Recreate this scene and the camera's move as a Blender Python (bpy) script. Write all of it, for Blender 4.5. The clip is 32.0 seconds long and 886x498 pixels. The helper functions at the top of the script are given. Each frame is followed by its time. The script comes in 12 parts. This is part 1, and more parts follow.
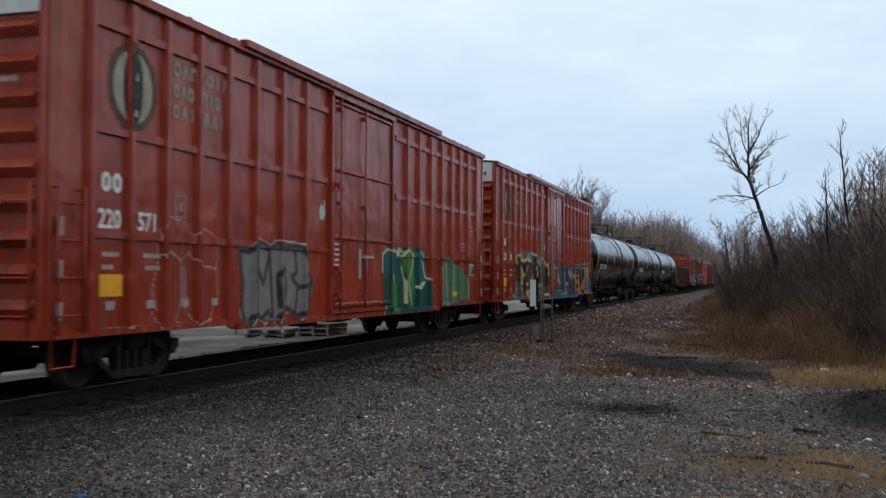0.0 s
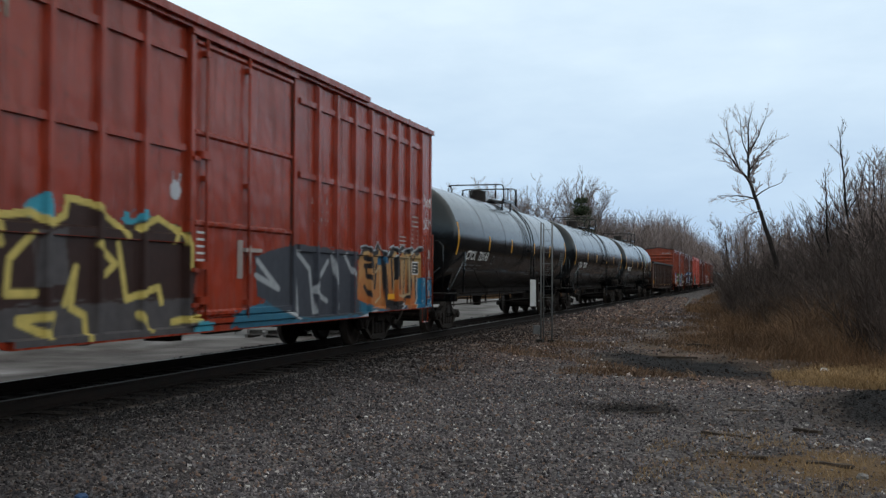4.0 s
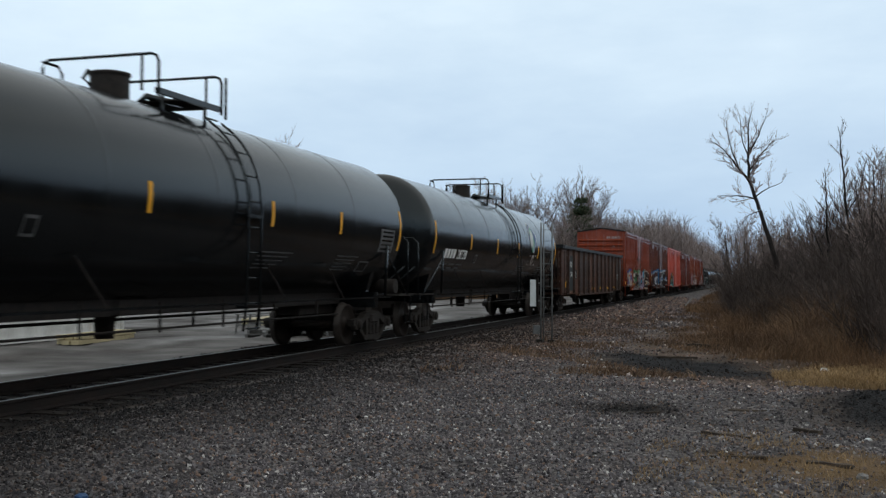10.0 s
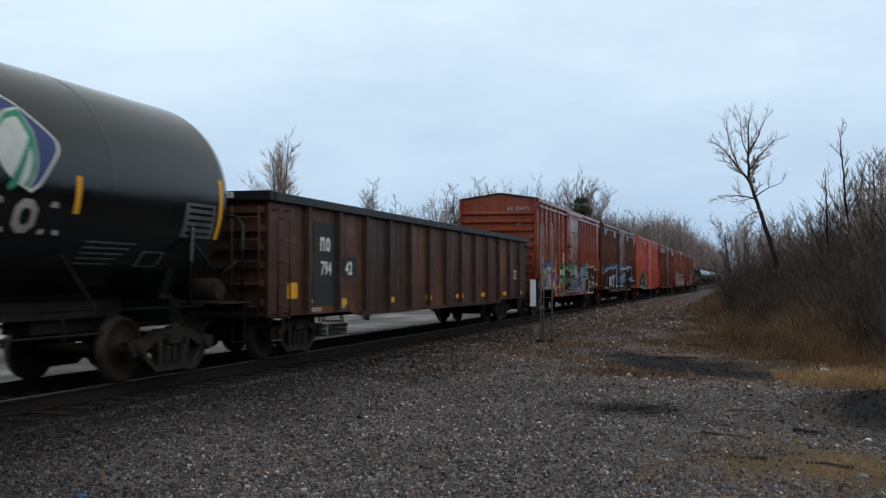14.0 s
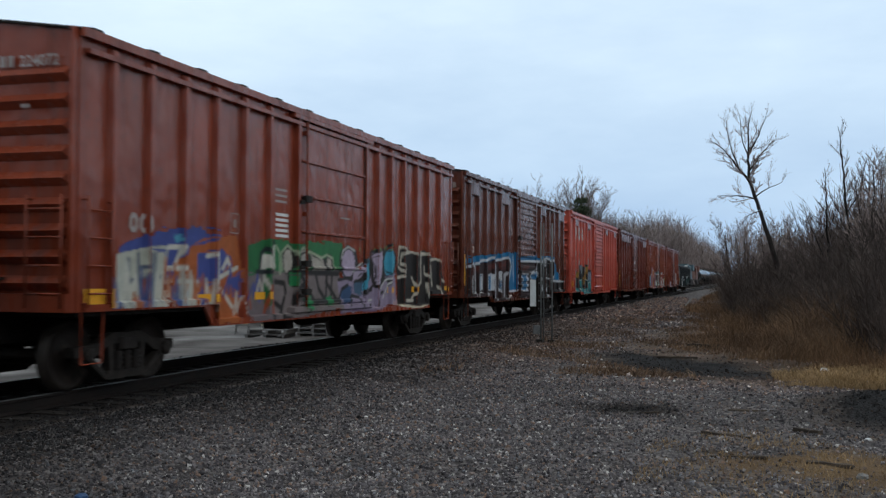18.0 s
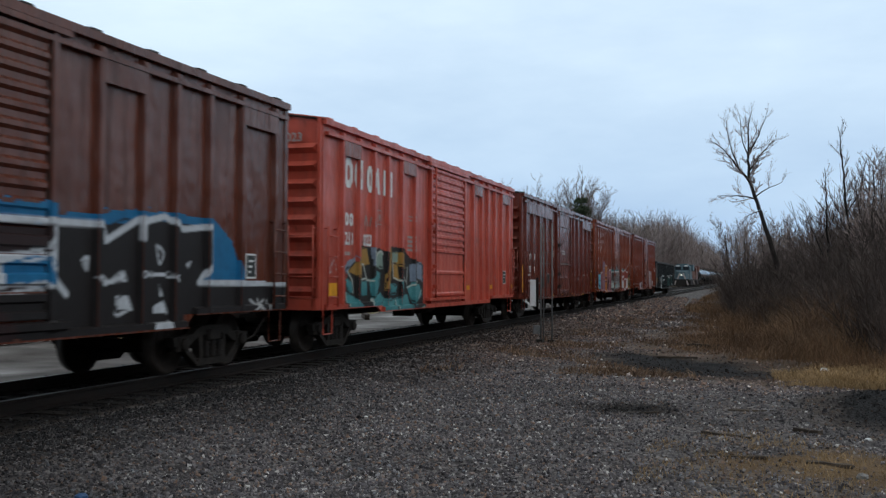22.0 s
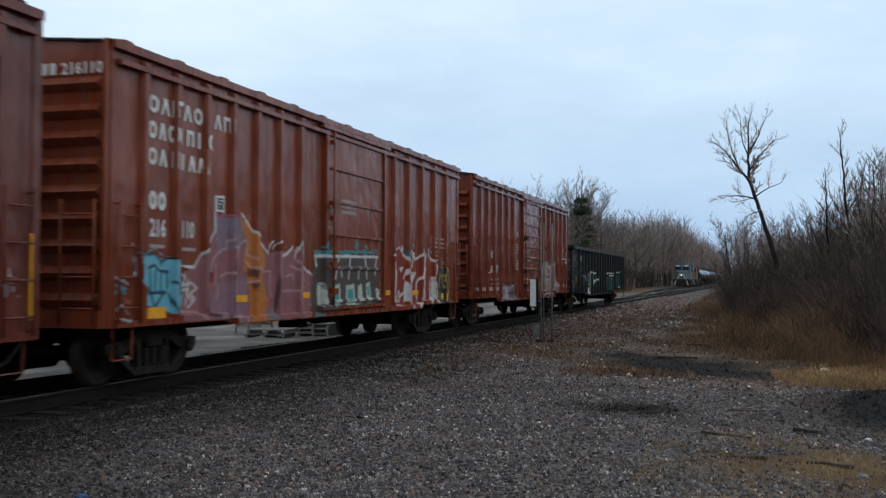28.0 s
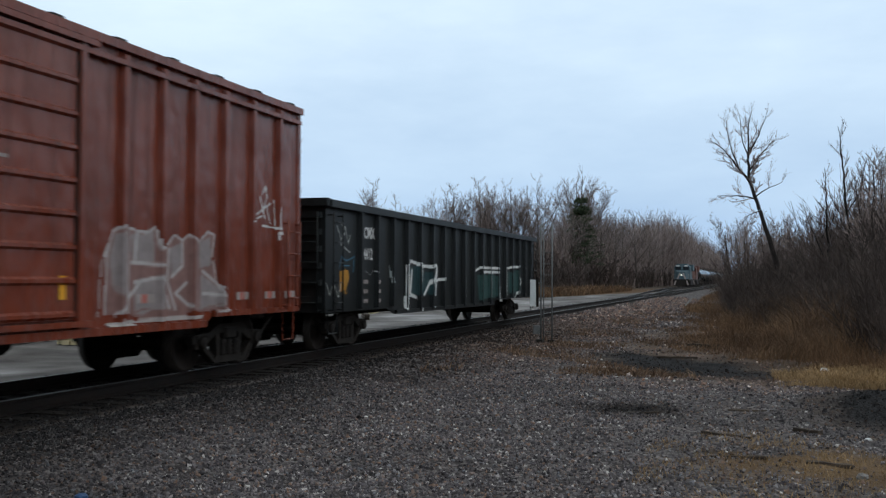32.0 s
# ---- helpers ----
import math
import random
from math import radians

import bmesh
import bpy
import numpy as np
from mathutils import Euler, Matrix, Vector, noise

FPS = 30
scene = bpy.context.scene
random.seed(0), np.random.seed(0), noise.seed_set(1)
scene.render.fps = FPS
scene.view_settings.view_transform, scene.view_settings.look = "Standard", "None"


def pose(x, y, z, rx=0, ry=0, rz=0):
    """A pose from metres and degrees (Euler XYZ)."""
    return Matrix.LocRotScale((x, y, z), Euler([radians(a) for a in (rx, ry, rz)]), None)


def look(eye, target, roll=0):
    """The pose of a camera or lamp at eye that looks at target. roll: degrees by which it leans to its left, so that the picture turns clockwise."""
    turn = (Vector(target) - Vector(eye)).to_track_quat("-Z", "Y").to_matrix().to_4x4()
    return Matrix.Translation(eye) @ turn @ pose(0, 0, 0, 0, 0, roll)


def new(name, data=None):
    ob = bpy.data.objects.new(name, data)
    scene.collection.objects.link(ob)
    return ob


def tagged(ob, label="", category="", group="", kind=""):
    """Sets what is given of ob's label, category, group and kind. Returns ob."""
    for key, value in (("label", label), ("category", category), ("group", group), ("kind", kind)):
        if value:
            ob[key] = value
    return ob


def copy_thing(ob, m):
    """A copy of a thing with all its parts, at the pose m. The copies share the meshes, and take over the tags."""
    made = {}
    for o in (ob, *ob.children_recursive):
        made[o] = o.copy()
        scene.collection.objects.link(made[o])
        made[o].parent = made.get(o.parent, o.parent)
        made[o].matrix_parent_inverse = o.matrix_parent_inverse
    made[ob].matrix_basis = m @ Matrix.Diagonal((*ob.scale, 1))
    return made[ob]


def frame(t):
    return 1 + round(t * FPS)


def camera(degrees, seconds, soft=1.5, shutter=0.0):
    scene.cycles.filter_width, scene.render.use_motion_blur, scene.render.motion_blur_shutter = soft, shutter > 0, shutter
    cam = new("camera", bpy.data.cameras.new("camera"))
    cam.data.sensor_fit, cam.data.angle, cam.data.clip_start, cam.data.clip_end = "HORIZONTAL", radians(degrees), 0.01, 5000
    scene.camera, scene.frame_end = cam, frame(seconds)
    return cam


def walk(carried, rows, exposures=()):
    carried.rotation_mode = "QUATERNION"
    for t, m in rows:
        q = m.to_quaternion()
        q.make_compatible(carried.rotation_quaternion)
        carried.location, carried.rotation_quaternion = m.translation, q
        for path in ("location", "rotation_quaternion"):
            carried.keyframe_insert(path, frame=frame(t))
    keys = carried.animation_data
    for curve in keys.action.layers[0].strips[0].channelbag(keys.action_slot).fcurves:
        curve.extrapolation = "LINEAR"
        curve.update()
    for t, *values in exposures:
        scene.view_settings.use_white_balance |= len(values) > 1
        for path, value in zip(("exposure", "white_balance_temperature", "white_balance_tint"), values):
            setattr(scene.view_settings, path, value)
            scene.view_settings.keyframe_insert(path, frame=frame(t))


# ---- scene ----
# ---- camera: it stands on a tripod beside the line ----
cam = camera(47.05, 32.0, soft=1.35, shutter=0.4)
EYE = pose(9.233, 0.0, 1.467, 91.655, -0.255, 16.966)
walk(cam, [(0.0, EYE), (32.0, EYE)], exposures=[(0.0, -0.06, 6500, 10), (3.5, -0.06, 6500, 10), (5.5, -0.13, 6500, 10), (14.5, -0.13, 6450, 10), (17.2, -0.08, 6500, 10), (17.9, -0.12, 6250, 10), (32.0, -0.12, 6250, 10)])

# ---- light: a dull overcast evening ----
world = bpy.data.worlds.new("overcast_sky")
scene.world = world
world.use_nodes = True


def build_sky():
    nt = world.node_tree
    nt.nodes.clear()
    out = nt.nodes.new("ShaderNodeOutputWorld")
    bg = nt.nodes.new("ShaderNodeBackground")
    sky = nt.nodes.new("ShaderNodeTexSky")
    sky.sky_type = "NISHITA"
    sky.sun_disc = False
    sky.sun_elevation = radians(24)
    sky.sun_rotation = radians(60)
    sky.dust_density = 3.0
    tc = nt.nodes.new("ShaderNodeTexCoord")
    mp = nt.nodes.new("ShaderNodeMapping")
    mp.inputs["Scale"].default_value = (1.0, 1.0, 3.2)
    mp.inputs["Location"].default_value = (0.35, 0.2, 0.1)
    n1 = nt.nodes.new("ShaderNodeTexNoise")
    n1.inputs["Scale"].default_value = 3.2
    n1.inputs["Detail"].default_value = 7
    n1.inputs["Roughness"].default_value = 0.55
    ramp = nt.nodes.new("ShaderNodeValToRGB")
    e = ramp.color_ramp.elements
    e[0].position, e[0].color = 0.36, (0.555, 0.69, 0.835, 1)
    e[1].position, e[1].color = 0.66, (0.685, 0.815, 0.93, 1)
    # the cloud cover is greyer and bluer towards the horizon
    sep = nt.nodes.new("ShaderNodeSeparateXYZ")
    hor = nt.nodes.new("ShaderNodeValToRGB")
    h = hor.color_ramp.elements
    h[0].position, h[0].color = 0.0, (0.58, 0.68, 0.80, 1)
    h[1].position, h[1].color = 0.28, (1.10, 1.08, 1.03, 1)
    # overhead the cover is thicker, dimmer and without the blue
    x = h.new(0.5)
    x.color = (0.98, 0.87, 0.76, 1)
    x = h.new(1.0)
    x.color = (0.82, 0.70, 0.58, 1)
    mul = nt.nodes.new("ShaderNodeMix")
    mul.data_type, mul.blend_type = "RGBA", "MULTIPLY"
    mul.inputs["Factor"].default_value = 1.0
    mix = nt.nodes.new("ShaderNodeMix")
    mix.data_type = "RGBA"
    mix.inputs["Factor"].default_value = 0.94
    dim = nt.nodes.new("ShaderNodeVectorMath")
    dim.operation = "SCALE"
    dim.inputs["Scale"].default_value = 0.08
    L = nt.links.new
    L(tc.outputs["Generated"], mp.inputs["Vector"])
    L(mp.outputs["Vector"], n1.inputs["Vector"])
    L(n1.outputs["Fac"], ramp.inputs["Fac"])
    L(tc.outputs["Generated"], sep.inputs["Vector"])
    L(sep.outputs["Z"], hor.inputs["Fac"])
    L(ramp.outputs["Color"], mul.inputs["A"])
    L(hor.outputs["Color"], mul.inputs["B"])
    L(sky.outputs["Color"], dim.inputs[0])
    L(dim.outputs["Vector"], mix.inputs["A"])
    L(mul.outputs["Result"], mix.inputs["B"])
    L(mix.outputs["Result"], bg.inputs["Color"])
    bg.inputs["Strength"].default_value = 1.28
    L(bg.outputs["Background"], out.inputs["Surface"])


build_sky()
sun = new("sun", bpy.data.lights.new("sun", "SUN"))
sun.data.energy, sun.data.angle, sun.data.color = 0.5, radians(100), (1.0, 0.96, 0.9)
sun.matrix_world = look((24, -14, 60), (0, 0, 0))


# ---- materials ----
def mat(name, c1, c2, rough=0.7, metal=0.0, scale=6.0, stretch=(1, 1, 1), bump=0.15, fine=60.0, c3=None, amount3=0.45, obrandom=0.0, spec=0.2, island=False, swing=0.15):
    """Two colours mixed by a broad and a fine noise, a third for patches of dirt or wear."""
    m = bpy.data.materials.new(name)
    m.use_nodes = True
    nt = m.node_tree
    b = nt.nodes["Principled BSDF"]
    N, L = nt.nodes.new, nt.links.new
    tc, mp = N("ShaderNodeTexCoord"), N("ShaderNodeMapping")
    mp.inputs["Scale"].default_value = stretch
    L(tc.outputs["Object"], mp.inputs["Vector"])
    n1, n2 = N("ShaderNodeTexNoise"), N("ShaderNodeTexNoise")
    n1.inputs["Scale"].default_value, n1.inputs["Detail"].default_value = scale, 6
    n2.inputs["Scale"].default_value, n2.inputs["Detail"].default_value = fine, 4
    L(mp.outputs["Vector"], n1.inputs["Vector"])
    L(tc.outputs["Object"], n2.inputs["Vector"])
    add = N("ShaderNodeMath")
    add.operation = "MULTIPLY_ADD"
    L(n2.outputs["Fac"], add.inputs[0])
    add.inputs[1].default_value = 0.5
    sub = N("ShaderNodeMath")
    sub.operation = "SUBTRACT"
    L(n1.outputs["Fac"], sub.inputs[0])
    sub.inputs[1].default_value = 0.25
    L(sub.outputs[0], add.inputs[2])
    r = N("ShaderNodeValToRGB")
    r.color_ramp.elements[0].position, r.color_ramp.elements[0].color = 0.32, (*c1, 1)
    r.color_ramp.elements[1].position, r.color_ramp.elements[1].color = 0.68, (*c2, 1)
    L(add.outputs[0], r.inputs["Fac"])
    col = r.outputs["Color"]
    if c3:
        n3 = N("ShaderNodeTexNoise")
        n3.inputs["Scale"].default_value, n3.inputs["Detail"].default_value = scale * 0.45, 8
        n3.inputs["Roughness"].default_value = 0.65
        L(mp.outputs["Vector"], n3.inputs["Vector"])
        k = N("ShaderNodeValToRGB")
        k.color_ramp.elements[0].position, k.color_ramp.elements[1].position = 1.0 - amount3 - 0.06, 1.0 - amount3 + 0.14
        L(n3.outputs["Fac"], k.inputs["Fac"])
        mx = N("ShaderNodeMix")
        mx.data_type = "RGBA"
        L(k.outputs["Color"], mx.inputs["Factor"])
        L(col, mx.inputs["A"])
        mx.inputs["B"].default_value = (*c3, 1)
        col = mx.outputs["Result"]
    if obrandom:
        if island:
            oi = N("ShaderNodeNewGeometry")
            src = oi.outputs["Random Per Island"]
        else:
            oi = N("ShaderNodeObjectInfo")
            src = oi.outputs["Random"]
        mr = N("ShaderNodeMapRange")
        mr.inputs["To Min"].default_value, mr.inputs["To Max"].default_value = 1 - obrandom, 1 + obrandom
        L(src, mr.inputs["Value"])
        hv = N("ShaderNodeHueSaturation")
        L(mr.outputs["Result"], hv.inputs["Value"])
        L(col, hv.inputs["Color"])
        col = hv.outputs["Color"]
    L(col, b.inputs["Base Color"])
    rr = N("ShaderNodeMapRange")
    rr.inputs["To Min"].default_value, rr.inputs["To Max"].default_value = max(0.05, rough - swing), min(1, rough + swing)
    L(n1.outputs["Fac"], rr.inputs["Value"])
    L(rr.outputs["Result"], b.inputs["Roughness"])
    b.inputs["Metallic"].default_value = metal
    b.inputs["Specular IOR Level"].default_value = spec
    if bump:
        bp = N("ShaderNodeBump")
        bp.inputs["Strength"].default_value, bp.inputs["Distance"].default_value = bump, 0.02
        L(add.outputs[0], bp.inputs["Height"])
        L(bp.outputs["Normal"], b.inputs["Normal"])
    return m


def car_paint(name, base, dark, pale, rough=0.34, wear=0.30):
    """Old car paint: mottled sheet, bleached cloudy patches, dark runs down from seams, specks of rust."""
    m = bpy.data.materials.new(name)
    m.use_nodes = True
    nt = m.node_tree
    b = nt.nodes["Principled BSDF"]
    N, L = nt.nodes.new, nt.links.new
    tc = N("ShaderNodeTexCoord")

    def noise(scale, stretch, detail, lo, hi, rgh=0.6):
        mp, n, r = N("ShaderNodeMapping"), N("ShaderNodeTexNoise"), N("ShaderNodeMapRange")
        mp.inputs["Scale"].default_value = stretch
        n.inputs["Scale"].default_value, n.inputs["Detail"].default_value, n.inputs["Roughness"].default_value = scale, detail, rgh
        r.inputs["From Min"].default_value, r.inputs["From Max"].default_value = lo, hi
        L(tc.outputs["Object"], mp.inputs["Vector"])
        L(mp.outputs["Vector"], n.inputs["Vector"])
        L(n.outputs["Fac"], r.inputs["Value"])
        return n.outputs["Fac"], r.outputs["Result"]

    def over(col, fac, tint, amount):
        mx, k = N("ShaderNodeMix"), N("ShaderNodeMath")
        mx.data_type = "RGBA"
        k.operation = "MULTIPLY"
        L(fac, k.inputs[0])
        k.inputs[1].default_value = amount
        L(k.outputs[0], mx.inputs["Factor"])
        if isinstance(col, tuple):
            mx.inputs["A"].default_value = (*col, 1)
        else:
            L(col, mx.inputs["A"])
        mx.inputs["B"].default_value = (*tint, 1)
        return mx.outputs["Result"]

    broad, f0 = noise(0.9, (1, 1, 1), 5, 0.35, 0.65)
    _, f1 = noise(0.55, (1, 1, 1.6), 7, 0.50, 0.60)
    _, f2 = noise(3.2, (1, 1.6, 0.10), 6, 0.50, 0.72)
    _, f3 = noise(9.0, (1, 1, 0.5), 7, 0.60, 0.70)
    _, f4 = noise(2.2, (1, 1.3, 0.22), 6, 0.54, 0.76)
    col = over(tuple(0.78 * v for v in base), f0, tuple(1.1 * v for v in base), 1.0)
    col = over(col, f1, pale, wear)
    col = over(col, f2, dark, 0.75)
    col = over(col, f4, tuple(0.6 * v + 0.4 * w for v, w in zip(dark, base)), 0.6)
    col = over(col, f3, (0.055, 0.026, 0.016), 0.5)
    L(col, b.inputs["Base Color"])
    rr = N("ShaderNodeMapRange")
    rr.inputs["To Min"].default_value, rr.inputs["To Max"].default_value = rough - 0.12, rough + 0.18
    L(f2, rr.inputs["Value"])
    L(rr.outputs["Result"], b.inputs["Roughness"])
    b.inputs["Specular IOR Level"].default_value = 0.31
    wav, _ = noise(1.7, (1, 1, 0.8), 2, 0, 1)
    bp = N("ShaderNodeBump")
    bp.inputs["Strength"].default_value, bp.inputs["Distance"].default_value = 0.75, 0.06
    L(wav, bp.inputs["Height"])
    fin, _ = noise(30, (1, 1, 1), 4, 0, 1)
    b2 = N("ShaderNodeBump")
    b2.inputs["Strength"].default_value, b2.inputs["Distance"].default_value = 0.2, 0.01
    L(fin, b2.inputs["Height"])
    L(bp.outputs["Normal"], b2.inputs["Normal"])
    L(b2.outputs["Normal"], b.inputs["Normal"])
    return m


STREAK = (1.2, 1.2, 0.22)
M = {
    "red_a": car_paint("weathered_red_paint", (0.305, 0.038, 0.015), (0.13, 0.028, 0.017), (0.33, 0.075, 0.048), 0.36),
    "red_bright": car_paint("faded_bright_red_paint", (0.52, 0.085, 0.052), (0.27, 0.06, 0.042), (0.56, 0.16, 0.12), 0.42),
    "brown_d": car_paint("rust_brown_paint", (0.26, 0.052, 0.024), (0.085, 0.024, 0.017), (0.23, 0.075, 0.05), 0.34),
    "brown_e": car_paint("dull_dark_brown_paint", (0.128, 0.036, 0.02), (0.045, 0.018, 0.014), (0.17, 0.068, 0.047), 0.36),
    "brown_g": car_paint("dark_maroon_paint", (0.155, 0.034, 0.021), (0.06, 0.02, 0.016), (0.19, 0.07, 0.05), 0.36),
    "brown_h": car_paint("oxide_brown_paint", (0.235, 0.052, 0.022), (0.11, 0.032, 0.02), (0.26, 0.085, 0.052), 0.36),
    "brown_i": car_paint("red_brown_paint", (0.20, 0.044, 0.022), (0.09, 0.028, 0.02), (0.26, 0.085, 0.06), 0.36),
    "tank_black": mat("glossy_black_tank_paint", (0.0048, 0.0055, 0.006), (0.0085, 0.0095, 0.0105), 0.17, 0, 1.6, (1, 1, 1), 0.010, 25, (0.007, 0.007, 0.008), 0.34, spec=0.36, swing=0.08),
    "gon_rust": car_paint("rusty_gondola_paint", (0.04, 0.018, 0.011), (0.01, 0.008, 0.0075), (0.085, 0.035, 0.018), 0.6, 0.9),
    "gon_orange": car_paint("orange_rust_panels", (0.078, 0.026, 0.012), (0.014, 0.009, 0.008), (0.15, 0.058, 0.024), 0.6, 0.9),
    "gon_black": mat("dull_black_gondola_paint", (0.010, 0.0115, 0.0118), (0.021, 0.0235, 0.024), 0.45, 0, 2.6, STREAK, 0.1, 35, (0.035, 0.03, 0.027), 0.36),
    "under": mat("grimy_underframe_steel", (0.013, 0.011, 0.010), (0.030, 0.024, 0.021), 0.75, 0.0, 8, (1, 1, 1), 0.25, 60, (0.045, 0.032, 0.025), 0.36),
    "truck": mat("dusty_cast_steel", (0.014, 0.0115, 0.010), (0.034, 0.028, 0.024), 0.8, 0.0, 9, (1, 1, 1), 0.3, 70, (0.05, 0.036, 0.029), 0.38),
    "wheel": mat("dark_wheel_steel", (0.014, 0.0105, 0.009), (0.030, 0.022, 0.018), 0.7, 0.0, 9, (1, 1, 1), 0.15, 70, (0.06, 0.045, 0.035), 0.35),
    "rim": mat("worn_wheel_rim", (0.026, 0.021, 0.018), (0.055, 0.045, 0.038), 0.5, 0.3, 9, (1, 1, 1), 0.05, 70),
    "railhead": mat("polished_rail_head", (0.10, 0.102, 0.105), (0.17, 0.172, 0.175), 0.5, 0.7, 5, (1, 0.2, 1), 0.04, 50),
    "railweb": mat("rusty_rail_steel", (0.007, 0.0055, 0.005), (0.018, 0.012, 0.010), 0.8, 0.0, 7, (1, 0.3, 1), 0.2, 60),
    "tie": mat("weathered_creosoted_wood", (0.012, 0.010, 0.009), (0.032, 0.026, 0.022), 0.85, 0, 5, (0.4, 6, 6), 0.4, 60, (0.03, 0.024, 0.02), 0.4, 0.3),
    "white": mat("white_stencil_paint", (0.62, 0.62, 0.60), (0.78, 0.78, 0.76), 0.6, 0, 5, STREAK, 0.03, 50, (0.45, 0.40, 0.37), 0.32),
    "dimwhite": mat("faded_stencil_paint", (0.30, 0.25, 0.23), (0.42, 0.37, 0.35), 0.6, 0, 5, STREAK, 0.03, 50),
    "greytext": mat("grimy_grey_stencil_paint", (0.06, 0.06, 0.06), (0.12, 0.12, 0.12), 0.6, 0, 5, STREAK, 0.03, 50),
    "yellow": mat("yellow_reflector_sheet", (0.72, 0.33, 0.02), (0.85, 0.42, 0.03), 0.45, 0, 8, (1, 1, 1), 0.03, 50, (0.55, 0.27, 0.03), 0.35),
    "silver": mat("silver_end_panel_paint", (0.50, 0.52, 0.53), (0.64, 0.66, 0.67), 0.5, 0, 3, STREAK, 0.05, 40, (0.4, 0.36, 0.33), 0.35),
    "logo_dark": mat("dark_emblem_paint", (0.018, 0.022, 0.022), (0.035, 0.04, 0.04), 0.6, 0, 5, (1, 1, 1), 0.03, 50),
    "emblem_rim": mat("faded_emblem_rim", (0.05, 0.04, 0.037), (0.11, 0.07, 0.058), 0.6, 0, 9, (1, 1, 1), 0.03, 50, (0.2, 0.05, 0.03), 0.42),
    "emblem_pale": mat("faded_emblem_cream", (0.27, 0.25, 0.20), (0.38, 0.35, 0.29), 0.6, 0, 6, (1, 1, 1), 0.03, 50, (0.14, 0.12, 0.10), 0.4),
    "emblem_white": mat("chalky_emblem_white", (0.52, 0.55, 0.52), (0.62, 0.65, 0.62), 0.5, 0, 5, (1, 1, 1), 0.02, 50),
    "leaf_green": mat("green_emblem_paint", (0.02, 0.20, 0.11), (0.03, 0.26, 0.15), 0.5, 0, 5, (1, 1, 1), 0.02, 50),
    "leaf_blue": mat("blue_emblem_paint", (0.03, 0.05, 0.15), (0.045, 0.07, 0.19), 0.5, 0, 5, (1, 1, 1), 0.02, 50),
}


# ---- mesh helpers ----
M["tank_black"].node_tree.nodes["Principled BSDF"].inputs["Specular Tint"].default_value = (0.84, 0.96, 1.0, 1)


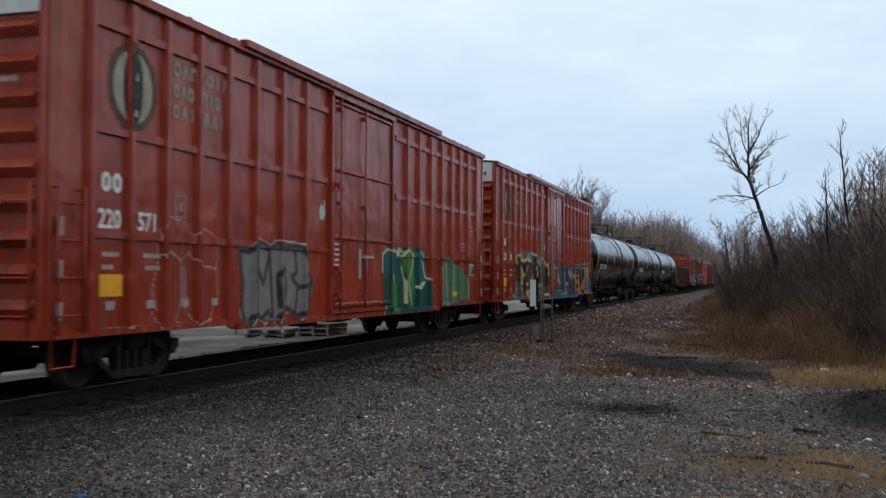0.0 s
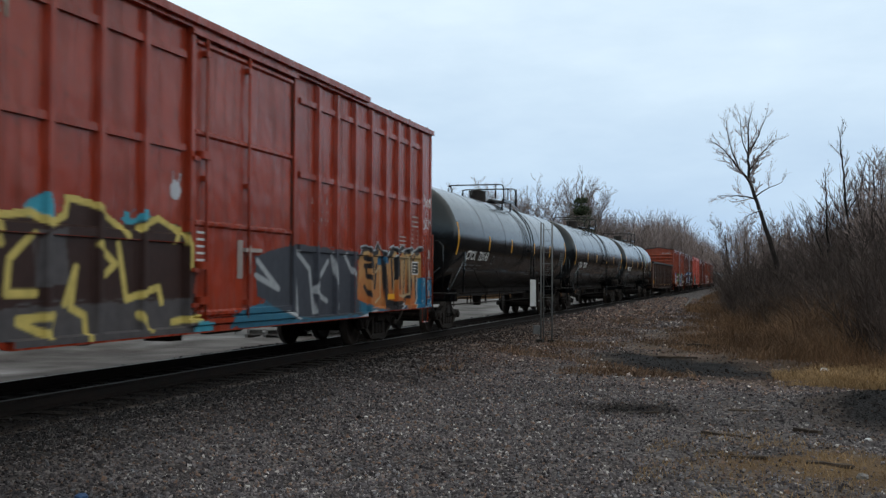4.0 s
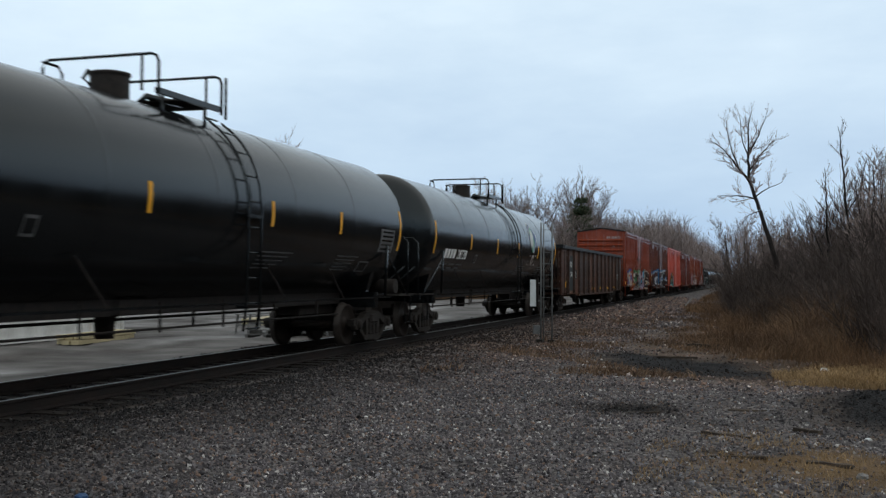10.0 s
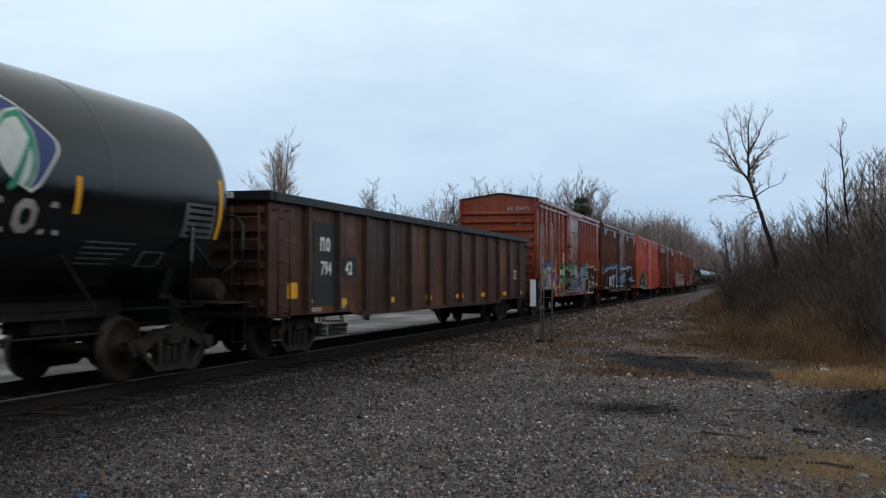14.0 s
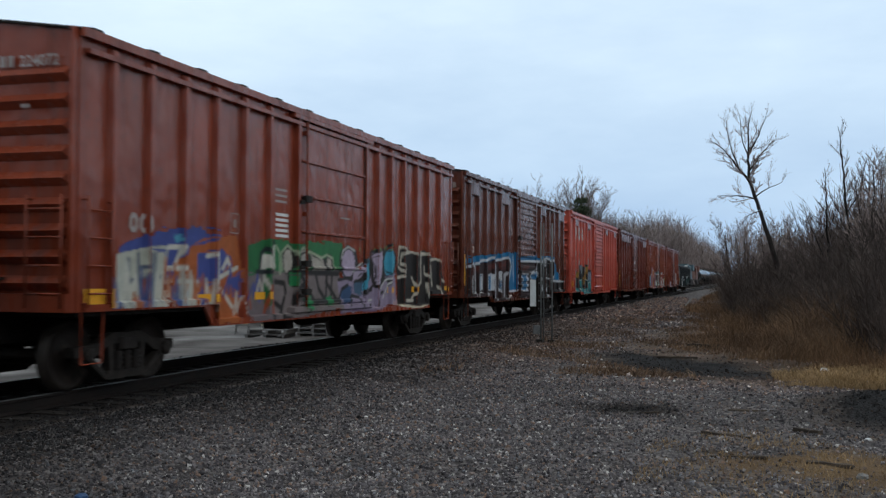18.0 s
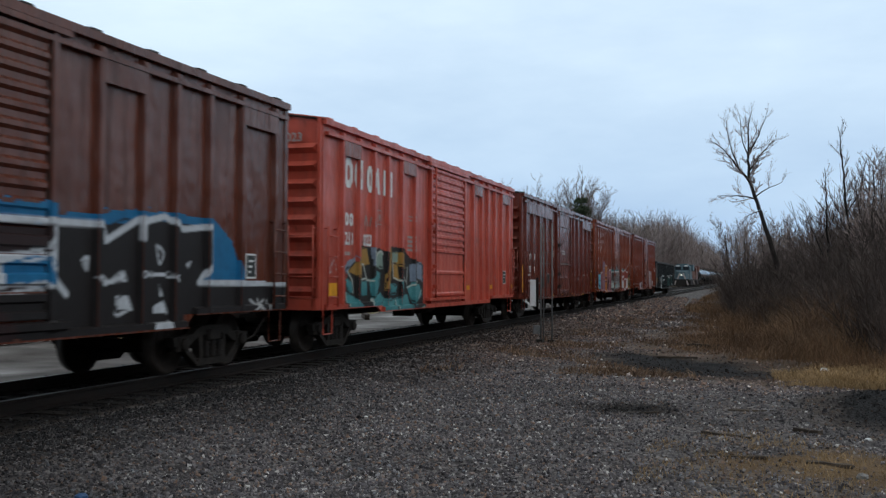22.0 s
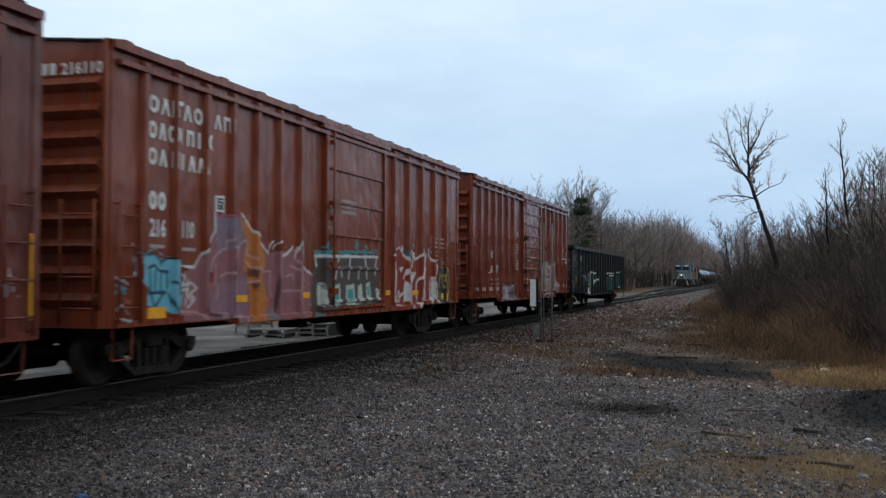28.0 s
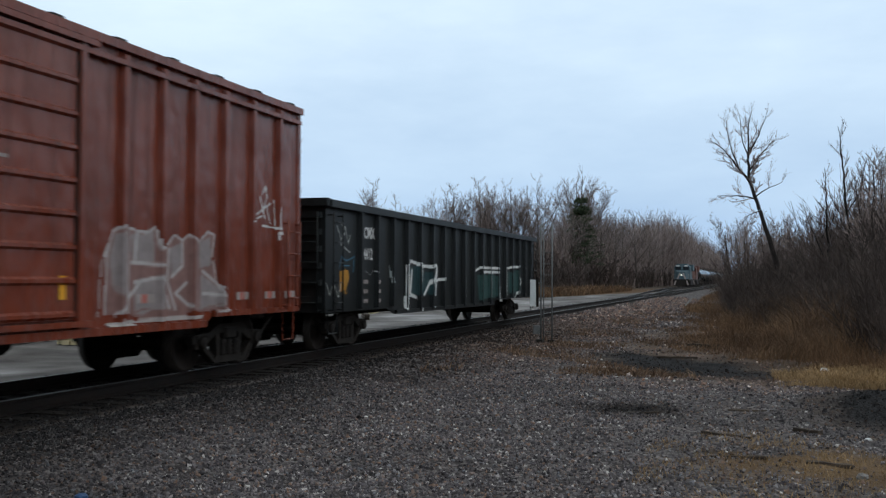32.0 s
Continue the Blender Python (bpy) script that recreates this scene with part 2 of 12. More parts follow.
class Mb:
    """Gathers plain faces for one mesh."""

    def __init__(self):
        self.v, self.f, self.s = [], [], []

    def add(self, verts, faces, smooth=False):
        k = len(self.v)
        self.v.extend(verts)
        for q in faces:
            self.f.append([i + k for i in q])
            self.s.append(smooth)
        return self

    def box(self, x0, x1, y0, y1, z0, z1, c=0.0):
        """A box; c cuts its edges that run along y or z by a small chamfer."""
        if c <= 0:
            v = [(x, y, z) for x in (x0, x1) for y in (y0, y1) for z in (z0, z1)]
            return self.add(v, [(0, 1, 3, 2), (4, 6, 7, 5), (0, 4, 5, 1), (2, 3, 7, 6), (0, 2, 6, 4), (1, 5, 7, 3)])
        ring = [(x0 + c, y0), (x1 - c, y0), (x1, y0 + c), (x1, y1 - c), (x1 - c, y1), (x0 + c, y1), (x0, y1 - c), (x0, y0 + c)]
        v = [(x, y, z0) for x, y in ring] + [(x, y, z1) for x, y in ring]
        fs = [tuple(range(7, -1, -1)), tuple(range(8, 16))] + [(i, (i + 1) % 8, (i + 1) % 8 + 8, i + 8) for i in range(8)]
        return self.add(v, fs)

    def extrude_y(self, prof, y0, y1, cap=True, smooth=False):
        """A closed profile of (x, z), counter-clockwise seen from -y, drawn out along y."""
        n = len(prof)
        v = [(x, y0, z) for x, z in prof] + [(x, y1, z) for x, z in prof]
        fs = [(i, (i + 1) % n, (i + 1) % n + n, i + n) for i in range(n)]
        if cap:
            fs += [tuple(range(n - 1, -1, -1)), tuple(range(n, 2 * n))]
        return self.add(v, fs, smooth)

    def extrude_x(self, prof, x0, x1):
        n = len(prof)
        v = [(x0, y, z) for y, z in prof] + [(x1, y, z) for y, z in prof]
        fs = [(i, (i + 1) % n, (i + 1) % n + n, i + n) for i in range(n)] + [tuple(range(n - 1, -1, -1)), tuple(range(n, 2 * n))]
        return self.add(v, fs)

    def tube(self, pts, r, n=6, smooth=True, cap=True, r1=None):
        pts = [Vector(q) for q in pts]
        k = len(self.v)
        m = len(pts)
        for i, q in enumerate(pts):
            d = (pts[min(i + 1, m - 1)] - pts[max(i - 1, 0)]).normalized()
            a = d.orthogonal().normalized() if abs(d.z) > 0.9 else d.cross(Vector((0, 0, 1))).normalized()
            b = d.cross(a)
            rad = r if r1 is None else r + (r1 - r) * i / (m - 1)
            for j in range(n):
                t = 2 * math.pi * j / n
                self.v.append(tuple(q + (a * math.cos(t) + b * math.sin(t)) * rad))
        for i in range(m - 1):
            for j in range(n):
                self.f.append([k + i * n + j, k + i * n + (j + 1) % n, k + (i + 1) * n + (j + 1) % n, k + (i + 1) * n + j])
                self.s.append(smooth)
        if cap:
            self.f.append([k + j for j in range(n)][::-1])
            self.f.append([k + (m - 1) * n + j for j in range(n)])
            self.s += [False, False]
        return self

    def lathe_x(self, prof, cx, cy, cz, n=28, smooth=True):
        """Turns a profile of (x, radius) about an axis along x."""
        k, m = len(self.v), len(prof)
        for x, r in prof:
            for j in range(n):
                t = 2 * math.pi * j / n
                self.v.append((cx + x, cy + r * math.cos(t), cz + r * math.sin(t)))
        for i in range(m - 1):
            for j in range(n):
                self.f.append([k + i * n + j, k + i * n + (j + 1) % n, k + (i + 1) * n + (j + 1) % n, k + (i + 1) * n + j])
                self.s.append(smooth)
        return self

    def lathe_y(self, prof, cx, cz, n=48, smooth=True):
        k, m = len(self.v), len(prof)
        for y, r in prof:
            for j in range(n):
                t = 2 * math.pi * j / n
                self.v.append((cx + r * math.cos(t), y, cz + r * math.sin(t)))
        for i in range(m - 1):
            for j in range(n):
                self.f.append([k + i * n + j, k + i * n + (j + 1) % n, k + (i + 1) * n + (j + 1) % n, k + (i + 1) * n + j])
                self.s.append(smooth)
        return self

    def lathe_z(self, prof, cx, cy, n=24, smooth=True):
        k, m = len(self.v), len(prof)
        for z, r in prof:
            for j in range(n):
                t = 2 * math.pi * j / n
                self.v.append((cx + r * math.cos(t), cy + r * math.sin(t), z))
        for i in range(m - 1):
            for j in range(n):
                self.f.append([k + i * n + j, k + (i + 1) * n + j, k + (i + 1) * n + (j + 1) % n, k + i * n + (j + 1) % n][::-1])
                self.s.append(smooth)
        return self

    def mesh(self, name, material):
        me = bpy.data.meshes.new(name)
        me.from_pydata(self.v, [], self.f)
        me.polygons.foreach_set("use_smooth", self.s)
        bm = bmesh.new()
        bm.from_mesh(me)
        bmesh.ops.recalc_face_normals(bm, faces=bm.faces)
        bm.to_mesh(me)
        bm.free()
        if material:
            me.materials.append(material)
        return me


def part(name, mb, material, parent, label=""):
    """Links one mesh as a part of a thing or of a part."""
    ob = new(name, mb.mesh(name, material) if isinstance(mb, Mb) else mb)
    ob.parent = parent
    return tagged(ob, label) if label else ob


def thing(name, label, category, group="", kind="", m=None):
    ob = new(name)
    ob.empty_display_size = 0.3
    if m is not None:
        ob.matrix_basis = m
    return tagged(ob, label, category, group, kind)


def solid(name, mb, material, label, category, group="", kind="", m=None):
    ob = new(name, mb.mesh(name, material) if isinstance(mb, Mb) else mb)
    if m is not None:
        ob.matrix_basis = m
    return tagged(ob, label, category, group, kind)


def quick_mesh(name, verts, faces, material, smooth=False):
    """A large mesh from arrays: verts (n, 3), faces (m, 3 or 4)."""
    verts, faces = np.asarray(verts, np.float32), np.asarray(faces, np.int32)
    me = bpy.data.meshes.new(name)
    m, k = faces.shape
    me.vertices.add(len(verts))
    me.vertices.foreach_set("co", verts.ravel())
    me.loops.add(m * k)
    me.loops.foreach_set("vertex_index", faces.ravel())
    me.polygons.add(m)
    me.polygons.foreach_set("loop_start", np.arange(0, m * k, k, dtype=np.int32))
    me.polygons.foreach_set("use_smooth", np.full(m, smooth))
    me.update(calc_edges=True)
    me.validate()
    if material:
        me.materials.append(material)
    return me


# ---- the ground: one sheet to the horizon ----
rng = np.random.default_rng(7)


def smooth01(a, b, x):
    t = np.clip((x - a) / (b - a), 0, 1)
    return t * t * (3 - 2 * t)


def ground_z(x, y):
    x, y = np.asarray(x, float), np.asarray(y, float)
    z = np.full(np.broadcast(x, y).shape, -0.2) + 0 * x
    ax = np.abs(x)
    # shoulder of the ballast, lower farther down the line
    z = z - 0.12 * smooth01(1.7, 3.6, x) * smooth01(14, 30, y)
    z = z - 0.10 * smooth01(1.7, 5, x)
    z = z - 0.12 * smooth01(-1.9, -3.2, x) * (1 - smooth01(75, 100, y))
    # hollow beside the brush, mound of cinders
    z = z - 0.22 * np.exp(-(((x - 8.4) / 2.4) ** 2 + ((y - 24.0) / 3.4) ** 2))
    z = z - 0.12 * smooth01(5.5, 9, x) * smooth01(18, 34, y)
    z = z + 0.34 * np.exp(-(((x - 12.0) / 2.3) ** 2 + ((y - 15.0) / 1.15) ** 2))
    z = z + 0.8 * smooth01(11, 30, x) * smooth01(20, 50, y)
    return z


def fbm(x, y, s, seed=0, octaves=4):
    """Smooth value noise on the plane."""
    out, amp = np.zeros(np.broadcast(x, y).shape), 1.0
    for o in range(octaves):
        g = np.random.default_rng(seed + o).random((257, 257))
        u, v = np.asarray(x) * s, np.asarray(y) * s
        i, j = np.floor(u).astype(int), np.floor(v).astype(int)
        fu, fv = u - i, v - j
        fu, fv = fu * fu * (3 - 2 * fu), fv * fv * (3 - 2 * fv)
        i0, j0, i1, j1 = i % 257, j % 257, (i + 1) % 257, (j + 1) % 257
        out = out + amp * ((g[i0, j0] * (1 - fu) + g[i1, j0] * fu) * (1 - fv) + (g[i0, j1] * (1 - fu) + g[i1, j1] * fu) * fv - 0.5)
        s, amp = s * 2.03, amp * 0.5
    return out


def ground_top(x, y):
    far = smooth01(60, 160, np.hypot(x, y))
    rough = (fbm(x, y, 0.35, 11, 4) * 0.10 + fbm(x, y, 2.0, 31, 3) * 0.055) * (1 - far)
    bed = smooth01(1.5, 2.6, np.abs(np.asarray(x, float)))
    return ground_z(x, y) + rough * (0.12 + 0.88 * bed)


def ground_material():
    m = bpy.data.materials.new("gravel_and_dirt")
    m.use_nodes = True
    nt = m.node_tree
    b = nt.nodes["Principled BSDF"]
    N, L = nt.nodes.new, nt.links.new
    geo = N("ShaderNodeNewGeometry")
    vo = N("ShaderNodeTexVoronoi")
    vo.inputs["Scale"].default_value = 24
    L(geo.outputs["Position"], vo.inputs["Vector"])
    stone = N("ShaderNodeValToRGB")
    el = stone.color_ramp.elements
    el[0].position, el[0].color = 0.0, (0.042, 0.038, 0.039, 1)
    el[1].position, el[1].color = 1.0, (0.19, 0.174, 0.17, 1)
    x = el.new(0.6)
    x.color = (0.098, 0.089, 0.087, 1)
    sepc = N("ShaderNodeSeparateColor")
    L(vo.outputs["Color"], sepc.inputs["Color"])
    L(sepc.outputs["Red"], stone.inputs["Fac"])
    tone = N("ShaderNodeAttribute")
    tone.attribute_name = "tone"
    mx = N("ShaderNodeMix")
    mx.data_type = "RGBA"
    L(stone.outputs["Color"], mx.inputs["A"])
    L(tone.outputs["Color"], mx.inputs["B"])
    n = N("ShaderNodeTexNoise")
    n.inputs["Scale"].default_value, n.inputs["Detail"].default_value = 3.0, 8
    L(geo.outputs["Position"], n.inputs["Vector"])
    add = N("ShaderNodeMath")
    add.operation = "MULTIPLY_ADD"
    L(n.outputs["Fac"], add.inputs[0])
    add.inputs[1].default_value = 1.1
    L(tone.outputs["Alpha"], add.inputs[2])
    st = N("ShaderNodeMapRange")
    st.inputs["From Min"].default_value, st.inputs["From Max"].default_value = 0.80, 1.25
    L(add.outputs[0], st.inputs["Value"])
    L(st.outputs["Result"], mx.inputs["Factor"])
    n2 = N("ShaderNodeTexNoise")
    n2.inputs["Scale"].default_value, n2.inputs["Detail"].default_value = 0.8, 5
    L(geo.outputs["Position"], n2.inputs["Vector"])
    mr = N("ShaderNodeMapRange")
    mr.inputs["From Min"].default_value, mr.inputs["From Max"].default_value = 0.32, 0.68
    mr.inputs["To Min"].default_value, mr.inputs["To Max"].default_value = 0.68, 1.3
    L(n2.outputs["Fac"], mr.inputs["Value"])
    hv = N("ShaderNodeHueSaturation")
    L(mx.outputs["Result"], hv.inputs["Color"])
    L(mr.outputs["Result"], hv.inputs["Value"])
    L(hv.outputs["Color"], b.inputs["Base Color"])
    b.inputs["Roughness"].default_value = 0.9
    b.inputs["Specular IOR Level"].default_value = 0.12
    bp = N("ShaderNodeBump")
    bp.inputs["Strength"].default_value, bp.inputs["Distance"].default_value = 0.8, 0.03
    L(vo.outputs["Distance"], bp.inputs["Height"])
    bp.invert = True
    L(bp.outputs["Normal"], b.inputs["Normal"])
    return m


def cinder_at(x, y):
    """Black cinders in the hollow, on the mound and in a few patches."""
    w = fbm(x, y, 0.7, 61, 4)
    k = 2.3 * np.exp(-(((x - 8.0 + 0.25 * (y - 23.5)) / 2.0) ** 2 + ((y - 23.8) / 2.9) ** 2)) + 1.0 * w - 0.25
    k = np.maximum(k, 1.9 * np.exp(-(((x - 11.8) / 2.6) ** 2 + ((y - 14.3) / 1.9) ** 2)) + 0.8 * w - 0.32)
    return np.clip(np.maximum(k, 1.5 * np.exp(-(((x - 7.6) / 1.0) ** 2 + ((y - 13.9) / 0.9) ** 2)) + 0.7 * w - 0.25), 0, 1)


def ground_tone(x, y):
    """Pigment of the soil (rgb) and how much of it covers the stones (alpha)."""
    x, y = np.asarray(x, float), np.asarray(y, float)
    c = np.zeros(x.shape + (4,))
    brown, straw, cinder, lot = (0.115, 0.083, 0.062), (0.40, 0.27, 0.12), (0.018, 0.018, 0.019), (0.150, 0.143, 0.138)
    rust = (0.15, 0.10, 0.07)
    c[..., :3] = brown
    wob = fbm(x, y, 0.25, 51, 4)
    a = 0.08 + 0.72 * smooth01(4.5, 7.5, x + 3 * wob) * smooth01(13, 20, y + 5 * wob)
    c[..., 3] = a

    def lay(colour, k):
        k = np.clip(k, 0, 1)[..., None]
        c[..., :3] = c[..., :3] * (1 - k) + np.array(colour) * k
        c[..., 3:] = np.maximum(c[..., 3:], k * 0.9)

    # near-black strip along the track, fading out between 28 and 60 m
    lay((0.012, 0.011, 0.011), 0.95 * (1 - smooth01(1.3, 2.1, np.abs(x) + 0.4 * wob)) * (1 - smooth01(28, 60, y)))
    lay(rust, 0.55 * np.exp(-(((x - 2.4) / 1.6) ** 2)) * smooth01(16, 26, y) * (1 - smooth01(70, 120, y)))
    lay((0.075, 0.05, 0.036), 1.3 * np.clip(fbm(x, y, 0.5, 141, 4) + 0.12, 0, 1) * smooth01(4.0, 6.5, x) * smooth01(14, 20, y))
    lay((0.15, 0.118, 0.092), smooth01(0, 1.5, x - np.interp(y, (40, 60, 100, 230), (6.5, 4.6, 3.4, 2.4)) + wob) * smooth01(36, 46, y))
    lay(cinder, cinder_at(x, y))
    lay(straw, smooth01(10.0, 10.9, x + 2.0 * wob) * smooth01(18.2, 19.4, y + wob) * 0.95)
    lay((0.15, 0.10, 0.056), 0.95 * np.exp(-(((x - 10.0) / 1.5) ** 2 + ((y - 10.3) / 1.4) ** 2)) * smooth01(-0.15, 0.15, fbm(x, y, 1.1, 71, 4)))
    lay((0.13, 0.094, 0.063), smooth01(8.3, 10.5, x + 2 * wob) * smooth01(24, 34, y))
    edge = 91 + np.where(x > -9, 8.0, 1.5) * (x + 9) + 6 * wob
    yard = 1 - smooth01(-3, 3, y - edge)
    lay((0.12, 0.072, 0.038), smooth01(-2.6, -3.6, x) * (1 - yard) * (1 - smooth01(170, 230, y)))
    lay(lot, smooth01(-2.4, -3.2, x + 0.6 * wob) * yard * (1 - smooth01(-22, -30, x)))
    k = np.clip(fbm(x * 0.9, y * 0.22, 0.7, 83, 5) * 2.6 - 0.1, 0, 1) * smooth01(-3, -4, x)
    lay((0.048, 0.042, 0.038), 0.85 * np.clip(fbm(x * 0.8, y * 0.3, 0.9, 87, 5) * 2.6, 0, 1) * smooth01(-3, -4, x) * yard * (1 - smooth01(-22, -30, x)))
    lay((0.33, 0.33, 0.33), 0.8 * k * yard * (1 - smooth01(-22, -30, x)))
    lay((0.11, 0.065, 0.033), smooth01(-13, -17, x + 3 * wob) * smooth01(80, 110, y + 10 * wob))
    lay((0.06, 0.048, 0.037), smooth01(140, 220, np.hypot(x, y)))
    return c


def axis_steps(knots):
    out = []
    for (a, b, d) in knots:
        out += list(np.arange(a, b, d))
    return np.array(sorted(set(np.round(out + [knots[-1][1]], 4))))


def build_ground():
    xs = axis_steps([(-3000, -300, 300), (-300, -60, 30), (-60, -14, 4), (-14, -3, 0.8), (-3, 1, 0.25), (1, 13, 0.1), (13, 20, 0.5), (20, 60, 4), (60, 300, 40), (300, 3000, 300)])
    ys = axis_steps([(-3000, -300, 300), (-300, -20, 28), (-20, 4, 2), (4, 7, 0.3), (7, 26, 0.1), (26, 50, 0.4), (50, 130, 2), (130, 400, 15), (400, 3400, 300)])
    X, Y = np.meshgrid(xs, ys)
    Z = ground_top(X, Y)
    nx, ny = len(xs), len(ys)
    v = np.stack([X, Y, Z], -1).reshape(-1, 3)
    i = (np.arange(ny - 1)[:, None] * nx + np.arange(nx - 1)[None, :]).ravel()
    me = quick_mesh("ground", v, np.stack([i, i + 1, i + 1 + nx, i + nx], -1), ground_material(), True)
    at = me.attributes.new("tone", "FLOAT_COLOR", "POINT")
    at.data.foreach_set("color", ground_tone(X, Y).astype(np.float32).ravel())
    ob = new("ground", me)
    return tagged(ob, "grey gravel ground with dirt and straw beside railway", "ground", kind="structure")


build_ground()


# ---- track ----
def build_track(name, label, x_of, y0, y1, step, tie_z=-0.185):
    """Rails in straight lengths along x_of(y), on ties with spikes plates."""
    tr = thing(name, label, "railway track", kind="structure")
    n = max(1, round((y1 - y0) / step))
    for side in (-0.7535, 0.7535):
        web, head = Mb(), Mb()
        prof = [(-0.075, -0.18), (0.075, -0.18), (0.075, -0.165), (0.012, -0.145), (0.012, -0.045), (0.036, -0.035), (0.036, -0.006), (-0.036, -0.006), (-0.036, -0.035), (-0.012, -0.045), (-0.012, -0.145), (-0.075, -0.165)]
        top = [(-0.034, -0.0055), (0.034, -0.0055), (0.028, 0.0), (-0.028, 0.0)]
        for prf, mb in ((prof, web), (top, head)):
            k = len(prf)
            ys = [y0 + (y1 - y0) * i / n for i in range(n + 1)]
            v = [(x_of(y) + side + a, y, b) for y in ys for a, b in prf]
            f = [(i * k + j, i * k + (j + 1) % k, (i + 1) * k + (j + 1) % k, (i + 1) * k + j) for i in range(n) for j in range(k)]
            f += [tuple(range(k))[::-1], tuple(n * k + j for j in range(k))]
            mb.add(v, f)
        r = part("rail", web, M["railweb"], tr)
        part("rail_head", head, M["railhead"], r, "polished bright running surface")
    return tr


def tie_mesh(seed):
    r = random.Random(seed)
    mb = Mb()
    w = 0.112 + r.uniform(-0.008, 0.008)
    mb.box(-1.29 + r.uniform(-0.05, 0.03), 1.29 + r.uniform(-0.04, 0.06), -w, w, -0.30, 0.0, 0.012)
    return mb.mesh("tie", M["tie"])


def siding_x(y):
    """Centre line of the siding: it leaves the main line by a turnout and runs beside it."""
    t = float(np.clip((y - 62.0) / 120.0, 0, 1))
    return -4.3 * t * t * (3 - 2 * t)


main_track = build_track("main_track", "straight railway track with rusty rails on dark ties", lambda y: 0.0, -60, 900, 60)
siding = build_track("siding_track", "siding track curving off through a turnout", siding_x, 78, 900, 3)


def build_ties():
    meshes = [tie_mesh(i) for i in range(5)]
    r = random.Random(5)
    n = 0
    y = 2.0
    rest = Mb()
    while y < 330:
        if y < 110 and n < 220:
            ob = part("tie", meshes[r.randrange(5)], None, main_track)
            ob.matrix_basis = pose(r.uniform(-0.02, 0.03), y, -0.183 + r.uniform(-0.006, 0.002), 0, 0, r.uniform(-0.8, 0.8))
            n += 1
        else:
            rest.box(-1.29, 1.29, y - 0.11, y + 0.11, -0.45, -0.185)
        y += 0.53 + r.uniform(-0.02, 0.02)
    part("far_ties", rest, M["tie"], main_track)["kind"] = "stuff"
    rest = Mb()
    y = 138.0
    while y < 330:
        x = siding_x(y)
        rest.box(x - 1.29, x + 1.29, y - 0.11, y + 0.11, -0.45, -0.185)
        y += 0.54
    part("far_ties", rest, M["tie"], siding)["kind"] = "stuff"


build_ties()


# ---- freight trucks, shared by all cars ----
WHEEL_R = 0.457
WHEELSETS = []


def wheelset_mesh():
    mb = Mb()
    mb.lathe_x([(-1.0, 0.0), (-1.0, 0.075), (1.0, 0.075), (1.0, 0.0)], 0, 0, 0, 12)
    for s in (-1, 1):
        x = 0.7535 * s
        prof = [(-0.065 * s, 0.12), (-0.065 * s, 0.36), (-0.075 * s, 0.40), (-0.075 * s, 0.483), (-0.045 * s, 0.483), (-0.035 * s, WHEEL_R), (0.065 * s, WHEEL_R - 0.006), (0.065 * s, 0.40), (0.03 * s, 0.375), (0.0 * s, 0.20), (0.05 * s, 0.14), (0.07 * s, 0.11)]
        mb.lathe_x(prof, x, 0, 0, 32)
    me = mb.mesh("wheelset", M["wheel"])
    me.materials.append(M["rim"])
    for q in me.polygons:
        if math.hypot(q.center.y, q.center.z) > 0.44:
            q.material_index = 1
    return me


def sideframe_mesh(s):
    """Cast side frame with its two windows, spring nest and bearing ends, on the side s."""
    mb = Mb()
    x0, x1 = sorted((s * 0.93, s * 1.07))
    top = [(-1.13, 0.57), (-0.62, 0.60), (-0.36, 0.72), (0.36, 0.72), (0.62, 0.60), (1.13, 0.57), (1.13, 0.44), (0.66, 0.44), (0.40, 0.58), (-0.40, 0.58), (-0.66, 0.44), (-1.13, 0.44)]
    mb.extrude_x(top, x0, x1)
    mb.extrude_x([(-0.44, 0.22), (0.44, 0.22), (0.40, 0.11), (-0.40, 0.11)], x0, x1)
    for d in (-1, 1):
        q = [(0.98 * d, 0.46), (0.80 * d, 0.46), (0.36 * d, 0.11), (0.46 * d, 0.11)]
        mb.extrude_x(q if d < 0 else q[::-1], x0, x1)
        q = [(0.42 * d, 0.60), (0.30 * d, 0.60), (0.30 * d, 0.20), (0.38 * d, 0.20)]
        mb.extrude_x(q if d < 0 else q[::-1], x0, x1)
        mb.box(x0 - 0.02, x1 + 0.02, 0.89 * d - 0.15, 0.89 * d + 0.15, 0.36, 0.58, 0.03)
        mb.lathe_x([(0, 0.0), (0, 0.10), (0.07 * s, 0.10), (0.09 * s, 0.07), (0.09 * s, 0.0)], s * 1.06, 0.89 * d, 0.457, 12)
    return mb.mesh("side_frame", M["truck"])


def springs_mesh(s):
    mb = Mb()
    for y in (-0.2, 0.0, 0.2):
        for x in (0.94, 1.05):
            mb.lathe_z([(0.22 + 0.0325 * i, 0.075 if i % 2 else 0.055) for i in range(9)], s * x, y, 8)
    return mb.mesh("spring", M["under"])


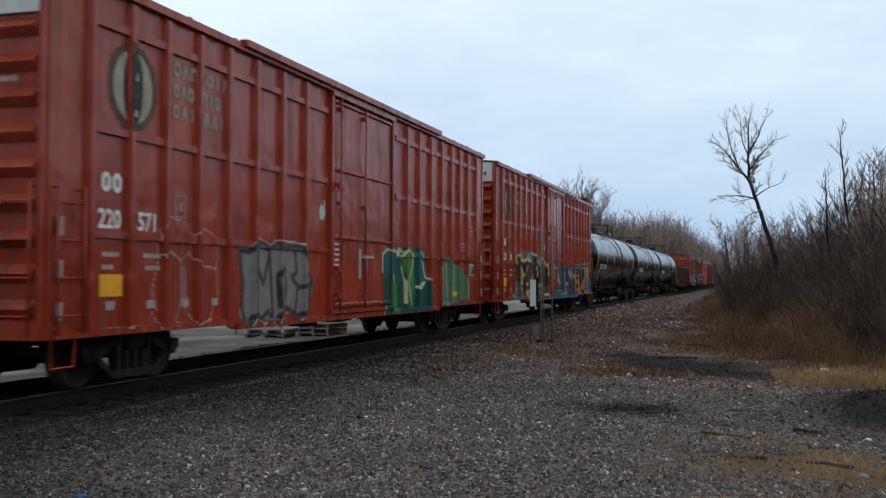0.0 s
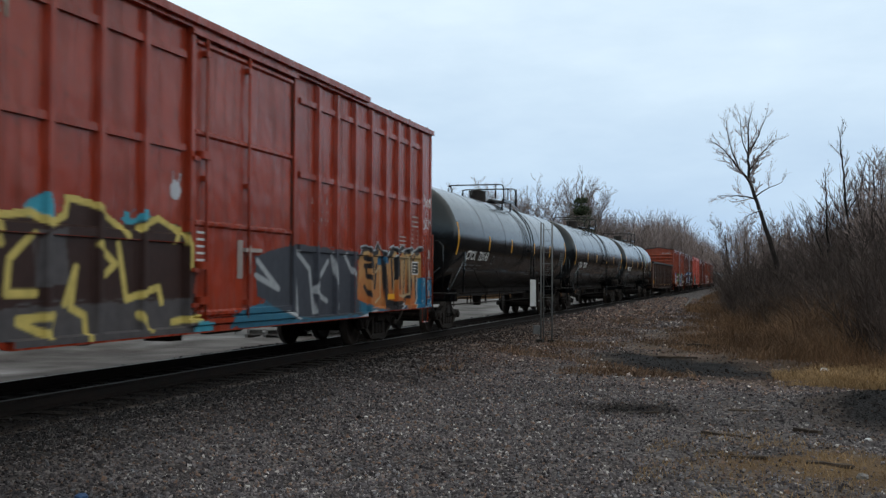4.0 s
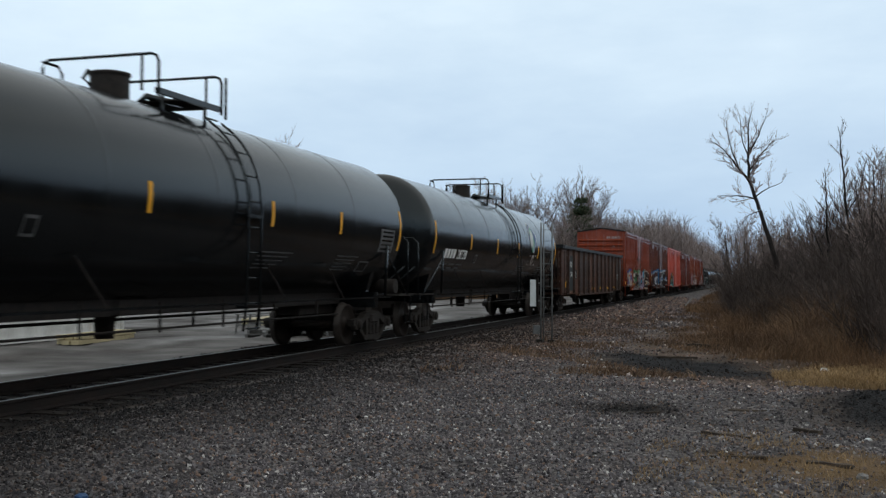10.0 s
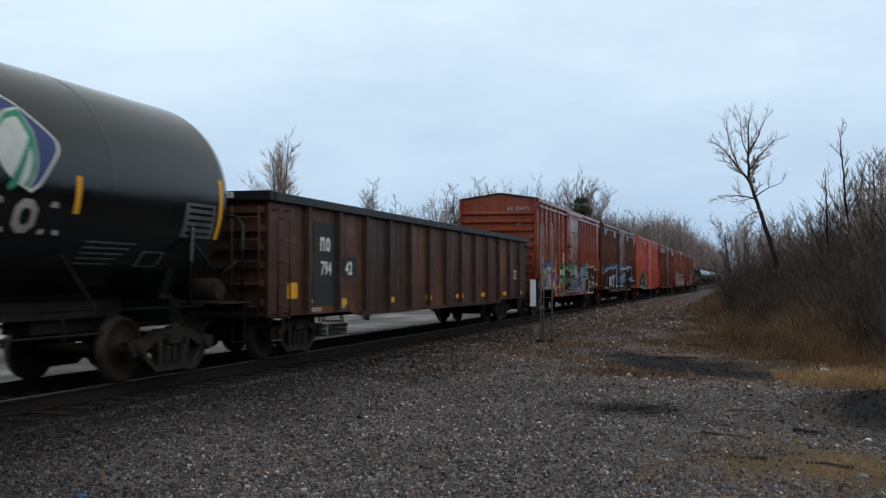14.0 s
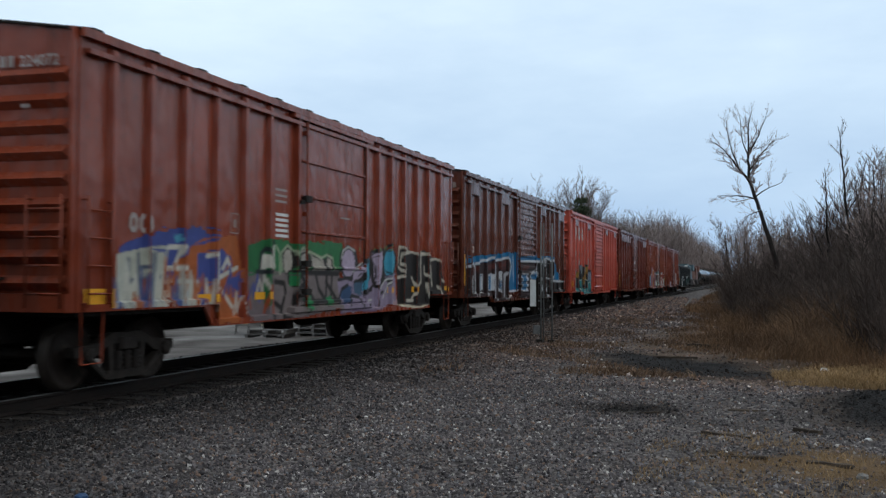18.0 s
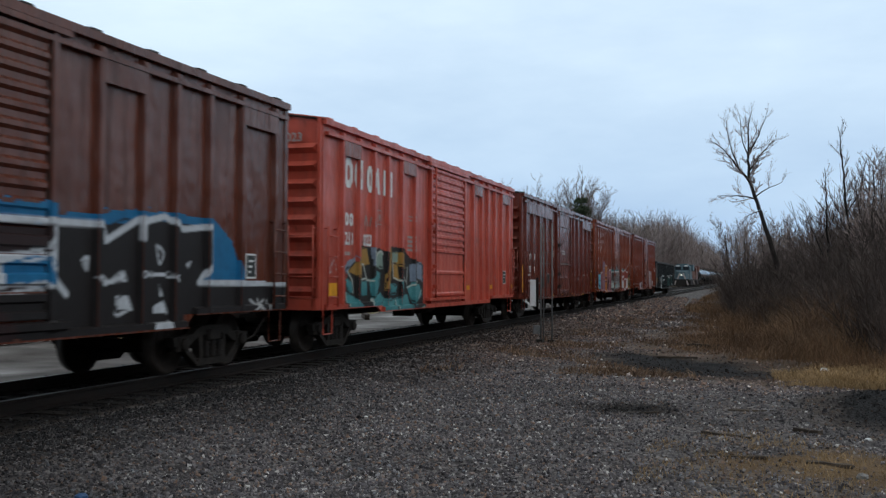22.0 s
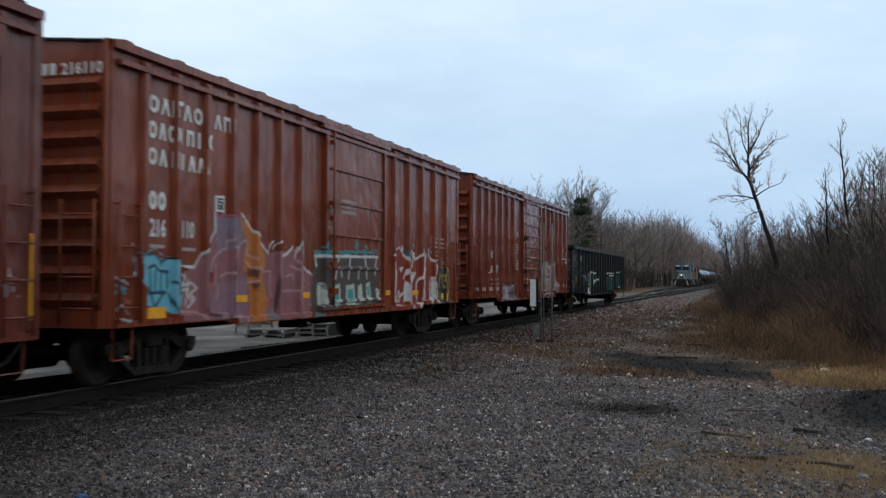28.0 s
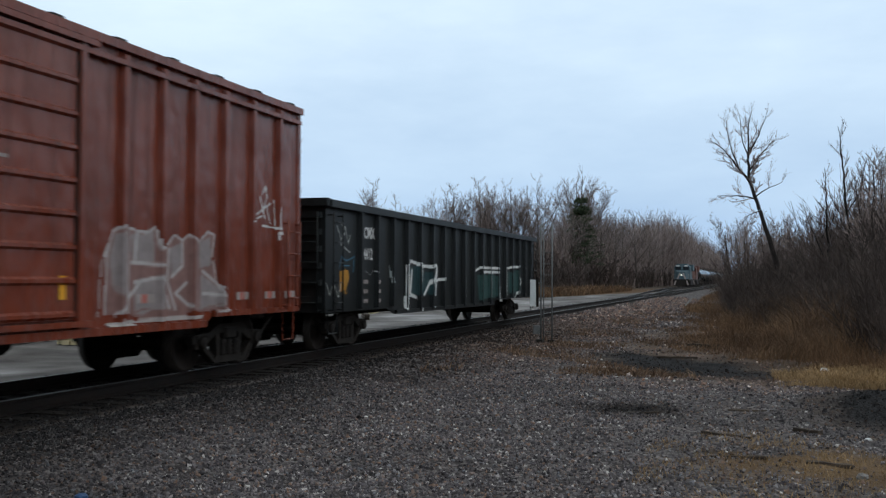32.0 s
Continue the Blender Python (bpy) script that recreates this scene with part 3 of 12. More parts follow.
def bolster_mesh():
    mb = Mb()
    mb.box(-1.12, 1.12, -0.2, 0.2, 0.50, 0.66, 0.04)
    mb.box(-0.35, 0.35, -0.24, 0.24, 0.62, 0.80, 0.04)
    mb.tube([(-0.9, -0.55, 0.34), (0.9, -0.55, 0.34)], 0.05, 8)
    mb.tube([(-0.9, 0.55, 0.34), (0.9, 0.55, 0.34)], 0.05, 8)
    for s in (-1, 1):
        for d in (-1, 1):
            mb.box(s * 0.75 - 0.05, s * 0.75 + 0.05, d * 0.40 - 0.02, d * 0.40 + 0.04, 0.30, 0.62)
    return mb.mesh("bolster", M["under"])


def build_truck_parts():
    return {"wheelset": wheelset_mesh(), "frame_r": sideframe_mesh(1), "frame_l": sideframe_mesh(-1), "spr_r": springs_mesh(1), "spr_l": springs_mesh(-1), "bolster": bolster_mesh()}


TRUCK = build_truck_parts()


def add_truck(car, y):
    """A freight truck at y along the car; wheels turn, so each wheelset is keyed."""
    tk = part("truck", TRUCK["bolster"], None, car, "grimy cast steel freight truck")
    tk.matrix_basis = pose(0, y, 0)
    for k in ("frame_r", "frame_l"):
        part("side_frame", TRUCK[k], None, tk)
    for k in ("spr_r", "spr_l"):
        part("spring", TRUCK[k], None, tk)["kind"] = "stuff"
    for d in (-0.89, 0.89):
        w = part("wheelset", TRUCK["wheelset"], None, tk, "dark steel wheelset with worn bright treads")
        w.matrix_basis = pose(0, d, WHEEL_R)
        WHEELSETS.append((w, d))
    return tk


# ---- small car fittings ----
def coupler(car, y, d):
    """Knuckle coupler and draft gear; d is the way it points along y."""
    mb = Mb()
    mb.box(-0.16, 0.16, min(y - 0.9 * d, y + 0.1 * d), max(y - 0.9 * d, y + 0.1 * d), 0.70, 1.02, 0.02)
    a, b = sorted((y + 0.1 * d, y + 0.62 * d))
    mb.box(-0.075, 0.075, a, b, 0.78, 0.94, 0.02)
    a, b = sorted((y + 0.55 * d, y + 0.86 * d))
    mb.box(-0.17, 0.13, a, b, 0.72, 0.99, 0.05)
    part("coupler", mb, M["under"], car)
    hose = Mb().tube([(0.32, y - 0.1 * d, 0.72), (0.34, y + 0.15 * d, 0.62), (0.31, y + 0.4 * d, 0.38), (0.24, y + 0.65 * d, 0.30), (0.16, y + 0.85 * d, 0.36)], 0.028, 6)
    part("brake_hose", hose, M["under"], car)


def ladder(car, name, x, y0, y1, z0, z1, n, material, out=0.07, axis="y"):
    """Rungs between two stiles, standing out from a side (axis y) or from an end (axis x)."""
    mb = Mb()

    def P(a, o, z):
        return (x + o, a, z) if axis == "y" else (a, x + o, z)

    for a in (y0, y1):
        mb.tube([P(a, out, z0), P(a, out, z1)], 0.018, 5)
        for z in (z0 + 0.05, z1 - 0.05):
            mb.tube([P(a, 0, z), P(a, out, z)], 0.014, 5)
    for i in range(n):
        z = z0 + (z1 - z0) * (i + 0.5) / n
        mb.tube([P(y0, out, z), P(y1, out, z)], 0.014, 5)
    return part(name, mb, material, car)


def grab(car, pts, material, r=0.014):
    return part("grab_iron", Mb().tube(pts, r, 5), material, car)


def stirrup(car, x, y0, y1, z0, z1, material):
    mb = Mb().tube([(x, y0, z0), (x, y0 + 0.02, z1), (x, y1 - 0.02, z1), (x, y1, z0)], 0.018, 5, False)
    return part("sill_step", mb, material, car)


def plate(car, name, x, y0, y1, z0, z1, material, label="", t=0.004):
    return part(name, Mb().box(x, x + t, y0, y1, z0, z1), material, car, label)


def profile_x(spec, y):
    """How far the near side stands out at y: a post or the panel."""
    for a, b, x in spec["bands"]:
        if a <= y <= b:
            return x
    return spec["px"]


FONT_CACHE = {}


def text_mesh(word, size, material, spacing=1.0):
    """Letters as flat faces in the y-z plane, read along +y, standing on z = 0."""
    key = (word, round(size, 3), material.name, spacing)
    if key not in FONT_CACHE:
        cu = bpy.data.curves.new("lettering", "FONT")
        cu.body, cu.size, cu.space_character, cu.resolution_u, cu.offset = word, size, spacing, 2, 0.024 * size
        ob = bpy.data.objects.new("lettering", cu)
        me = bpy.data.meshes.new_from_object(ob)
        bpy.data.objects.remove(ob)
        me.transform(Matrix(((0, 0, 1, 0), (1, 0, 0, 0), (0, 1, 0, 0), (0, 0, 0, 1))))
        me.materials.clear()
        me.materials.append(material)
        FONT_CACHE[key] = me
    return FONT_CACHE[key]


def lay_on(me, spec, y, z, lift=0.005, name="lettering", stretch=1.0):
    """Cuts a flat mesh at the posts' edges and lays each piece on the surface below it."""
    bm = bmesh.new()
    bm.from_mesh(me)
    for v in bm.verts:
        v.co.y = v.co.y * stretch + y
        v.co.z += z
    for a, b, _ in spec["bands"]:
        for e in (a, b):
            bmesh.ops.bisect_plane(bm, geom=bm.verts[:] + bm.edges[:] + bm.faces[:], plane_co=(0, e, 0), plane_no=(0, 1, 0))
    bmesh.ops.split_edges(bm, edges=bm.edges[:])
    for f in bm.faces:
        x = profile_x(spec, f.calc_center_median().y) + lift
        for v in f.verts:
            v.co.x = x
    out = bpy.data.meshes.new(name)
    bm.to_mesh(out)
    bm.free()
    for m in me.materials:
        out.materials.append(m)
    return out


def letters(car, word, spec, y, z, size, material, stretch=1.0, label="", name="lettering"):
    me = lay_on(text_mesh(word, size * 1.38, material), spec, y, z, 0.015, name, stretch)
    return part(name, me, None, car, label)


def bars(car, spec, y, z, widths, height, material, name="stencil_marks", label="", gap=0.35, rows=1, pitch=None):
    """Plain bars in place of writing; widths are in metres, one after another."""
    if rows * len(widths) == 1 and name == "stencil_marks":
        name = "stencil_mark"
    mb = Mb()
    for r in range(rows):
        yy = y
        for w in widths:
            zz = z - r * (pitch or height * 1.5)
            mb.add([(0, yy, zz), (0, yy + w, zz), (0, yy + w, zz + height), (0, yy, zz + height)], [(0, 1, 2, 3)])
            yy += w + gap * height
    ob = part(name, lay_on(mb.mesh(name, material), spec, 0, 0, 0.005, name), None, car, label)
    if rows * len(widths) > 1:
        ob["kind"] = "stuff"
    return ob


# ---- boxcars ----
def boxcar(spec, label, y_start):
    """A boxcar; local y runs from its near end, z from the rail top. The side x = +px is the one that shows."""
    L, H, px = spec["L"], spec["eave"], spec["px"]
    paint, endpaint = M[spec["paint"]], M[spec.get("endpaint", spec["paint"])]
    zs, zm = spec["sill"], spec["mid"]
    pd = spec.get("post_depth", 0.08)
    d0, d1 = spec["door"]
    posts = spec["posts"]
    spec["bands"] = [(a - 0.055, a + 0.055, px + pd) for a in posts]
    spec["bands"] += [(d0, d1, px + spec.get("door_out", 0.05)), (-0.01, spec.get("corner", 0.12), px + 0.02), (L - spec.get("corner", 0.12), L + 0.01, px + 0.02)]
    H_, xo_ = H, px + spec.get("door_out", 0.05)
    z0_, z1_ = spec.get("door_z", (zm + 0.22, H - 0.22))
    rn, rw = spec.get("door_ribs", 5), spec.get("rib_w", 0.035)
    low_ = spec.get("plain_below", 0.0)
    raised = [(d0, d1, z0_, z1_, xo_)]
    raised += [(d0 + 0.06, d1 - 0.06, z0_ + 0.06 + (z1_ - z0_ - 0.12) * i / rn - rw * 0.6, z0_ + 0.06 + (z1_ - z0_ - 0.12) * i / rn + rw * 0.6, xo_ + 0.045) for i in range(rn + 1) if not (low_ and 0 < i < low_ * rn and i % 3)]
    raised += [(a, b, z - 0.05, z + 0.05, px + pd * 0.6) for z, a, b in spec.get("girts", ())]
    raised += [(d0 - spec.get("slide", 0.3), d1 + spec.get("slide", 0.3), z0_ - 0.09, z0_ - 0.02, px + 0.13)]
    raised += [(a, a + 0.10, zm + 0.1, H - 0.1, px + 0.10) for a in (d0 - 0.09, d1 - 0.01)]
    dr = spec.get("drop", (3.2, L - 3.2))
    raised += [(dr[0] + 0.26, dr[1] - 0.26, zm, zm + 0.10, px + pd), (0.11, dr[0], zs, zs + 0.09, px + pd - 0.01), (dr[1], L - 0.11, zs, zs + 0.09, px + pd - 0.01)]
    raised += [(0.0, 0.10, zs, H, px + 0.02), (L - 0.10, L, zs, H, px + 0.02)]
    spec["raised"], spec["pd"], spec["outline"] = raised, pd, (dr[0], dr[1], zs, zm, L)
    car = thing("boxcar", label, "boxcar", "freight train cars", m=pose(0, y_start, 0))
    # sides: a plate with the sill's outline, near and far
    t0, t1 = spec.get("drop", (3.2, L - 3.2))
    outline = [(0, zs), (t0, zs), (t0 + 0.25, zm), (t1 - 0.25, zm), (t1, zs), (L, zs), (L, H), (0, H)]
    for s in (1, -1):
        x0, x1 = sorted((s * px, s * (px - 0.05)))
        part("side_wall", Mb().extrude_x(outline, x0, x1), paint, car)
    # floor and inner bulk
    part("underframe", Mb().box(-px + 0.06, px - 0.06, 0.1, L - 0.1, 0.98, 1.12).box(-0.2, 0.2, 0.2, L - 0.2, 0.62, 1.0, 0.02), M["under"], car)
    rig = Mb()
    rig.tube([(0.55, 3.4, 0.72), (0.55, L - 3.4, 0.72)], 0.03, 6).tube([(-0.5, 3.6, 0.6), (-0.5, L - 5.2, 0.6)], 0.025, 6)
    rig.tube([(0.62, L * 0.52, 0.74), (0.62, L * 0.52 + 1.1, 0.74)], 0.22, 10)
    rig.box(0.35, 0.85, L * 0.45, L * 0.45 + 0.35, 0.5, 0.95, 0.04)
    for y in np.arange(3.6, L - 3.6, 1.4):
        rig.box(-px + 0.1, px - 0.1, y, y + 0.08, 0.8, 1.0)
    part("brake_rigging", rig, M["under"], car)
    # posts
    post = Mb().add([(px - 0.002, -0.075, zm + 0.06), (px + pd, -0.045, zm + 0.06), (px + pd, 0.045, zm + 0.06), (px - 0.002, 0.075, zm + 0.06), (px - 0.002, -0.075, H - 0.12), (px + pd, -0.045, H - 0.16), (px + pd, 0.045, H - 0.16), (px - 0.002, 0.075, H - 0.12)], [(0, 1, 5, 4), (1, 2, 6, 5), (2, 3, 7, 6), (4, 5, 6, 7), (3, 2, 1, 0)]).mesh("side_post", paint)
    short = Mb().add([(px - 0.002, -0.075, zs + 0.06), (px + pd, -0.045, zs + 0.06), (px + pd, 0.045, zs + 0.06), (px - 0.002, 0.075, zs + 0.06), (px - 0.002, -0.075, H - 0.12), (px + pd, -0.045, H - 0.16), (px + pd, 0.045, H - 0.16), (px - 0.002, 0.075, H - 0.12)], [(0, 1, 5, 4), (1, 2, 6, 5), (2, 3, 7, 6), (4, 5, 6, 7), (3, 2, 1, 0)]).mesh("side_post", paint)
    for a in posts:
        ob = part("side_post", post if t0 + 0.3 < a < t1 - 0.3 else short, None, car)
        ob.matrix_basis = pose(0, a, 0)
    # corner posts and top and bottom chords
    for a in (0.0, L - 0.10):
        part("corner_post", Mb().box(px - 0.05, px + 0.02, a, a + 0.10, zs, H, 0.01), paint, car)
    part("top_chord", Mb().box(px - 0.03, px + pd + 0.01, 0, L, H - 0.11, H, 0.01), paint, car)
    low = Mb().box(px - 0.02, px + pd, t0 + 0.26, t1 - 0.26, zm, zm + 0.10)
    low.box(px - 0.02, px + pd - 0.01, 0.11, t0, zs, zs + 0.09).box(px - 0.02, px + pd - 0.01, t1, L - 0.11, zs, zs + 0.09)
    part("side_sill", low, paint, car)
    if spec.get("ledge"):
        z = spec["ledge"]
        part("side_ledge", Mb().box(px - 0.002, px + pd + 0.02, 0.10, L - 0.10, z - 0.03, z + 0.035, 0.008), paint, car)
        raised.append((0.10, L - 0.10, z - 0.03, z + 0.035, px + pd + 0.02))
    for y0, y1 in spec.get("plates", ()):
        part("gusset_plate", Mb().box(px - 0.002, px + pd + 0.006, y0, y1, spec.get("plate_low", 3.88), spec["ledge"] - 0.032, 0.006), M[spec.get("platepaint", spec["paint"])], car, "flat plate between side posts")
    for z, a, b in spec.get("girts", ()):
        part("girt", Mb().box(px - 0.002, px + pd * 0.6, a, b, z - 0.05, z + 0.05, 0.0), paint, car)
    # roof with raised seams and overhang
    rise = spec.get("rise", 0.22)
    roof = Mb().extrude_y([(px + 0.03, H), (0.0, H + rise), (-px - 0.03, H), (-px - 0.03, H - 0.03), (0, H + rise - 0.03), (px + 0.03, H - 0.03)], -0.02, L + 0.02)
    part("roof", roof, M["under"], car)
    seam = Mb()
    n = spec.get("seams", 13)
    for i in range(n):
        y = 0.35 + (L - 0.7) * i / (n - 1)
        w = spec.get("seam_w", 0.10)
        seam.extrude_y([(px + 0.045, H - 0.01), (px + 0.03, H + 0.05), (0, H + rise + 0.05), (-px - 0.03, H + 0.05), (-px - 0.03, H)], y - w, y + w)
    part("roof_seams", seam, M["under"] if spec.get("grey_seams") else paint, car)
    if spec.get("eave_rail"):
        a, b = spec["eave_rail"]
        part("door_header", Mb().box(px + 0.0, px + 0.16, a, b, H - 0.05, H + 0.06, 0.02), paint, car)
    # ends: sheet with pressed horizontal ribs
    for ye, d in ((0.0, -1), (L, 1)):
        a, b = sorted((ye, ye - d * 0.05))
        e = Mb().extrude_y([(px - 0.02, zs + 0.1), (px - 0.02, H), (0, H + rise - 0.04), (-px + 0.02, H), (-px + 0.02, zs + 0.1)], a + (0.03 if d < 0 else 0), b - (0.03 if d > 0 else 0))
        part("end_wall", e, endpaint, car)
        nr = spec.get("end_ribs", 9)
        ztop = spec.get("rib_top", H - 0.55)
        rb = Mb()
        for i in range(nr):
            z = zs + 0.35 + (ztop - zs - 0.35) * i / (nr - 1)
            w = (ztop - zs) / nr * 0.28
            y0 = ye - d * 0.02
            v = [(-px + 0.10, y0, z - w), (px - 0.10, y0, z - w), (px - 0.16, y0 + d * 0.09, z), (-px + 0.16, y0 + d * 0.09, z), (-px + 0.10, y0, z + w), (px - 0.10, y0, z + w)]
            rb.add(v, [(0, 1, 2, 3), (3, 2, 5, 4), (0, 3, 4), (1, 5, 2)])
        part("end_ribs", rb, endpaint, car)
        part("end_sill", Mb().box(-px + 0.05, px - 0.02, min(ye, ye + d * 0.12), max(ye, ye + d * 0.12), zs, zs + 0.22, 0.02), paint, car)
        coupler(car, ye, d)
        # corner posts of the end
        for s in (-1, 1):
            part("end_post", Mb().box(s * px - 0.07 if s > 0 else -px + 0.0, px if s > 0 else -px + 0.07, min(ye, ye + d * 0.08), max(ye, ye + d * 0.08), zs, H, 0.01), endpaint, car)
        if spec.get("silver"):
            part("end_panel", Mb().extrude_y([(px - 0.09, H - 0.62), (px - 0.09, H - 0.04), (0, H + rise - 0.1), (-px + 0.09, H - 0.04), (-px + 0.09, H - 0.62)], *sorted((ye + d * 0.005, ye + d * 0.02))), M["silver"], car, "silver painted top panel of the end")
        part("brake_platform", Mb().box(-0.6, 0.5, min(ye, ye + d * 0.35), max(ye, ye + d * 0.35), 1.42, 1.46).box(0.1, 0.3, min(ye, ye + d * 0.2), max(ye, ye + d * 0.2), 2.0, 2.35, 0.03), M["under"], car)
    lm = paint
    lh = spec.get("ladder_top", 2.45)
    nl = spec.get("rungs", 4)
    ladder(car, "ladder", px + 0.0, 0.12, 0.60, zs + 0.05, lh, nl, lm, 0.09)
    ladder(car, "ladder", px + 0.0, L - 0.60, L - 0.12, zs + 0.05, lh, nl, lm, 0.09)
    for yy, d in ((-0.02, -1), (L + 0.02, 1)):
        ladder(car, "ladder", yy, px - 0.62, px - 0.12, zs + 0.05, spec.get("end_ladder", lh), nl + spec.get("end_rungs", 0), lm, 0.10 * d, "x")
    stirrup(car, px - 0.02, 0.14, 0.58, zs, 0.40, lm)
    stirrup(car, px - 0.02, L - 0.58, L - 0.14, zs, 0.40, lm)
    # door
    zd0, zd1 = spec.get("door_z", (zm + 0.22, H - 0.22))
    xo = px + spec.get("door_out", 0.05)
    door = part("door", Mb().box(px - 0.02, xo, d0, d1, zd0, zd1, 0.008), M[spec.get("doorpaint", spec["paint"])], car)
    rows = spec.get("door_ribs", 5)
    rib = Mb()
    low = spec.get("plain_below", 0.0)
    for i in range(rows + 1):
        if low and 0 < i < low * rows and i % 3:
            continue
        z = zd0 + 0.06 + (zd1 - zd0 - 0.12) * i / rows
        w = spec.get("rib_w", 0.035)
        rib.add([(xo - 0.001, d0 + 0.05, z - w), (xo + 0.045, d0 + 0.07, z - w * 0.4), (xo + 0.045, d0 + 0.07, z + w * 0.4), (xo - 0.001, d0 + 0.05, z + w), (xo - 0.001, d1 - 0.05, z - w), (xo + 0.045, d1 - 0.07, z - w * 0.4), (xo + 0.045, d1 - 0.07, z + w * 0.4), (xo - 0.001, d1 - 0.05, z + w)], [(0, 1, 5, 4), (1, 2, 6, 5), (2, 3, 7, 6), (0, 3, 2, 1), (4, 5, 6, 7)])
    part("door_ribs", rib, M[spec.get("doorpaint", spec["paint"])], door)
    for a in (d0 - 0.09, d1 - 0.01):
        part("door_post", Mb().box(px - 0.01, px + 0.10, a, a + 0.10, zm + 0.1, H - 0.1, 0.01), paint, car)
    for z, mt in ((zd0 - 0.09, paint), (zd1 + 0.02, paint)):
        part("door_track", Mb().box(px, px + 0.13, d0 - spec.get("slide", 0.3), d1 + spec.get("slide", 0.3), z, z + 0.07, 0.01), mt, car)
    # dark strips stand in for the shade in the gap at the door's edges
    for a in (d0 + 0.012, d1 - 0.052):
        part("door_seal", Mb().box(xo - 0.005, xo + 0.012, a, a + 0.04, zd0 + 0.02, zd1 - 0.02), M["under"], door)
    lock = Mb()
    for a in spec.get("bars_at", (0.22,)):
        y = d0 + a
        lock.tube([(xo + 0.07, y, zd0 - 0.05), (xo + 0.07, y, zd1 + 0.02)], 0.022, 6)
        for z in (zd0 + 0.2, (zd0 + zd1) / 2, zd1 - 0.2):
            lock.box(xo, xo + 0.09, y - 0.05, y + 0.05, z - 0.04, z + 0.04)
    part("locking_bar", lock, paint, door)
    for z in (zd0 + 0.25, zd0 + 0.75, zd0 + (zd1 - zd0) * 0.58):
        part("door_latch", Mb().box(xo, xo + 0.13, d0 + 0.10, d0 + 0.34, z - 0.05, z + 0.06, 0.02).box(xo, xo + 0.09, d0 - 0.06, d0 + 0.12, z - 0.09, z - 0.03), M["under"] if spec.get("grey_seams") else paint, door)
    if spec.get("crank"):
        y, z = spec["crank"]
        part("door_handle", Mb().tube([(xo + 0.06, y, z - 0.22), (xo + 0.06, y, z + 0.22)], 0.03, 6).box(xo, xo + 0.08, y - 0.12, y + 0.4, z + 0.12, z + 0.18), M["dimwhite"] if spec.get("crank_white") else paint, door)
    yc = spec.get("truck", 1.65)
    add_truck(car, yc)
    add_truck(car, L - yc)
    return car


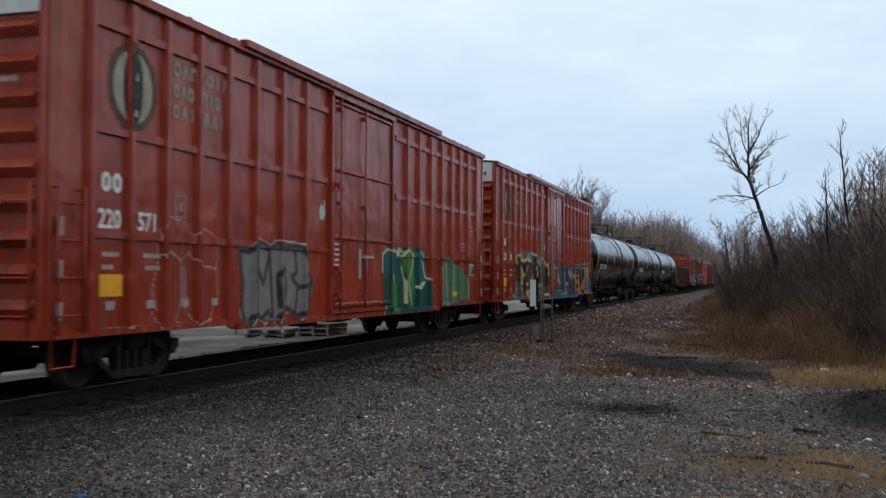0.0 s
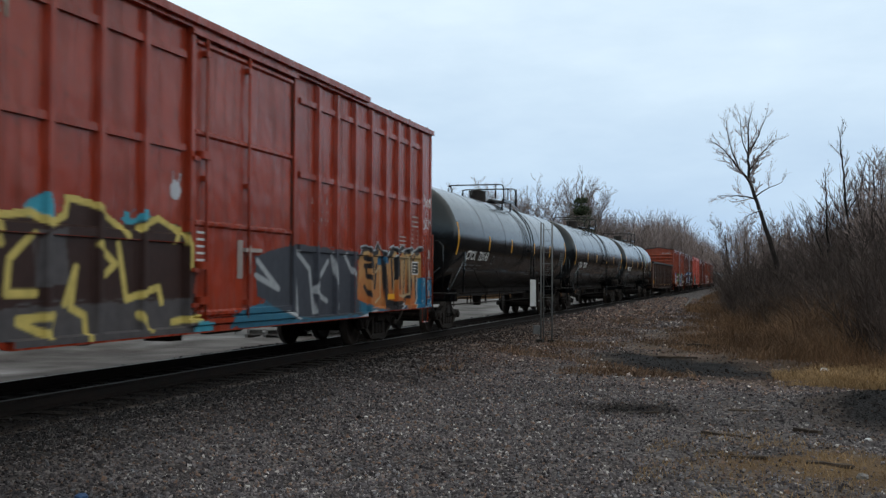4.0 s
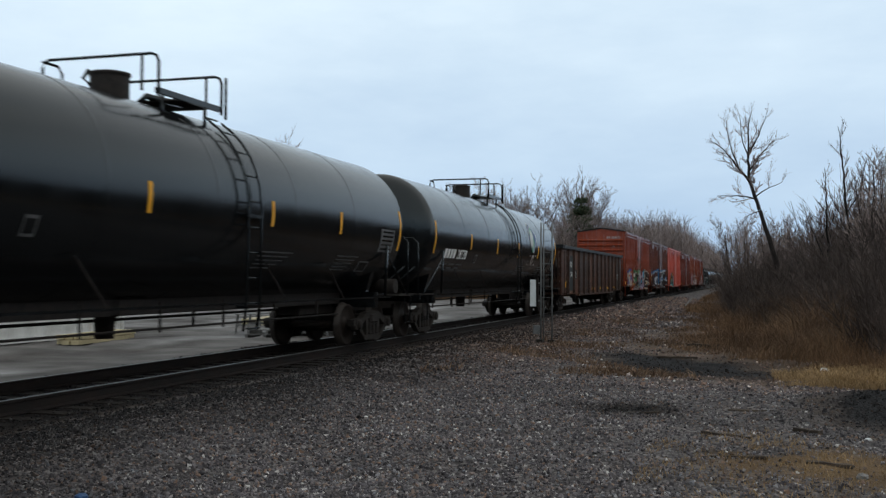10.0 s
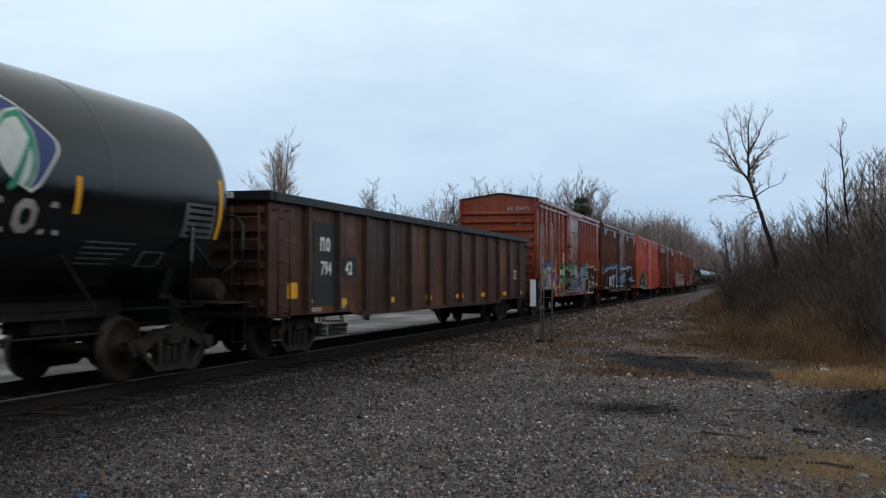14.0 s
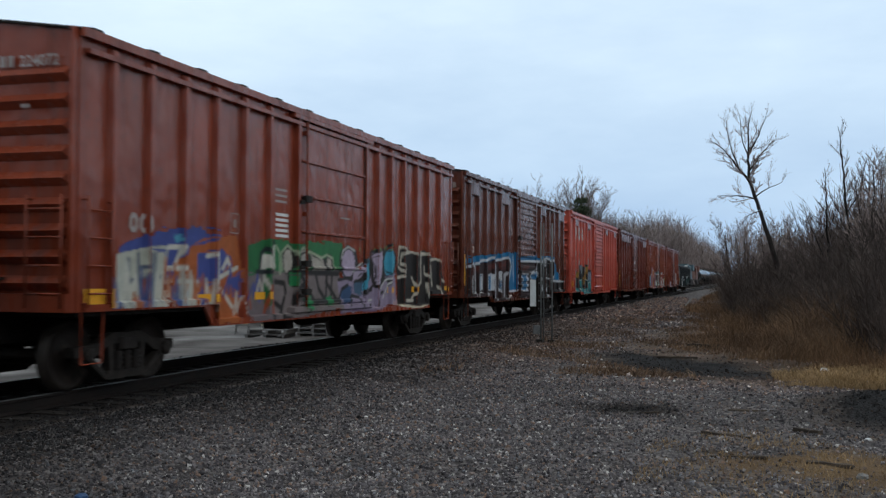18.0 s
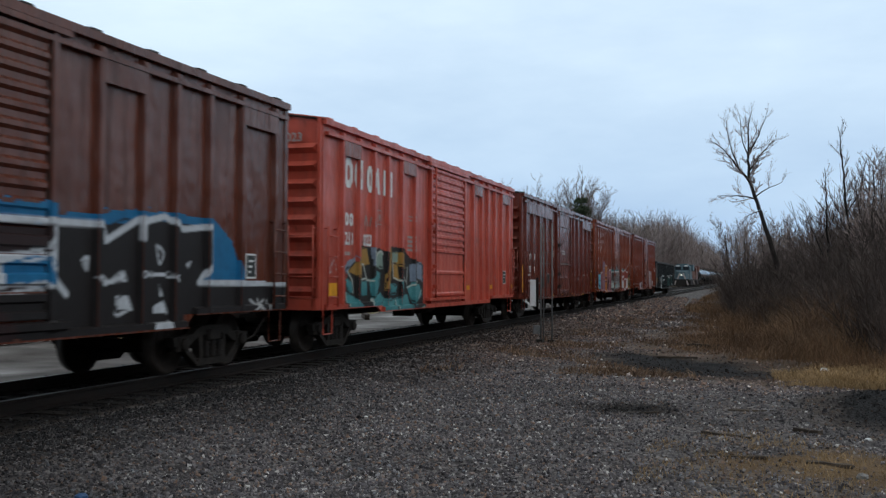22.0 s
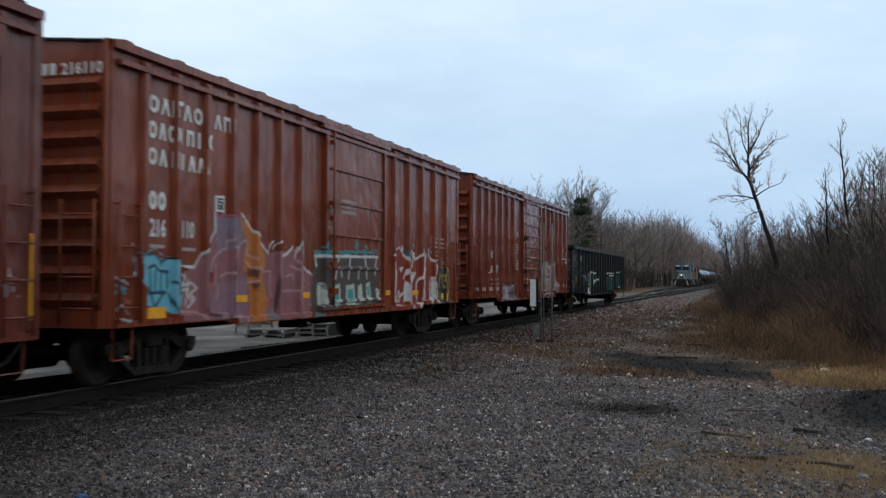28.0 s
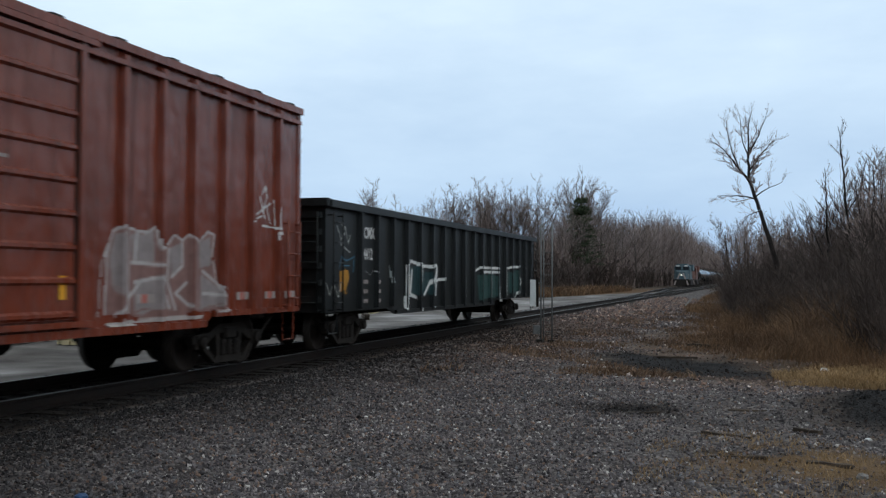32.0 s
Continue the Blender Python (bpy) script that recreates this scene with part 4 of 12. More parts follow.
# ---- tank cars ----
def tank_car(spec, label, y_start):
    """Origin at the near stripe; the shell runs from 0 to L between the two stripes."""
    L, r, zc = spec["L"], 1.535, 2.615
    car = thing("tank_car", label, "tank car", "freight train cars", m=pose(0, y_start, 0))
    black = M["tank_black"]
    shell = Mb()
    n = 64
    ys = [-0.10, 0.0] + [L * i / 6 for i in range(1, 6)] + [L, L + 0.10]
    shell.lathe_y([(y, r) for y in ys], 0, zc, n)
    tank = part("tank_shell", shell, black, car)
    for y0, d in ((-0.10, -1), (L + 0.10, 1)):
        prof = [(y0 + d * 0.74 * math.sin(a), r * math.cos(a)) for a in [math.pi / 2 * i / 9 for i in range(10)]]
        prof[-1] = (y0 + d * 0.74, 0.001)
        part("tank_head", Mb().lathe_y(prof, 0, zc, n), black, car)
    for i in range(1, 6):
        y = L * i / 6
        part("weld_seam", Mb().lathe_y([(y - 0.03, r), (y - 0.012, r + 0.006), (y + 0.012, r + 0.006), (y + 0.03, r)], 0, zc, n), black, tank)

    def arc_sheet(y0, y1, a0, a1, material, name, lift=0.004, label="", steps=10):
        mb = Mb()
        v, f = [], []
        for i in range(steps + 1):
            a = radians(a0 + (a1 - a0) * i / steps)
            for y in (y0, y1):
                v.append(((r + lift) * math.cos(a), y, zc + (r + lift) * math.sin(a)))
        for i in range(steps):
            f.append((2 * i, 2 * i + 1, 2 * i + 3, 2 * i + 2))
        return part(name, mb.add(v, f, True), material, tank, label)

    for y, a0, a1 in spec["stripes"]:
        arc_sheet(y - 0.05, y + 0.05, a0, a1, M["yellow"], "reflector_stripe", 0.005, "yellow reflector stripe")
    # saddle, stub sills, bolsters
    for y0, d in ((0.0, 1), (L, -1)):
        yy = y0 + d * 0.75
        sd = Mb()
        sd.box(-1.25, 1.25, yy - 0.13, yy + 0.13, 0.82, 1.16, 0.02)
        for s in (-1, 1):
            sd.add([(s * 0.2, yy - 0.1, 1.1), (s * 1.0, yy - 0.1, 1.1), (s * 1.2, yy - 0.1, 1.75), (s * 0.2, yy - 0.1, 1.3), (s * 0.2, yy + 0.1, 1.1), (s * 1.0, yy + 0.1, 1.1), (s * 1.2, yy + 0.1, 1.75), (s * 0.2, yy + 0.1, 1.3)], [(0, 1, 2, 3), (7, 6, 5, 4), (0, 4, 5, 1), (1, 5, 6, 2), (2, 6, 7, 3)])
        part("saddle", sd, black, car)
        for s in (-1, 1):
            br = Mb().tube([(s * 1.45, yy, 1.08), (s * 1.49, yy, 2.2)], 0.035, 4)
            br.tube([(s * 1.45, yy - d * 1.5, 1.08), (s * 1.48, yy - d * 0.1, 1.95)], 0.022, 4)
            part("jacking_bracket", br, black, car)
        a, b = sorted((y0 - d * 1.15, y0 + d * 2.6))
        part("stub_sill", Mb().box(-0.24, 0.24, a, b, 0.70, 1.08, 0.02), M["under"], car)
        ye = y0 - d * 1.05
        coupler(car, ye, -d)
        a, b = sorted((ye, ye + d * 0.14))
        part("end_sill", Mb().box(-1.45, 1.45, a, b, 0.92, 1.06, 0.01), black, car)
        a, b = sorted((ye, ye + d * 1.0))
        for xa in (0.75, -1.5):
            part("end_platform", Mb().box(xa, xa + 0.75, a, b, 1.06, 1.085), M["under"], car)
        hr = Mb()
        z = 2.45
        hr.tube([(-1.35, ye + d * 0.07, 1.0), (-1.35, ye + d * 0.07, z - 0.1), (-1.25, ye + d * 0.07, z), (1.25, ye + d * 0.07, z), (1.38, ye + d * 0.07, z - 0.12), (1.38, ye + d * 0.07, 1.0)], 0.022, 6)
        hr.tube([(0.45, ye + d * 0.07, 1.05), (1.3, ye + d * 0.07, 1.75)], 0.02, 5).tube([(0.6, ye + d * 0.07, 1.05), (0.6, ye + d * 0.07, z)], 0.02, 5)
        part("end_handrail", hr, black, car)
        stirrup(car, 1.47, ye + d * 0.15 if d > 0 else ye - 0.55, ye + 0.55 if d > 0 else ye - 0.15, 1.02, 0.45, black)
        add_truck(car, y0 + d * 0.5)
        if spec.get("reservoir") and d < 0:
            part("air_reservoir", Mb().tube([(0.5, ye + d * 0.55, 1.28), (1.25, ye + d * 0.55, 1.28)], 0.17, 14), M["truck"], car)
    # long side rail with braces
    sr = Mb()
    sr.box(1.445, 1.485, 0.4, L - 0.4, 1.035, 1.07)
    for s in (-1,):
        sr.box(-1.52, -1.43, 0.4, L - 0.4, 1.03, 1.09)
    part("side_rail", sr, black, car)
    # added dark filler, so the gap below the shell looks black
    part("belly_plate", Mb().box(-0.42, 0.42, 0.5, L - 0.5, 0.90, 1.14, 0.03), M["under"], car)
    for y in spec.get("braces", (2.9, 5.6, 10.7, 13.3)):
        part("rail_brace", Mb().tube([(1.47, y, 1.06), (1.30, y - 0.45, 1.72)], 0.018, 4, False), M["truck"], car)
    # pipes and bottom fittings
    pp = Mb()
    pp.tube([(0.75, 1.5, 0.70), (0.75, L - 1.5, 0.70)], 0.02, 6).tube([(-0.6, 1.5, 0.78), (-0.6, L - 1.5, 0.78)], 0.028, 6)
    for y in np.arange(2.2, L - 1.5, 1.9):
        pp.box(0.73, 0.76, y, y + 0.03, 0.64, 1.1)
    for y in np.arange(2.9, L - 1.5, 2.6):
        pp.box(-0.62, -0.58, y + 0.4, y + 0.44, 0.6, 1.1)
    part("brake_piping", pp, M["under"], car)
    vy = spec.get("valve", 7.6)
    part("outlet_valve", Mb().lathe_z([(1.15, 0.32), (0.95, 0.30), (0.86, 0.16), (0.55, 0.14), (0.55, 0.0)], 0.0, vy, 14).box(-0.5, 0.5, vy - 0.45, vy + 0.45, 0.92, 1.12, 0.1), M["under"], car)
    # ladder at the middle, platform, dome, railing
    yl = spec["ladder"]
    ld = Mb()
    for y in (yl - 0.22, yl + 0.22):
        pts = [(1.56, y, 0.62), (1.62, y, 1.1), (1.64, y, 2.6)] + [((r + 0.10) * math.cos(radians(a)), y, zc + (r + 0.10) * math.sin(radians(a))) for a in range(12, 66, 9)]
        ld.tube(pts, 0.022, 5)
    for i in range(10):
        if i < 5:
            x, z = 1.62, 0.66 + 0.40 * i
        else:
            a = radians(2 + (i - 5) * 14.5)
            x, z = (r + 0.10) * math.cos(a), zc + (r + 0.10) * math.sin(a)
        ld.tube([(x, yl - 0.22, z), (x, yl + 0.22, z)], 0.016, 5)
    part("ladder", ld, black, car)
    lb = Mb().box(1.45, 1.66, yl - 0.26, yl + 0.26, 2.42, 2.47).box(1.45, 1.66, yl - 0.26, yl + 0.26, 0.98, 1.03)
    part("ladder_bracket", lb, black, car)
    p0, p1 = yl - 1.8, yl + 0.02
    zp = zc + r + 0.04
    gr = Mb().box(-0.8, 0.8, p0 + 0.9, p1, zp, zp + 0.025, 0.01)
    for x in (-0.97, 0.97):
        sup = Mb().box(x - 0.03, x + 0.03, p0, p1, zp - 0.05, zp + 0.035)
        for y in (p0 + 0.3, p1 - 0.3):
            sup.tube([(x * 0.9, y, zp - 0.03), (x * 0.9, y, zp - 0.45)], 0.03, 5)
        part("platform_bearer", sup, black, car)
    part("platform", gr, M["under"], car)
    zt = 4.72
    for y in (p0, p1):
        hoop = Mb().tube([(-1.0, y, zp - 0.05), (-1.0, y, zt - 0.12), (-0.96, y, zt - 0.03), (-0.88, y, zt), (0.88, y, zt), (0.96, y, zt - 0.03), (1.0, y, zt - 0.12), (1.0, y, zp - 0.1)], 0.024, 6)
        part("railing_hoop", hoop, black, car)
        for x in (0.72,):
            part("railing_post", Mb().tube([(x, y, zp), (x, y, zt)], 0.022, 6), black, car)
    for a, b in ((p0, p0 + 0.45), (p1 - 0.02, p1 + 0.14)):
        part("railing_return", Mb().tube([(-1.0, a, zt - 0.02), (-1.0, b - 0.1, zt - 0.02), (-1.0, b, zt - 0.12), (-1.0, b, zp)], 0.022, 6), black, car)
    part("railing_post", Mb().tube([(1.0, p1 + 0.14, zp - 0.15), (1.0, p1 + 0.14, zt)], 0.024, 6), black, car)
    dy = yl - 1.55
    dm = Mb().lathe_z([(zc + r - 0.12, 0.29), (4.48, 0.29), (4.50, 0.275)], 0, dy, 24).lathe_z([(4.48, 0.31), (4.52, 0.31), (4.54, 0.22), (4.54, 0.0)], 0, dy, 24)
    part("valve_housing", dm, M["under"], car)
    part("hatch_hinge", Mb().tube([(-0.1, dy - 0.34, 4.3), (-0.1, dy - 0.5, 4.36), (-0.1, dy - 0.38, 4.5)], 0.03, 5), black, car)
    part("vent_pipe", Mb().tube([(0.2, dy + 0.4, 4.1), (0.3, dy + 0.5, 4.25), (0.5, dy + 1.2, 4.22)], 0.05, 6), black, car)
    return car, tank, arc_sheet


def tank_text(tank, word, y, a, size, material, r=1.535, zc=2.615, label=""):
    """Letters bent round the shell; a is the angle of their middle line above the horizontal."""
    me = text_mesh(word, size * 1.38, material)
    bm = bmesh.new()
    bm.from_mesh(me)
    bmesh.ops.subdivide_edges(bm, edges=bm.edges[:], cuts=1)
    for v in bm.verts:
        t = radians(a) + (v.co.z - size / 2) / r
        v.co = ((r + 0.006) * math.cos(t), y + v.co.y, zc + (r + 0.006) * math.sin(t))
    out = bpy.data.meshes.new("lettering")
    bm.to_mesh(out)
    bm.free()
    out.materials.append(material)
    return part("lettering", out, None, tank, label)


# ---- gondolas ----
def gondola(spec, label, y_start):
    L, H, px = spec["L"], spec["top"], 1.47
    zs, zm = spec["sill"], spec["mid"]
    paint = M[spec["paint"]]
    car = thing("gondola", label, "gondola car", "freight train cars", m=pose(0, y_start, 0))
    t0, t1 = spec["drop"]
    outline = [(0, zs), (t0, zs), (t0 + 0.5, zm), (t1 - 0.5, zm), (t1, zs), (L, zs), (L, H), (0, H)]
    pd = 0.10
    spec["px"] = px
    spec["raised"], spec["pd"], spec["outline"] = [(t0 + 0.5, t1 - 0.5, zm, zm + 0.09, px + 0.07)], pd, (t0 + 0.25, t1 - 0.25, zs, zm, L)
    spec["bands"] = [(a - 0.05, a + 0.05, px + pd) for a in spec["posts"]]
    for s in (1, -1):
        x0, x1 = sorted((s * px, s * (px - 0.03)))
        part("side_wall", Mb().extrude_x(outline, x0, x1), M[spec.get("panel", spec["paint"])] if s > 0 else paint, car)
    r = random.Random(spec.get("seed", 1))
    pm = [Mb().add([(px - 0.002, -0.08, z + 0.04), (px + pd, -0.05, z + 0.04), (px + pd, 0.05, z + 0.04), (px - 0.002, 0.08, z + 0.04), (px - 0.002, -0.08, H - 0.1), (px + pd, -0.05, H - 0.1), (px + pd, 0.05, H - 0.1), (px - 0.002, 0.08, H - 0.1)], [(0, 1, 5, 4), (1, 2, 6, 5), (2, 3, 7, 6), (3, 2, 1, 0)]).mesh("side_post", paint) for z in (zs, zm)]
    for a in spec["posts"]:
        ob = part("side_post", pm[1] if t0 + 0.4 < a < t1 - 0.4 else pm[0], None, car)
        ob.matrix_basis = pose(0, a, 0)
    tc = Mb()
    for s in (1, -1):
        x0, x1 = sorted((s * (px - 0.05), s * (px + 0.13)))
        tc.box(x0, x1, 0.0, L, H - 0.10, H + 0.04, 0.02)
    part("top_chord", tc, M["gon_black"], car)
    part("bottom_chord", Mb().box(px - 0.01, px + 0.07, t0 + 0.5, t1 - 0.5, zm, zm + 0.09), paint, car)
    part("floor", Mb().box(-px + 0.03, px - 0.03, 0.05, L - 0.05, 1.05, 1.12), M["under"], car)
    part("centre_sill", Mb().box(-0.22, 0.22, 0.1, L - 0.1, 0.66, 1.05, 0.02).tube([(0.6, 3.4, 0.68), (0.6, L - 3.4, 0.68)], 0.03, 6), M["under"], car)
    for ye, d in ((0.0, -1), (L, 1)):
        a, b = sorted((ye, ye - d * 0.04))
        part("end_wall", Mb().box(-px + 0.02, px - 0.02, a, b, zs, H - 0.05), paint, car)
        for i in range(6):
            z = zs + 0.2 + i * (H - zs - 0.35) / 5.5
            a, b = sorted((ye, ye + d * 0.11))
            part("end_rib", Mb().box(-px + 0.06, px - 0.06, a, b, z, z + 0.11, 0.03), paint, car)
        a, b = sorted((ye - d * 0.02, ye + d * 0.16))
        part("end_cap", Mb().box(-px - 0.1, px + 0.1, a, b, H - 0.09, H + 0.06, 0.02), M["gon_black"], car)
        coupler(car, ye, d)
        ladder(car, "ladder", ye, px - 0.6, px - 0.1, zs, H - 0.2, 5, paint, 0.16 * d, "x")
    for a, b in ((0.12, 0.58), (L - 0.58, L - 0.12)):
        ladder(car, "ladder", px, a, b, zs, H - 0.2, 5, paint, 0.12)
        stirrup(car, px, a, b, zs, 0.4, paint)
    add_truck(car, 2.05)
    add_truck(car, L - 2.05)
    return car


# ---- the train ----
def evenly(a, b, n):
    return [a + (b - a) * i / (n - 1) for i in range(n)]


CARS = []


def hicube(y, label):
    posts = [0.77, 1.60, 2.43, 3.29, 4.15, 5.05, 6.0, 6.95, 12.52, 13.40, 14.33, 15.24, 16.12, 16.90, 17.72, 18.63]
    g = []
    for z in (4.62, 3.30, 2.00):
        g += [(z, 0.77, 7.95), (z, 11.75, 18.8)]
    g += [(z, 8.2, 11.3) for z in (4.75,)]
    spec = dict(L=19.5, eave=5.14, px=1.52, paint="red_a", sill=0.74, mid=0.66, door=(8.1, 11.4), posts=posts, girts=g, silver=True, rise=0.12, end_ribs=9, rib_top=4.35, truck=2.45, drop=(4.2, 15.3), seams=15, seam_w=0.03, eave_rail=(4.5, 14.9), ladder_top=2.55, corner=0.8, door_ribs=3, bars_at=(0.3, 1.6), crank=(9.75, 1.75), crank_white=True, slide=0.1, rib_w=0.05)
    car = boxcar(spec, label, y)
    return car, spec


def fifty(y, label, paint, posts, door=(6.45, 9.65), **kw):
    spec = dict(L=15.75, eave=4.47, px=1.49, paint=paint, sill=0.92, mid=0.74, door=door, posts=posts, truck=1.7, drop=(3.0, 12.75), ledge=4.20)
    spec.update(kw)
    return boxcar(spec, label, y), spec


car_a, spec_a = hicube(9.75, "weathered red tall boxcar with grey and green graffiti")
car_b, spec_b = hicube(30.85, "weathered red tall boxcar with brown and orange graffiti")
STRIPES = [(0.0, -19, 15), (3.43, -11, 5), (6.41, -11, 5), (10.05, -11, 5), (13.0, -11, 5), (16.47, -20, 14)]
tank_a, shell_a, arc_a = tank_car(dict(L=16.47, stripes=STRIPES, ladder=9.2, reservoir=True, pale=True), "glossy black tank car with yellow reflector stripes", 52.85)
tank_b, shell_b, arc_b = tank_car(dict(L=16.47, stripes=STRIPES, ladder=9.2, reservoir=True, pale=True), "glossy black tank car with yellow reflector stripes", 72.15)
STRIPES_C = [(0.0, -19, 12), (3.43, -12, 4), (6.55, -14, 3), (9.55, -16, 2), (12.85, -15, 2), (16.23, -22, 12)]
tank_c, shell_c, arc_c = tank_car(dict(L=16.23, stripes=STRIPES_C, ladder=9.2, reservoir=True, pale=True), "black tank car with a green leaf emblem", 91.35)
gon_a_spec = dict(L=20.2, top=2.86, sill=0.80, mid=0.70, drop=(3.6, 16.6), posts=evenly(1.45, 18.75, 13), paint="gon_rust", panel="gon_orange", seed=3)
gon_a = gondola(gon_a_spec, "rusty brown open gondola with patchy panels", 109.30)
car_d, spec_d = fifty(131.20, "rust brown boxcar covered with colourful graffiti low down", "brown_d", [0.66, 1.50, 2.37, 3.25, 4.14, 5.01] + [10.12, 10.94, 11.82, 12.73, 13.62, 14.60], door=(6.1, 9.3), sill=1.04, door_ribs=5, grey_seams=True, drop=(3.0, 13.9))
car_e, spec_e = fifty(148.17, "dull dark brown boxcar with blue and white graffiti", "brown_e", [0.52, 1.47, 2.37, 3.30, 4.20, 5.20] + [10.45, 11.40, 12.2, 13.1, 14.1, 15.25], door=(6.45, 9.5), plates=((0.52, 1.47), (4.20, 5.20), (10.45, 11.40), (14.1, 15.25)), door_ribs=15, rib_w=0.07, grey_seams=True)
car_f, spec_f = fifty(165.45, "faded bright red boxcar with yellow and teal graffiti", "red_bright", [0.92, 1.80, 2.67, 3.52, 4.44, 5.37] + [10.63, 11.58, 12.31, 13.17, 14.05, 15.03], door=(6.6, 9.6), plates=((0.92, 1.80), (4.44, 5.37), (10.63, 11.58), (14.05, 15.03)), platepaint="brown_h", sill=0.86, door_ribs=17, plain_below=0.38, rib_w=0.06, door_z=(1.0, 4.25))
car_g, spec_g = fifty(182.65, "dark maroon boxcar with white lettering and yellow reflectors", "brown_g", [0.51, 1.70, 2.87, 4.07, 5.27] + [10.47, 11.52, 12.79, 14.0, 15.1], door=(6.35, 9.55), plates=((0.51, 5.27), (12.79, 15.1)), plate_low=3.82, sill=0.76, mid=0.7, door_ribs=6, grey_seams=True)
car_h, spec_h = fifty(199.75, "oxide brown boxcar with red, white and teal graffiti", "brown_h", [0.72, 1.52, 2.32, 3.13, 3.93, 4.75, 5.58] + [10.5, 11.5, 12.5, 13.5, 14.5], sill=0.82, door=(6.7, 9.75), door_ribs=5, rise=0.12)
car_i, spec_i = fifty(217.00, "red brown boxcar with pale grey graffiti", "brown_i", [0.79, 1.64, 2.49, 3.36, 4.24, 5.11] + [10.44, 11.34, 12.16, 13.04, 13.95, 14.90], door=(6.5, 9.5), sill=0.88, door_ribs=8, rib_w=0.05, grey_seams=True)
gon_b_spec = dict(L=19.1, top=2.92, sill=0.80, mid=0.66, drop=(3.4, 13.4), posts=evenly(1.7, 18.3, 18), paint="gon_black", seed=4)
gon_b = gondola(gon_b_spec, "dull black open gondola with white graffiti, last car", 234.00)
CARS += [car_a, car_b, tank_a, tank_b, tank_c, gon_a, car_d, car_e, car_f, car_g, car_h, car_i, gon_b]


# a second train waits on the siding: its tank cars stand like those of the first
for k in range(12):
    far_tank = copy_thing(tank_a, pose(-4.3, 250.0 + 19.25 * k, 0))
    tagged(far_tank, "black tank car waiting on the siding", "tank car", "waiting train cars")


# ---- bare trees and brush ----
M["bark"] = mat("grey_brown_bark", (0.06, 0.05, 0.043), (0.14, 0.118, 0.10), 0.9, 0, 7, (4, 4, 0.6), 0.4, 50, None, 0.4, 0.25)
M["bark_dark"] = mat("dark_wet_bark", (0.016, 0.013, 0.012), (0.038, 0.031, 0.027), 0.9, 0, 7, (4, 4, 0.6), 0.4, 50, None, 0.4, 0.2)
M["twig"] = mat("brown_grey_twigs", (0.19, 0.155, 0.145), (0.33, 0.275, 0.255), 0.9, 0, 1.5, (1, 1, 1), 0.0, 20, None, 0.4, 0.3)
M["twig_red"] = mat("reddish_brown_twigs", (0.165, 0.128, 0.115), (0.30, 0.238, 0.215), 0.9, 0, 1.5, (1, 1, 1), 0.0, 20, None, 0.4, 0.3)
M["dry_grass"] = mat("dry_straw_grass", (0.19, 0.125, 0.062), (0.38, 0.26, 0.135), 0.9, 0, 1.0, (1, 1, 1), 0.0, 30, (0.09, 0.06, 0.035), 0.42, 0.35, island=True)
M["russet_grass"] = mat("russet_dead_grass", (0.105, 0.062, 0.035), (0.215, 0.132, 0.073), 0.9, 0, 0.55, (1, 1, 1), 0.0, 30, (0.085, 0.055, 0.036), 0.47, 0.35, island=True)
M["litter"] = mat("brown_leaf_litter", (0.10, 0.062, 0.04), (0.21, 0.14, 0.092), 0.9, 0, 0.9, (1, 1, 1), 0.0, 30, (0.06, 0.042, 0.032), 0.45, 0.4, island=True)
M["brush"] = mat("dark_brush_stems", (0.050, 0.039, 0.035), (0.112, 0.086, 0.075), 0.9, 0, 0.8, (1, 1, 1), 0.0, 30, (0.06, 0.05, 0.043), 0.45, 0.3)
M["needles"] = mat("dark_green_needles", (0.028, 0.040, 0.022), (0.065, 0.082, 0.045), 0.8, 0, 2, (1, 1, 1), 0.0, 30, None, 0.4, 0.3)


def sticks(segs, sides=3):
    """Tapered sticks as one set of arrays; segs rows: x0 y0 z0 r0 x1 y1 z1 r1."""
    s = np.asarray(segs, float)
    p0, r0, p1, r1 = s[:, 0:3], s[:, 3], s[:, 4:7], s[:, 7]
    d = p1 - p0
    d /= np.linalg.norm(d, axis=1, keepdims=True) + 1e-9
    ref = np.where(np.abs(d[:, 2:3]) > 0.9, np.array([[1.0, 0, 0]]), np.array([[0, 0, 1.0]]))
    a = np.cross(d, ref)
    a /= np.linalg.norm(a, axis=1, keepdims=True) + 1e-9
    b = np.cross(d, a)
    ang = 2 * np.pi * np.arange(sides) / sides
    ring = a[:, None, :] * np.cos(ang)[None, :, None] + b[:, None, :] * np.sin(ang)[None, :, None]
    v = np.concatenate([p0[:, None, :] + ring * r0[:, None, None], p1[:, None, :] + ring * r1[:, None, None]], 1)
    n = len(s)
    base = (np.arange(n) * 2 * sides)[:, None]
    j = np.arange(sides)[None, :]
    k = (np.arange(sides)[None, :] + 1) % sides
    f = np.stack([base + j, base + k, base + k + sides, base + j + sides], -1).reshape(-1, 4)
    return v.reshape(-1, 3), f


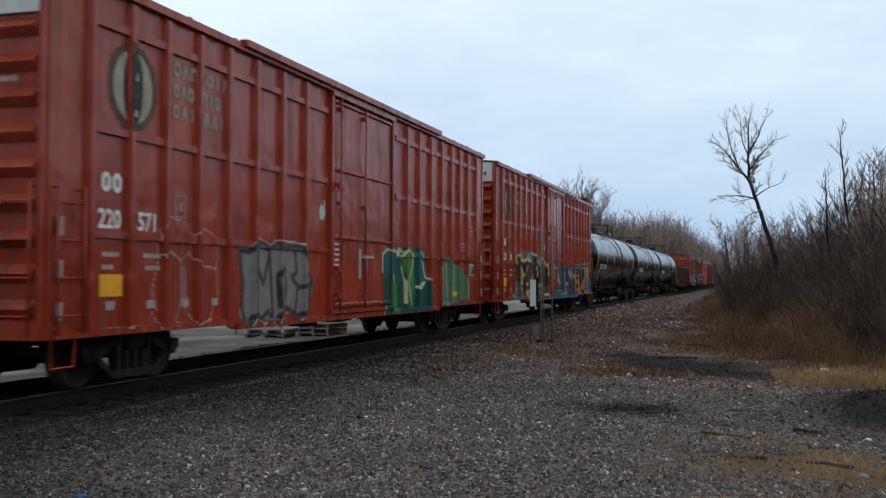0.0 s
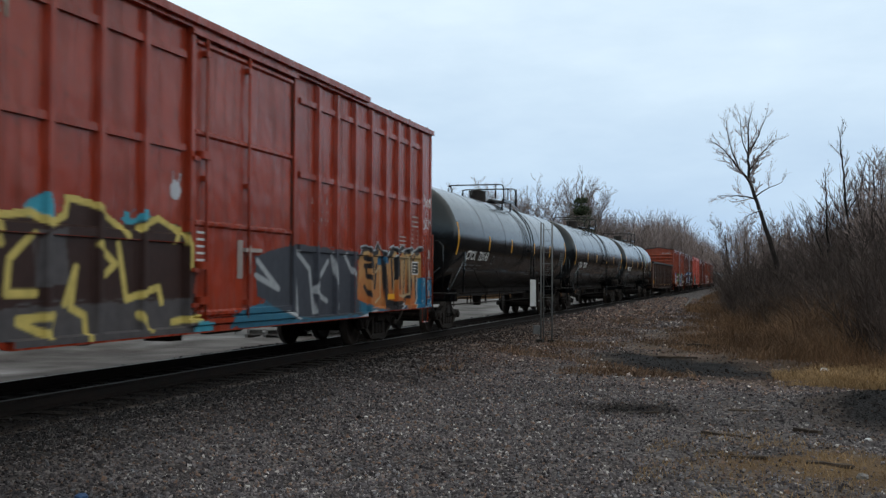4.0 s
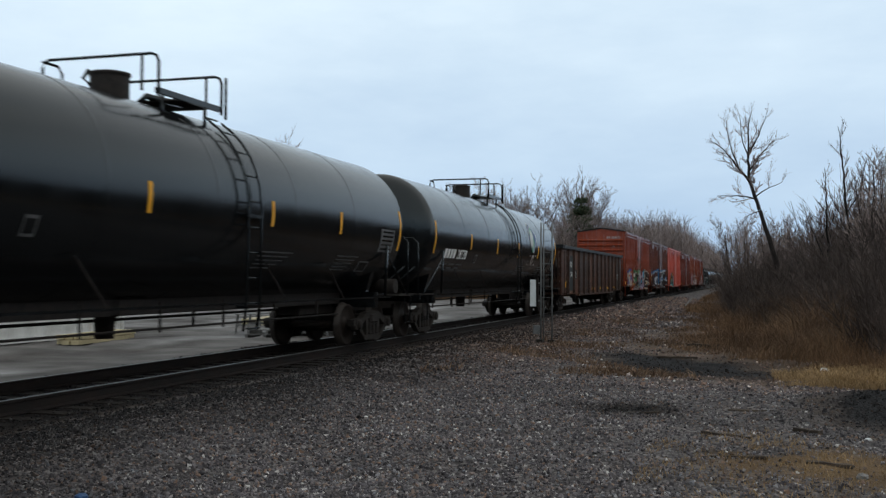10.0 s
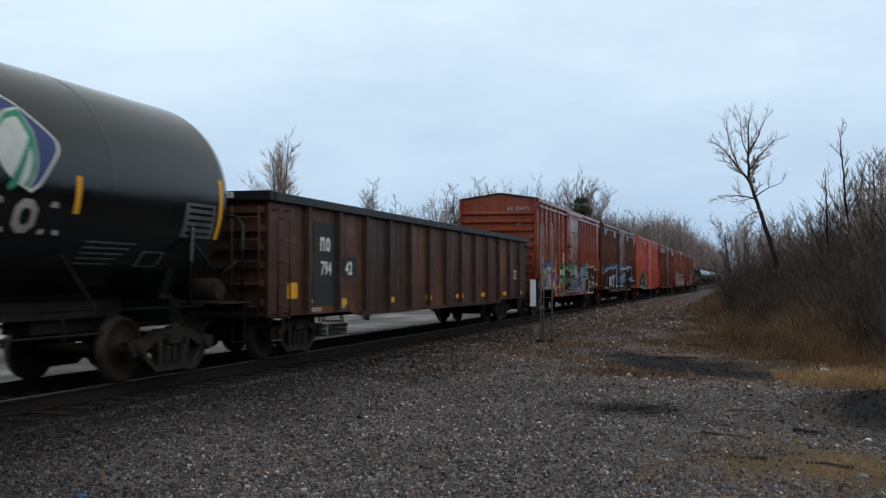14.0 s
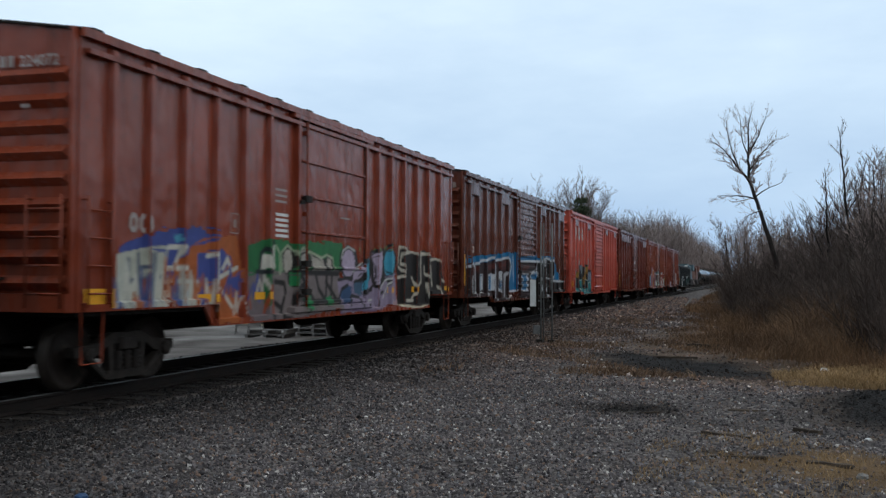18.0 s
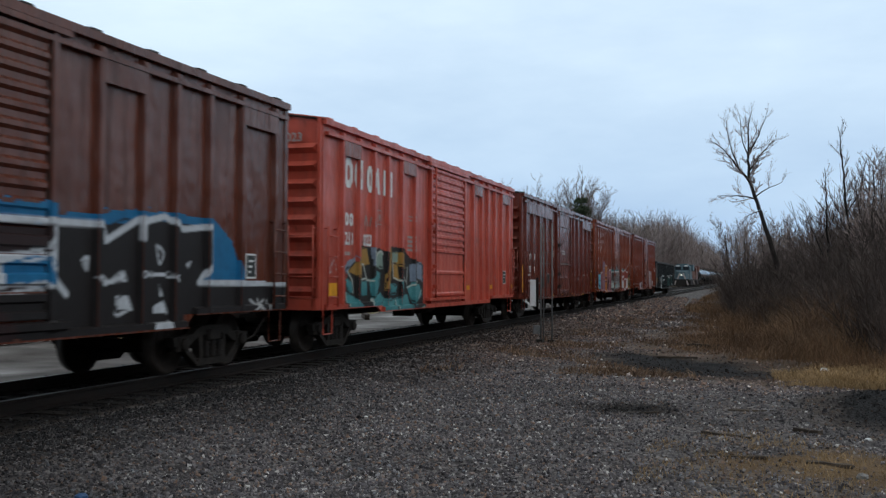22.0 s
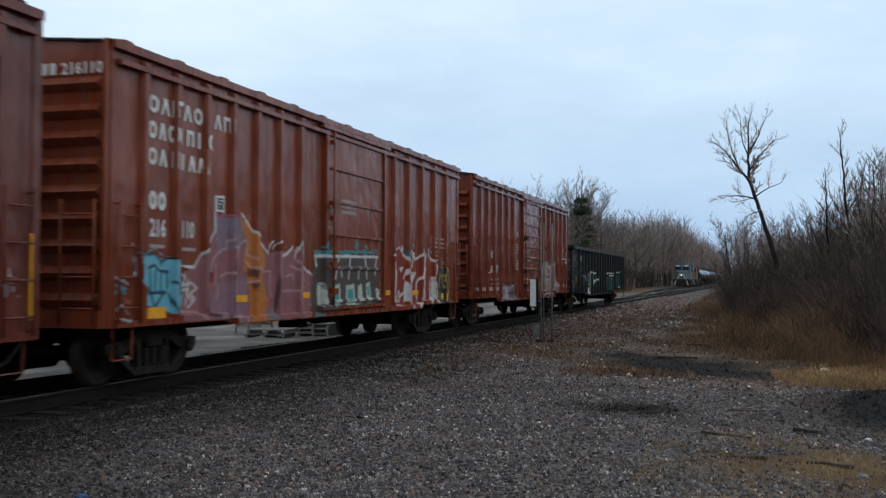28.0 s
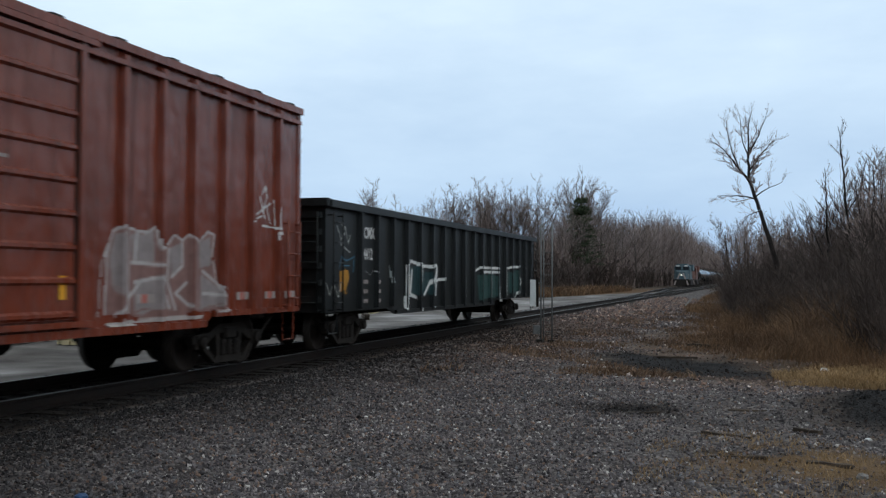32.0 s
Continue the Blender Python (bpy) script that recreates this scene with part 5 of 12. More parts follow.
def ribbons(segs):
    """The finest twigs, a single tapered blade each."""
    s = np.asarray(segs, float)
    p0, p1 = s[:, 0:3], s[:, 4:7]
    d = p1 - p0
    g = np.random.default_rng(len(s))
    a = np.cross(d, g.normal(0, 1, d.shape))
    a /= np.linalg.norm(a, axis=1, keepdims=True) + 1e-9
    r0, r1 = s[:, 3:4] * 1.35, s[:, 7:8] * 1.35
    v = np.stack([p0 - a * r0, p0 + a * r0, p1 + a * r1, p1 - a * r1], 1)
    return v.reshape(-1, 3), np.arange(len(s) * 4).reshape(-1, 4)


def grow(seed, height, trunk_r, lean=(0, 0), spread=0.55, levels=4, first=0.35, up=0.35, kids=(6, 5, 4, 4), thin=0.012, trunk_segs=9, shrink=0.3, taper=0.25, bend=(0, 0)):
    """A bare tree: rows of sticks for the trunk and limbs, and for the twigs."""
    r = random.Random(seed)
    thick, fine = [], []

    def branch(p, d, length, rad, level):
        n = trunk_segs if level == 0 else (6, 5, 4, 3, 2)[min(level, 4)]
        pts, q, dd = [Vector(p)], Vector(p), Vector(d).normalized()
        for i in range(n):
            w = 0.05 if level == 0 else 0.2
            dd = (dd + Vector((r.uniform(-w, w), r.uniform(-w, w), r.uniform(-w, w) + (0.0 if level == 0 else up * 0.15)))).normalized()
            if level == 0:
                dd = (dd + Vector((bend[0], bend[1], 0)) / n).normalized()
            q = q + dd * (length / n)
            pts.append(q.copy())
        end = taper if level == 0 else 0.35
        for i in range(n):
            r0 = rad * (1 - (1 - end) * i / n)
            r1 = rad * (1 - (1 - end) * (i + 1) / n)
            (thick if level < 2 else fine).append((*pts[i], max(r0, thin), *pts[i + 1], max(r1, thin * 0.8)))
        if level >= levels:
            return
        k = kids[min(level, len(kids) - 1)]
        for c in range(k):
            t = first + (1 - first) * (c + r.uniform(0.1, 0.9)) / k if level == 0 else 0.25 + 0.75 * (c + r.random()) / k
            f = min(t * n, n - 0.01)
            i = int(f)
            base = pts[i].lerp(pts[i + 1], f - i)
            axis = (pts[i + 1] - pts[i]).normalized()
            side = axis.orthogonal().normalized()
            side.rotate(Matrix.Rotation(r.uniform(0, 2 * math.pi), 3, axis))
            sp = spread * r.uniform(0.6, 1.35)
            nd = (axis * math.cos(sp) + side * math.sin(sp) + Vector((0, 0, up * 0.3))).normalized()
            rr = rad * (1 - (1 - end) * t) * r.uniform(0.42, 0.62)
            ln = length * shrink * r.uniform(0.75, 1.2) * (1.45 - 0.75 * t) if level == 0 else length * 0.52 * r.uniform(0.7, 1.2)
            branch(base, nd, ln, rr, level + 1)

    branch((0, 0, -0.3), (lean[0], lean[1], 1), height, trunk_r, 0)
    return thick, fine


def tree(name, label, data, m, bark="bark", twig="twig", group="", category="tree"):
    thick, fine = data
    ob = thing(name, label, category, group, m=m)
    part("trunk", quick_mesh("trunk", *sticks(thick, 6), M[bark], True), None, ob)
    part("crown", quick_mesh("crown", *ribbons(fine), M[twig]), None, ob)
    return ob


def at_ground(x, y, rz=0.0, s=1.0, dz=-0.05):
    return pose(x, y, float(ground_z(x, y)) + dz, 0, 0, rz) @ Matrix.Diagonal((s, s, s, 1))


def place_copy(ob, x, y, rz, s):
    c = copy_thing(ob, Matrix.Identity(4))
    c.matrix_basis = at_ground(x, y, rz, s)
    return c


# the lone leaning tree, taller than the brush it stands in
def limb_tree(seed, lines, fine_r=0.007, twig_len=0.55, density=5.0, up=0.5):
    """A tree from a few main limbs (x, z, radius along each), clad with branchlets and twigs."""
    r = random.Random(seed)
    thick, fine = [], []

    def twig(p, d, ln, rad, level):
        q, dd = Vector(p), Vector(d)
        n = 3
        for i in range(n):
            dd = (dd + Vector((r.uniform(-0.22, 0.22), r.uniform(-0.22, 0.22), r.uniform(-0.1, 0.25) * up))).normalized()
            e = q + dd * (ln / n)
            fine.append((*q, rad * (1 - 0.25 * i), *e, rad * (0.75 - 0.2 * i)))
            if level > 0:
                for _ in range(2):
                    s = Vector((r.uniform(-1, 1), r.uniform(-1, 1), r.uniform(-0.3, 0.9)))
                    twig(q.lerp(e, r.random()), (dd + s * 0.7).normalized(), ln * r.uniform(0.35, 0.6), max(rad * 0.6, fine_r), level - 1)
            q = e

    for line, bare in lines:
        off = r.uniform(-0.35, 0.35)
        pts = [Vector((x, off * i * 0.9 if bare < 0.5 else 0.02 * i, z)) for i, (x, z, _) in enumerate(line)]
        rad = [k for _, _, k in line]
        total = sum((b - a).length for a, b in zip(pts, pts[1:]))
        run_ = 0.0
        for i in range(len(pts) - 1):
            a, b = pts[i], pts[i + 1]
            steps = max(2, int((b - a).length / 0.35))
            prev = a.copy()
            for k in range(steps):
                q = a.lerp(b, (k + 1) / steps) + Vector((r.gauss(0, 0.025), r.gauss(0, 0.03), r.gauss(0, 0.02)))
                r0 = rad[i] + (rad[i + 1] - rad[i]) * k / steps
                r1 = rad[i] + (rad[i + 1] - rad[i]) * (k + 1) / steps
                thick.append((*prev, r0, *q, r1))
                run_ += (q - prev).length
                t = run_ / total
                if t > bare:
                    for _ in range(1 if r.random() < density * (q - prev).length % 1 else int(density * (q - prev).length) + 1):
                        ax = (b - a).normalized()
                        side = ax.orthogonal().normalized()
                        side.rotate(Matrix.Rotation(r.uniform(0, 6.28), 3, ax))
                        twig(prev.lerp(q, r.random()), (ax * 0.75 + side * 0.8 + Vector((0, 0, 0.25 * up))).normalized(), twig_len * r.uniform(0.6, 1.3) * (1.15 - 0.5 * t), max(r1 * 0.45, fine_r * 1.4), 2)
                prev = q
    return thick, fine


lone_lines = [
    ([(0.0, -0.3, 0.17), (-0.30, 2.2, 0.15), (-0.85, 4.3, 0.135), (-1.36, 5.85, 0.115), (-1.86, 7.4, 0.095), (-1.92, 8.6, 0.07), (-1.90, 9.7, 0.045), (-1.76, 11.1, 0.014)], 0.62),
    ([(-1.62, 6.45, 0.05), (-2.4, 6.62, 0.035), (-3.5, 6.55, 0.012)], 0.15),
    ([(-1.60, 6.5, 0.04), (-0.9, 7.0, 0.025), (-0.1, 7.3, 0.010)], 0.3),
    ([(-1.84, 7.35, 0.075), (-2.45, 8.15, 0.055), (-3.2, 9.2, 0.035), (-3.9, 9.75, 0.012)], 0.15),
    ([(-2.4, 8.1, 0.045), (-2.75, 9.0, 0.032), (-3.05, 10.6, 0.010)], 0.2),
    ([(-1.88, 7.9, 0.05), (-1.3, 8.8, 0.035), (-0.5, 9.7, 0.012)], 0.2),
    ([(-1.92, 8.9, 0.045), (-1.4, 9.7, 0.03), (-0.95, 11.0, 0.010)], 0.2),
    ([(-1.92, 8.8, 0.04), (-2.25, 9.8, 0.028), (-2.35, 11.0, 0.010)], 0.2),
    ([(-1.3, 5.8, 0.03), (-1.9, 5.6, 0.02), (-2.3, 5.1, 0.008)], 0.2),
]
lone = tree("leaning_tree", "tall bare tree leaning out of the brush", limb_tree(29, lone_lines, 0.0038, 0.95, 3.6), at_ground(10.85, 55, 0, 0.97), "bark_dark", "twig_red")
slim_lines = [
    ([(0.0, -0.3, 0.10), (-0.15, 3.0, 0.085), (-0.55, 6.0, 0.06), (-0.8, 9.2, 0.012)], 0.35),
    ([(-0.30, 4.0, 0.04), (-0.75, 5.4, 0.028), (-1.25, 6.6, 0.009)], 0.3),
    ([(-0.46, 5.2, 0.035), (0.15, 6.3, 0.025), (0.35, 7.7, 0.009)], 0.3),
]
slim = tree("slim_tree", "slim straight bare tree standing above the brush", limb_tree(31, slim_lines, 0.0042, 0.9, 1.6, 0.9), at_ground(13.3, 45, 0, 0.9), "bark_dark", "twig_red", "trees in the brush")
vase_lines = [([(0.02 * i, -0.3, 0.05), (0.10 * (i - 3.5), 2.4, 0.034), (0.27 * (i - 3.5), 4.6, 0.02), (0.36 * (i - 3.5), 6.9 - 0.16 * (i - 3.5) ** 2, 0.010)], 0.3) for i in range(8)]
vase = tree("round_crowned_tree", "small bare tree with a rounded crown of upright twigs", limb_tree(37, vase_lines, 0.0075, 0.85, 1.6, 1.1), at_ground(14.1, 45), "bark_dark", "twig_red", "trees in the brush")

def fan_lines(seed, height):
    """Limbs of a forest tree: a clear trunk, then a fan of rising limbs under a rounded crown."""
    r = random.Random(seed)
    fork = height * r.uniform(0.30, 0.42)
    lean = r.uniform(-0.4, 0.4)
    lines = [([(0.0, -0.3, 0.15), (lean * 0.3, fork, 0.12), (lean * 0.7, height * 0.7, 0.06), (lean, height, 0.015)], 0.45)]
    n = 9
    for i in range(n):
        side = -1 if i % 2 else 1
        z = fork + (height * 0.72 - fork) * i / n
        w = side * height * r.uniform(0.15, 0.30) * (1.1 - 0.6 * i / n)
        top = z + (height - z) * r.uniform(0.45, 0.85)
        x0 = lean * z / height
        lines.append(([(x0, z, 0.06), (x0 + w * 0.6, z + (top - z) * 0.42, 0.04), (x0 + w, top, 0.012)], 0.18))
    return lines


protos = []
for i in range(6):
    h = (12.5, 13.5, 12, 14, 11.5, 13)[i]
    protos.append(tree("bare_tree", "slender bare winter tree at the edge of woods", limb_tree(100 + i, fan_lines(130 + i, h), 0.0065, 1.5, 0.8, 0.6), at_ground(-19.0 - i * 1.9, 122.0 + 3 * i), "bark", "twig" if i % 2 else "twig_red", "trees along the line"))


def bush(seed, height, width, stems, label, group, m, name="brush_bush", mat_name="brush", thick=1.0):
    """A thicket bush: many thin stems with side twigs."""
    r = random.Random(seed)
    rows = []
    for _ in range(stems):
        a, q = r.uniform(0, 2 * math.pi), width * 0.35 * math.sqrt(r.random())
        p = Vector((q * math.cos(a), q * math.sin(a), -0.1))
        d = Vector((r.uniform(-0.4, 0.4) + 0.3 * p.x, r.uniform(-0.4, 0.4) + 0.3 * p.y, 1)).normalized()
        h = height * r.uniform(0.55, 1.0)
        n = 4
        rad = r.uniform(0.012, 0.026)
        for i in range(n):
            e = p + d * (h / n)
            k = rad * (1 - 0.2 * i)
            rows.append((*p, k, *e, k * 0.8))
            for _ in range(3 if i else 1):
                b = p.lerp(e, r.random())
                dd = (d + Vector((r.uniform(-0.9, 0.9), r.uniform(-0.9, 0.9), r.uniform(-0.2, 0.6)))).normalized()
                l1 = h * r.uniform(0.12, 0.28)
                c = b + dd * l1
                rows.append((*b, 0.010, *c, 0.008))
                for _ in range(2):
                    f = b.lerp(c, r.uniform(0.3, 1))
                    g = f + (dd + Vector((r.uniform(-0.9, 0.9), r.uniform(-0.9, 0.9), r.uniform(-0.1, 0.8)))).normalized() * l1 * r.uniform(0.4, 0.8)
                    rows.append((*f, 0.008, *g, 0.006))
            p = e
            d = (d + Vector((r.uniform(-0.2, 0.2), r.uniform(-0.2, 0.2), 0.05))).normalized()
    rows = [(a, b, c, d * thick, e, f, g, h * thick) for a, b, c, d, e, f, g, h in rows]
    ob = thing(name, label, "bush", group, m=m)
    part("foliage", quick_mesh("foliage", *ribbons(rows), M[mat_name]), None, ob)
    return ob


bushes = [bush(300 + i, (3.0, 3.6, 2.6, 4.2, 3.2)[i], (2.4, 2.8, 2.2, 2.6, 3.0)[i], 62, "dense leafless brown thicket bush", "brush beside the line", at_ground(12.5 + i, 27 + 3 * i), thick=0.62) for i in range(5)]
far_bushes = [bush(340 + i, 3.2, 2.8, 9, "leafless brown bush below the trees", "bushes below the woods", at_ground(-13.5 - i, 122 + 5 * i), thick=2.6) for i in range(3)]
scrub_trees = [tree("scrub_tree", "thin twisted bare tree above the brush", grow(500 + i, (6.2, 5.4, 5.8, 7.4)[i], 0.08, (0.06 * (i - 1.5), 0.0), 0.75, 3, 0.28, 0.5, (11, 7, 6), 0.009, 8, 0.30), at_ground(16.0 + 1.6 * i, 36.0 + 4 * i), "bark_dark", "twig_red", "trees in the brush") for i in range(4)]


def edge_x(y):
    """The edge of the brush on the camera's side of the line."""
    return float(np.interp(y, (20, 24, 30, 38, 46, 60, 90, 140, 220), (12.2, 11.4, 10.9, 9.6, 8.6, 7.7, 7.2, 6.4, 5.6)))


def brush_side():
    r = random.Random(41)
    y = 23.0
    while y < 190:
        step = 1.7 if y < 50 else 2.8 if y < 90 else 6.0
        depth = 5 if y < 60 else 4 if y < 90 else 2
        for k in range(depth):
            x = edge_x(y) + 1.1 + k * (1.5 + 0.6 * r.random()) + r.uniform(-0.6, 0.6)
            s = r.uniform(0.65, 1.1) * (0.62 + 0.15 * k) * (1.0 if y < 46 else 1.3)
            if 26 < y < 34 and k < 1:
                s *= 0.7
            place_copy(bushes[r.randrange(5)], x, y + r.uniform(-0.7, 0.7), r.uniform(0, 360), s)
        y += step * r.uniform(0.8, 1.2)
    for x, y, i, s in ((13.7, 42, 0, 0.80), (14.6, 40, 2, 0.78), (15.3, 46, 0, 0.95), (14.9, 37, 1, 0.85), (13.5, 50, 2, 0.7), (12.4, 56, 1, 0.75), (14.2, 54, 0, 0.8), (15.8, 50, 3, 0.8), (12.6, 62, 1, 0.8), (11.6, 62, 2, 0.72), (10.4, 72, 0, 0.85), (7.4, 88, 0, 1.02), (7.0, 92, 1, 0.95), (8.8, 84, 2, 0.9), (8.6, 100, 1, 1.1), (8.2, 112, 3, 1.1), (11.0, 95, 0, 1.1), (7.6, 126, 0, 1.2), (7.0, 142, 2, 1.3)):
        place_copy(scrub_trees[i], x, y, r.uniform(0, 360), s)
    for _ in range(46):
        y = r.uniform(42, 64)
        x = r.uniform(12.6, 19.5)
        place_copy(bushes[r.randrange(5)], x, y, r.uniform(0, 360), r.uniform(0.85, 1.15) * (1.0 + 0.35 * (x > 14.2)))
    place_copy(slim, 12.35, 47, 30, 0.74)
    place_copy(slim, 16.2, 47, 170, 0.95)
    for x, y, rz, s in ((13.6, 48, 50, 0.92), (14.9, 44, 210, 0.95), (14.5, 51, 140, 1.05), (15.6, 46, 90, 1.1), (15.3, 52, 200, 1.1), (12.6, 58, 40, 0.8), (13.2, 66, 10, 0.9), (12.2, 60, 10, 0.75), (11.4, 74, 80, 0.9), (10.2, 70, 120, 0.85), (16.8, 50, 300, 1.2), (8.6, 78, 60, 0.85)):
        place_copy(vase, x, y, rz, s)


brush_side()


def wood_edge():
    r = random.Random(77)
    # the trees that stand out above the rest of the woods: x, y, height
    for x, y, h in ((-32.5, 85, 14.4), (-34.5, 88, 12.5), (-30.4, 102, 12.0), (-27.6, 103, 10.2), (-24.4, 106, 9.8), (-27.6, 121, 12.6), (-26.0, 122, 13.2), (-21.9, 119, 13.6), (-20.8, 121, 12.2), (-16.2, 124, 13.9), (-17.4, 126, 13.0), (-13.6, 139, 15.8), (-12.6, 137, 14.4), (-14.6, 143, 15.2), (-12.2, 150, 13.2), (-13.0, 158, 12.6), (-12.4, 168, 12.6), (-13.2, 182, 13.6), (-12.0, 196, 14.0)):
        k = r.randrange(6)
        place_copy(protos[k], x, y, r.uniform(0, 360), h / (12.5, 13.5, 12, 14, 11.5, 13)[k])
    for x, y0, y1, step, low, high in ((-14.5, 126, 330, 4.0, 0.5, 0.85), (-20, 120, 330, 5.0, 0.45, 0.8), (-28, 110, 260, 5.0, 0.45, 0.75), (-40, 98, 190, 6.0, 0.4, 0.7)):
        y = y0
        while y < y1:
            rise = 0.5 * min(1, max(0, (y - 175) / 100))
            place_copy(protos[r.randrange(6)], x + r.uniform(-2, 2), y, r.uniform(0, 360), r.uniform(low, high) + rise)
            y += step * r.uniform(0.6, 1.4)
    for i in range(16):
        place_copy(protos[r.randrange(6)], -46 - r.uniform(0, 34), 88 + r.uniform(-6, 40), r.uniform(0, 360), r.uniform(0.45, 0.75))
    for i in range(26):
        place_copy(protos[r.randrange(6)], 15.5 + r.uniform(0, 26), 66 + r.uniform(0, 60), r.uniform(0, 360), r.uniform(0.42, 0.58))
    # bushes below the trees
    y = 116.0
    while y < 330:
        for x in (-12.6, -16.5, -21):
            place_copy(far_bushes[r.randrange(3)], x + r.uniform(-1.5, 1.5), y + r.uniform(-2, 2), r.uniform(0, 360), r.uniform(1.0, 1.9))
        y += 4.5 * (1 + (y - 116) / 160)
    for x, y in ((-11.0, 108), (-13.0, 104), (-15.5, 106), (-14.0, 112), (-18.0, 101), (-20.5, 105), (-23.0, 99), (-26.0, 97), (-11.5, 118), (-17.0, 110)):
        place_copy(far_bushes[r.randrange(3)], x, y, r.uniform(0, 360), r.uniform(0.9, 1.4))
    for i in range(26):
        place_copy(far_bushes[r.randrange(3)], -26 - r.uniform(0, 48), 104 + r.uniform(-6, 34), r.uniform(0, 360), r.uniform(1.0, 1.8))


wood_edge()


def far_woods():
    """Woods that close the view down both sides of the line, too far to count."""
    g = np.random.default_rng(9)
    rows = []
    n = 7500
    y = 122 + 680 * g.random(n) ** 1.5
    side = g.random(n) < 0.74
    x = np.where(side, -13 + 2.5 * smooth01(210, 330, y) - 34 * g.random(n) ** 1.4, np.interp(y, (122, 800), (10.0, 6.0)) + 24 * g.random(n) ** 1.4)
    h = np.where(side, 7.0 + 13.5 * smooth01(165, 300, y), 8.5) * (0.5 + 0.5 * g.random(n) ** 0.7)
    tilt = g.normal(0, 0.07, (n, 2))
    z = ground_z(x, y)
    rad = 0.04 + 0.07 * g.random(n)
    s = np.stack([x, y, z - 0.3, rad, x + tilt[:, 0] * h, y + tilt[:, 1] * h, z + h, rad * 0.2], 1)
    rows.append(s)
    for k in range(14):
        t = 0.2 + 0.75 * g.random(n)
        b = s[:, 0:3] + (s[:, 4:7] - s[:, 0:3]) * t[:, None]
        d = np.stack([g.normal(0, 0.45, n), g.normal(0, 0.45, n), 0.6 + 0.6 * g.random(n)], 1) * (h * 0.17)[:, None]
        rows.append(np.concatenate([b, np.full((n, 1), 0.035), b + d, np.full((n, 1), 0.015)], 1))
    me = quick_mesh("far_woods", *ribbons(np.concatenate(rows)), M["twig_red"])
    tagged(new("far_woods", me), "distant leafless woods lining both sides of the railway", "woods", kind="stuff")


far_woods()


def unseen_woods():
    """Unseen woods, added to block low sky light: they close the place round behind the tripod and beyond the yard."""
    g = np.random.default_rng(15)
    n = 3600
    side = g.integers(0, 3, n)
    x = np.where(side == 0, 40 + 22 * g.random(n), np.where(side == 1, -70 + 110 * g.random(n), -75 - 25 * g.random(n)))
    y = np.where(side == 0, -75 + 115 * g.random(n), np.where(side == 1, -27 - 26 * g.random(n), -75 + 180 * g.random(n)))
    keep = ~((np.abs(x) < 5) & (side == 1))
    x, y = x[keep], y[keep]
    n = len(x)
    # tallest behind the tripod, where they darken car ends and tank heads
    h = np.where(y < -26, 13.0, 10.0) * (0.6 + 0.45 * g.random(n))
    rad = 0.12 + 0.15 * g.random(n)
    z = np.full(n, -0.6)
    s = np.stack([x, y, z, rad, x + g.normal(0, 0.6, n), y + g.normal(0, 0.6, n), z + h, rad * 0.3], 1)
    rows = [s]
    for k in range(7):
        t = 0.15 + 0.8 * g.random(n)
        b = s[:, 0:3] + (s[:, 4:7] - s[:, 0:3]) * t[:, None]
        d = np.stack([g.normal(0, 0.7, n), g.normal(0, 0.7, n), 0.4 + 0.5 * g.random(n)], 1) * (h * 0.2)[:, None]
        rows.append(np.concatenate([b, np.full((n, 1), 0.10), b + d, np.full((n, 1), 0.05)], 1))
    me = quick_mesh("far_woods", *ribbons(np.concatenate(rows)), M["twig_red"])
    tagged(new("far_woods", me), "unseen leafless woods added round the yard to block light", "woods", kind="stuff")


unseen_woods()


def blades(n, sampler, h0, h1, width, seed):
    """Dry grass: thin bent blades, two faces each."""
    g = np.random.default_rng(seed)
    x, y, k = sampler(g, n)
    n = len(x)
    z = ground_top(x, y) - 0.02
    h = (h0 + (h1 - h0) * g.random(n)) * k
    a = g.random(n) * 2 * np.pi
    lean = (g.normal(0, 0.5, (n, 2)) + 0.9 * np.stack([fbm(x, y, 0.9, 201, 3), fbm(x, y, 0.9, 211, 3)], 1)) * h[:, None]
    w = width * (0.6 + 0.8 * g.random(n))
    dx, dy = np.cos(a) * w, np.sin(a) * w
    p0 = np.stack([x - dx, y - dy, z], 1)
    p1 = np.stack([x + dx, y + dy, z], 1)
    m0 = np.stack([x - dx * 0.7 + lean[:, 0] * 0.35, y - dy * 0.7 + lean[:, 1] * 0.35, z + h * 0.6], 1)
    m1 = np.stack([x + dx * 0.7 + lean[:, 0] * 0.35, y + dy * 0.7 + lean[:, 1] * 0.35, z + h * 0.6], 1)
    t0 = np.stack([x - dx * 0.1 + lean[:, 0], y - dy * 0.1 + lean[:, 1], z + h * 0.95], 1)
    t1 = np.stack([x + dx * 0.1 + lean[:, 0], y + dy * 0.1 + lean[:, 1], z + h * 0.95], 1)
    v = np.stack([p0, p1, m0, m1, t0, t1], 1).reshape(-1, 3)
    b = (np.arange(n) * 6)[:, None]
    f = np.concatenate([b + np.array([[0, 1, 3, 2]]), b + np.array([[2, 3, 5, 4]])], 1).reshape(-1, 4)
    return v, f


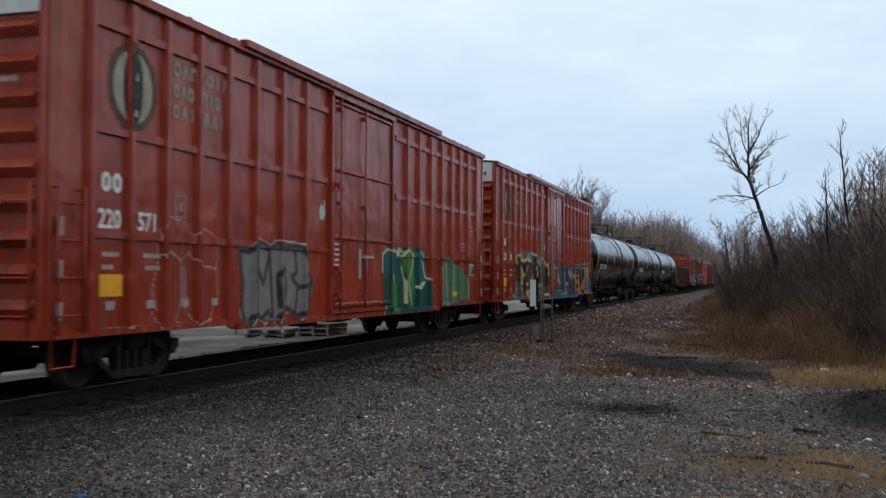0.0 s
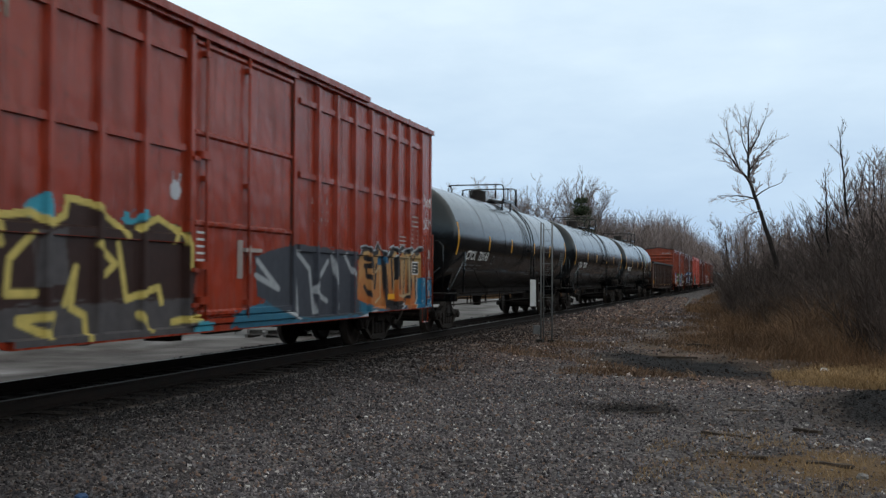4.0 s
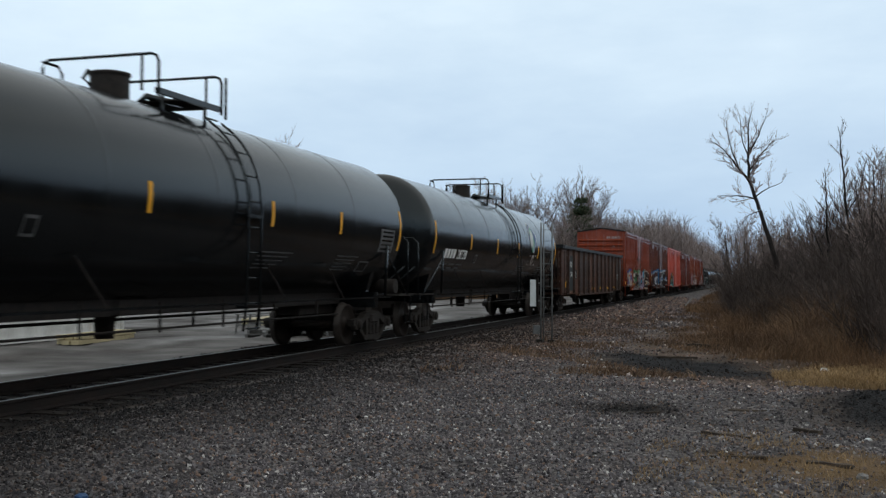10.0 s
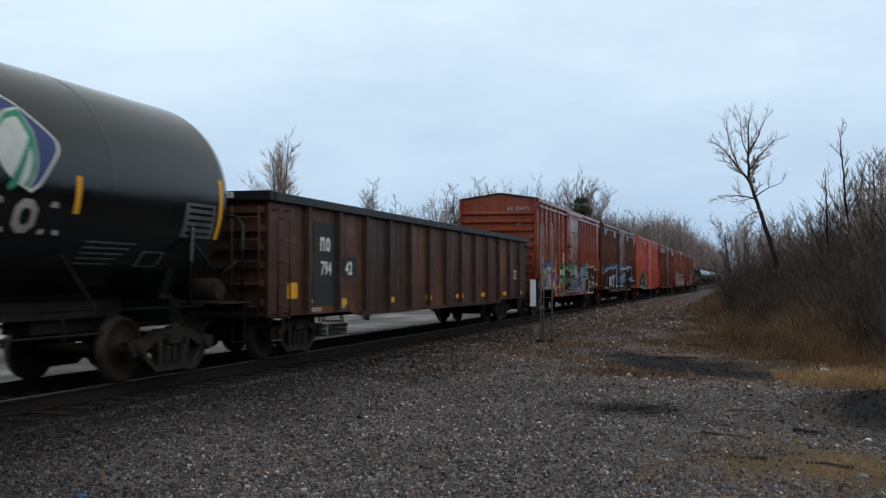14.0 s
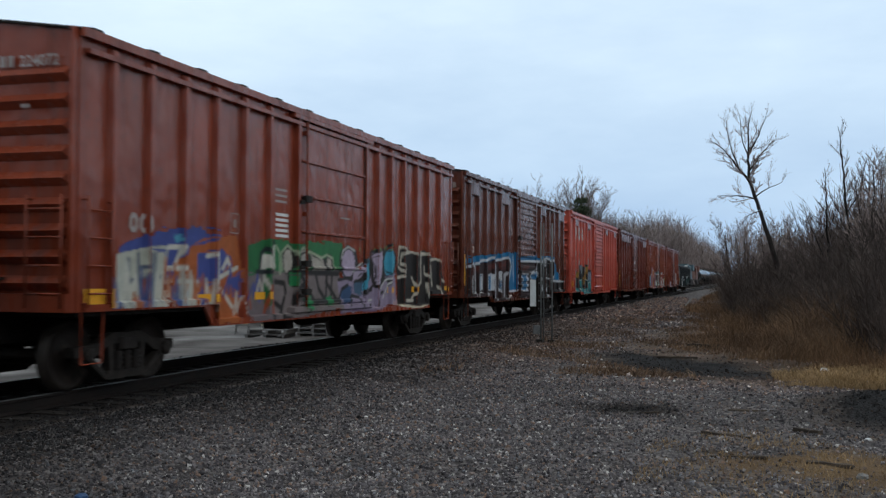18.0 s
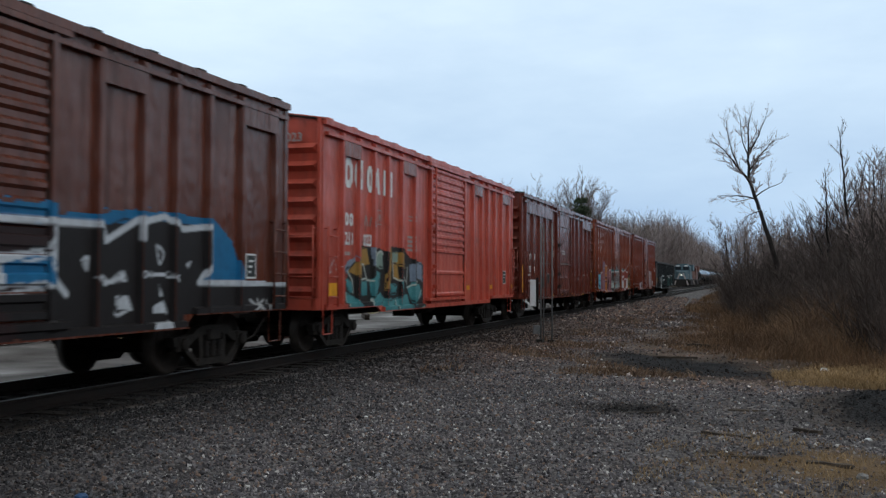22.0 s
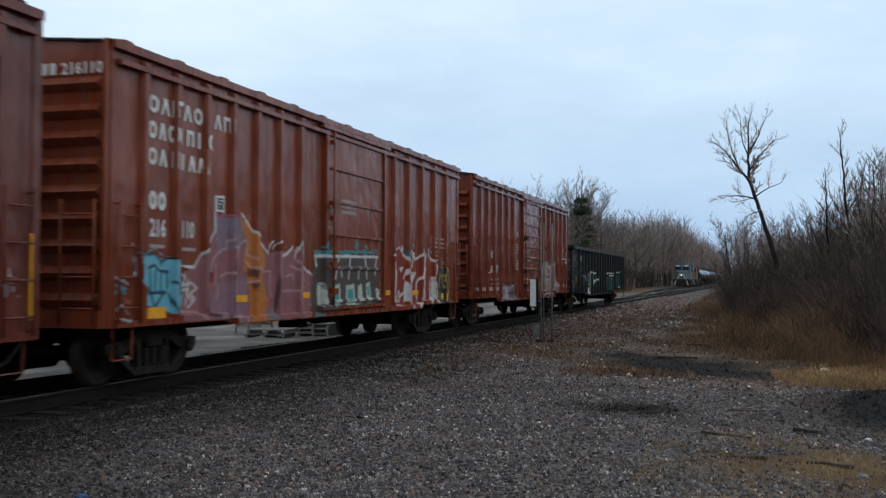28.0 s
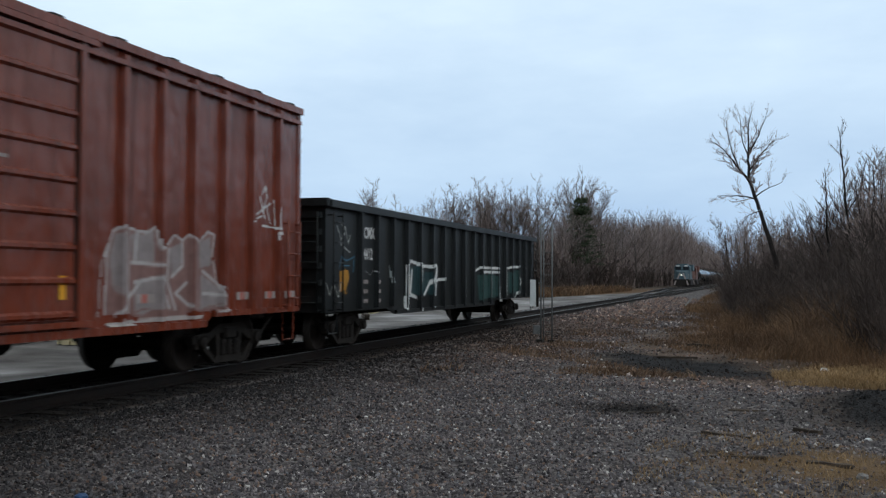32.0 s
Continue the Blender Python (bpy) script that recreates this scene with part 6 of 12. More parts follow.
def grass_side(g, n):
    y = 20 + 62 * g.random(n) ** 1.6
    e = np.interp(y, (20, 24, 30, 38, 46, 60, 90), (11.2, 9.8, 8.0, 7.0, 6.6, 6.0, 5.0))
    e = e + 2.6 * fbm(y, y * 0.37, 0.35, 23, 4)
    x = e + g.random(n) ** 1.3 * 7.0 - 0.8
    tuft = fbm(x, y, 0.55, 91, 4)
    keep = g.random(n) < np.clip(0.30 + 2.2 * tuft + 0.22 * (x - e - 0.8), 0.02, 1) * (1 - np.clip(1.4 * cinder_at(x, y), 0, 0.97))
    x, y, e, tuft = x[keep], y[keep], e[keep], tuft[keep]
    k = np.clip((x - e + 0.6) / 4.5, 0.10, 1) * (0.35 + 1.9 * np.clip(tuft + 0.25, 0, 1))
    return x, y, k


def grass_edge(g, n):
    y = 60 + 150 * g.random(n) ** 1.5
    x = np.interp(y, (60, 100, 230), (5.6, 4.6, 3.6)) + 5 * g.random(n) ** 1.3
    return x, y, np.clip(0.4 + 1.8 * fbm(x, y, 0.3, 97, 3), 0.15, 1)


def grass_bank(g, n):
    y = 17 + 48 * g.random(n) ** 1.4
    x = 3.2 + 6.5 * g.random(n)
    keep = g.random(n) < np.clip(3.0 * fbm(x, y, 0.45, 131, 4) + 0.05 + 0.10 * (x - 6.0), 0, 0.9) * (1 - np.clip(2 * cinder_at(x, y), 0, 1))
    x, y = x[keep], y[keep]
    return x, y, 0.35 + 0.75 * g.random(len(x))


def grass_straw(g, n):
    y = 17.9 + 5.0 * g.random(n)
    x = 9.6 + 5.0 * g.random(n)
    keep = fbm(x, y, 0.8, 95, 3) + 0.35 * (x - 10.3) > 0.02
    x, y = x[keep], y[keep]
    return x, y, 0.5 + 0.5 * g.random(len(x))


def grass_near(g, n):
    x, y = 8.2 + 3.4 * g.random(n), 8.3 + 4.2 * g.random(n)
    keep = fbm(x, y, 1.1, 71, 4) - 0.25 * np.hypot((x - 10.1) / 1.4, (y - 10.4) / 1.6) > -0.12
    x, y = x[keep], y[keep]
    return x, y, 0.4 + 0.5 * g.random(len(x))


def grass_far(g, n):
    x = -7.5 - 21 * g.random(n) ** 1.3
    y = 92 + np.where(x > -9, 8.0, 1.5) * (x + 9) + 45 * g.random(n) ** 1.2
    return x, y, 0.5 + 0.8 * g.random(n)


for seed, nm, lab, fn, cnt, h0, h1, w, mt in ((1, "tall_dead_grass", "tall russet dead grass in front of brush", grass_side, 105000, 0.25, 1.15, 0.006, "russet_grass"), (6, "bank_litter", "low brown dead weeds and litter on the bank", grass_bank, 80000, 0.05, 0.20, 0.014, "litter"), (7, "tall_dead_grass", "russet dead grass along the far track", grass_edge, 22000, 0.15, 0.55, 0.022, "russet_grass"), (2, "straw_grass", "flattened pale straw grass at the brush edge", grass_straw, 26000, 0.10, 0.26, 0.006, "dry_grass"), (3, "straw_grass", "sparse pale straw lying over gravel", grass_near, 7000, 0.05, 0.13, 0.004, "dry_grass"), (4, "tall_dead_grass", "orange brown dead grass below distant woods", grass_far, 22000, 0.35, 1.0, 0.03, "russet_grass")):
    tagged(new(nm, quick_mesh(nm, *blades(cnt, fn, h0, h1, w, seed), M[mt])), lab, "grass", kind="stuff")


def pine():
    """The one evergreen in the row of bare trees."""
    g = random.Random(8)
    trunk = [(0, 0, -0.3 + i * 1.2, 0.22 * (1 - i / 11), 0.05 * i, 0, 0.9 + i * 1.2, 0.22 * (1 - (i + 1) / 11)) for i in range(10)]
    limb, leaf = [], []
    for i in range(90):
        z = 3.2 + 9.0 * g.random()
        a = g.uniform(0, 2 * math.pi)
        ln = (1 - (z - 2.4) / 10.6) * g.uniform(2.6, 4.6) + 0.4
        d = Vector((math.cos(a), math.sin(a), g.uniform(-0.1, 0.35)))
        p = Vector((0.04 * z, 0, z))
        e = p + d * ln
        limb.append((*p, 0.03, *e, 0.01))
        for _ in range(46):
            q = p.lerp(e, g.uniform(0.25, 1.0)) + Vector((g.gauss(0, 0.2), g.gauss(0, 0.2), g.gauss(0, 0.13)))
            w = q + Vector((g.gauss(0, 0.2), g.gauss(0, 0.2), g.gauss(0.04, 0.12)))
            leaf.append((*q, 0.05, *w, 0.02))
    ob = thing("pine_tree", "dark green ragged pine among bare trees", "tree", m=at_ground(-13.0, 133))
    part("trunk", quick_mesh("trunk", *sticks(trunk, 6), M["bark_dark"], True), None, ob)
    part("limb", quick_mesh("limb", *sticks(limb, 4), M["bark_dark"]), None, ob)
    part("crown", quick_mesh("crown", *sticks(leaf, 3), M["needles"]), None, ob)


pine()


# ---- loose stones of the ballast and the yard ----
def stone_material():
    m = bpy.data.materials.new("crushed_grey_stone")
    m.use_nodes = True
    nt = m.node_tree
    b = nt.nodes["Principled BSDF"]
    N, L = nt.nodes.new, nt.links.new
    geo = N("ShaderNodeNewGeometry")
    r = N("ShaderNodeValToRGB")
    e = r.color_ramp.elements
    e[0].position, e[0].color = 0.0, (0.035, 0.032, 0.036, 1)
    e[1].position, e[1].color = 1.0, (0.58, 0.56, 0.53, 1)
    for p, c in ((0.42, (0.105, 0.096, 0.102)), (0.72, (0.21, 0.19, 0.192)), (0.82, (0.23, 0.145, 0.10)), (0.90, (0.15, 0.16, 0.18)), (0.97, (0.36, 0.335, 0.32))):
        x = e.new(p)
        x.color = (*c, 1)
    L(geo.outputs["Random Per Island"], r.inputs["Fac"])
    n = N("ShaderNodeTexNoise")
    n.inputs["Scale"].default_value, n.inputs["Detail"].default_value = 60, 4
    L(geo.outputs["Position"], n.inputs["Vector"])
    mr = N("ShaderNodeMapRange")
    mr.inputs["To Min"].default_value, mr.inputs["To Max"].default_value = 0.7, 1.3
    L(n.outputs["Fac"], mr.inputs["Value"])
    n2 = N("ShaderNodeTexNoise")
    n2.inputs["Scale"].default_value, n2.inputs["Detail"].default_value = 0.7, 4
    L(geo.outputs["Position"], n2.inputs["Vector"])
    mr2 = N("ShaderNodeMapRange")
    mr2.inputs["To Min"].default_value, mr2.inputs["To Max"].default_value = 0.55, 1.45
    L(n2.outputs["Fac"], mr2.inputs["Value"])
    mu = N("ShaderNodeMath")
    mu.operation = "MULTIPLY"
    L(mr.outputs["Result"], mu.inputs[0])
    L(mr2.outputs["Result"], mu.inputs[1])
    hv = N("ShaderNodeHueSaturation")
    L(r.outputs["Color"], hv.inputs["Color"])
    L(mu.outputs[0], hv.inputs["Value"])
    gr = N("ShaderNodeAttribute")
    gr.attribute_name = "stone_tint"
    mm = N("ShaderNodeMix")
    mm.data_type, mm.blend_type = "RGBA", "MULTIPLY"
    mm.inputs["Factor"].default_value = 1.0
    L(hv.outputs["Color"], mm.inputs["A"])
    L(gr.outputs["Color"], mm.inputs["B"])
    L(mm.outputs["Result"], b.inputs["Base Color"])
    b.inputs["Roughness"].default_value = 0.75
    b.inputs["Specular IOR Level"].default_value = 0.22
    return m


M["stone"] = stone_material()


def stones(name, label, n, sampler, size, seed):
    g = np.random.default_rng(seed)
    x, y = sampler(g, n)
    n = len(x)
    s = size * np.exp(g.normal(0, 0.28, n))
    c = np.array([(1, 0, 0), (-1, 0, 0), (0, 1, 0), (0, -1, 0), (0, 0, 1), (0, 0, -1)], float)
    v = c[None] * (0.75 + 0.5 * g.random((n, 6, 1))) + g.normal(0, 0.22, (n, 6, 3))
    v = v * (s[:, None] * np.stack([np.ones(n), 0.65 + 0.45 * g.random(n), 0.5 + 0.4 * g.random(n)], 1))[:, None, :] * 0.62
    q = g.normal(0, 1, (n, 4))
    q /= np.linalg.norm(q, axis=1, keepdims=True)
    w, a, b, d = q.T
    R = np.stack([1 - 2 * (b * b + d * d), 2 * (a * b - d * w), 2 * (a * d + b * w), 2 * (a * b + d * w), 1 - 2 * (a * a + d * d), 2 * (b * d - a * w), 2 * (a * d - b * w), 2 * (b * d + a * w), 1 - 2 * (a * a + b * b)], 1).reshape(-1, 3, 3)
    v = np.einsum("nij,nkj->nki", R, v)
    v += np.stack([x, y, ground_top(x, y) + s * 0.12], 1)[:, None, :]
    tri = np.array([(0, 2, 4), (2, 1, 4), (1, 3, 4), (3, 0, 4), (2, 0, 5), (1, 2, 5), (3, 1, 5), (0, 3, 5)])
    f = (np.arange(n) * 6)[:, None, None] + tri[None]
    me = quick_mesh(name, v.reshape(-1, 3), f.reshape(-1, 3), M["stone"])
    # stones darker towards the rails in the near stretch, rusty dust farther along the bank
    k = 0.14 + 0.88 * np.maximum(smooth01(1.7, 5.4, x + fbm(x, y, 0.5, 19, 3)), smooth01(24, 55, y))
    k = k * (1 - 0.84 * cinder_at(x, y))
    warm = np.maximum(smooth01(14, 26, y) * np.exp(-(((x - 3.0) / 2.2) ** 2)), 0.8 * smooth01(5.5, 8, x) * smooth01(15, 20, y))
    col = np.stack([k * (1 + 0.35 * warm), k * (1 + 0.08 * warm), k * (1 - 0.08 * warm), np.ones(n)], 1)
    at = me.attributes.new("stone_tint", "FLOAT_COLOR", "POINT")
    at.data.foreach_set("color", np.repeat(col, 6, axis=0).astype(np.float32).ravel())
    tagged(new(name, me), label, "gravel", kind="stuff")


def in_view(x, y, margin=0.6):
    """Keeps to the wedge of ground before the tripod."""
    return (x > 9.23 - 0.80 * y - margin) & (x < 9.23 + 0.16 * y + margin) & ((x > 1.28) | (x < -1.28) | (np.abs(np.abs(x) - 0.7535) > 0.12))


def near_stones(g, n):
    y = 6.6 + 10.4 * g.random(n) ** 1.15
    x = -2.0 + 14 * g.random(n)
    k = in_view(x, y)
    x, y = x[k], y[k]
    thin = np.clip(1.1 * np.exp(-(((x - 10.0) / 1.5) ** 2 + ((y - 10.3) / 1.4) ** 2)) * smooth01(-0.15, 0.15, fbm(x, y, 1.1, 71, 4)), 0, 0.95)
    thin = np.maximum(thin, np.where(np.abs(x) < 1.75, 0.75, 0))
    thin = np.maximum(thin, 0.55 * smooth01(7.0, 8.5, x + 2 * fbm(x, y, 0.6, 13, 3)))
    k = g.random(len(x)) > thin
    return x[k], y[k]


def mid_stones(g, n):
    y = 16.5 + 24 * g.random(n) ** 1.3
    x = -2.2 + 13.5 * g.random(n)
    dens = np.where(x < 5.5, 1.0, 0.7) * np.where((x > 5.6 + 4 * fbm(x, y, 0.4, 17, 3)) & (y > 17.5), 0.3, 1.0) * (1 - 0.35 * cinder_at(x, y)) * np.where(np.abs(x) < 1.75, 0.3, 1.0)
    k = in_view(x, y) & (g.random(n) < dens)
    return x[k], y[k]


def far_stones(g, n):
    y = 40 + 60 * g.random(n) ** 1.4
    x = -2.0 + 10.5 * g.random(n)
    k = in_view(x, y) & (np.abs(x) > 0.9)
    return x[k], y[k]


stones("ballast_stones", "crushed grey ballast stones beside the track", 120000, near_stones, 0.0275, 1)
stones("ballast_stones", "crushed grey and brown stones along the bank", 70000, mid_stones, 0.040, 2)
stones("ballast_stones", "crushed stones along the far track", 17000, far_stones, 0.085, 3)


# ---- paint on the cars ----
def paint_material():
    m = bpy.data.materials.new("sprayed_paint")
    m.use_nodes = True
    nt = m.node_tree
    b = nt.nodes["Principled BSDF"]
    N, L = nt.nodes.new, nt.links.new
    a = N("ShaderNodeAttribute")
    a.attribute_name = "pigment"
    tc, n, mr, hv = N("ShaderNodeTexCoord"), N("ShaderNodeTexNoise"), N("ShaderNodeMapRange"), N("ShaderNodeHueSaturation")
    n.inputs["Scale"].default_value, n.inputs["Detail"].default_value = 7, 8
    L(tc.outputs["Object"], n.inputs["Vector"])
    mr.inputs["To Min"].default_value, mr.inputs["To Max"].default_value = 0.6, 1.3
    L(n.outputs["Fac"], mr.inputs["Value"])
    L(a.outputs["Color"], hv.inputs["Color"])
    L(mr.outputs["Result"], hv.inputs["Value"])
    L(hv.outputs["Color"], b.inputs["Base Color"])
    b.inputs["Roughness"].default_value = 0.5
    b.inputs["Specular IOR Level"].default_value = 0.2
    return m


M["spray"] = paint_material()


class Canvas:
    """A grid over part of a side, coloured point by point."""

    def __init__(self, y0, y1, z0, z1, cell=0.025):
        self.y = np.arange(y0, y1 + cell / 2, cell)
        self.z = np.arange(z0, z1 + cell / 2, cell)
        self.Y, self.Z = np.meshgrid(self.y, self.z)
        self.c = np.zeros(self.Y.shape + (4,))

    def lay(self, mask, colour, alpha=1.0):
        m = np.clip(mask, 0, 1)[..., None] * alpha
        col = np.asarray(colour, float)
        self.c[..., :3] = np.where(self.c[..., 3:] < 0.02, col, self.c[..., :3] * (1 - m) + col * m)
        self.c[..., 3:] = np.maximum(self.c[..., 3:], m)

    def dist(self, strokes):
        d = np.full(self.Y.shape, 9.0)
        for pts in strokes:
            for (a, b), (c, e) in zip(pts, pts[1:]):
                vy, vz = c - a, e - b
                t = np.clip(((self.Y - a) * vy + (self.Z - b) * vz) / (vy * vy + vz * vz + 1e-9), 0, 1)
                d = np.minimum(d, np.hypot(self.Y - a - t * vy, self.Z - b - t * vz))
        return d

    def soft(self, d, r, e=0.02):
        return np.clip((r - d) / e + 0.5, 0, 1)

    def stroke(self, pts, w, colour, alpha=1.0):
        self.lay(self.soft(self.dist([pts]), w), colour, alpha)

    def poly(self, pts, colour, high=None):
        """A filled patch with slightly unsteady sprayed edges, shaded up to a second colour."""
        inside = np.zeros(self.Y.shape, bool)
        for (a, b), (c, d) in zip(pts, pts[1:] + pts[:1]):
            if b != d:
                inside ^= ((self.Z < b) != (self.Z < d)) & (self.Y < a + (self.Z - b) * (c - a) / (d - b))
        edge = self.dist([pts + pts[:1]]) + 0.09 * fbm(self.Y, self.Z, 3.2, len(pts), 4)
        fill = colour
        if high is not None:
            z0, z1 = min(q[1] for q in pts), max(q[1] for q in pts)
            t = np.clip((self.Z - z0) / (z1 - z0) + 0.4 * fbm(self.Y, self.Z, 2.5, 90, 4), 0, 1)[..., None]
            fill = np.asarray(colour) * (1 - t) + np.asarray(high) * t
        self.lay(self.soft(np.where(inside, -edge, edge), 0.0), fill)

    def blob(self, cy, cz, ry, rz, colour, seed=0, wob=0.35, alpha=1.0):
        q = np.hypot((self.Y - cy) / ry, (self.Z - cz) / rz) + wob * fbm(self.Y * 1.0, self.Z * 1.0, 2.2, seed, 4)
        self.lay(np.clip((1.0 - q) / 0.06 + 0.5, 0, 1), colour, alpha)

    def put(self, car, spec, label, name="graffiti"):
        t0, t1, zs, zm, L = spec["outline"]
        x = np.full(self.Y.shape, spec["px"])
        for a in spec["posts"]:
            x = np.maximum(x, spec["px"] + spec["pd"] * np.clip((0.082 - np.abs(self.Y - a)) / 0.034, 0, 1) * (self.Z < spec.get("eave", 99) - 0.1))
        for a, b, c, d, xx in spec["raised"]:
            x = np.where((self.Y > a - 0.012) & (self.Y < b + 0.012) & (self.Z > c - 0.012) & (self.Z < d + 0.012), np.maximum(x, xx), x)
        x = x + 0.005
        zlow = np.where((self.Y > t0 + 0.27) & (self.Y < t1 - 0.27), zm, zs)
        ok = (self.c[..., 3] > 0.45) & (self.Z > zlow + 0.01) & (self.Y > 0.01) & (self.Y < L - 0.01)
        cell = ok[:-1, :-1] & ok[1:, :-1] & ok[:-1, 1:] & ok[1:, 1:]
        nz, ny = self.Y.shape
        i, j = np.nonzero(cell)
        f = np.stack([i * ny + j, i * ny + j + 1, (i + 1) * ny + j + 1, (i + 1) * ny + j], 1)
        used, inv = np.unique(f.ravel(), return_inverse=True)
        v = np.stack([x, self.Y, self.Z], -1).reshape(-1, 3)[used]
        me = quick_mesh(name, v, inv.reshape(-1, 4), M["spray"])
        at = me.attributes.new("pigment", "FLOAT_COLOR", "POINT")
        at.data.foreach_set("color", self.c.reshape(-1, 4)[used].astype(np.float32).ravel())
        ob = part(name, me, None, car, label)
        if name == "graffiti_tag":
            ob["kind"] = "stuff"
        return ob


WHT, BLK = (0.72, 0.72, 0.70), (0.012, 0.012, 0.014)


def scribble(cv, y, z, w, h, n, seed, colour, width=0.012):
    """A quick hand-drawn tag: loops and zigzags, no letters."""
    r = random.Random(seed)
    for i in range(n):
        a = y + w * i / n
        k = w / n
        pts = [(a + k * u + r.uniform(-0.2, 0.2) * k, z + h * v * r.uniform(0.6, 1.1)) for u, v in ((0.0, 0.1), (0.3, 0.95), (0.55, 0.2), (0.8, 0.9), (1.1, 0.05))]
        cv.stroke(pts, width, colour)


def mark_shapes(pattern, size, width):
    """A row of plain ring, bar, wedge and gate shapes in the place of a company's name, on the y-z plane."""
    mb = Mb()
    step = width / len(pattern)
    st = size * 0.25

    def quad(a, b, c, d):
        mb.add([(0, *a), (0, *b), (0, *c), (0, *d)], [(0, 1, 2, 3)])

    for i, kind in enumerate(pattern):
        a, w, h = i * step, step * 0.80, size
        if kind == "o":
            ring = [(0.3, 0), (0.7, 0), (1, 0.25), (1, 0.75), (0.7, 1), (0.3, 1), (0, 0.75), (0, 0.25)]
            outer = [(a + u * w, v * h) for u, v in ring]
            inner = [(a + st + u * (w - 2 * st), st + v * (h - 2 * st)) for u, v in ring]
            for k in range(8):
                quad(outer[k], outer[(k + 1) % 8], inner[(k + 1) % 8], inner[k])
        elif kind == "i":
            quad((a + w / 2 - st / 2, 0), (a + w / 2 + st / 2, 0), (a + w / 2 + st / 2, h), (a + w / 2 - st / 2, h))
        elif kind == "v":
            quad((a, 0), (a + st, 0), (a + w / 2 + st / 2, h), (a + w / 2 - st / 2, h))
            quad((a + w - st, 0), (a + w, 0), (a + w / 2 + st / 2, h), (a + w / 2 - st / 2, h))
        else:
            quad((a, 0), (a + st, 0), (a + st, h), (a, h))
            quad((a + w - st, 0), (a + w, 0), (a + w, h), (a + w - st, h))
            quad((a + st, h - st), (a + w - st, h - st), (a + w - st, h), (a + st, h))
    return mb


def marks(car, spec, y, z, pattern, size, width, material):
    me = mark_shapes(pattern, size, width).mesh("emblem_marks", material)
    part("emblem_marks", lay_on(me, spec, y, z, 0.012, "emblem_marks"), None, car, "row of plain painted company marks")["kind"] = "stuff"


def reflector(car, spec, y0, y1, z0, z1, material="yellow", name="reflector", label=""):
    mb = Mb().add([(0, y0, z0), (0, y1, z0), (0, y1, z1), (0, y0, z1)], [(0, 1, 2, 3)])
    me = lay_on(mb.mesh(name, M[material]), spec, 0, 0, 0.011, name)
    return part(name, me, None, car, label)


def frame_mark(car, spec, y, z, w, h):
    """A small white outlined panel of maintenance stencils."""
    mb = Mb()
    t = 0.018
    for a, b, c, d in ((y, y + w, z, z + t), (y, y + w, z + h - t, z + h), (y, y + t, z, z + h), (y + w - t, y + w, z, z + h), (y + w * 0.35, y + w * 0.65, z + h * 0.3, z + h * 0.7)):
        mb.add([(0, a, c), (0, b, c), (0, b, d), (0, a, d)], [(0, 1, 2, 3)])
    part("stencil_panel", lay_on(mb.mesh("stencil_panel", M["dimwhite"]), spec, 0, 0, 0.006, "stencil_panel"), None, car)


def placard(car, spec, y, z, w, h, face="logo_dark"):
    """A dark maintenance placard with a white border and bars."""
    reflector(car, spec, y, y + w, z, z + h, "white", "placard")
    mb = Mb().add([(0, y + 0.03, z + 0.03), (0, y + w - 0.03, z + 0.03), (0, y + w - 0.03, z + h - 0.03), (0, y + 0.03, z + h - 0.03)], [(0, 1, 2, 3)])
    part("placard_face", lay_on(mb.mesh("placard_face", M[face]), spec, 0, 0, 0.014, "placard_face"), None, car)
    mb = Mb()
    for i in range(3):
        zz = z + h * (0.22 + 0.22 * i)
        mb.add([(0, y + 0.09, zz), (0, y + w * (0.45 + 0.15 * i), zz), (0, y + w * (0.45 + 0.15 * i), zz + h * 0.09), (0, y + 0.09, zz + h * 0.09)], [(0, 1, 2, 3)])
    part("placard_bars", lay_on(mb.mesh("placard_bars", M["white"]), spec, 0, 0, 0.017, "placard_bars"), None, car)


def oval_emblem(car, spec, y, z, w, h):
    """A faded oval badge: scalloped dark rim, two pale crescents, a dark middle with pale spots."""
    def lay_part(mb, mname, lift, label=""):
        part("emblem", lay_on(mb.mesh("emblem", M[mname]), spec, 0, 0, lift, "emblem"), None, car, label)

    def disc(cy, ry, rz, mname, lift, n=36, wave=0.0, label=""):
        v = [(0, cy + ry * math.cos(2 * math.pi * i / n) * (1 + (wave if i % 2 else 0)), z + rz * math.sin(2 * math.pi * i / n) * (1 + (wave if i % 2 else 0))) for i in range(n)]
        lay_part(Mb().add(v, [tuple(range(n))]), mname, lift, label)

    disc(y, w / 2, h / 2, "emblem_rim", 0.005, 48, 0.07, "faded oval emblem")
    disc(y, w * 0.41, h * 0.43, "emblem_pale", 0.008)
    disc(y, w * 0.21, h * 0.46, "logo_dark", 0.011)
    for k, (a, b) in enumerate(((0.30, 0.36), (0.06, 0.16), (-0.14, -0.08), (-0.36, -0.28))):
        q = w * (0.08, 0.06, 0.09, 0.10)[k]
        lay_part(Mb().add([(0, y - q, z + h * a), (0, y + q, z + h * a), (0, y + q * 0.8, z + h * b), (0, y - q * 0.7, z + h * b)], [(0, 1, 2, 3)]), "emblem_rim" if k in (0, 2) else "dimwhite", 0.014)


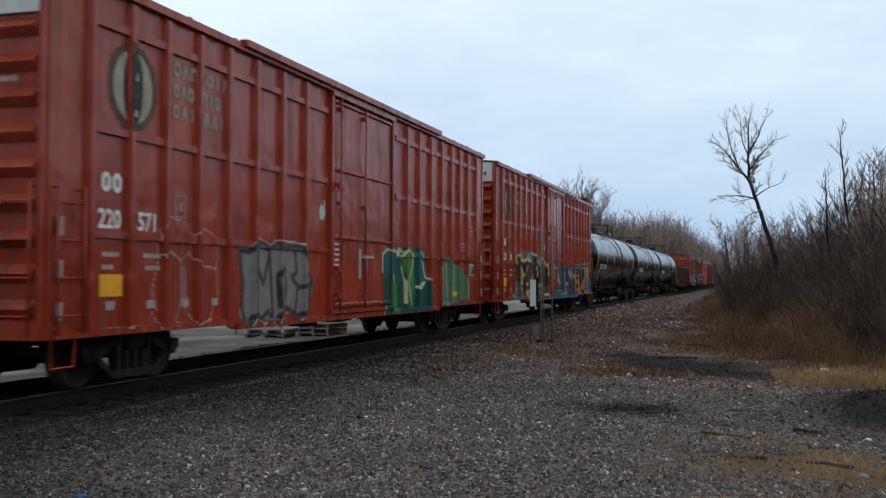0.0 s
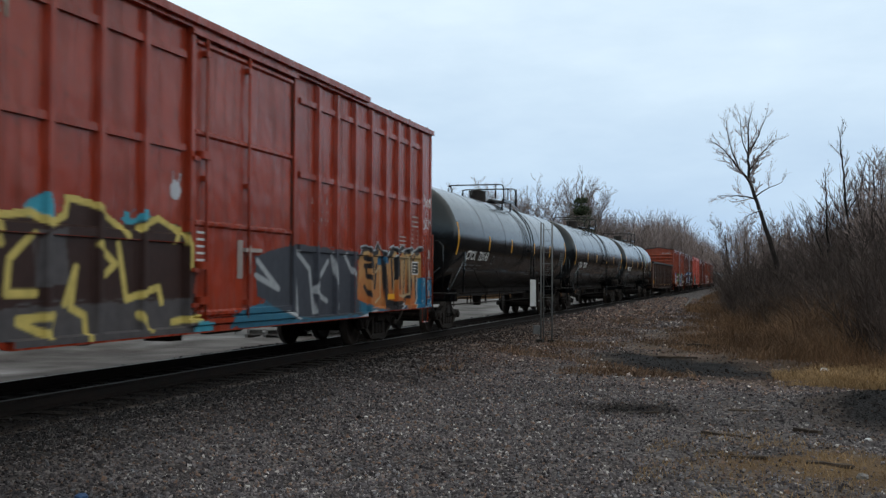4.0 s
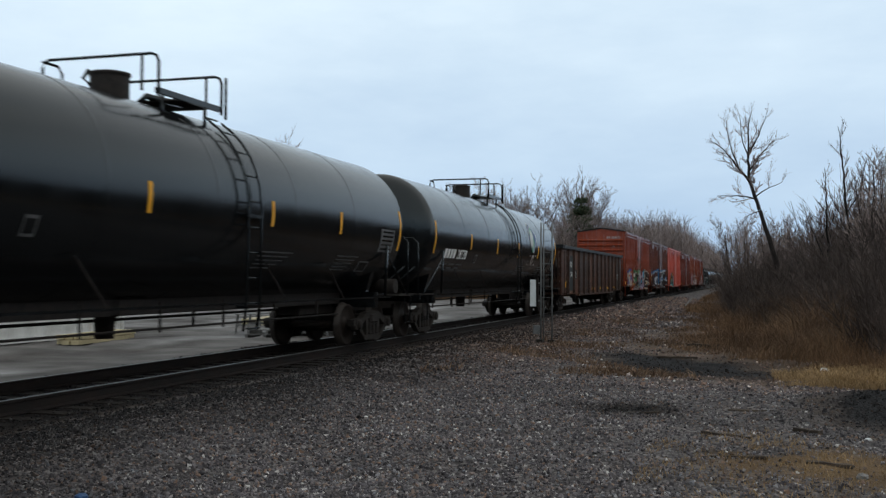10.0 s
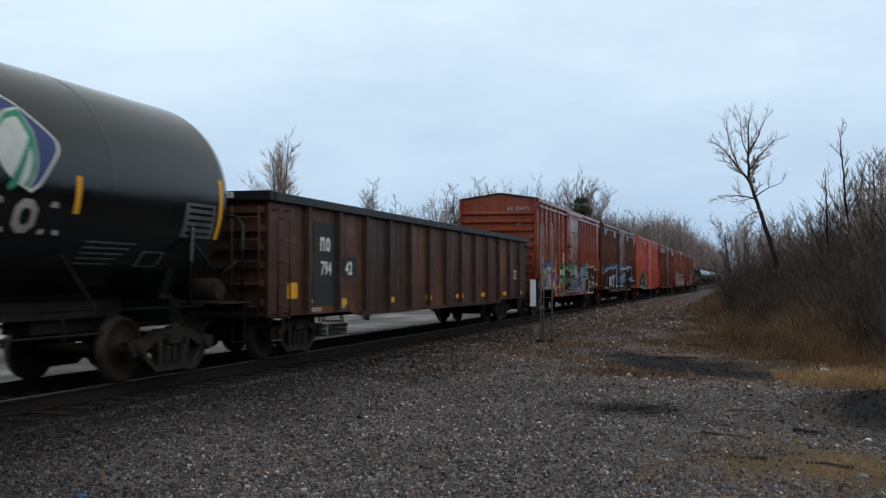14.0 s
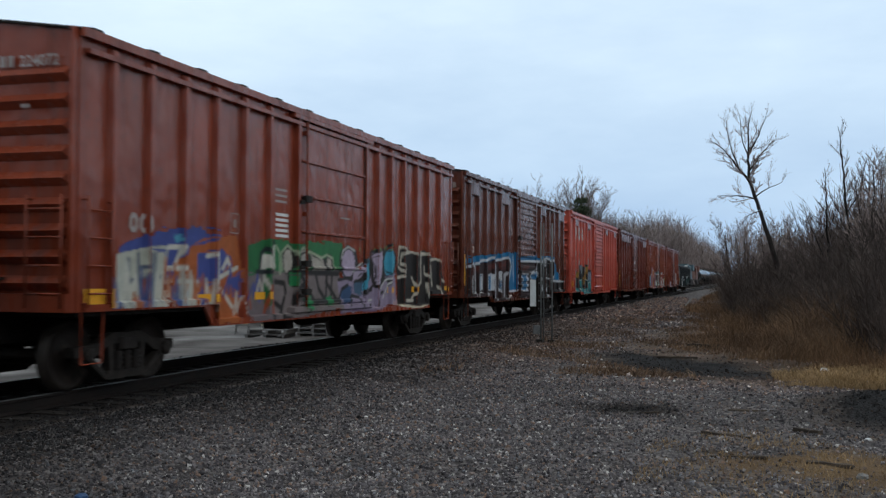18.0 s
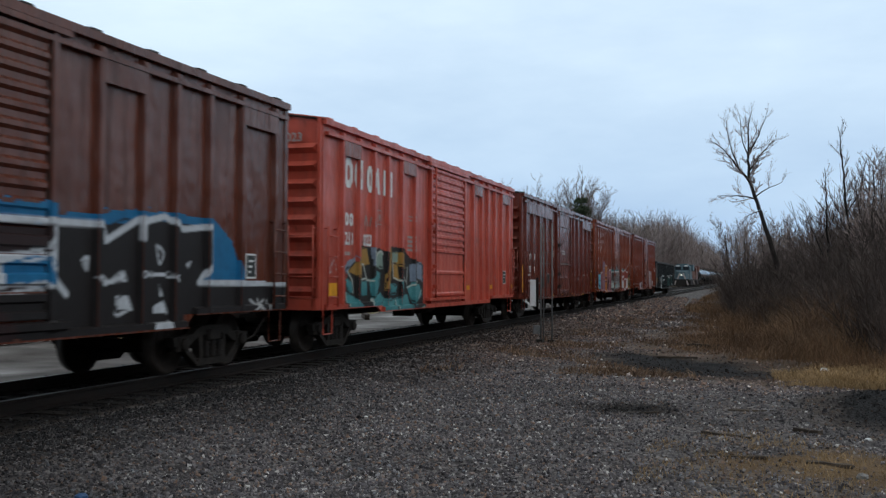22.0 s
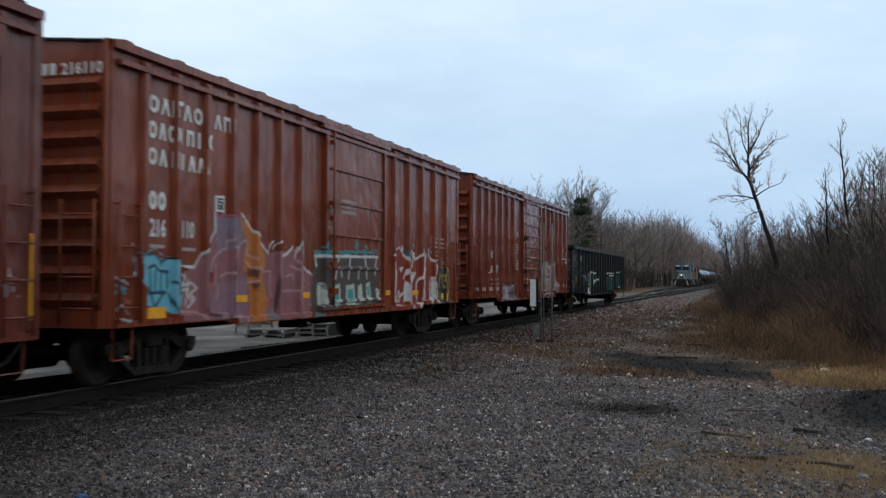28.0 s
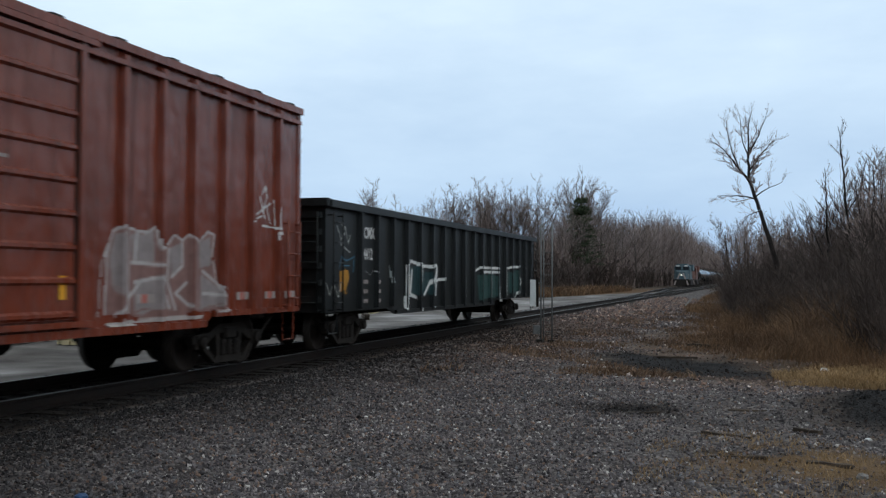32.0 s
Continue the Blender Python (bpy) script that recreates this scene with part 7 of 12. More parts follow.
def end_bars(car, px_, y, z, n, size, material, x_end):
    """Blocks and figures on the near end wall, read across the car."""
    mb = Mb()
    x = x_end
    for i in range(n):
        mb.add([(x, y, z), (x - size * 0.6, y, z), (x - size * 0.6, y, z + size), (x, y, z + size)], [(0, 1, 2, 3)])
        x -= size * 0.85
    part("end_marks", mb, material, car)


def end_text(car, word, x_left, y, z, size, material):
    me = text_mesh(word, size * 1.38, material).copy()
    me.transform(Matrix(((0, 1, 0, x_left), (0, 0, 0, y), (0, 0, 1, z), (0, 0, 0, 1))))
    part("lettering", me, None, car)


# the two tall boxcars
for car, spec, num in ((car_a, spec_a, "571"), (car_b, spec_b, "204")):
    oval_emblem(car, spec, 1.67, 3.93, 1.06, 1.10)
    for pattern, z, width in (("ovnvoivn", 4.27, 1.80), ("ovoinio", 3.97, 1.34), ("oviivvi", 3.68, 1.46)):
        marks(car, spec, 2.62, z, pattern, 0.20, width, M["emblem_pale"])
    marks(car, spec, 1.02, 2.53, "oo", 0.25, 0.46, M["white"])
    letters(car, "220", spec, 0.95, 2.08, 0.245, M["white"], 0.94)
    letters(car, num, spec, 1.79, 2.08, 0.245, M["white"], 0.94)
    for y, z, n in ((1.06, 1.72, 3), (1.06, 1.56, 2), (1.95, 1.72, 4), (2.0, 1.56, 3)):
        bars(car, spec, y, z, [0.10] * n, 0.06, M["dimwhite"])
    reflector(car, spec, 1.00, 1.48, 1.22, 1.50, label="yellow maintenance sticker")
    for y, z in ((1.06, 1.30), (1.06, 1.40), (1.28, 1.30), (1.28, 1.40)):
        bars(car, spec, y, z, [0.14], 0.035, M["logo_dark"])
    for y in (1.14, 2.03, 2.90, 3.72):
        reflector(car, spec, y, y + 0.18, 1.05, 1.16, "dimwhite", "reflector")
    frame_mark(car, spec, 2.72, 2.30, 0.26, 0.32)
    bars(car, spec, 1.1, 0.80, [0.8], 0.035, M["dimwhite"])
    bars(car, spec, 17.12, 2.40, [0.16, 0.3], 0.03, M["dimwhite"], rows=3, pitch=0.09)
    bars(car, spec, 18.02, 2.90, [0.5], 0.035, M["dimwhite"], rows=3, pitch=0.11)
    for y in (18.03, 18.40):
        bars(car, spec, y, 2.58, [0.10], 0.035, M["dimwhite"], rows=4, pitch=0.10)
    for z in (0.95, 1.45, 1.95):
        reflector(car, spec, 0.16, 0.28, z, z + 0.22, "dimwhite")
        reflector(car, spec, 19.22, 19.34, z, z + 0.22, "dimwhite")
    placard(car, spec, 18.02, 1.55, 0.47, 0.31)
    reflector(car, spec, 16.40, 16.83, 1.0, 1.12)
    end_text(car, "220" + num, 0.62, -0.03, 4.70, 0.15, M["logo_dark"])
    end_bars(car, 1.5, -0.03, 4.70, 2, 0.15, M["logo_dark"], 0.55)
    end_bars(car, 1.5, -0.13, 3.7, 6, 0.06, M["dimwhite"], 1.2)
    cv = Canvas(7.3, 8.3, 2.5, 3.0)
    cv.blob(7.75, 2.68, 0.14, 0.14, (0.5, 0.52, 0.56), 3)
    cv.stroke([(7.7, 2.7), (7.68, 2.95)], 0.03, (0.5, 0.52, 0.56))
    cv.stroke([(7.8, 2.7), (7.88, 2.92)], 0.03, (0.5, 0.52, 0.56))
    cv.put(car, spec, "torn white sticker", "sticker")
    bars(car, spec, 8.25, 2.1, [0.22], 0.035, M["white"], rows=6, pitch=0.1)
    reflector(car, spec, 9.45, 9.62, 1.45, 2.05, "dimwhite", "notice_strip")

cv = Canvas(2.0, 4.2, 0.66, 2.5)
for pts in ([(2.17, 1.0), (2.32, 0.75), (2.67, 0.72), (2.92, 1.2), (2.87, 1.7), (2.57, 1.85), (2.32, 1.75), (2.17, 1.3), (2.27, 1.0)], [(2.27, 1.75), (2.32, 2.1), (2.57, 2.3), (2.97, 2.25), (3.17, 2.05), (3.07, 1.8), (2.87, 1.7)], [(3.17, 2.05), (3.42, 2.2), (3.77, 2.1), (3.92, 1.8), (3.82, 1.6), (3.37, 1.65), (3.07, 1.8)], [(2.97, 1.6), (3.02, 1.0), (3.27, 0.78), (3.67, 0.85), (3.92, 1.2), (3.87, 1.6)]):
    cv.stroke(pts, 0.024, (0.44, 0.34, 0.31))
for y in (3.29, 3.52):
    cv.stroke([(y, 1.85), (y + 0.14, 2.0)], 0.012, (0.5, 0.42, 0.4))
    cv.stroke([(y + 0.14, 1.85), (y, 2.0)], 0.012, (0.5, 0.42, 0.4))
cv.put(car_a, spec_a, "white outline drawing sprayed on the side")
cv = Canvas(4.38, 7.53, 0.66, 2.30)
cv.poly([(4.53, 1.92), (4.89, 1.93), (5.14, 2.16), (5.36, 2.07), (5.54, 2.0), (5.79, 2.09), (6.0, 2.01), (6.58, 2.08), (6.93, 2.05), (7.12, 1.92), (7.22, 1.57), (7.41, 1.48), (7.32, 1.12), (7.14, 0.82), (6.7, 0.72), (6.44, 0.84), (6.11, 0.94), (5.8, 0.58), (5.56, 0.83), (5.3, 0.69), (5.15, 0.85), (4.78, 0.6), (4.6, 0.95), (4.62, 1.4)], (0.21, 0.195, 0.20))
cv.stroke([(4.58, 1.89), (4.92, 1.88), (5.14, 2.08), (5.54, 1.94), (5.8, 2.03), (6.0, 1.96), (6.58, 2.02), (6.88, 1.99), (7.11, 1.57), (7.29, 1.44)], 0.045, (0.035, 0.034, 0.036))
cv.stroke([(7.29, 1.44), (7.19, 1.12), (7.05, 0.86), (6.69, 0.79), (6.44, 0.9), (6.12, 0.99), (5.81, 0.68), (5.58, 0.91), (5.31, 0.78), (5.15, 0.93), (4.79, 0.7), (4.67, 0.98), (4.69, 1.4), (4.58, 1.89)], 0.045, (0.035, 0.034, 0.036))
cv.stroke([(5.06, 1.86), (5.09, 0.93)], 0.045, (0.035, 0.034, 0.036))
cv.stroke([(5.18, 1.98), (5.19, 1.63), (5.4, 1.36), (5.61, 1.88)], 0.045, (0.035, 0.034, 0.036))
cv.stroke([(5.61, 1.88), (5.75, 0.83)], 0.045, (0.035, 0.034, 0.036))
cv.stroke([(5.96, 0.98), (5.89, 1.48), (6.17, 1.77), (6.25, 1.23), (6.12, 0.96)], 0.045, (0.035, 0.034, 0.036))
cv.stroke([(6.58, 1.99), (6.68, 1.56), (6.47, 1.48), (6.72, 1.31), (6.62, 0.88)], 0.045, (0.035, 0.034, 0.036))
cv.stroke([(6.72, 1.29), (7.33, 1.36)], 0.045, (0.035, 0.034, 0.036))
cv.stroke([(4.5, 1.93), (4.89, 1.95), (5.14, 2.18), (5.54, 2.01), (5.79, 2.1), (6.58, 2.1), (6.99, 2.06)], 0.016, (0.40, 0.38, 0.37))
cv.stroke([(4.59, 0.95), (4.78, 0.58), (5.15, 0.84), (5.3, 0.67), (5.56, 0.81), (5.8, 0.56), (6.12, 0.91), (6.7, 0.7), (7.2, 0.81)], 0.016, (0.40, 0.38, 0.37))
cv.put(car_a, spec_a, "grey and black spray-painted graffiti")
cv = Canvas(10.70, 17.85, 0.66, 2.35)
cv.poly([(10.9, 0.57), (10.94, 1.27), (10.82, 2.03), (11.23, 2.13), (11.67, 2.17), (12.44, 2.2), (12.76, 2.23), (13.1, 2.16), (13.62, 2.21), (13.98, 2.12), (14.18, 1.5), (14.59, 1.41), (14.6, 0.73), (14.38, 0.55), (12.31, 0.54)], (0.004, 0.062, 0.056))
cv.poly([(12.28, 2.07), (13.1, 2.16), (13.22, 1.14), (12.79, 0.79), (12.45, 1.38)], (0.045, 0.19, 0.035))
cv.poly([(11.39, 1.38), (11.92, 1.38), (12.0, 0.69), (11.46, 0.71)], (0.045, 0.19, 0.035))
cv.poly([(13.2, 2.1), (13.8, 2.12), (13.99, 1.37), (13.35, 1.32)], (0.006, 0.10, 0.115))
cv.poly([(10.98, 2.04), (11.44, 2.05), (11.56, 1.6), (11.05, 1.49)], (0.006, 0.10, 0.115))
cv.stroke([(10.88, 1.6), (10.87, 1.98), (11.18, 2.11), (11.61, 2.05), (11.74, 1.72), (11.45, 1.49), (11.69, 1.1)], 0.03, (0.56, 0.58, 0.38))
cv.stroke([(11.73, 2.17), (11.82, 1.95), (12.29, 1.96)], 0.03, (0.56, 0.58, 0.38))
cv.stroke([(12.23, 1.73), (12.45, 1.38), (12.46, 0.91)], 0.03, (0.56, 0.58, 0.38))
cv.stroke([(12.76, 2.21), (13.1, 1.86), (12.78, 1.38), (13.02, 0.84)], 0.03, (0.56, 0.58, 0.38))
cv.stroke([(13.62, 2.21), (13.99, 1.5), (14.59, 1.41), (14.6, 0.73)], 0.03, (0.56, 0.58, 0.38))
cv.stroke([(13.29, 1.26), (13.99, 1.37), (13.64, 1.19), (13.35, 1.25)], 0.03, (0.56, 0.58, 0.38))
cv.stroke([(10.89, 0.84), (11.01, 0.56), (14.38, 0.59)], 0.03, (0.56, 0.58, 0.38))
cv.stroke([(11.67, 2.17), (11.91, 2.01), (12.09, 2.16), (12.35, 1.99), (12.67, 2.23)], 0.03, (0.56, 0.58, 0.38))
cv.poly([(15.23, 0.78), (15.22, 1.77), (15.75, 2.04), (16.4, 1.92), (17.33, 1.79), (17.72, 1.51), (17.73, 0.86), (16.87, 0.81), (15.77, 0.73)], (0.085, 0.17, 0.095))
cv.stroke([(15.22, 1.77), (15.31, 0.84)], 0.03, (0.40, 0.40, 0.31))
cv.stroke([(15.79, 2.02), (15.9, 0.97)], 0.03, (0.40, 0.40, 0.31))
cv.stroke([(16.49, 1.89), (16.51, 0.95)], 0.03, (0.40, 0.40, 0.31))
cv.stroke([(17.09, 1.82), (17.11, 0.87)], 0.03, (0.40, 0.40, 0.31))
cv.stroke([(17.72, 1.51), (17.73, 0.86)], 0.03, (0.40, 0.40, 0.31))
cv.stroke([(15.23, 0.78), (15.56, 0.64), (15.77, 0.83)], 0.03, (0.40, 0.40, 0.31))
cv.put(car_a, spec_a, "green and teal spray-painted graffiti")

cv = Canvas(2.20, 8.95, 0.66, 2.60)
cv.poly([(3.49, 2.12), (3.65, 2.48), (3.77, 2.34), (4.03, 2.44), (4.07, 2.11)], (0.055, 0.33, 0.44))
cv.poly([(4.59, 2.16), (4.74, 2.34), (5.01, 2.45), (5.22, 2.18), (5.08, 2.07)], (0.055, 0.33, 0.44))
cv.poly([(6.49, 2.12), (6.53, 2.34), (6.72, 2.28), (6.96, 2.43), (7.21, 2.27), (6.92, 2.05)], (0.055, 0.33, 0.44))
cv.poly([(2.67, 1.4), (2.97, 1.35), (2.93, 1.07), (2.75, 0.91), (2.58, 0.68), (2.32, 0.7), (2.32, 0.97), (2.6, 1.08)], (0.055, 0.33, 0.44))
cv.poly([(7.98, 0.9), (8.65, 0.82), (8.83, 0.59), (8.46, 0.5), (7.98, 0.52)], (0.055, 0.33, 0.44))
cv.poly([(2.81, 1.96), (2.96, 2.21), (3.19, 2.28), (3.6, 2.16), (3.86, 2.08), (4.22, 2.14), (4.59, 2.18), (5.18, 2.09), (5.38, 2.41), (5.8, 2.4), (6.49, 2.14), (6.72, 2.15), (7.21, 2.3), (7.74, 2.18), (8.01, 2.14), (8.24, 1.6), (8.18, 0.51), (5.84, 0.54), (3.89, 0.55), (3.47, 0.68), (3.38, 1.1), (2.97, 1.35), (2.77, 1.39)], (0.04, 0.02, 0.017))
cv.poly([(3.51, 1.01), (4.8, 1.16), (8.03, 1.17), (8.12, 0.54), (5.84, 0.54), (3.98, 0.55)], (0.085, 0.078, 0.082))
cv.poly([(2.9, 1.39), (3.37, 1.31), (3.42, 0.64), (2.76, 0.67)], (0.085, 0.078, 0.082))
cv.poly([(4.88, 1.94), (5.38, 2.05), (5.5, 1.39), (4.89, 1.34)], (0.085, 0.078, 0.082))
cv.stroke([(2.76, 1.96), (2.96, 2.19), (3.19, 2.28), (3.49, 2.19), (3.86, 2.08), (4.22, 2.14), (4.33, 1.83)], 0.05, (0.60, 0.48, 0.14))
cv.stroke([(4.32, 2.14), (4.78, 2.19), (5.1, 2.08), (5.38, 2.19), (5.42, 2.41), (5.91, 2.36), (6.49, 2.09), (6.61, 1.99)], 0.05, (0.60, 0.48, 0.14))
cv.stroke([(6.85, 2.1), (7.34, 2.27), (7.79, 2.13), (7.74, 1.97)], 0.05, (0.60, 0.48, 0.14))
cv.stroke([(7.87, 2.13), (8.07, 1.92), (8.07, 1.6)], 0.05, (0.60, 0.48, 0.14))
cv.stroke([(2.76, 1.96), (2.74, 1.4)], 0.05, (0.60, 0.48, 0.14))
cv.stroke([(3.73, 1.86), (4.05, 1.61), (3.91, 1.31), (3.62, 1.31)], 0.05, (0.60, 0.48, 0.14))
cv.stroke([(3.73, 1.86), (3.8, 1.56), (3.67, 1.35)], 0.05, (0.60, 0.48, 0.14))
cv.stroke([(4.82, 1.94), (4.46, 1.66), (4.42, 1.28), (4.89, 1.28)], 0.05, (0.60, 0.48, 0.14))
cv.stroke([(5.6, 1.58), (5.51, 1.1), (5.77, 1.0), (5.84, 0.52)], 0.05, (0.60, 0.48, 0.14))
cv.stroke([(5.4, 1.15), (5.6, 1.58)], 0.05, (0.60, 0.48, 0.14))
cv.stroke([(5.99, 1.87), (6.38, 1.63), (6.15, 1.49)], 0.05, (0.60, 0.48, 0.14))
cv.stroke([(6.44, 1.89), (6.62, 1.18), (7.36, 1.33), (7.44, 1.12)], 0.05, (0.60, 0.48, 0.14))
cv.stroke([(7.12, 0.77), (6.87, 0.98)], 0.05, (0.60, 0.48, 0.14))
cv.stroke([(3.37, 1.27), (3.55, 0.72)], 0.05, (0.60, 0.48, 0.14))
cv.stroke([(4.61, 0.99), (5.2, 1.02), (5.1, 0.79), (4.61, 0.96)], 0.05, (0.60, 0.48, 0.14))
cv.stroke([(3.98, 0.66), (4.34, 0.53)], 0.05, (0.60, 0.48, 0.14))
cv.stroke([(7.71, 0.85), (8.31, 0.89)], 0.05, (0.60, 0.48, 0.14))
cv.put(car_b, spec_b, "dark brown graffiti outlined in yellow")
cv = Canvas(9.07, 19.90, 0.66, 2.38, 0.02)
cv.poly([(11.19, 1.19), (19.77, 1.35), (19.78, 0.54), (9.19, 0.67), (9.25, 0.92)], (0.03, 0.14, 0.22))
cv.poly([(9.97, 1.83), (11.55, 2.07), (14.52, 2.01), (14.78, 0.72), (11.57, 0.74), (10.14, 1.14)], (0.05, 0.055, 0.07))
cv.stroke([(10.13, 1.74), (10.9, 1.28), (10.07, 1.5)], 0.05, (0.36, 0.38, 0.40))
cv.stroke([(11.55, 2.01), (11.76, 0.86)], 0.05, (0.36, 0.38, 0.40))
cv.stroke([(11.55, 2.01), (12.25, 1.63), (12.43, 0.85)], 0.05, (0.36, 0.38, 0.40))
cv.stroke([(13.08, 1.78), (12.42, 1.24), (13.05, 1.03)], 0.05, (0.36, 0.38, 0.40))
cv.stroke([(13.25, 1.91), (13.61, 0.89)], 0.05, (0.36, 0.38, 0.40))
cv.stroke([(13.91, 1.93), (14.53, 1.37)], 0.05, (0.36, 0.38, 0.40))
cv.stroke([(14.54, 0.65), (15.53, 0.77), (16.05, 0.64)], 0.03, (0.5, 0.52, 0.54))
cv.stroke([(11.2, 0.88), (11.76, 0.76)], 0.03, (0.5, 0.52, 0.54))
cv.poly([(14.59, 1.04), (14.64, 1.89), (14.75, 2.05), (15.07, 2.1), (15.41, 2.02), (15.56, 1.96), (15.71, 2.17), (15.82, 2.04), (15.98, 1.94), (16.43, 1.93), (16.72, 2.12), (16.84, 2.02), (17.09, 1.99), (17.35, 2.15), (17.56, 2.05), (17.97, 2.14), (18.2, 2.03), (18.58, 2.17), (18.61, 1.89), (18.59, 1.39), (18.57, 0.91), (18.3, 0.71), (15.69, 0.81)], (0.42, 0.10, 0.018), (0.46, 0.30, 0.12))
cv.poly([(15.72, 1.75), (15.77, 1.94), (16.45, 1.96), (16.37, 1.82), (15.98, 1.76)], (0.02, 0.13, 0.25))
cv.poly([(18.62, 1.48), (19.73, 1.52), (19.75, 0.73), (18.55, 0.7)], (0.012, 0.12, 0.23))
cv.stroke([(14.64, 1.88), (14.8, 2.06), (15.07, 2.09), (15.41, 1.98), (15.61, 2.02), (15.76, 2.19), (15.98, 2.01), (16.43, 1.95), (16.72, 2.14), (17.03, 2.02), (17.35, 2.17), (17.62, 2.07), (17.97, 2.17), (18.27, 2.04), (18.61, 2.16)], 0.055, (0.018, 0.016, 0.018))
cv.stroke([(15.38, 2.0), (15.51, 1.73), (15.45, 1.4)], 0.055, (0.018, 0.016, 0.018))
cv.stroke([(14.99, 1.72), (15.22, 1.72), (15.27, 1.85), (14.98, 1.89)], 0.055, (0.018, 0.016, 0.018))
cv.stroke([(15.47, 1.4), (15.1, 1.52), (15.08, 1.69)], 0.055, (0.018, 0.016, 0.018))
cv.stroke([(15.23, 1.11), (14.98, 1.29)], 0.055, (0.018, 0.016, 0.018))
cv.stroke([(15.98, 1.91), (16.06, 1.61), (16.13, 0.89)], 0.055, (0.018, 0.016, 0.018))
cv.stroke([(16.21, 1.33), (16.32, 1.61), (16.41, 1.08)], 0.055, (0.018, 0.016, 0.018))
cv.stroke([(16.62, 1.88), (16.7, 1.26)], 0.055, (0.018, 0.016, 0.018))
cv.stroke([(16.98, 1.97), (17.05, 0.96)], 0.055, (0.018, 0.016, 0.018))
cv.stroke([(17.16, 1.84), (17.2, 1.25)], 0.055, (0.018, 0.016, 0.018))
cv.stroke([(17.49, 1.93), (17.47, 1.06), (17.7, 1.05), (17.7, 1.94)], 0.055, (0.018, 0.016, 0.018))
cv.stroke([(17.86, 1.94), (17.91, 1.08)], 0.055, (0.018, 0.016, 0.018))
cv.stroke([(18.1, 1.95), (18.18, 1.63)], 0.055, (0.018, 0.016, 0.018))
cv.stroke([(15.67, 1.73), (15.58, 1.27)], 0.055, (0.018, 0.016, 0.018))
cv.stroke([(18.28, 1.48), (18.37, 0.83)], 0.055, (0.018, 0.016, 0.018))
cv.stroke([(14.61, 1.92), (14.76, 2.12), (15.09, 2.16), (15.41, 2.05), (15.58, 2.09), (15.76, 2.26), (16.0, 2.07), (16.42, 2.02), (16.72, 2.21), (17.03, 2.09), (17.35, 2.25), (17.65, 2.15), (17.97, 2.24), (18.27, 2.12), (18.67, 2.25), (18.7, 1.56), (18.57, 0.91)], 0.02, (0.40, 0.45, 0.48))
cv.poly([(18.42, 1.47), (18.83, 1.5), (19.27, 1.46), (19.93, 1.51), (19.98, 0.62), (18.18, 0.7), (18.33, 0.87)], (0.012, 0.15, 0.28))
cv.poly([(17.05, 0.72), (17.5, 0.89), (17.56, 0.7)], (0.012, 0.15, 0.28))
cv.poly([(16.3, 1.97), (16.44, 2.12), (16.77, 2.19), (16.63, 2.05), (16.35, 1.87)], (0.014, 0.014, 0.016))
cv.poly([(16.73, 1.9), (17.27, 2.2), (17.09, 2.06), (16.86, 1.94)], (0.014, 0.014, 0.016))
cv.poly([(17.27, 2.04), (17.91, 2.22), (17.72, 2.1), (17.41, 1.99)], (0.014, 0.014, 0.016))
cv.poly([(17.83, 1.99), (18.57, 2.21), (18.41, 2.09), (18.02, 1.99)], (0.014, 0.014, 0.016))
cv.poly([(16.75, 1.97), (16.94, 1.98), (16.98, 1.54), (16.8, 1.4)], (0.014, 0.014, 0.016))
cv.poly([(16.13, 1.47), (16.3, 1.6), (16.31, 1.14), (16.17, 1.21)], (0.014, 0.014, 0.016))
cv.poly([(17.69, 1.94), (17.82, 1.94), (17.82, 0.93), (17.67, 1.08)], (0.014, 0.014, 0.016))
cv.poly([(16.09, 0.83), (16.37, 1.01), (16.99, 0.93), (17.55, 0.97), (17.44, 0.8), (16.58, 0.71)], (0.014, 0.014, 0.016))
cv.poly([(17.93, 1.4), (18.06, 1.47), (18.04, 1.07)], (0.014, 0.014, 0.016))
cv.stroke([(17.13, 1.92), (17.67, 1.94), (17.69, 1.11), (17.44, 1.03), (17.15, 1.09), (17.13, 1.92)], 0.022, (0.46, 0.36, 0.22))
cv.stroke([(17.33, 1.82), (17.47, 1.87), (17.49, 1.08), (17.35, 1.05), (17.33, 1.82)], 0.022, (0.46, 0.36, 0.22))
cv.stroke([(16.34, 1.4), (16.3, 1.6)], 0.022, (0.46, 0.36, 0.22))
cv.stroke([(16.42, 1.01), (16.27, 1.11), (16.19, 1.34)], 0.022, (0.46, 0.36, 0.22))
cv.stroke([(16.77, 1.1), (16.78, 1.6)], 0.022, (0.46, 0.36, 0.22))
cv.stroke([(17.83, 1.91), (17.89, 0.96)], 0.022, (0.46, 0.36, 0.22))
cv.stroke([(17.96, 1.91), (18.16, 1.4)], 0.022, (0.46, 0.36, 0.22))
cv.stroke([(15.62, 1.59), (15.88, 1.71), (15.92, 1.06), (15.64, 0.95)], 0.022, (0.46, 0.36, 0.22))
cv.stroke([(18.42, 1.47), (18.4, 1.02), (18.15, 0.73)], 0.022, (0.46, 0.36, 0.22))
cv.stroke([(16.28, 1.97), (16.44, 2.13), (16.78, 2.21)], 0.02, (0.46, 0.50, 0.52))
cv.stroke([(16.73, 1.92), (17.29, 2.22)], 0.02, (0.46, 0.50, 0.52))
cv.stroke([(17.3, 2.07), (17.94, 2.24)], 0.02, (0.46, 0.50, 0.52))
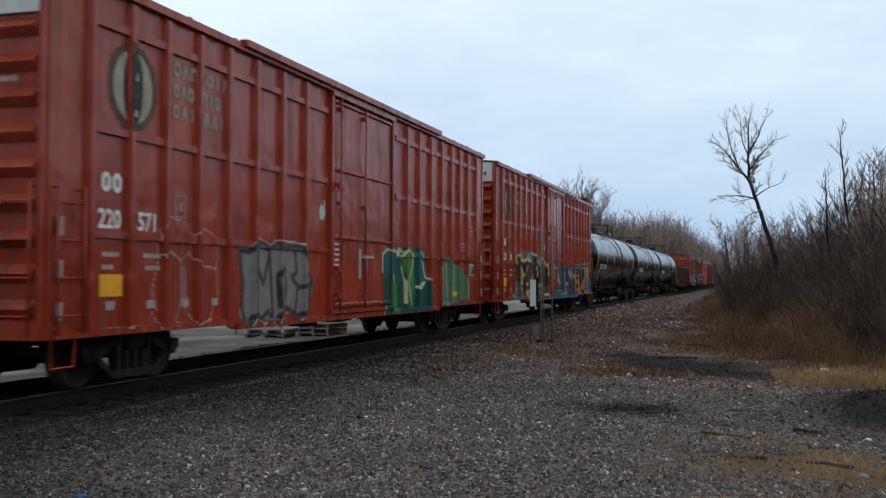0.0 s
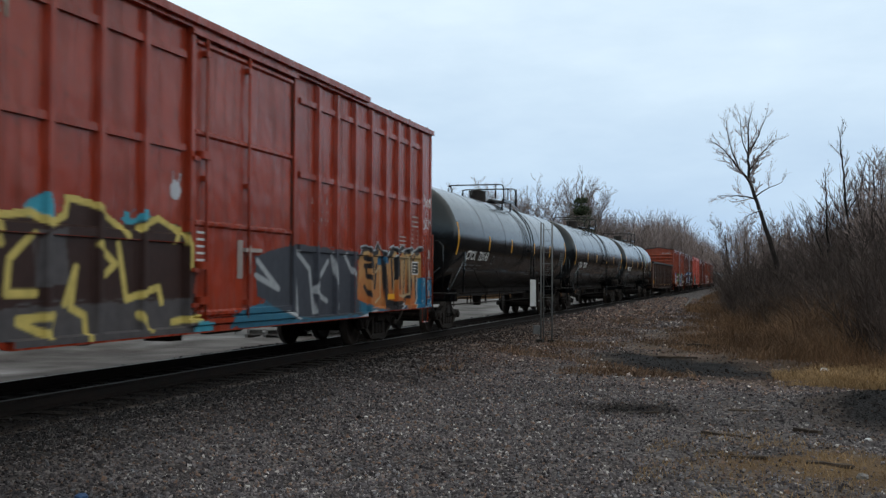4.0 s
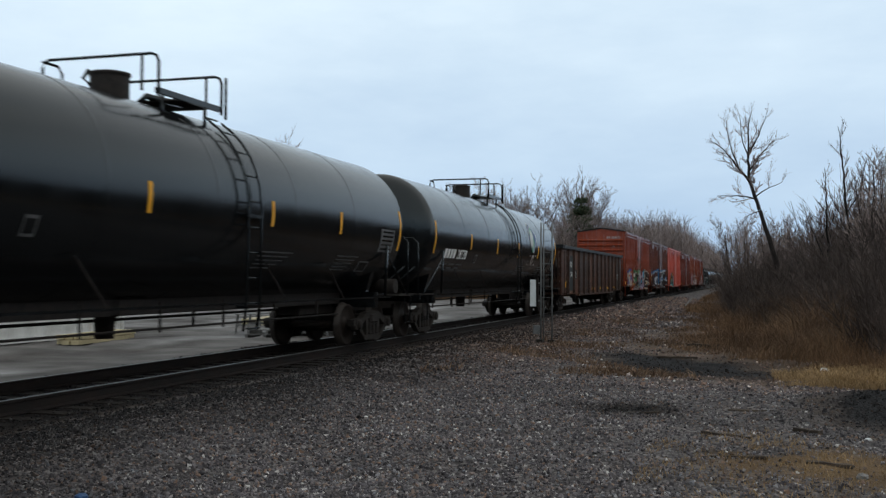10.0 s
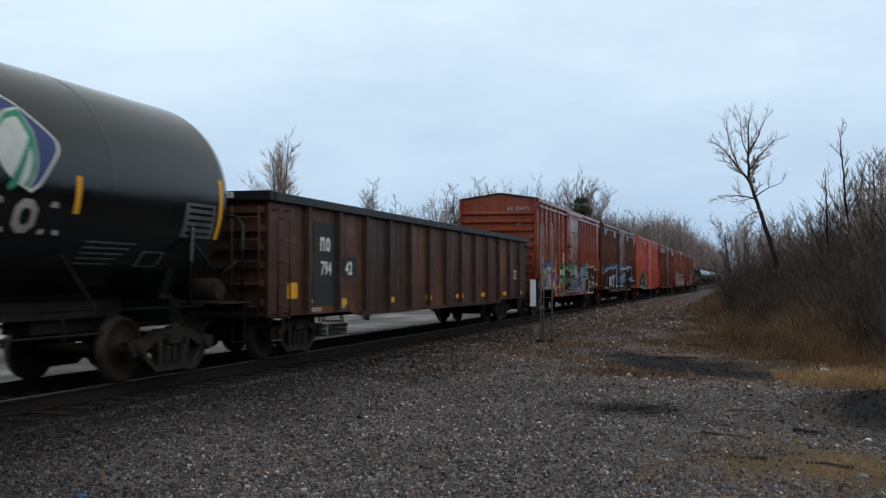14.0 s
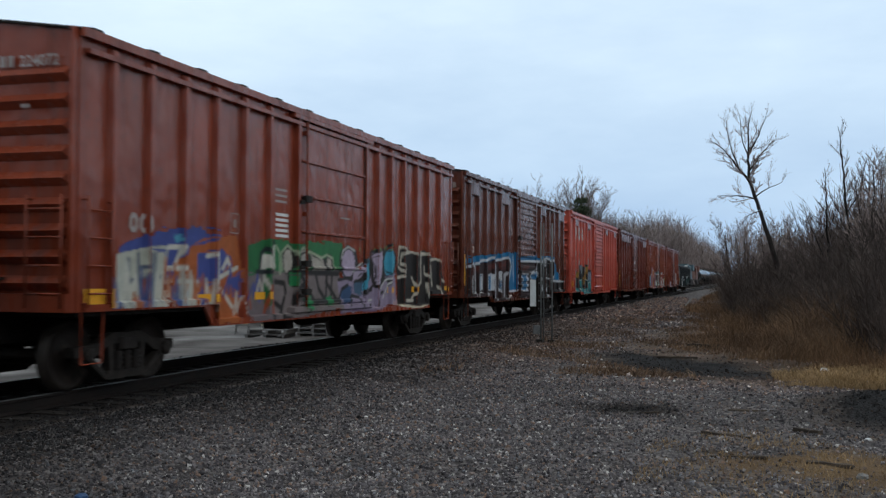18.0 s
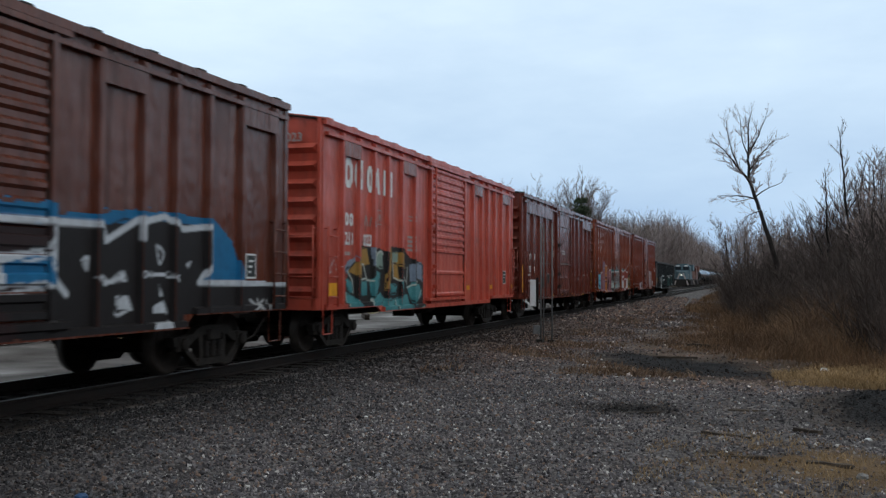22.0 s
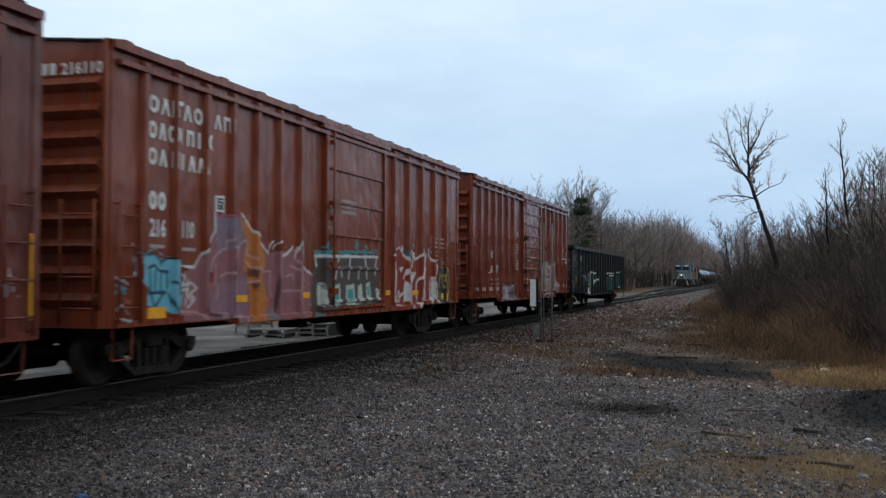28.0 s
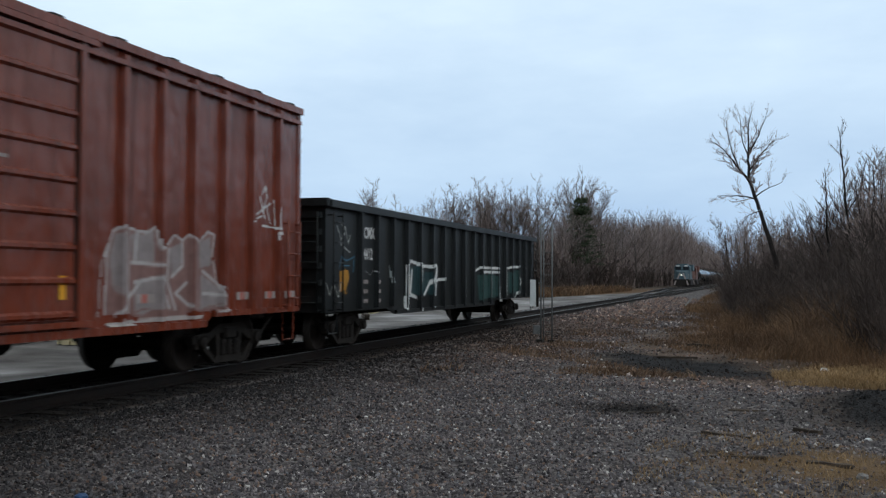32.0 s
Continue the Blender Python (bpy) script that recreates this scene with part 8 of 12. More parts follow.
cv.stroke([(17.84, 2.02), (18.59, 2.24)], 0.02, (0.46, 0.50, 0.52))
cv.stroke([(18.42, 1.47), (18.35, 1.21), (18.46, 1.0), (18.18, 0.72), (17.56, 0.7), (17.1, 0.73), (17.53, 0.9)], 0.02, (0.46, 0.50, 0.52))
cv.stroke([(16.26, 1.54), (16.23, 1.37), (16.29, 1.11)], 0.02, (0.46, 0.50, 0.52))
cv.stroke([(18.91, 1.83), (18.9, 1.74), (18.85, 1.69), (18.79, 1.69), (18.74, 1.74), (18.71, 1.82), (18.73, 1.9), (18.78, 1.96), (18.84, 1.96), (18.89, 1.91), (18.91, 1.83)], 0.018, (0.36, 0.50, 0.58))
cv.stroke([(19.36, 1.84), (19.34, 1.75), (19.29, 1.7), (19.22, 1.7), (19.17, 1.75), (19.15, 1.83), (19.16, 1.92), (19.21, 1.97), (19.28, 1.97), (19.33, 1.92), (19.36, 1.84)], 0.018, (0.36, 0.50, 0.58))
cv.stroke([(18.9, 1.18), (18.89, 1.14), (18.85, 1.12), (18.81, 1.12), (18.77, 1.14), (18.76, 1.18), (18.77, 1.22), (18.8, 1.24), (18.85, 1.24), (18.88, 1.21), (18.9, 1.18)], 0.018, (0.36, 0.50, 0.58))
cv.stroke([(19.01, 1.37), (18.99, 1.32), (18.95, 1.28), (18.9, 1.28), (18.85, 1.32), (18.84, 1.37), (18.85, 1.43), (18.89, 1.46), (18.95, 1.46), (18.99, 1.43), (19.01, 1.37)], 0.018, (0.36, 0.50, 0.58))
cv.stroke([(19.37, 1.31), (19.35, 1.26), (19.31, 1.22), (19.25, 1.22), (19.21, 1.26), (19.19, 1.32), (19.2, 1.37), (19.25, 1.41), (19.3, 1.41), (19.35, 1.37), (19.37, 1.31)], 0.018, (0.36, 0.50, 0.58))
cv.stroke([(19.76, 1.15), (19.74, 1.1), (19.7, 1.07), (19.64, 1.07), (19.59, 1.1), (19.57, 1.15), (19.59, 1.2), (19.63, 1.23), (19.69, 1.23), (19.74, 1.19), (19.76, 1.15)], 0.018, (0.36, 0.50, 0.58))
cv.stroke([(18.61, 0.92), (18.73, 0.97), (18.85, 0.89), (18.94, 0.77), (19.11, 0.75), (19.2, 0.84), (19.11, 0.9)], 0.02, (0.36, 0.50, 0.58))
cv.stroke([(19.32, 0.79), (19.47, 0.91), (19.63, 0.82), (19.79, 0.73), (19.91, 0.83)], 0.02, (0.36, 0.50, 0.58))
cv.put(car_b, spec_b, "orange graffiti on a blue ground")
cv = Canvas(18.70, 19.48, 2.5, 3.75, 0.015)
for k, pts in enumerate(([(0, 0.22), (0.05, 0.27), (0.13, 0.25), (0.12, 0.15), (0, 0), (0.15, 0.0)], [(0.22, 0.02), (0.18, 0.14), (0.24, 0.22), (0.29, 0.12), (0.22, 0.02)], [(0.36, 0.02), (0.32, 0.14), (0.38, 0.22), (0.44, 0.12), (0.36, 0.02)], [(0.58, 0.27), (0.48, 0.22), (0.58, 0.12), (0.52, 0.02), (0.47, 0.08), (0.58, 0.27)])):
    cv.stroke([(18.84 + a, 3.24 + b - 0.02 * k) for a, b in pts], 0.02, (0.76, 0.76, 0.75))
cv.stroke([(19.1, 3.6), (19.14, 3.66), (19.18, 3.58)], 0.012, (0.5, 0.5, 0.5))
for pts in ([(0, 0.28), (0.1, 0.16), (0.02, 0.05), (0.16, 0.22), (0.2, 0.05), (0.3, 0.24), (0.28, 0.06)], [(0.2, 0.28), (0.3, 0.48), (0.4, 0.42), (0.36, 0.2), (0.22, 0.26)], [(0.4, 0.06), (0.46, 0.24), (0.5, 0.05), (0.56, 0.24), (0.6, 0.08)], [(0.0, -0.02), (0.3, 0.04), (0.5, 0.0)]):
    cv.stroke([(18.84 + a, 2.68 + b) for a, b in pts], 0.018, (0.68, 0.68, 0.70))
cv.put(car_b, spec_b, "white spray tag", "graffiti_tag")
cv = Canvas(11.8, 13.6, 2.3, 3.3, 0.02)
scribble(cv, 12.3, 2.4, 1.0, 0.6, 3, 8, (0.5, 0.48, 0.47))
cv.put(car_b, spec_b, "white spray tag", "graffiti_tag")

# graffiti-covered rust brown boxcar
cv = Canvas(0.64, 15.28, 0.74, 2.34)
cv.poly([(0.83, 1.87), (1.32, 2.01), (1.86, 2.13), (2.76, 2.22), (3.33, 2.15), (3.95, 1.99), (4.03, 1.62), (3.34, 1.61), (2.78, 1.4), (0.85, 1.29)], (0.05, 0.07, 0.25))
cv.poly([(2.2, 1.69), (2.66, 1.94), (3.95, 2.2), (4.12, 1.55), (4.04, 0.95), (3.98, 0.73), (2.28, 0.77), (2.21, 1.27)], (0.36, 0.095, 0.024))
cv.poly([(2.77, 1.81), (3.52, 1.9), (3.83, 1.69), (3.35, 1.4), (2.78, 1.33)], (0.055, 0.075, 0.26))
cv.poly([(3.65, 1.4), (4.07, 1.55), (4.05, 1.17)], (0.055, 0.075, 0.26))
cv.poly([(2.15, 2.05), (2.3, 2.07), (2.33, 1.98), (2.2, 1.95)], (0.09, 0.30, 0.42))
cv.poly([(1.6, 1.43), (1.97, 1.47), (1.99, 1.34), (1.65, 1.33)], (0.09, 0.30, 0.42))
cv.poly([(1.79, 1.03), (2.12, 1.01), (2.08, 0.85), (1.81, 0.87)], (0.09, 0.30, 0.42))
cv.poly([(0.76, 1.75), (1.41, 1.86), (1.96, 1.85), (1.94, 0.83), (0.86, 0.83)], (0.40, 0.40, 0.33))
cv.stroke([(1.08, 1.7), (1.11, 0.87)], 0.03, (0.10, 0.12, 0.16))
cv.stroke([(1.29, 1.77), (1.32, 0.86)], 0.03, (0.10, 0.12, 0.16))
cv.stroke([(1.5, 1.77), (1.54, 0.91)], 0.03, (0.10, 0.12, 0.16))
cv.stroke([(1.7, 1.78), (1.7, 0.87)], 0.03, (0.10, 0.12, 0.16))
cv.stroke([(0.92, 1.4), (1.87, 1.47)], 0.03, (0.10, 0.12, 0.16))
cv.stroke([(1.01, 1.14), (1.9, 1.15)], 0.03, (0.10, 0.12, 0.16))
cv.stroke([(1.33, 1.59), (1.59, 1.62)], 0.03, (0.10, 0.12, 0.16))
cv.stroke([(1.96, 1.59), (2.36, 1.6)], 0.035, (0.55, 0.53, 0.46))
cv.stroke([(1.97, 1.4), (2.36, 1.41)], 0.035, (0.55, 0.53, 0.46))
cv.stroke([(2.02, 1.21), (2.37, 1.22)], 0.035, (0.55, 0.53, 0.46))
cv.stroke([(2.0, 1.88), (2.35, 1.9), (2.14, 1.6), (2.38, 1.6)], 0.035, (0.55, 0.53, 0.46))
cv.stroke([(3.05, 1.78), (3.28, 1.82), (3.29, 1.4)], 0.035, (0.55, 0.53, 0.46))
cv.stroke([(2.57, 1.4), (2.78, 1.4), (2.79, 1.13)], 0.035, (0.55, 0.53, 0.46))
cv.stroke([(2.53, 0.97), (2.69, 0.89), (2.9, 1.06)], 0.035, (0.55, 0.53, 0.46))
cv.stroke([(3.52, 1.6), (3.66, 1.76), (3.78, 1.58)], 0.035, (0.55, 0.53, 0.46))
cv.stroke([(3.47, 1.29), (3.82, 1.01)], 0.035, (0.55, 0.53, 0.46))
cv.stroke([(3.44, 1.47), (3.96, 1.62)], 0.035, (0.55, 0.53, 0.46))
cv.poly([(4.29, 1.99), (5.15, 2.16), (5.96, 2.08), (6.63, 2.1), (8.1, 2.17), (8.26, 1.59), (4.3, 1.46)], (0.02, 0.135, 0.042))
cv.poly([(4.3, 1.52), (7.94, 1.57), (7.98, 0.89), (5.99, 0.72), (4.32, 0.73)], (0.15, 0.12, 0.125))
cv.poly([(7.94, 1.4), (9.87, 1.5), (11.04, 1.6), (11.27, 1.01), (10.07, 0.75), (7.96, 0.76)], (0.165, 0.105, 0.19))
cv.poly([(4.76, 1.59), (4.8, 1.83), (4.93, 1.91), (5.07, 1.84), (5.07, 1.64)], (0.52, 0.50, 0.43))
cv.poly([(5.19, 1.58), (5.18, 2.01), (5.3, 2.04), (5.41, 1.98), (5.42, 1.6)], (0.52, 0.50, 0.43))
cv.poly([(5.56, 1.47), (5.55, 1.83), (5.7, 1.96), (5.91, 1.91), (5.97, 1.67), (5.76, 1.6), (5.71, 1.4)], (0.52, 0.50, 0.43))
cv.poly([(6.07, 1.69), (6.18, 1.88), (6.38, 1.92), (6.52, 1.7)], (0.52, 0.50, 0.43))
cv.poly([(6.59, 1.7), (6.61, 1.9), (6.94, 1.84), (7.28, 1.85), (7.34, 1.64)], (0.52, 0.50, 0.43))
cv.poly([(7.42, 1.61), (7.41, 1.85), (7.58, 1.93), (7.74, 1.82), (7.66, 1.61)], (0.52, 0.50, 0.43))
cv.poly([(4.85, 1.59), (5.03, 1.59), (5.09, 1.03), (4.91, 1.0)], (0.02, 0.12, 0.04))
cv.poly([(5.76, 1.47), (6.08, 1.4), (5.87, 1.13)], (0.02, 0.12, 0.04))
cv.poly([(6.42, 1.19), (6.71, 1.18), (6.6, 0.94)], (0.02, 0.12, 0.04))
cv.poly([(7.4, 1.17), (7.67, 1.2), (7.61, 0.94)], (0.02, 0.12, 0.04))
cv.poly([(8.08, 1.71), (8.08, 1.95), (8.37, 2.05), (8.68, 2.01), (8.81, 1.81), (8.61, 1.56), (8.16, 1.58)], (0.48, 0.40, 0.50))
cv.poly([(9.78, 1.65), (9.83, 1.96), (10.24, 2.07), (10.39, 1.94), (10.24, 1.66)], (0.48, 0.40, 0.50))
cv.poly([(7.94, 1.47), (9.43, 1.65), (9.43, 1.39), (8.24, 1.24)], (0.48, 0.40, 0.50))
cv.poly([(9.25, 1.82), (9.6, 1.87), (9.69, 1.65), (9.44, 1.18), (9.1, 1.14), (9.35, 1.48)], (0.09, 0.34, 0.44))
cv.poly([(10.53, 1.8), (10.63, 2.04), (10.93, 2.14), (11.25, 1.96), (11.21, 1.72), (10.64, 1.57)], (0.09, 0.34, 0.44))
cv.poly([(9.79, 1.0), (11.48, 1.0), (11.49, 0.85), (9.8, 0.85)], (0.42, 0.28, 0.30))
cv.poly([(11.47, 1.63), (11.57, 2.12), (12.38, 2.1), (12.88, 2.01), (13.26, 2.13), (13.81, 2.09), (13.95, 1.88), (14.53, 1.95), (14.9, 1.61), (15.16, 1.38), (15.16, 1.03), (12.9, 0.76), (11.49, 0.81)], (0.03, 0.013, 0.011))
cv.stroke([(4.72, 1.57), (4.78, 1.86), (4.93, 1.95), (5.11, 1.84), (5.14, 0.77)], 0.04, (0.014, 0.018, 0.02))
cv.stroke([(5.17, 1.61), (5.16, 2.02), (5.3, 2.08), (5.45, 2.0), (5.45, 0.82)], 0.04, (0.014, 0.018, 0.02))
cv.stroke([(5.53, 1.52), (5.52, 1.86), (5.7, 2.0), (5.98, 1.91), (5.89, 1.1)], 0.04, (0.014, 0.018, 0.02))
cv.stroke([(6.05, 1.69), (6.18, 1.92), (6.4, 1.96), (6.58, 1.82), (6.78, 0.97)], 0.04, (0.014, 0.018, 0.02))
cv.stroke([(6.57, 1.93), (6.94, 1.86), (7.32, 1.88), (7.58, 1.97), (7.79, 1.82), (7.73, 1.55)], 0.04, (0.014, 0.018, 0.02))
cv.stroke([(7.01, 1.62), (7.08, 1.03)], 0.04, (0.014, 0.018, 0.02))
cv.stroke([(7.33, 1.55), (7.81, 0.93)], 0.04, (0.014, 0.018, 0.02))
cv.stroke([(4.63, 1.56), (7.94, 1.58)], 0.04, (0.014, 0.018, 0.02))
cv.stroke([(8.01, 1.62), (7.98, 1.93), (8.37, 2.1), (8.81, 2.01), (8.92, 1.77), (8.69, 1.48), (7.94, 1.4)], 0.04, (0.014, 0.018, 0.02))
cv.stroke([(8.92, 1.73), (9.6, 1.8), (9.73, 1.65), (9.02, 1.23)], 0.04, (0.014, 0.018, 0.02))
cv.stroke([(9.73, 1.64), (9.77, 2.01), (10.33, 2.12), (10.47, 1.94)], 0.04, (0.014, 0.018, 0.02))
cv.stroke([(10.44, 1.65), (10.53, 2.03), (10.93, 2.22), (11.35, 1.97), (11.25, 1.58), (10.44, 1.39)], 0.04, (0.014, 0.018, 0.02))
cv.stroke([(10.06, 1.57), (9.88, 1.04)], 0.04, (0.014, 0.018, 0.02))
cv.stroke([(10.29, 1.39), (10.11, 1.03)], 0.04, (0.014, 0.018, 0.02))
cv.stroke([(8.1, 0.92), (8.39, 1.31), (8.7, 0.9)], 0.04, (0.014, 0.018, 0.02))
cv.stroke([(9.27, 1.14), (9.88, 1.21)], 0.04, (0.014, 0.018, 0.02))
cv.stroke([(12.26, 2.09), (11.57, 2.17), (11.53, 1.73), (12.15, 1.59)], 0.035, (0.60, 0.54, 0.41))
cv.stroke([(12.38, 2.05), (12.75, 2.01), (12.89, 1.59), (12.39, 1.49)], 0.035, (0.60, 0.54, 0.41))
cv.stroke([(13.13, 2.12), (13.81, 2.09), (13.68, 1.6)], 0.035, (0.60, 0.54, 0.41))
cv.stroke([(13.13, 2.12), (13.19, 1.6), (13.68, 1.49)], 0.035, (0.60, 0.54, 0.41))
cv.stroke([(13.95, 1.88), (14.53, 1.95), (14.9, 1.55), (14.1, 1.6)], 0.035, (0.60, 0.54, 0.41))
cv.stroke([(13.95, 2.04), (13.82, 1.38)], 0.035, (0.60, 0.54, 0.41))
cv.stroke([(11.47, 1.39), (12.15, 1.49)], 0.035, (0.60, 0.54, 0.41))
cv.stroke([(11.49, 0.85), (12.9, 0.76), (14.26, 0.93)], 0.035, (0.60, 0.54, 0.41))
cv.stroke([(12.28, 1.18), (12.64, 1.38)], 0.035, (0.60, 0.54, 0.41))
cv.stroke([(13.55, 1.38), (13.83, 0.84), (14.61, 0.95)], 0.035, (0.60, 0.54, 0.41))
cv.stroke([(11.82, 0.99), (12.16, 1.18)], 0.035, (0.60, 0.54, 0.41))
for k in range(14):
    scribble(cv, 0.2 + 0.19 * k, 0.80 + 0.07 * (k % 5), 0.32, 0.55 + 0.1 * (k % 4), 2, 300 + k, ((0.50, 0.49, 0.42), (0.36, 0.095, 0.024), (0.07, 0.10, 0.24), (0.45, 0.46, 0.40))[k % 4], 0.022)
for k in range(9):
    scribble(cv, 2.7 + 0.28 * k, 0.85 + 0.1 * (k % 4), 0.3, 0.5, 1, 330 + k, ((0.05, 0.07, 0.24), (0.50, 0.46, 0.40), (0.30, 0.06, 0.02))[k % 3], 0.025)
cv.poly([(5.28, 2.13), (5.82, 2.13), (5.84, 1.97), (6.11, 1.92), (6.46, 2.04), (6.46, 2.14), (8.04, 2.15), (8.07, 2.0), (7.92, 1.55), (5.29, 1.52)], (0.03, 0.16, 0.055))
cv.poly([(5.29, 1.56), (7.92, 1.62), (8.08, 1.4), (8.07, 0.83), (6.44, 0.8), (5.31, 0.65)], (0.19, 0.155, 0.15))
cv.poly([(7.86, 1.4), (8.6, 1.63), (11.29, 1.67), (11.41, 0.97), (10.55, 0.82), (8.07, 0.8)], (0.27, 0.215, 0.30))
cv.poly([(6.04, 1.79), (6.01, 1.65), (5.91, 1.55), (5.78, 1.52), (5.65, 1.55), (5.56, 1.64), (5.52, 1.77), (5.55, 1.9), (5.64, 2.0), (5.77, 2.05), (5.9, 2.02), (6.0, 1.92)], (0.02, 0.017, 0.016))
cv.poly([(6.6, 1.81), (6.57, 1.69), (6.47, 1.6), (6.34, 1.57), (6.21, 1.6), (6.11, 1.68), (6.07, 1.79), (6.1, 1.9), (6.2, 1.99), (6.33, 2.02), (6.46, 2.0), (6.56, 1.92)], (0.02, 0.017, 0.016))
cv.poly([(6.57, 1.97), (6.73, 1.91), (7.12, 1.82), (7.3, 1.83), (7.36, 1.58), (6.63, 1.57)], (0.02, 0.017, 0.016))
cv.poly([(7.68, 1.76), (7.65, 1.68), (7.58, 1.62), (7.48, 1.6), (7.39, 1.62), (7.31, 1.68), (7.29, 1.75), (7.31, 1.83), (7.38, 1.89), (7.48, 1.92), (7.57, 1.9), (7.65, 1.84)], (0.02, 0.017, 0.016))
cv.poly([(5.97, 1.75), (5.94, 1.65), (5.88, 1.56), (5.78, 1.54), (5.69, 1.56), (5.62, 1.64), (5.59, 1.74), (5.62, 1.85), (5.68, 1.93), (5.77, 1.96), (5.87, 1.94), (5.94, 1.86)], (0.40, 0.36, 0.31))
cv.poly([(6.52, 1.77), (6.5, 1.68), (6.43, 1.62), (6.34, 1.59), (6.25, 1.61), (6.18, 1.68), (6.15, 1.76), (6.17, 1.85), (6.24, 1.91), (6.33, 1.94), (6.42, 1.92), (6.49, 1.86)], (0.40, 0.36, 0.31))
cv.poly([(6.64, 1.91), (6.84, 1.87), (7.18, 1.77), (7.28, 1.61), (6.71, 1.59)], (0.40, 0.36, 0.31))
cv.poly([(7.58, 1.74), (7.56, 1.69), (7.52, 1.64), (7.47, 1.63), (7.42, 1.64), (7.37, 1.68), (7.36, 1.73), (7.37, 1.79), (7.41, 1.83), (7.47, 1.85), (7.52, 1.83), (7.56, 1.79)], (0.40, 0.36, 0.31))
cv.stroke([(5.55, 1.59), (5.53, 1.9), (5.77, 2.03), (6.01, 1.93), (6.07, 1.79)], 0.02, (0.36, 0.42, 0.28))
cv.stroke([(6.09, 1.92), (6.33, 2.01), (6.57, 1.91)], 0.02, (0.36, 0.42, 0.28))
cv.stroke([(6.57, 1.95), (6.73, 1.91), (7.12, 1.84), (7.36, 1.9), (7.64, 1.84), (7.69, 1.62)], 0.02, (0.36, 0.42, 0.28))
cv.stroke([(5.32, 2.01), (5.46, 1.89), (5.48, 1.53)], 0.02, (0.36, 0.42, 0.28))
cv.stroke([(6.03, 1.79), (6.1, 1.53), (6.01, 1.34), (5.83, 1.4), (5.81, 1.53)], 0.045, (0.02, 0.017, 0.016))
cv.stroke([(6.22, 1.53), (6.53, 1.27), (6.86, 0.99)], 0.045, (0.02, 0.017, 0.016))
cv.stroke([(6.85, 1.54), (6.99, 1.26), (7.32, 1.04)], 0.045, (0.02, 0.017, 0.016))
cv.stroke([(7.36, 1.58), (7.32, 0.97)], 0.045, (0.02, 0.017, 0.016))
cv.stroke([(7.61, 1.54), (7.56, 1.11)], 0.045, (0.02, 0.017, 0.016))
cv.stroke([(5.98, 1.02), (6.07, 1.27), (6.32, 1.34), (6.51, 1.13), (6.49, 0.87)], 0.045, (0.02, 0.017, 0.016))
cv.stroke([(5.3, 1.4), (5.65, 1.37), (5.7, 1.21)], 0.045, (0.02, 0.017, 0.016))
cv.stroke([(5.65, 1.12), (5.48, 0.79), (5.85, 0.74)], 0.045, (0.02, 0.017, 0.016))
cv.stroke([(5.3, 1.04), (5.57, 0.94)], 0.045, (0.02, 0.017, 0.016))
cv.stroke([(5.83, 1.56), (7.92, 1.55)], 0.045, (0.02, 0.017, 0.016))
cv.stroke([(6.33, 1.04), (7.93, 1.04)], 0.045, (0.02, 0.017, 0.016))
cv.stroke([(7.31, 1.4), (7.81, 1.07)], 0.045, (0.02, 0.017, 0.016))
cv.poly([(5.83, 1.53), (6.07, 1.53), (6.03, 1.32), (5.85, 1.31)], (0.025, 0.20, 0.07))
cv.poly([(6.35, 1.08), (6.51, 1.17), (6.67, 1.1), (6.62, 0.89), (6.38, 0.89)], (0.025, 0.20, 0.07))
cv.poly([(7.31, 1.11), (7.58, 1.12), (7.62, 0.96), (7.34, 0.96)], (0.025, 0.20, 0.07))
cv.poly([(8.9, 1.77), (8.84, 1.6), (8.67, 1.48), (8.44, 1.43), (8.21, 1.48), (8.05, 1.59), (7.98, 1.75), (8.04, 1.91), (8.2, 2.03), (8.42, 2.08), (8.66, 2.05), (8.83, 1.93)], (0.02, 0.017, 0.016))
cv.poly([(8.78, 1.77), (8.74, 1.63), (8.61, 1.53), (8.43, 1.49), (8.26, 1.52), (8.14, 1.62), (8.09, 1.75), (8.13, 1.88), (8.25, 1.99), (8.42, 2.03), (8.6, 2.0), (8.73, 1.9)], (0.42, 0.34, 0.44))
cv.poly([(8.6, 1.47), (9.27, 1.64), (9.19, 1.88), (9.58, 1.94), (9.8, 1.82), (9.8, 1.48), (9.28, 1.15), (8.97, 1.19)], (0.02, 0.017, 0.016))
cv.poly([(9.27, 1.72), (9.66, 1.9), (9.71, 1.44), (9.2, 1.19), (9.12, 1.27), (9.35, 1.48)], (0.06, 0.30, 0.42))
cv.poly([(8.86, 1.63), (9.27, 1.74), (9.32, 1.6), (8.68, 1.4), (8.67, 1.55)], (0.42, 0.34, 0.44))
cv.poly([(9.75, 1.9), (10.61, 2.15), (10.71, 1.93), (10.63, 1.39), (10.1, 1.22), (9.84, 1.39)], (0.02, 0.017, 0.016))
cv.poly([(9.88, 1.9), (10.49, 2.05), (10.53, 1.88), (10.45, 1.48), (10.05, 1.31), (10.0, 1.73)], (0.42, 0.34, 0.44))
cv.poly([(11.41, 1.84), (11.35, 1.67), (11.18, 1.54), (10.95, 1.5), (10.72, 1.54), (10.55, 1.66), (10.49, 1.81), (10.55, 1.98), (10.71, 2.1), (10.93, 2.15), (11.17, 2.12), (11.34, 2.0)], (0.02, 0.017, 0.016))
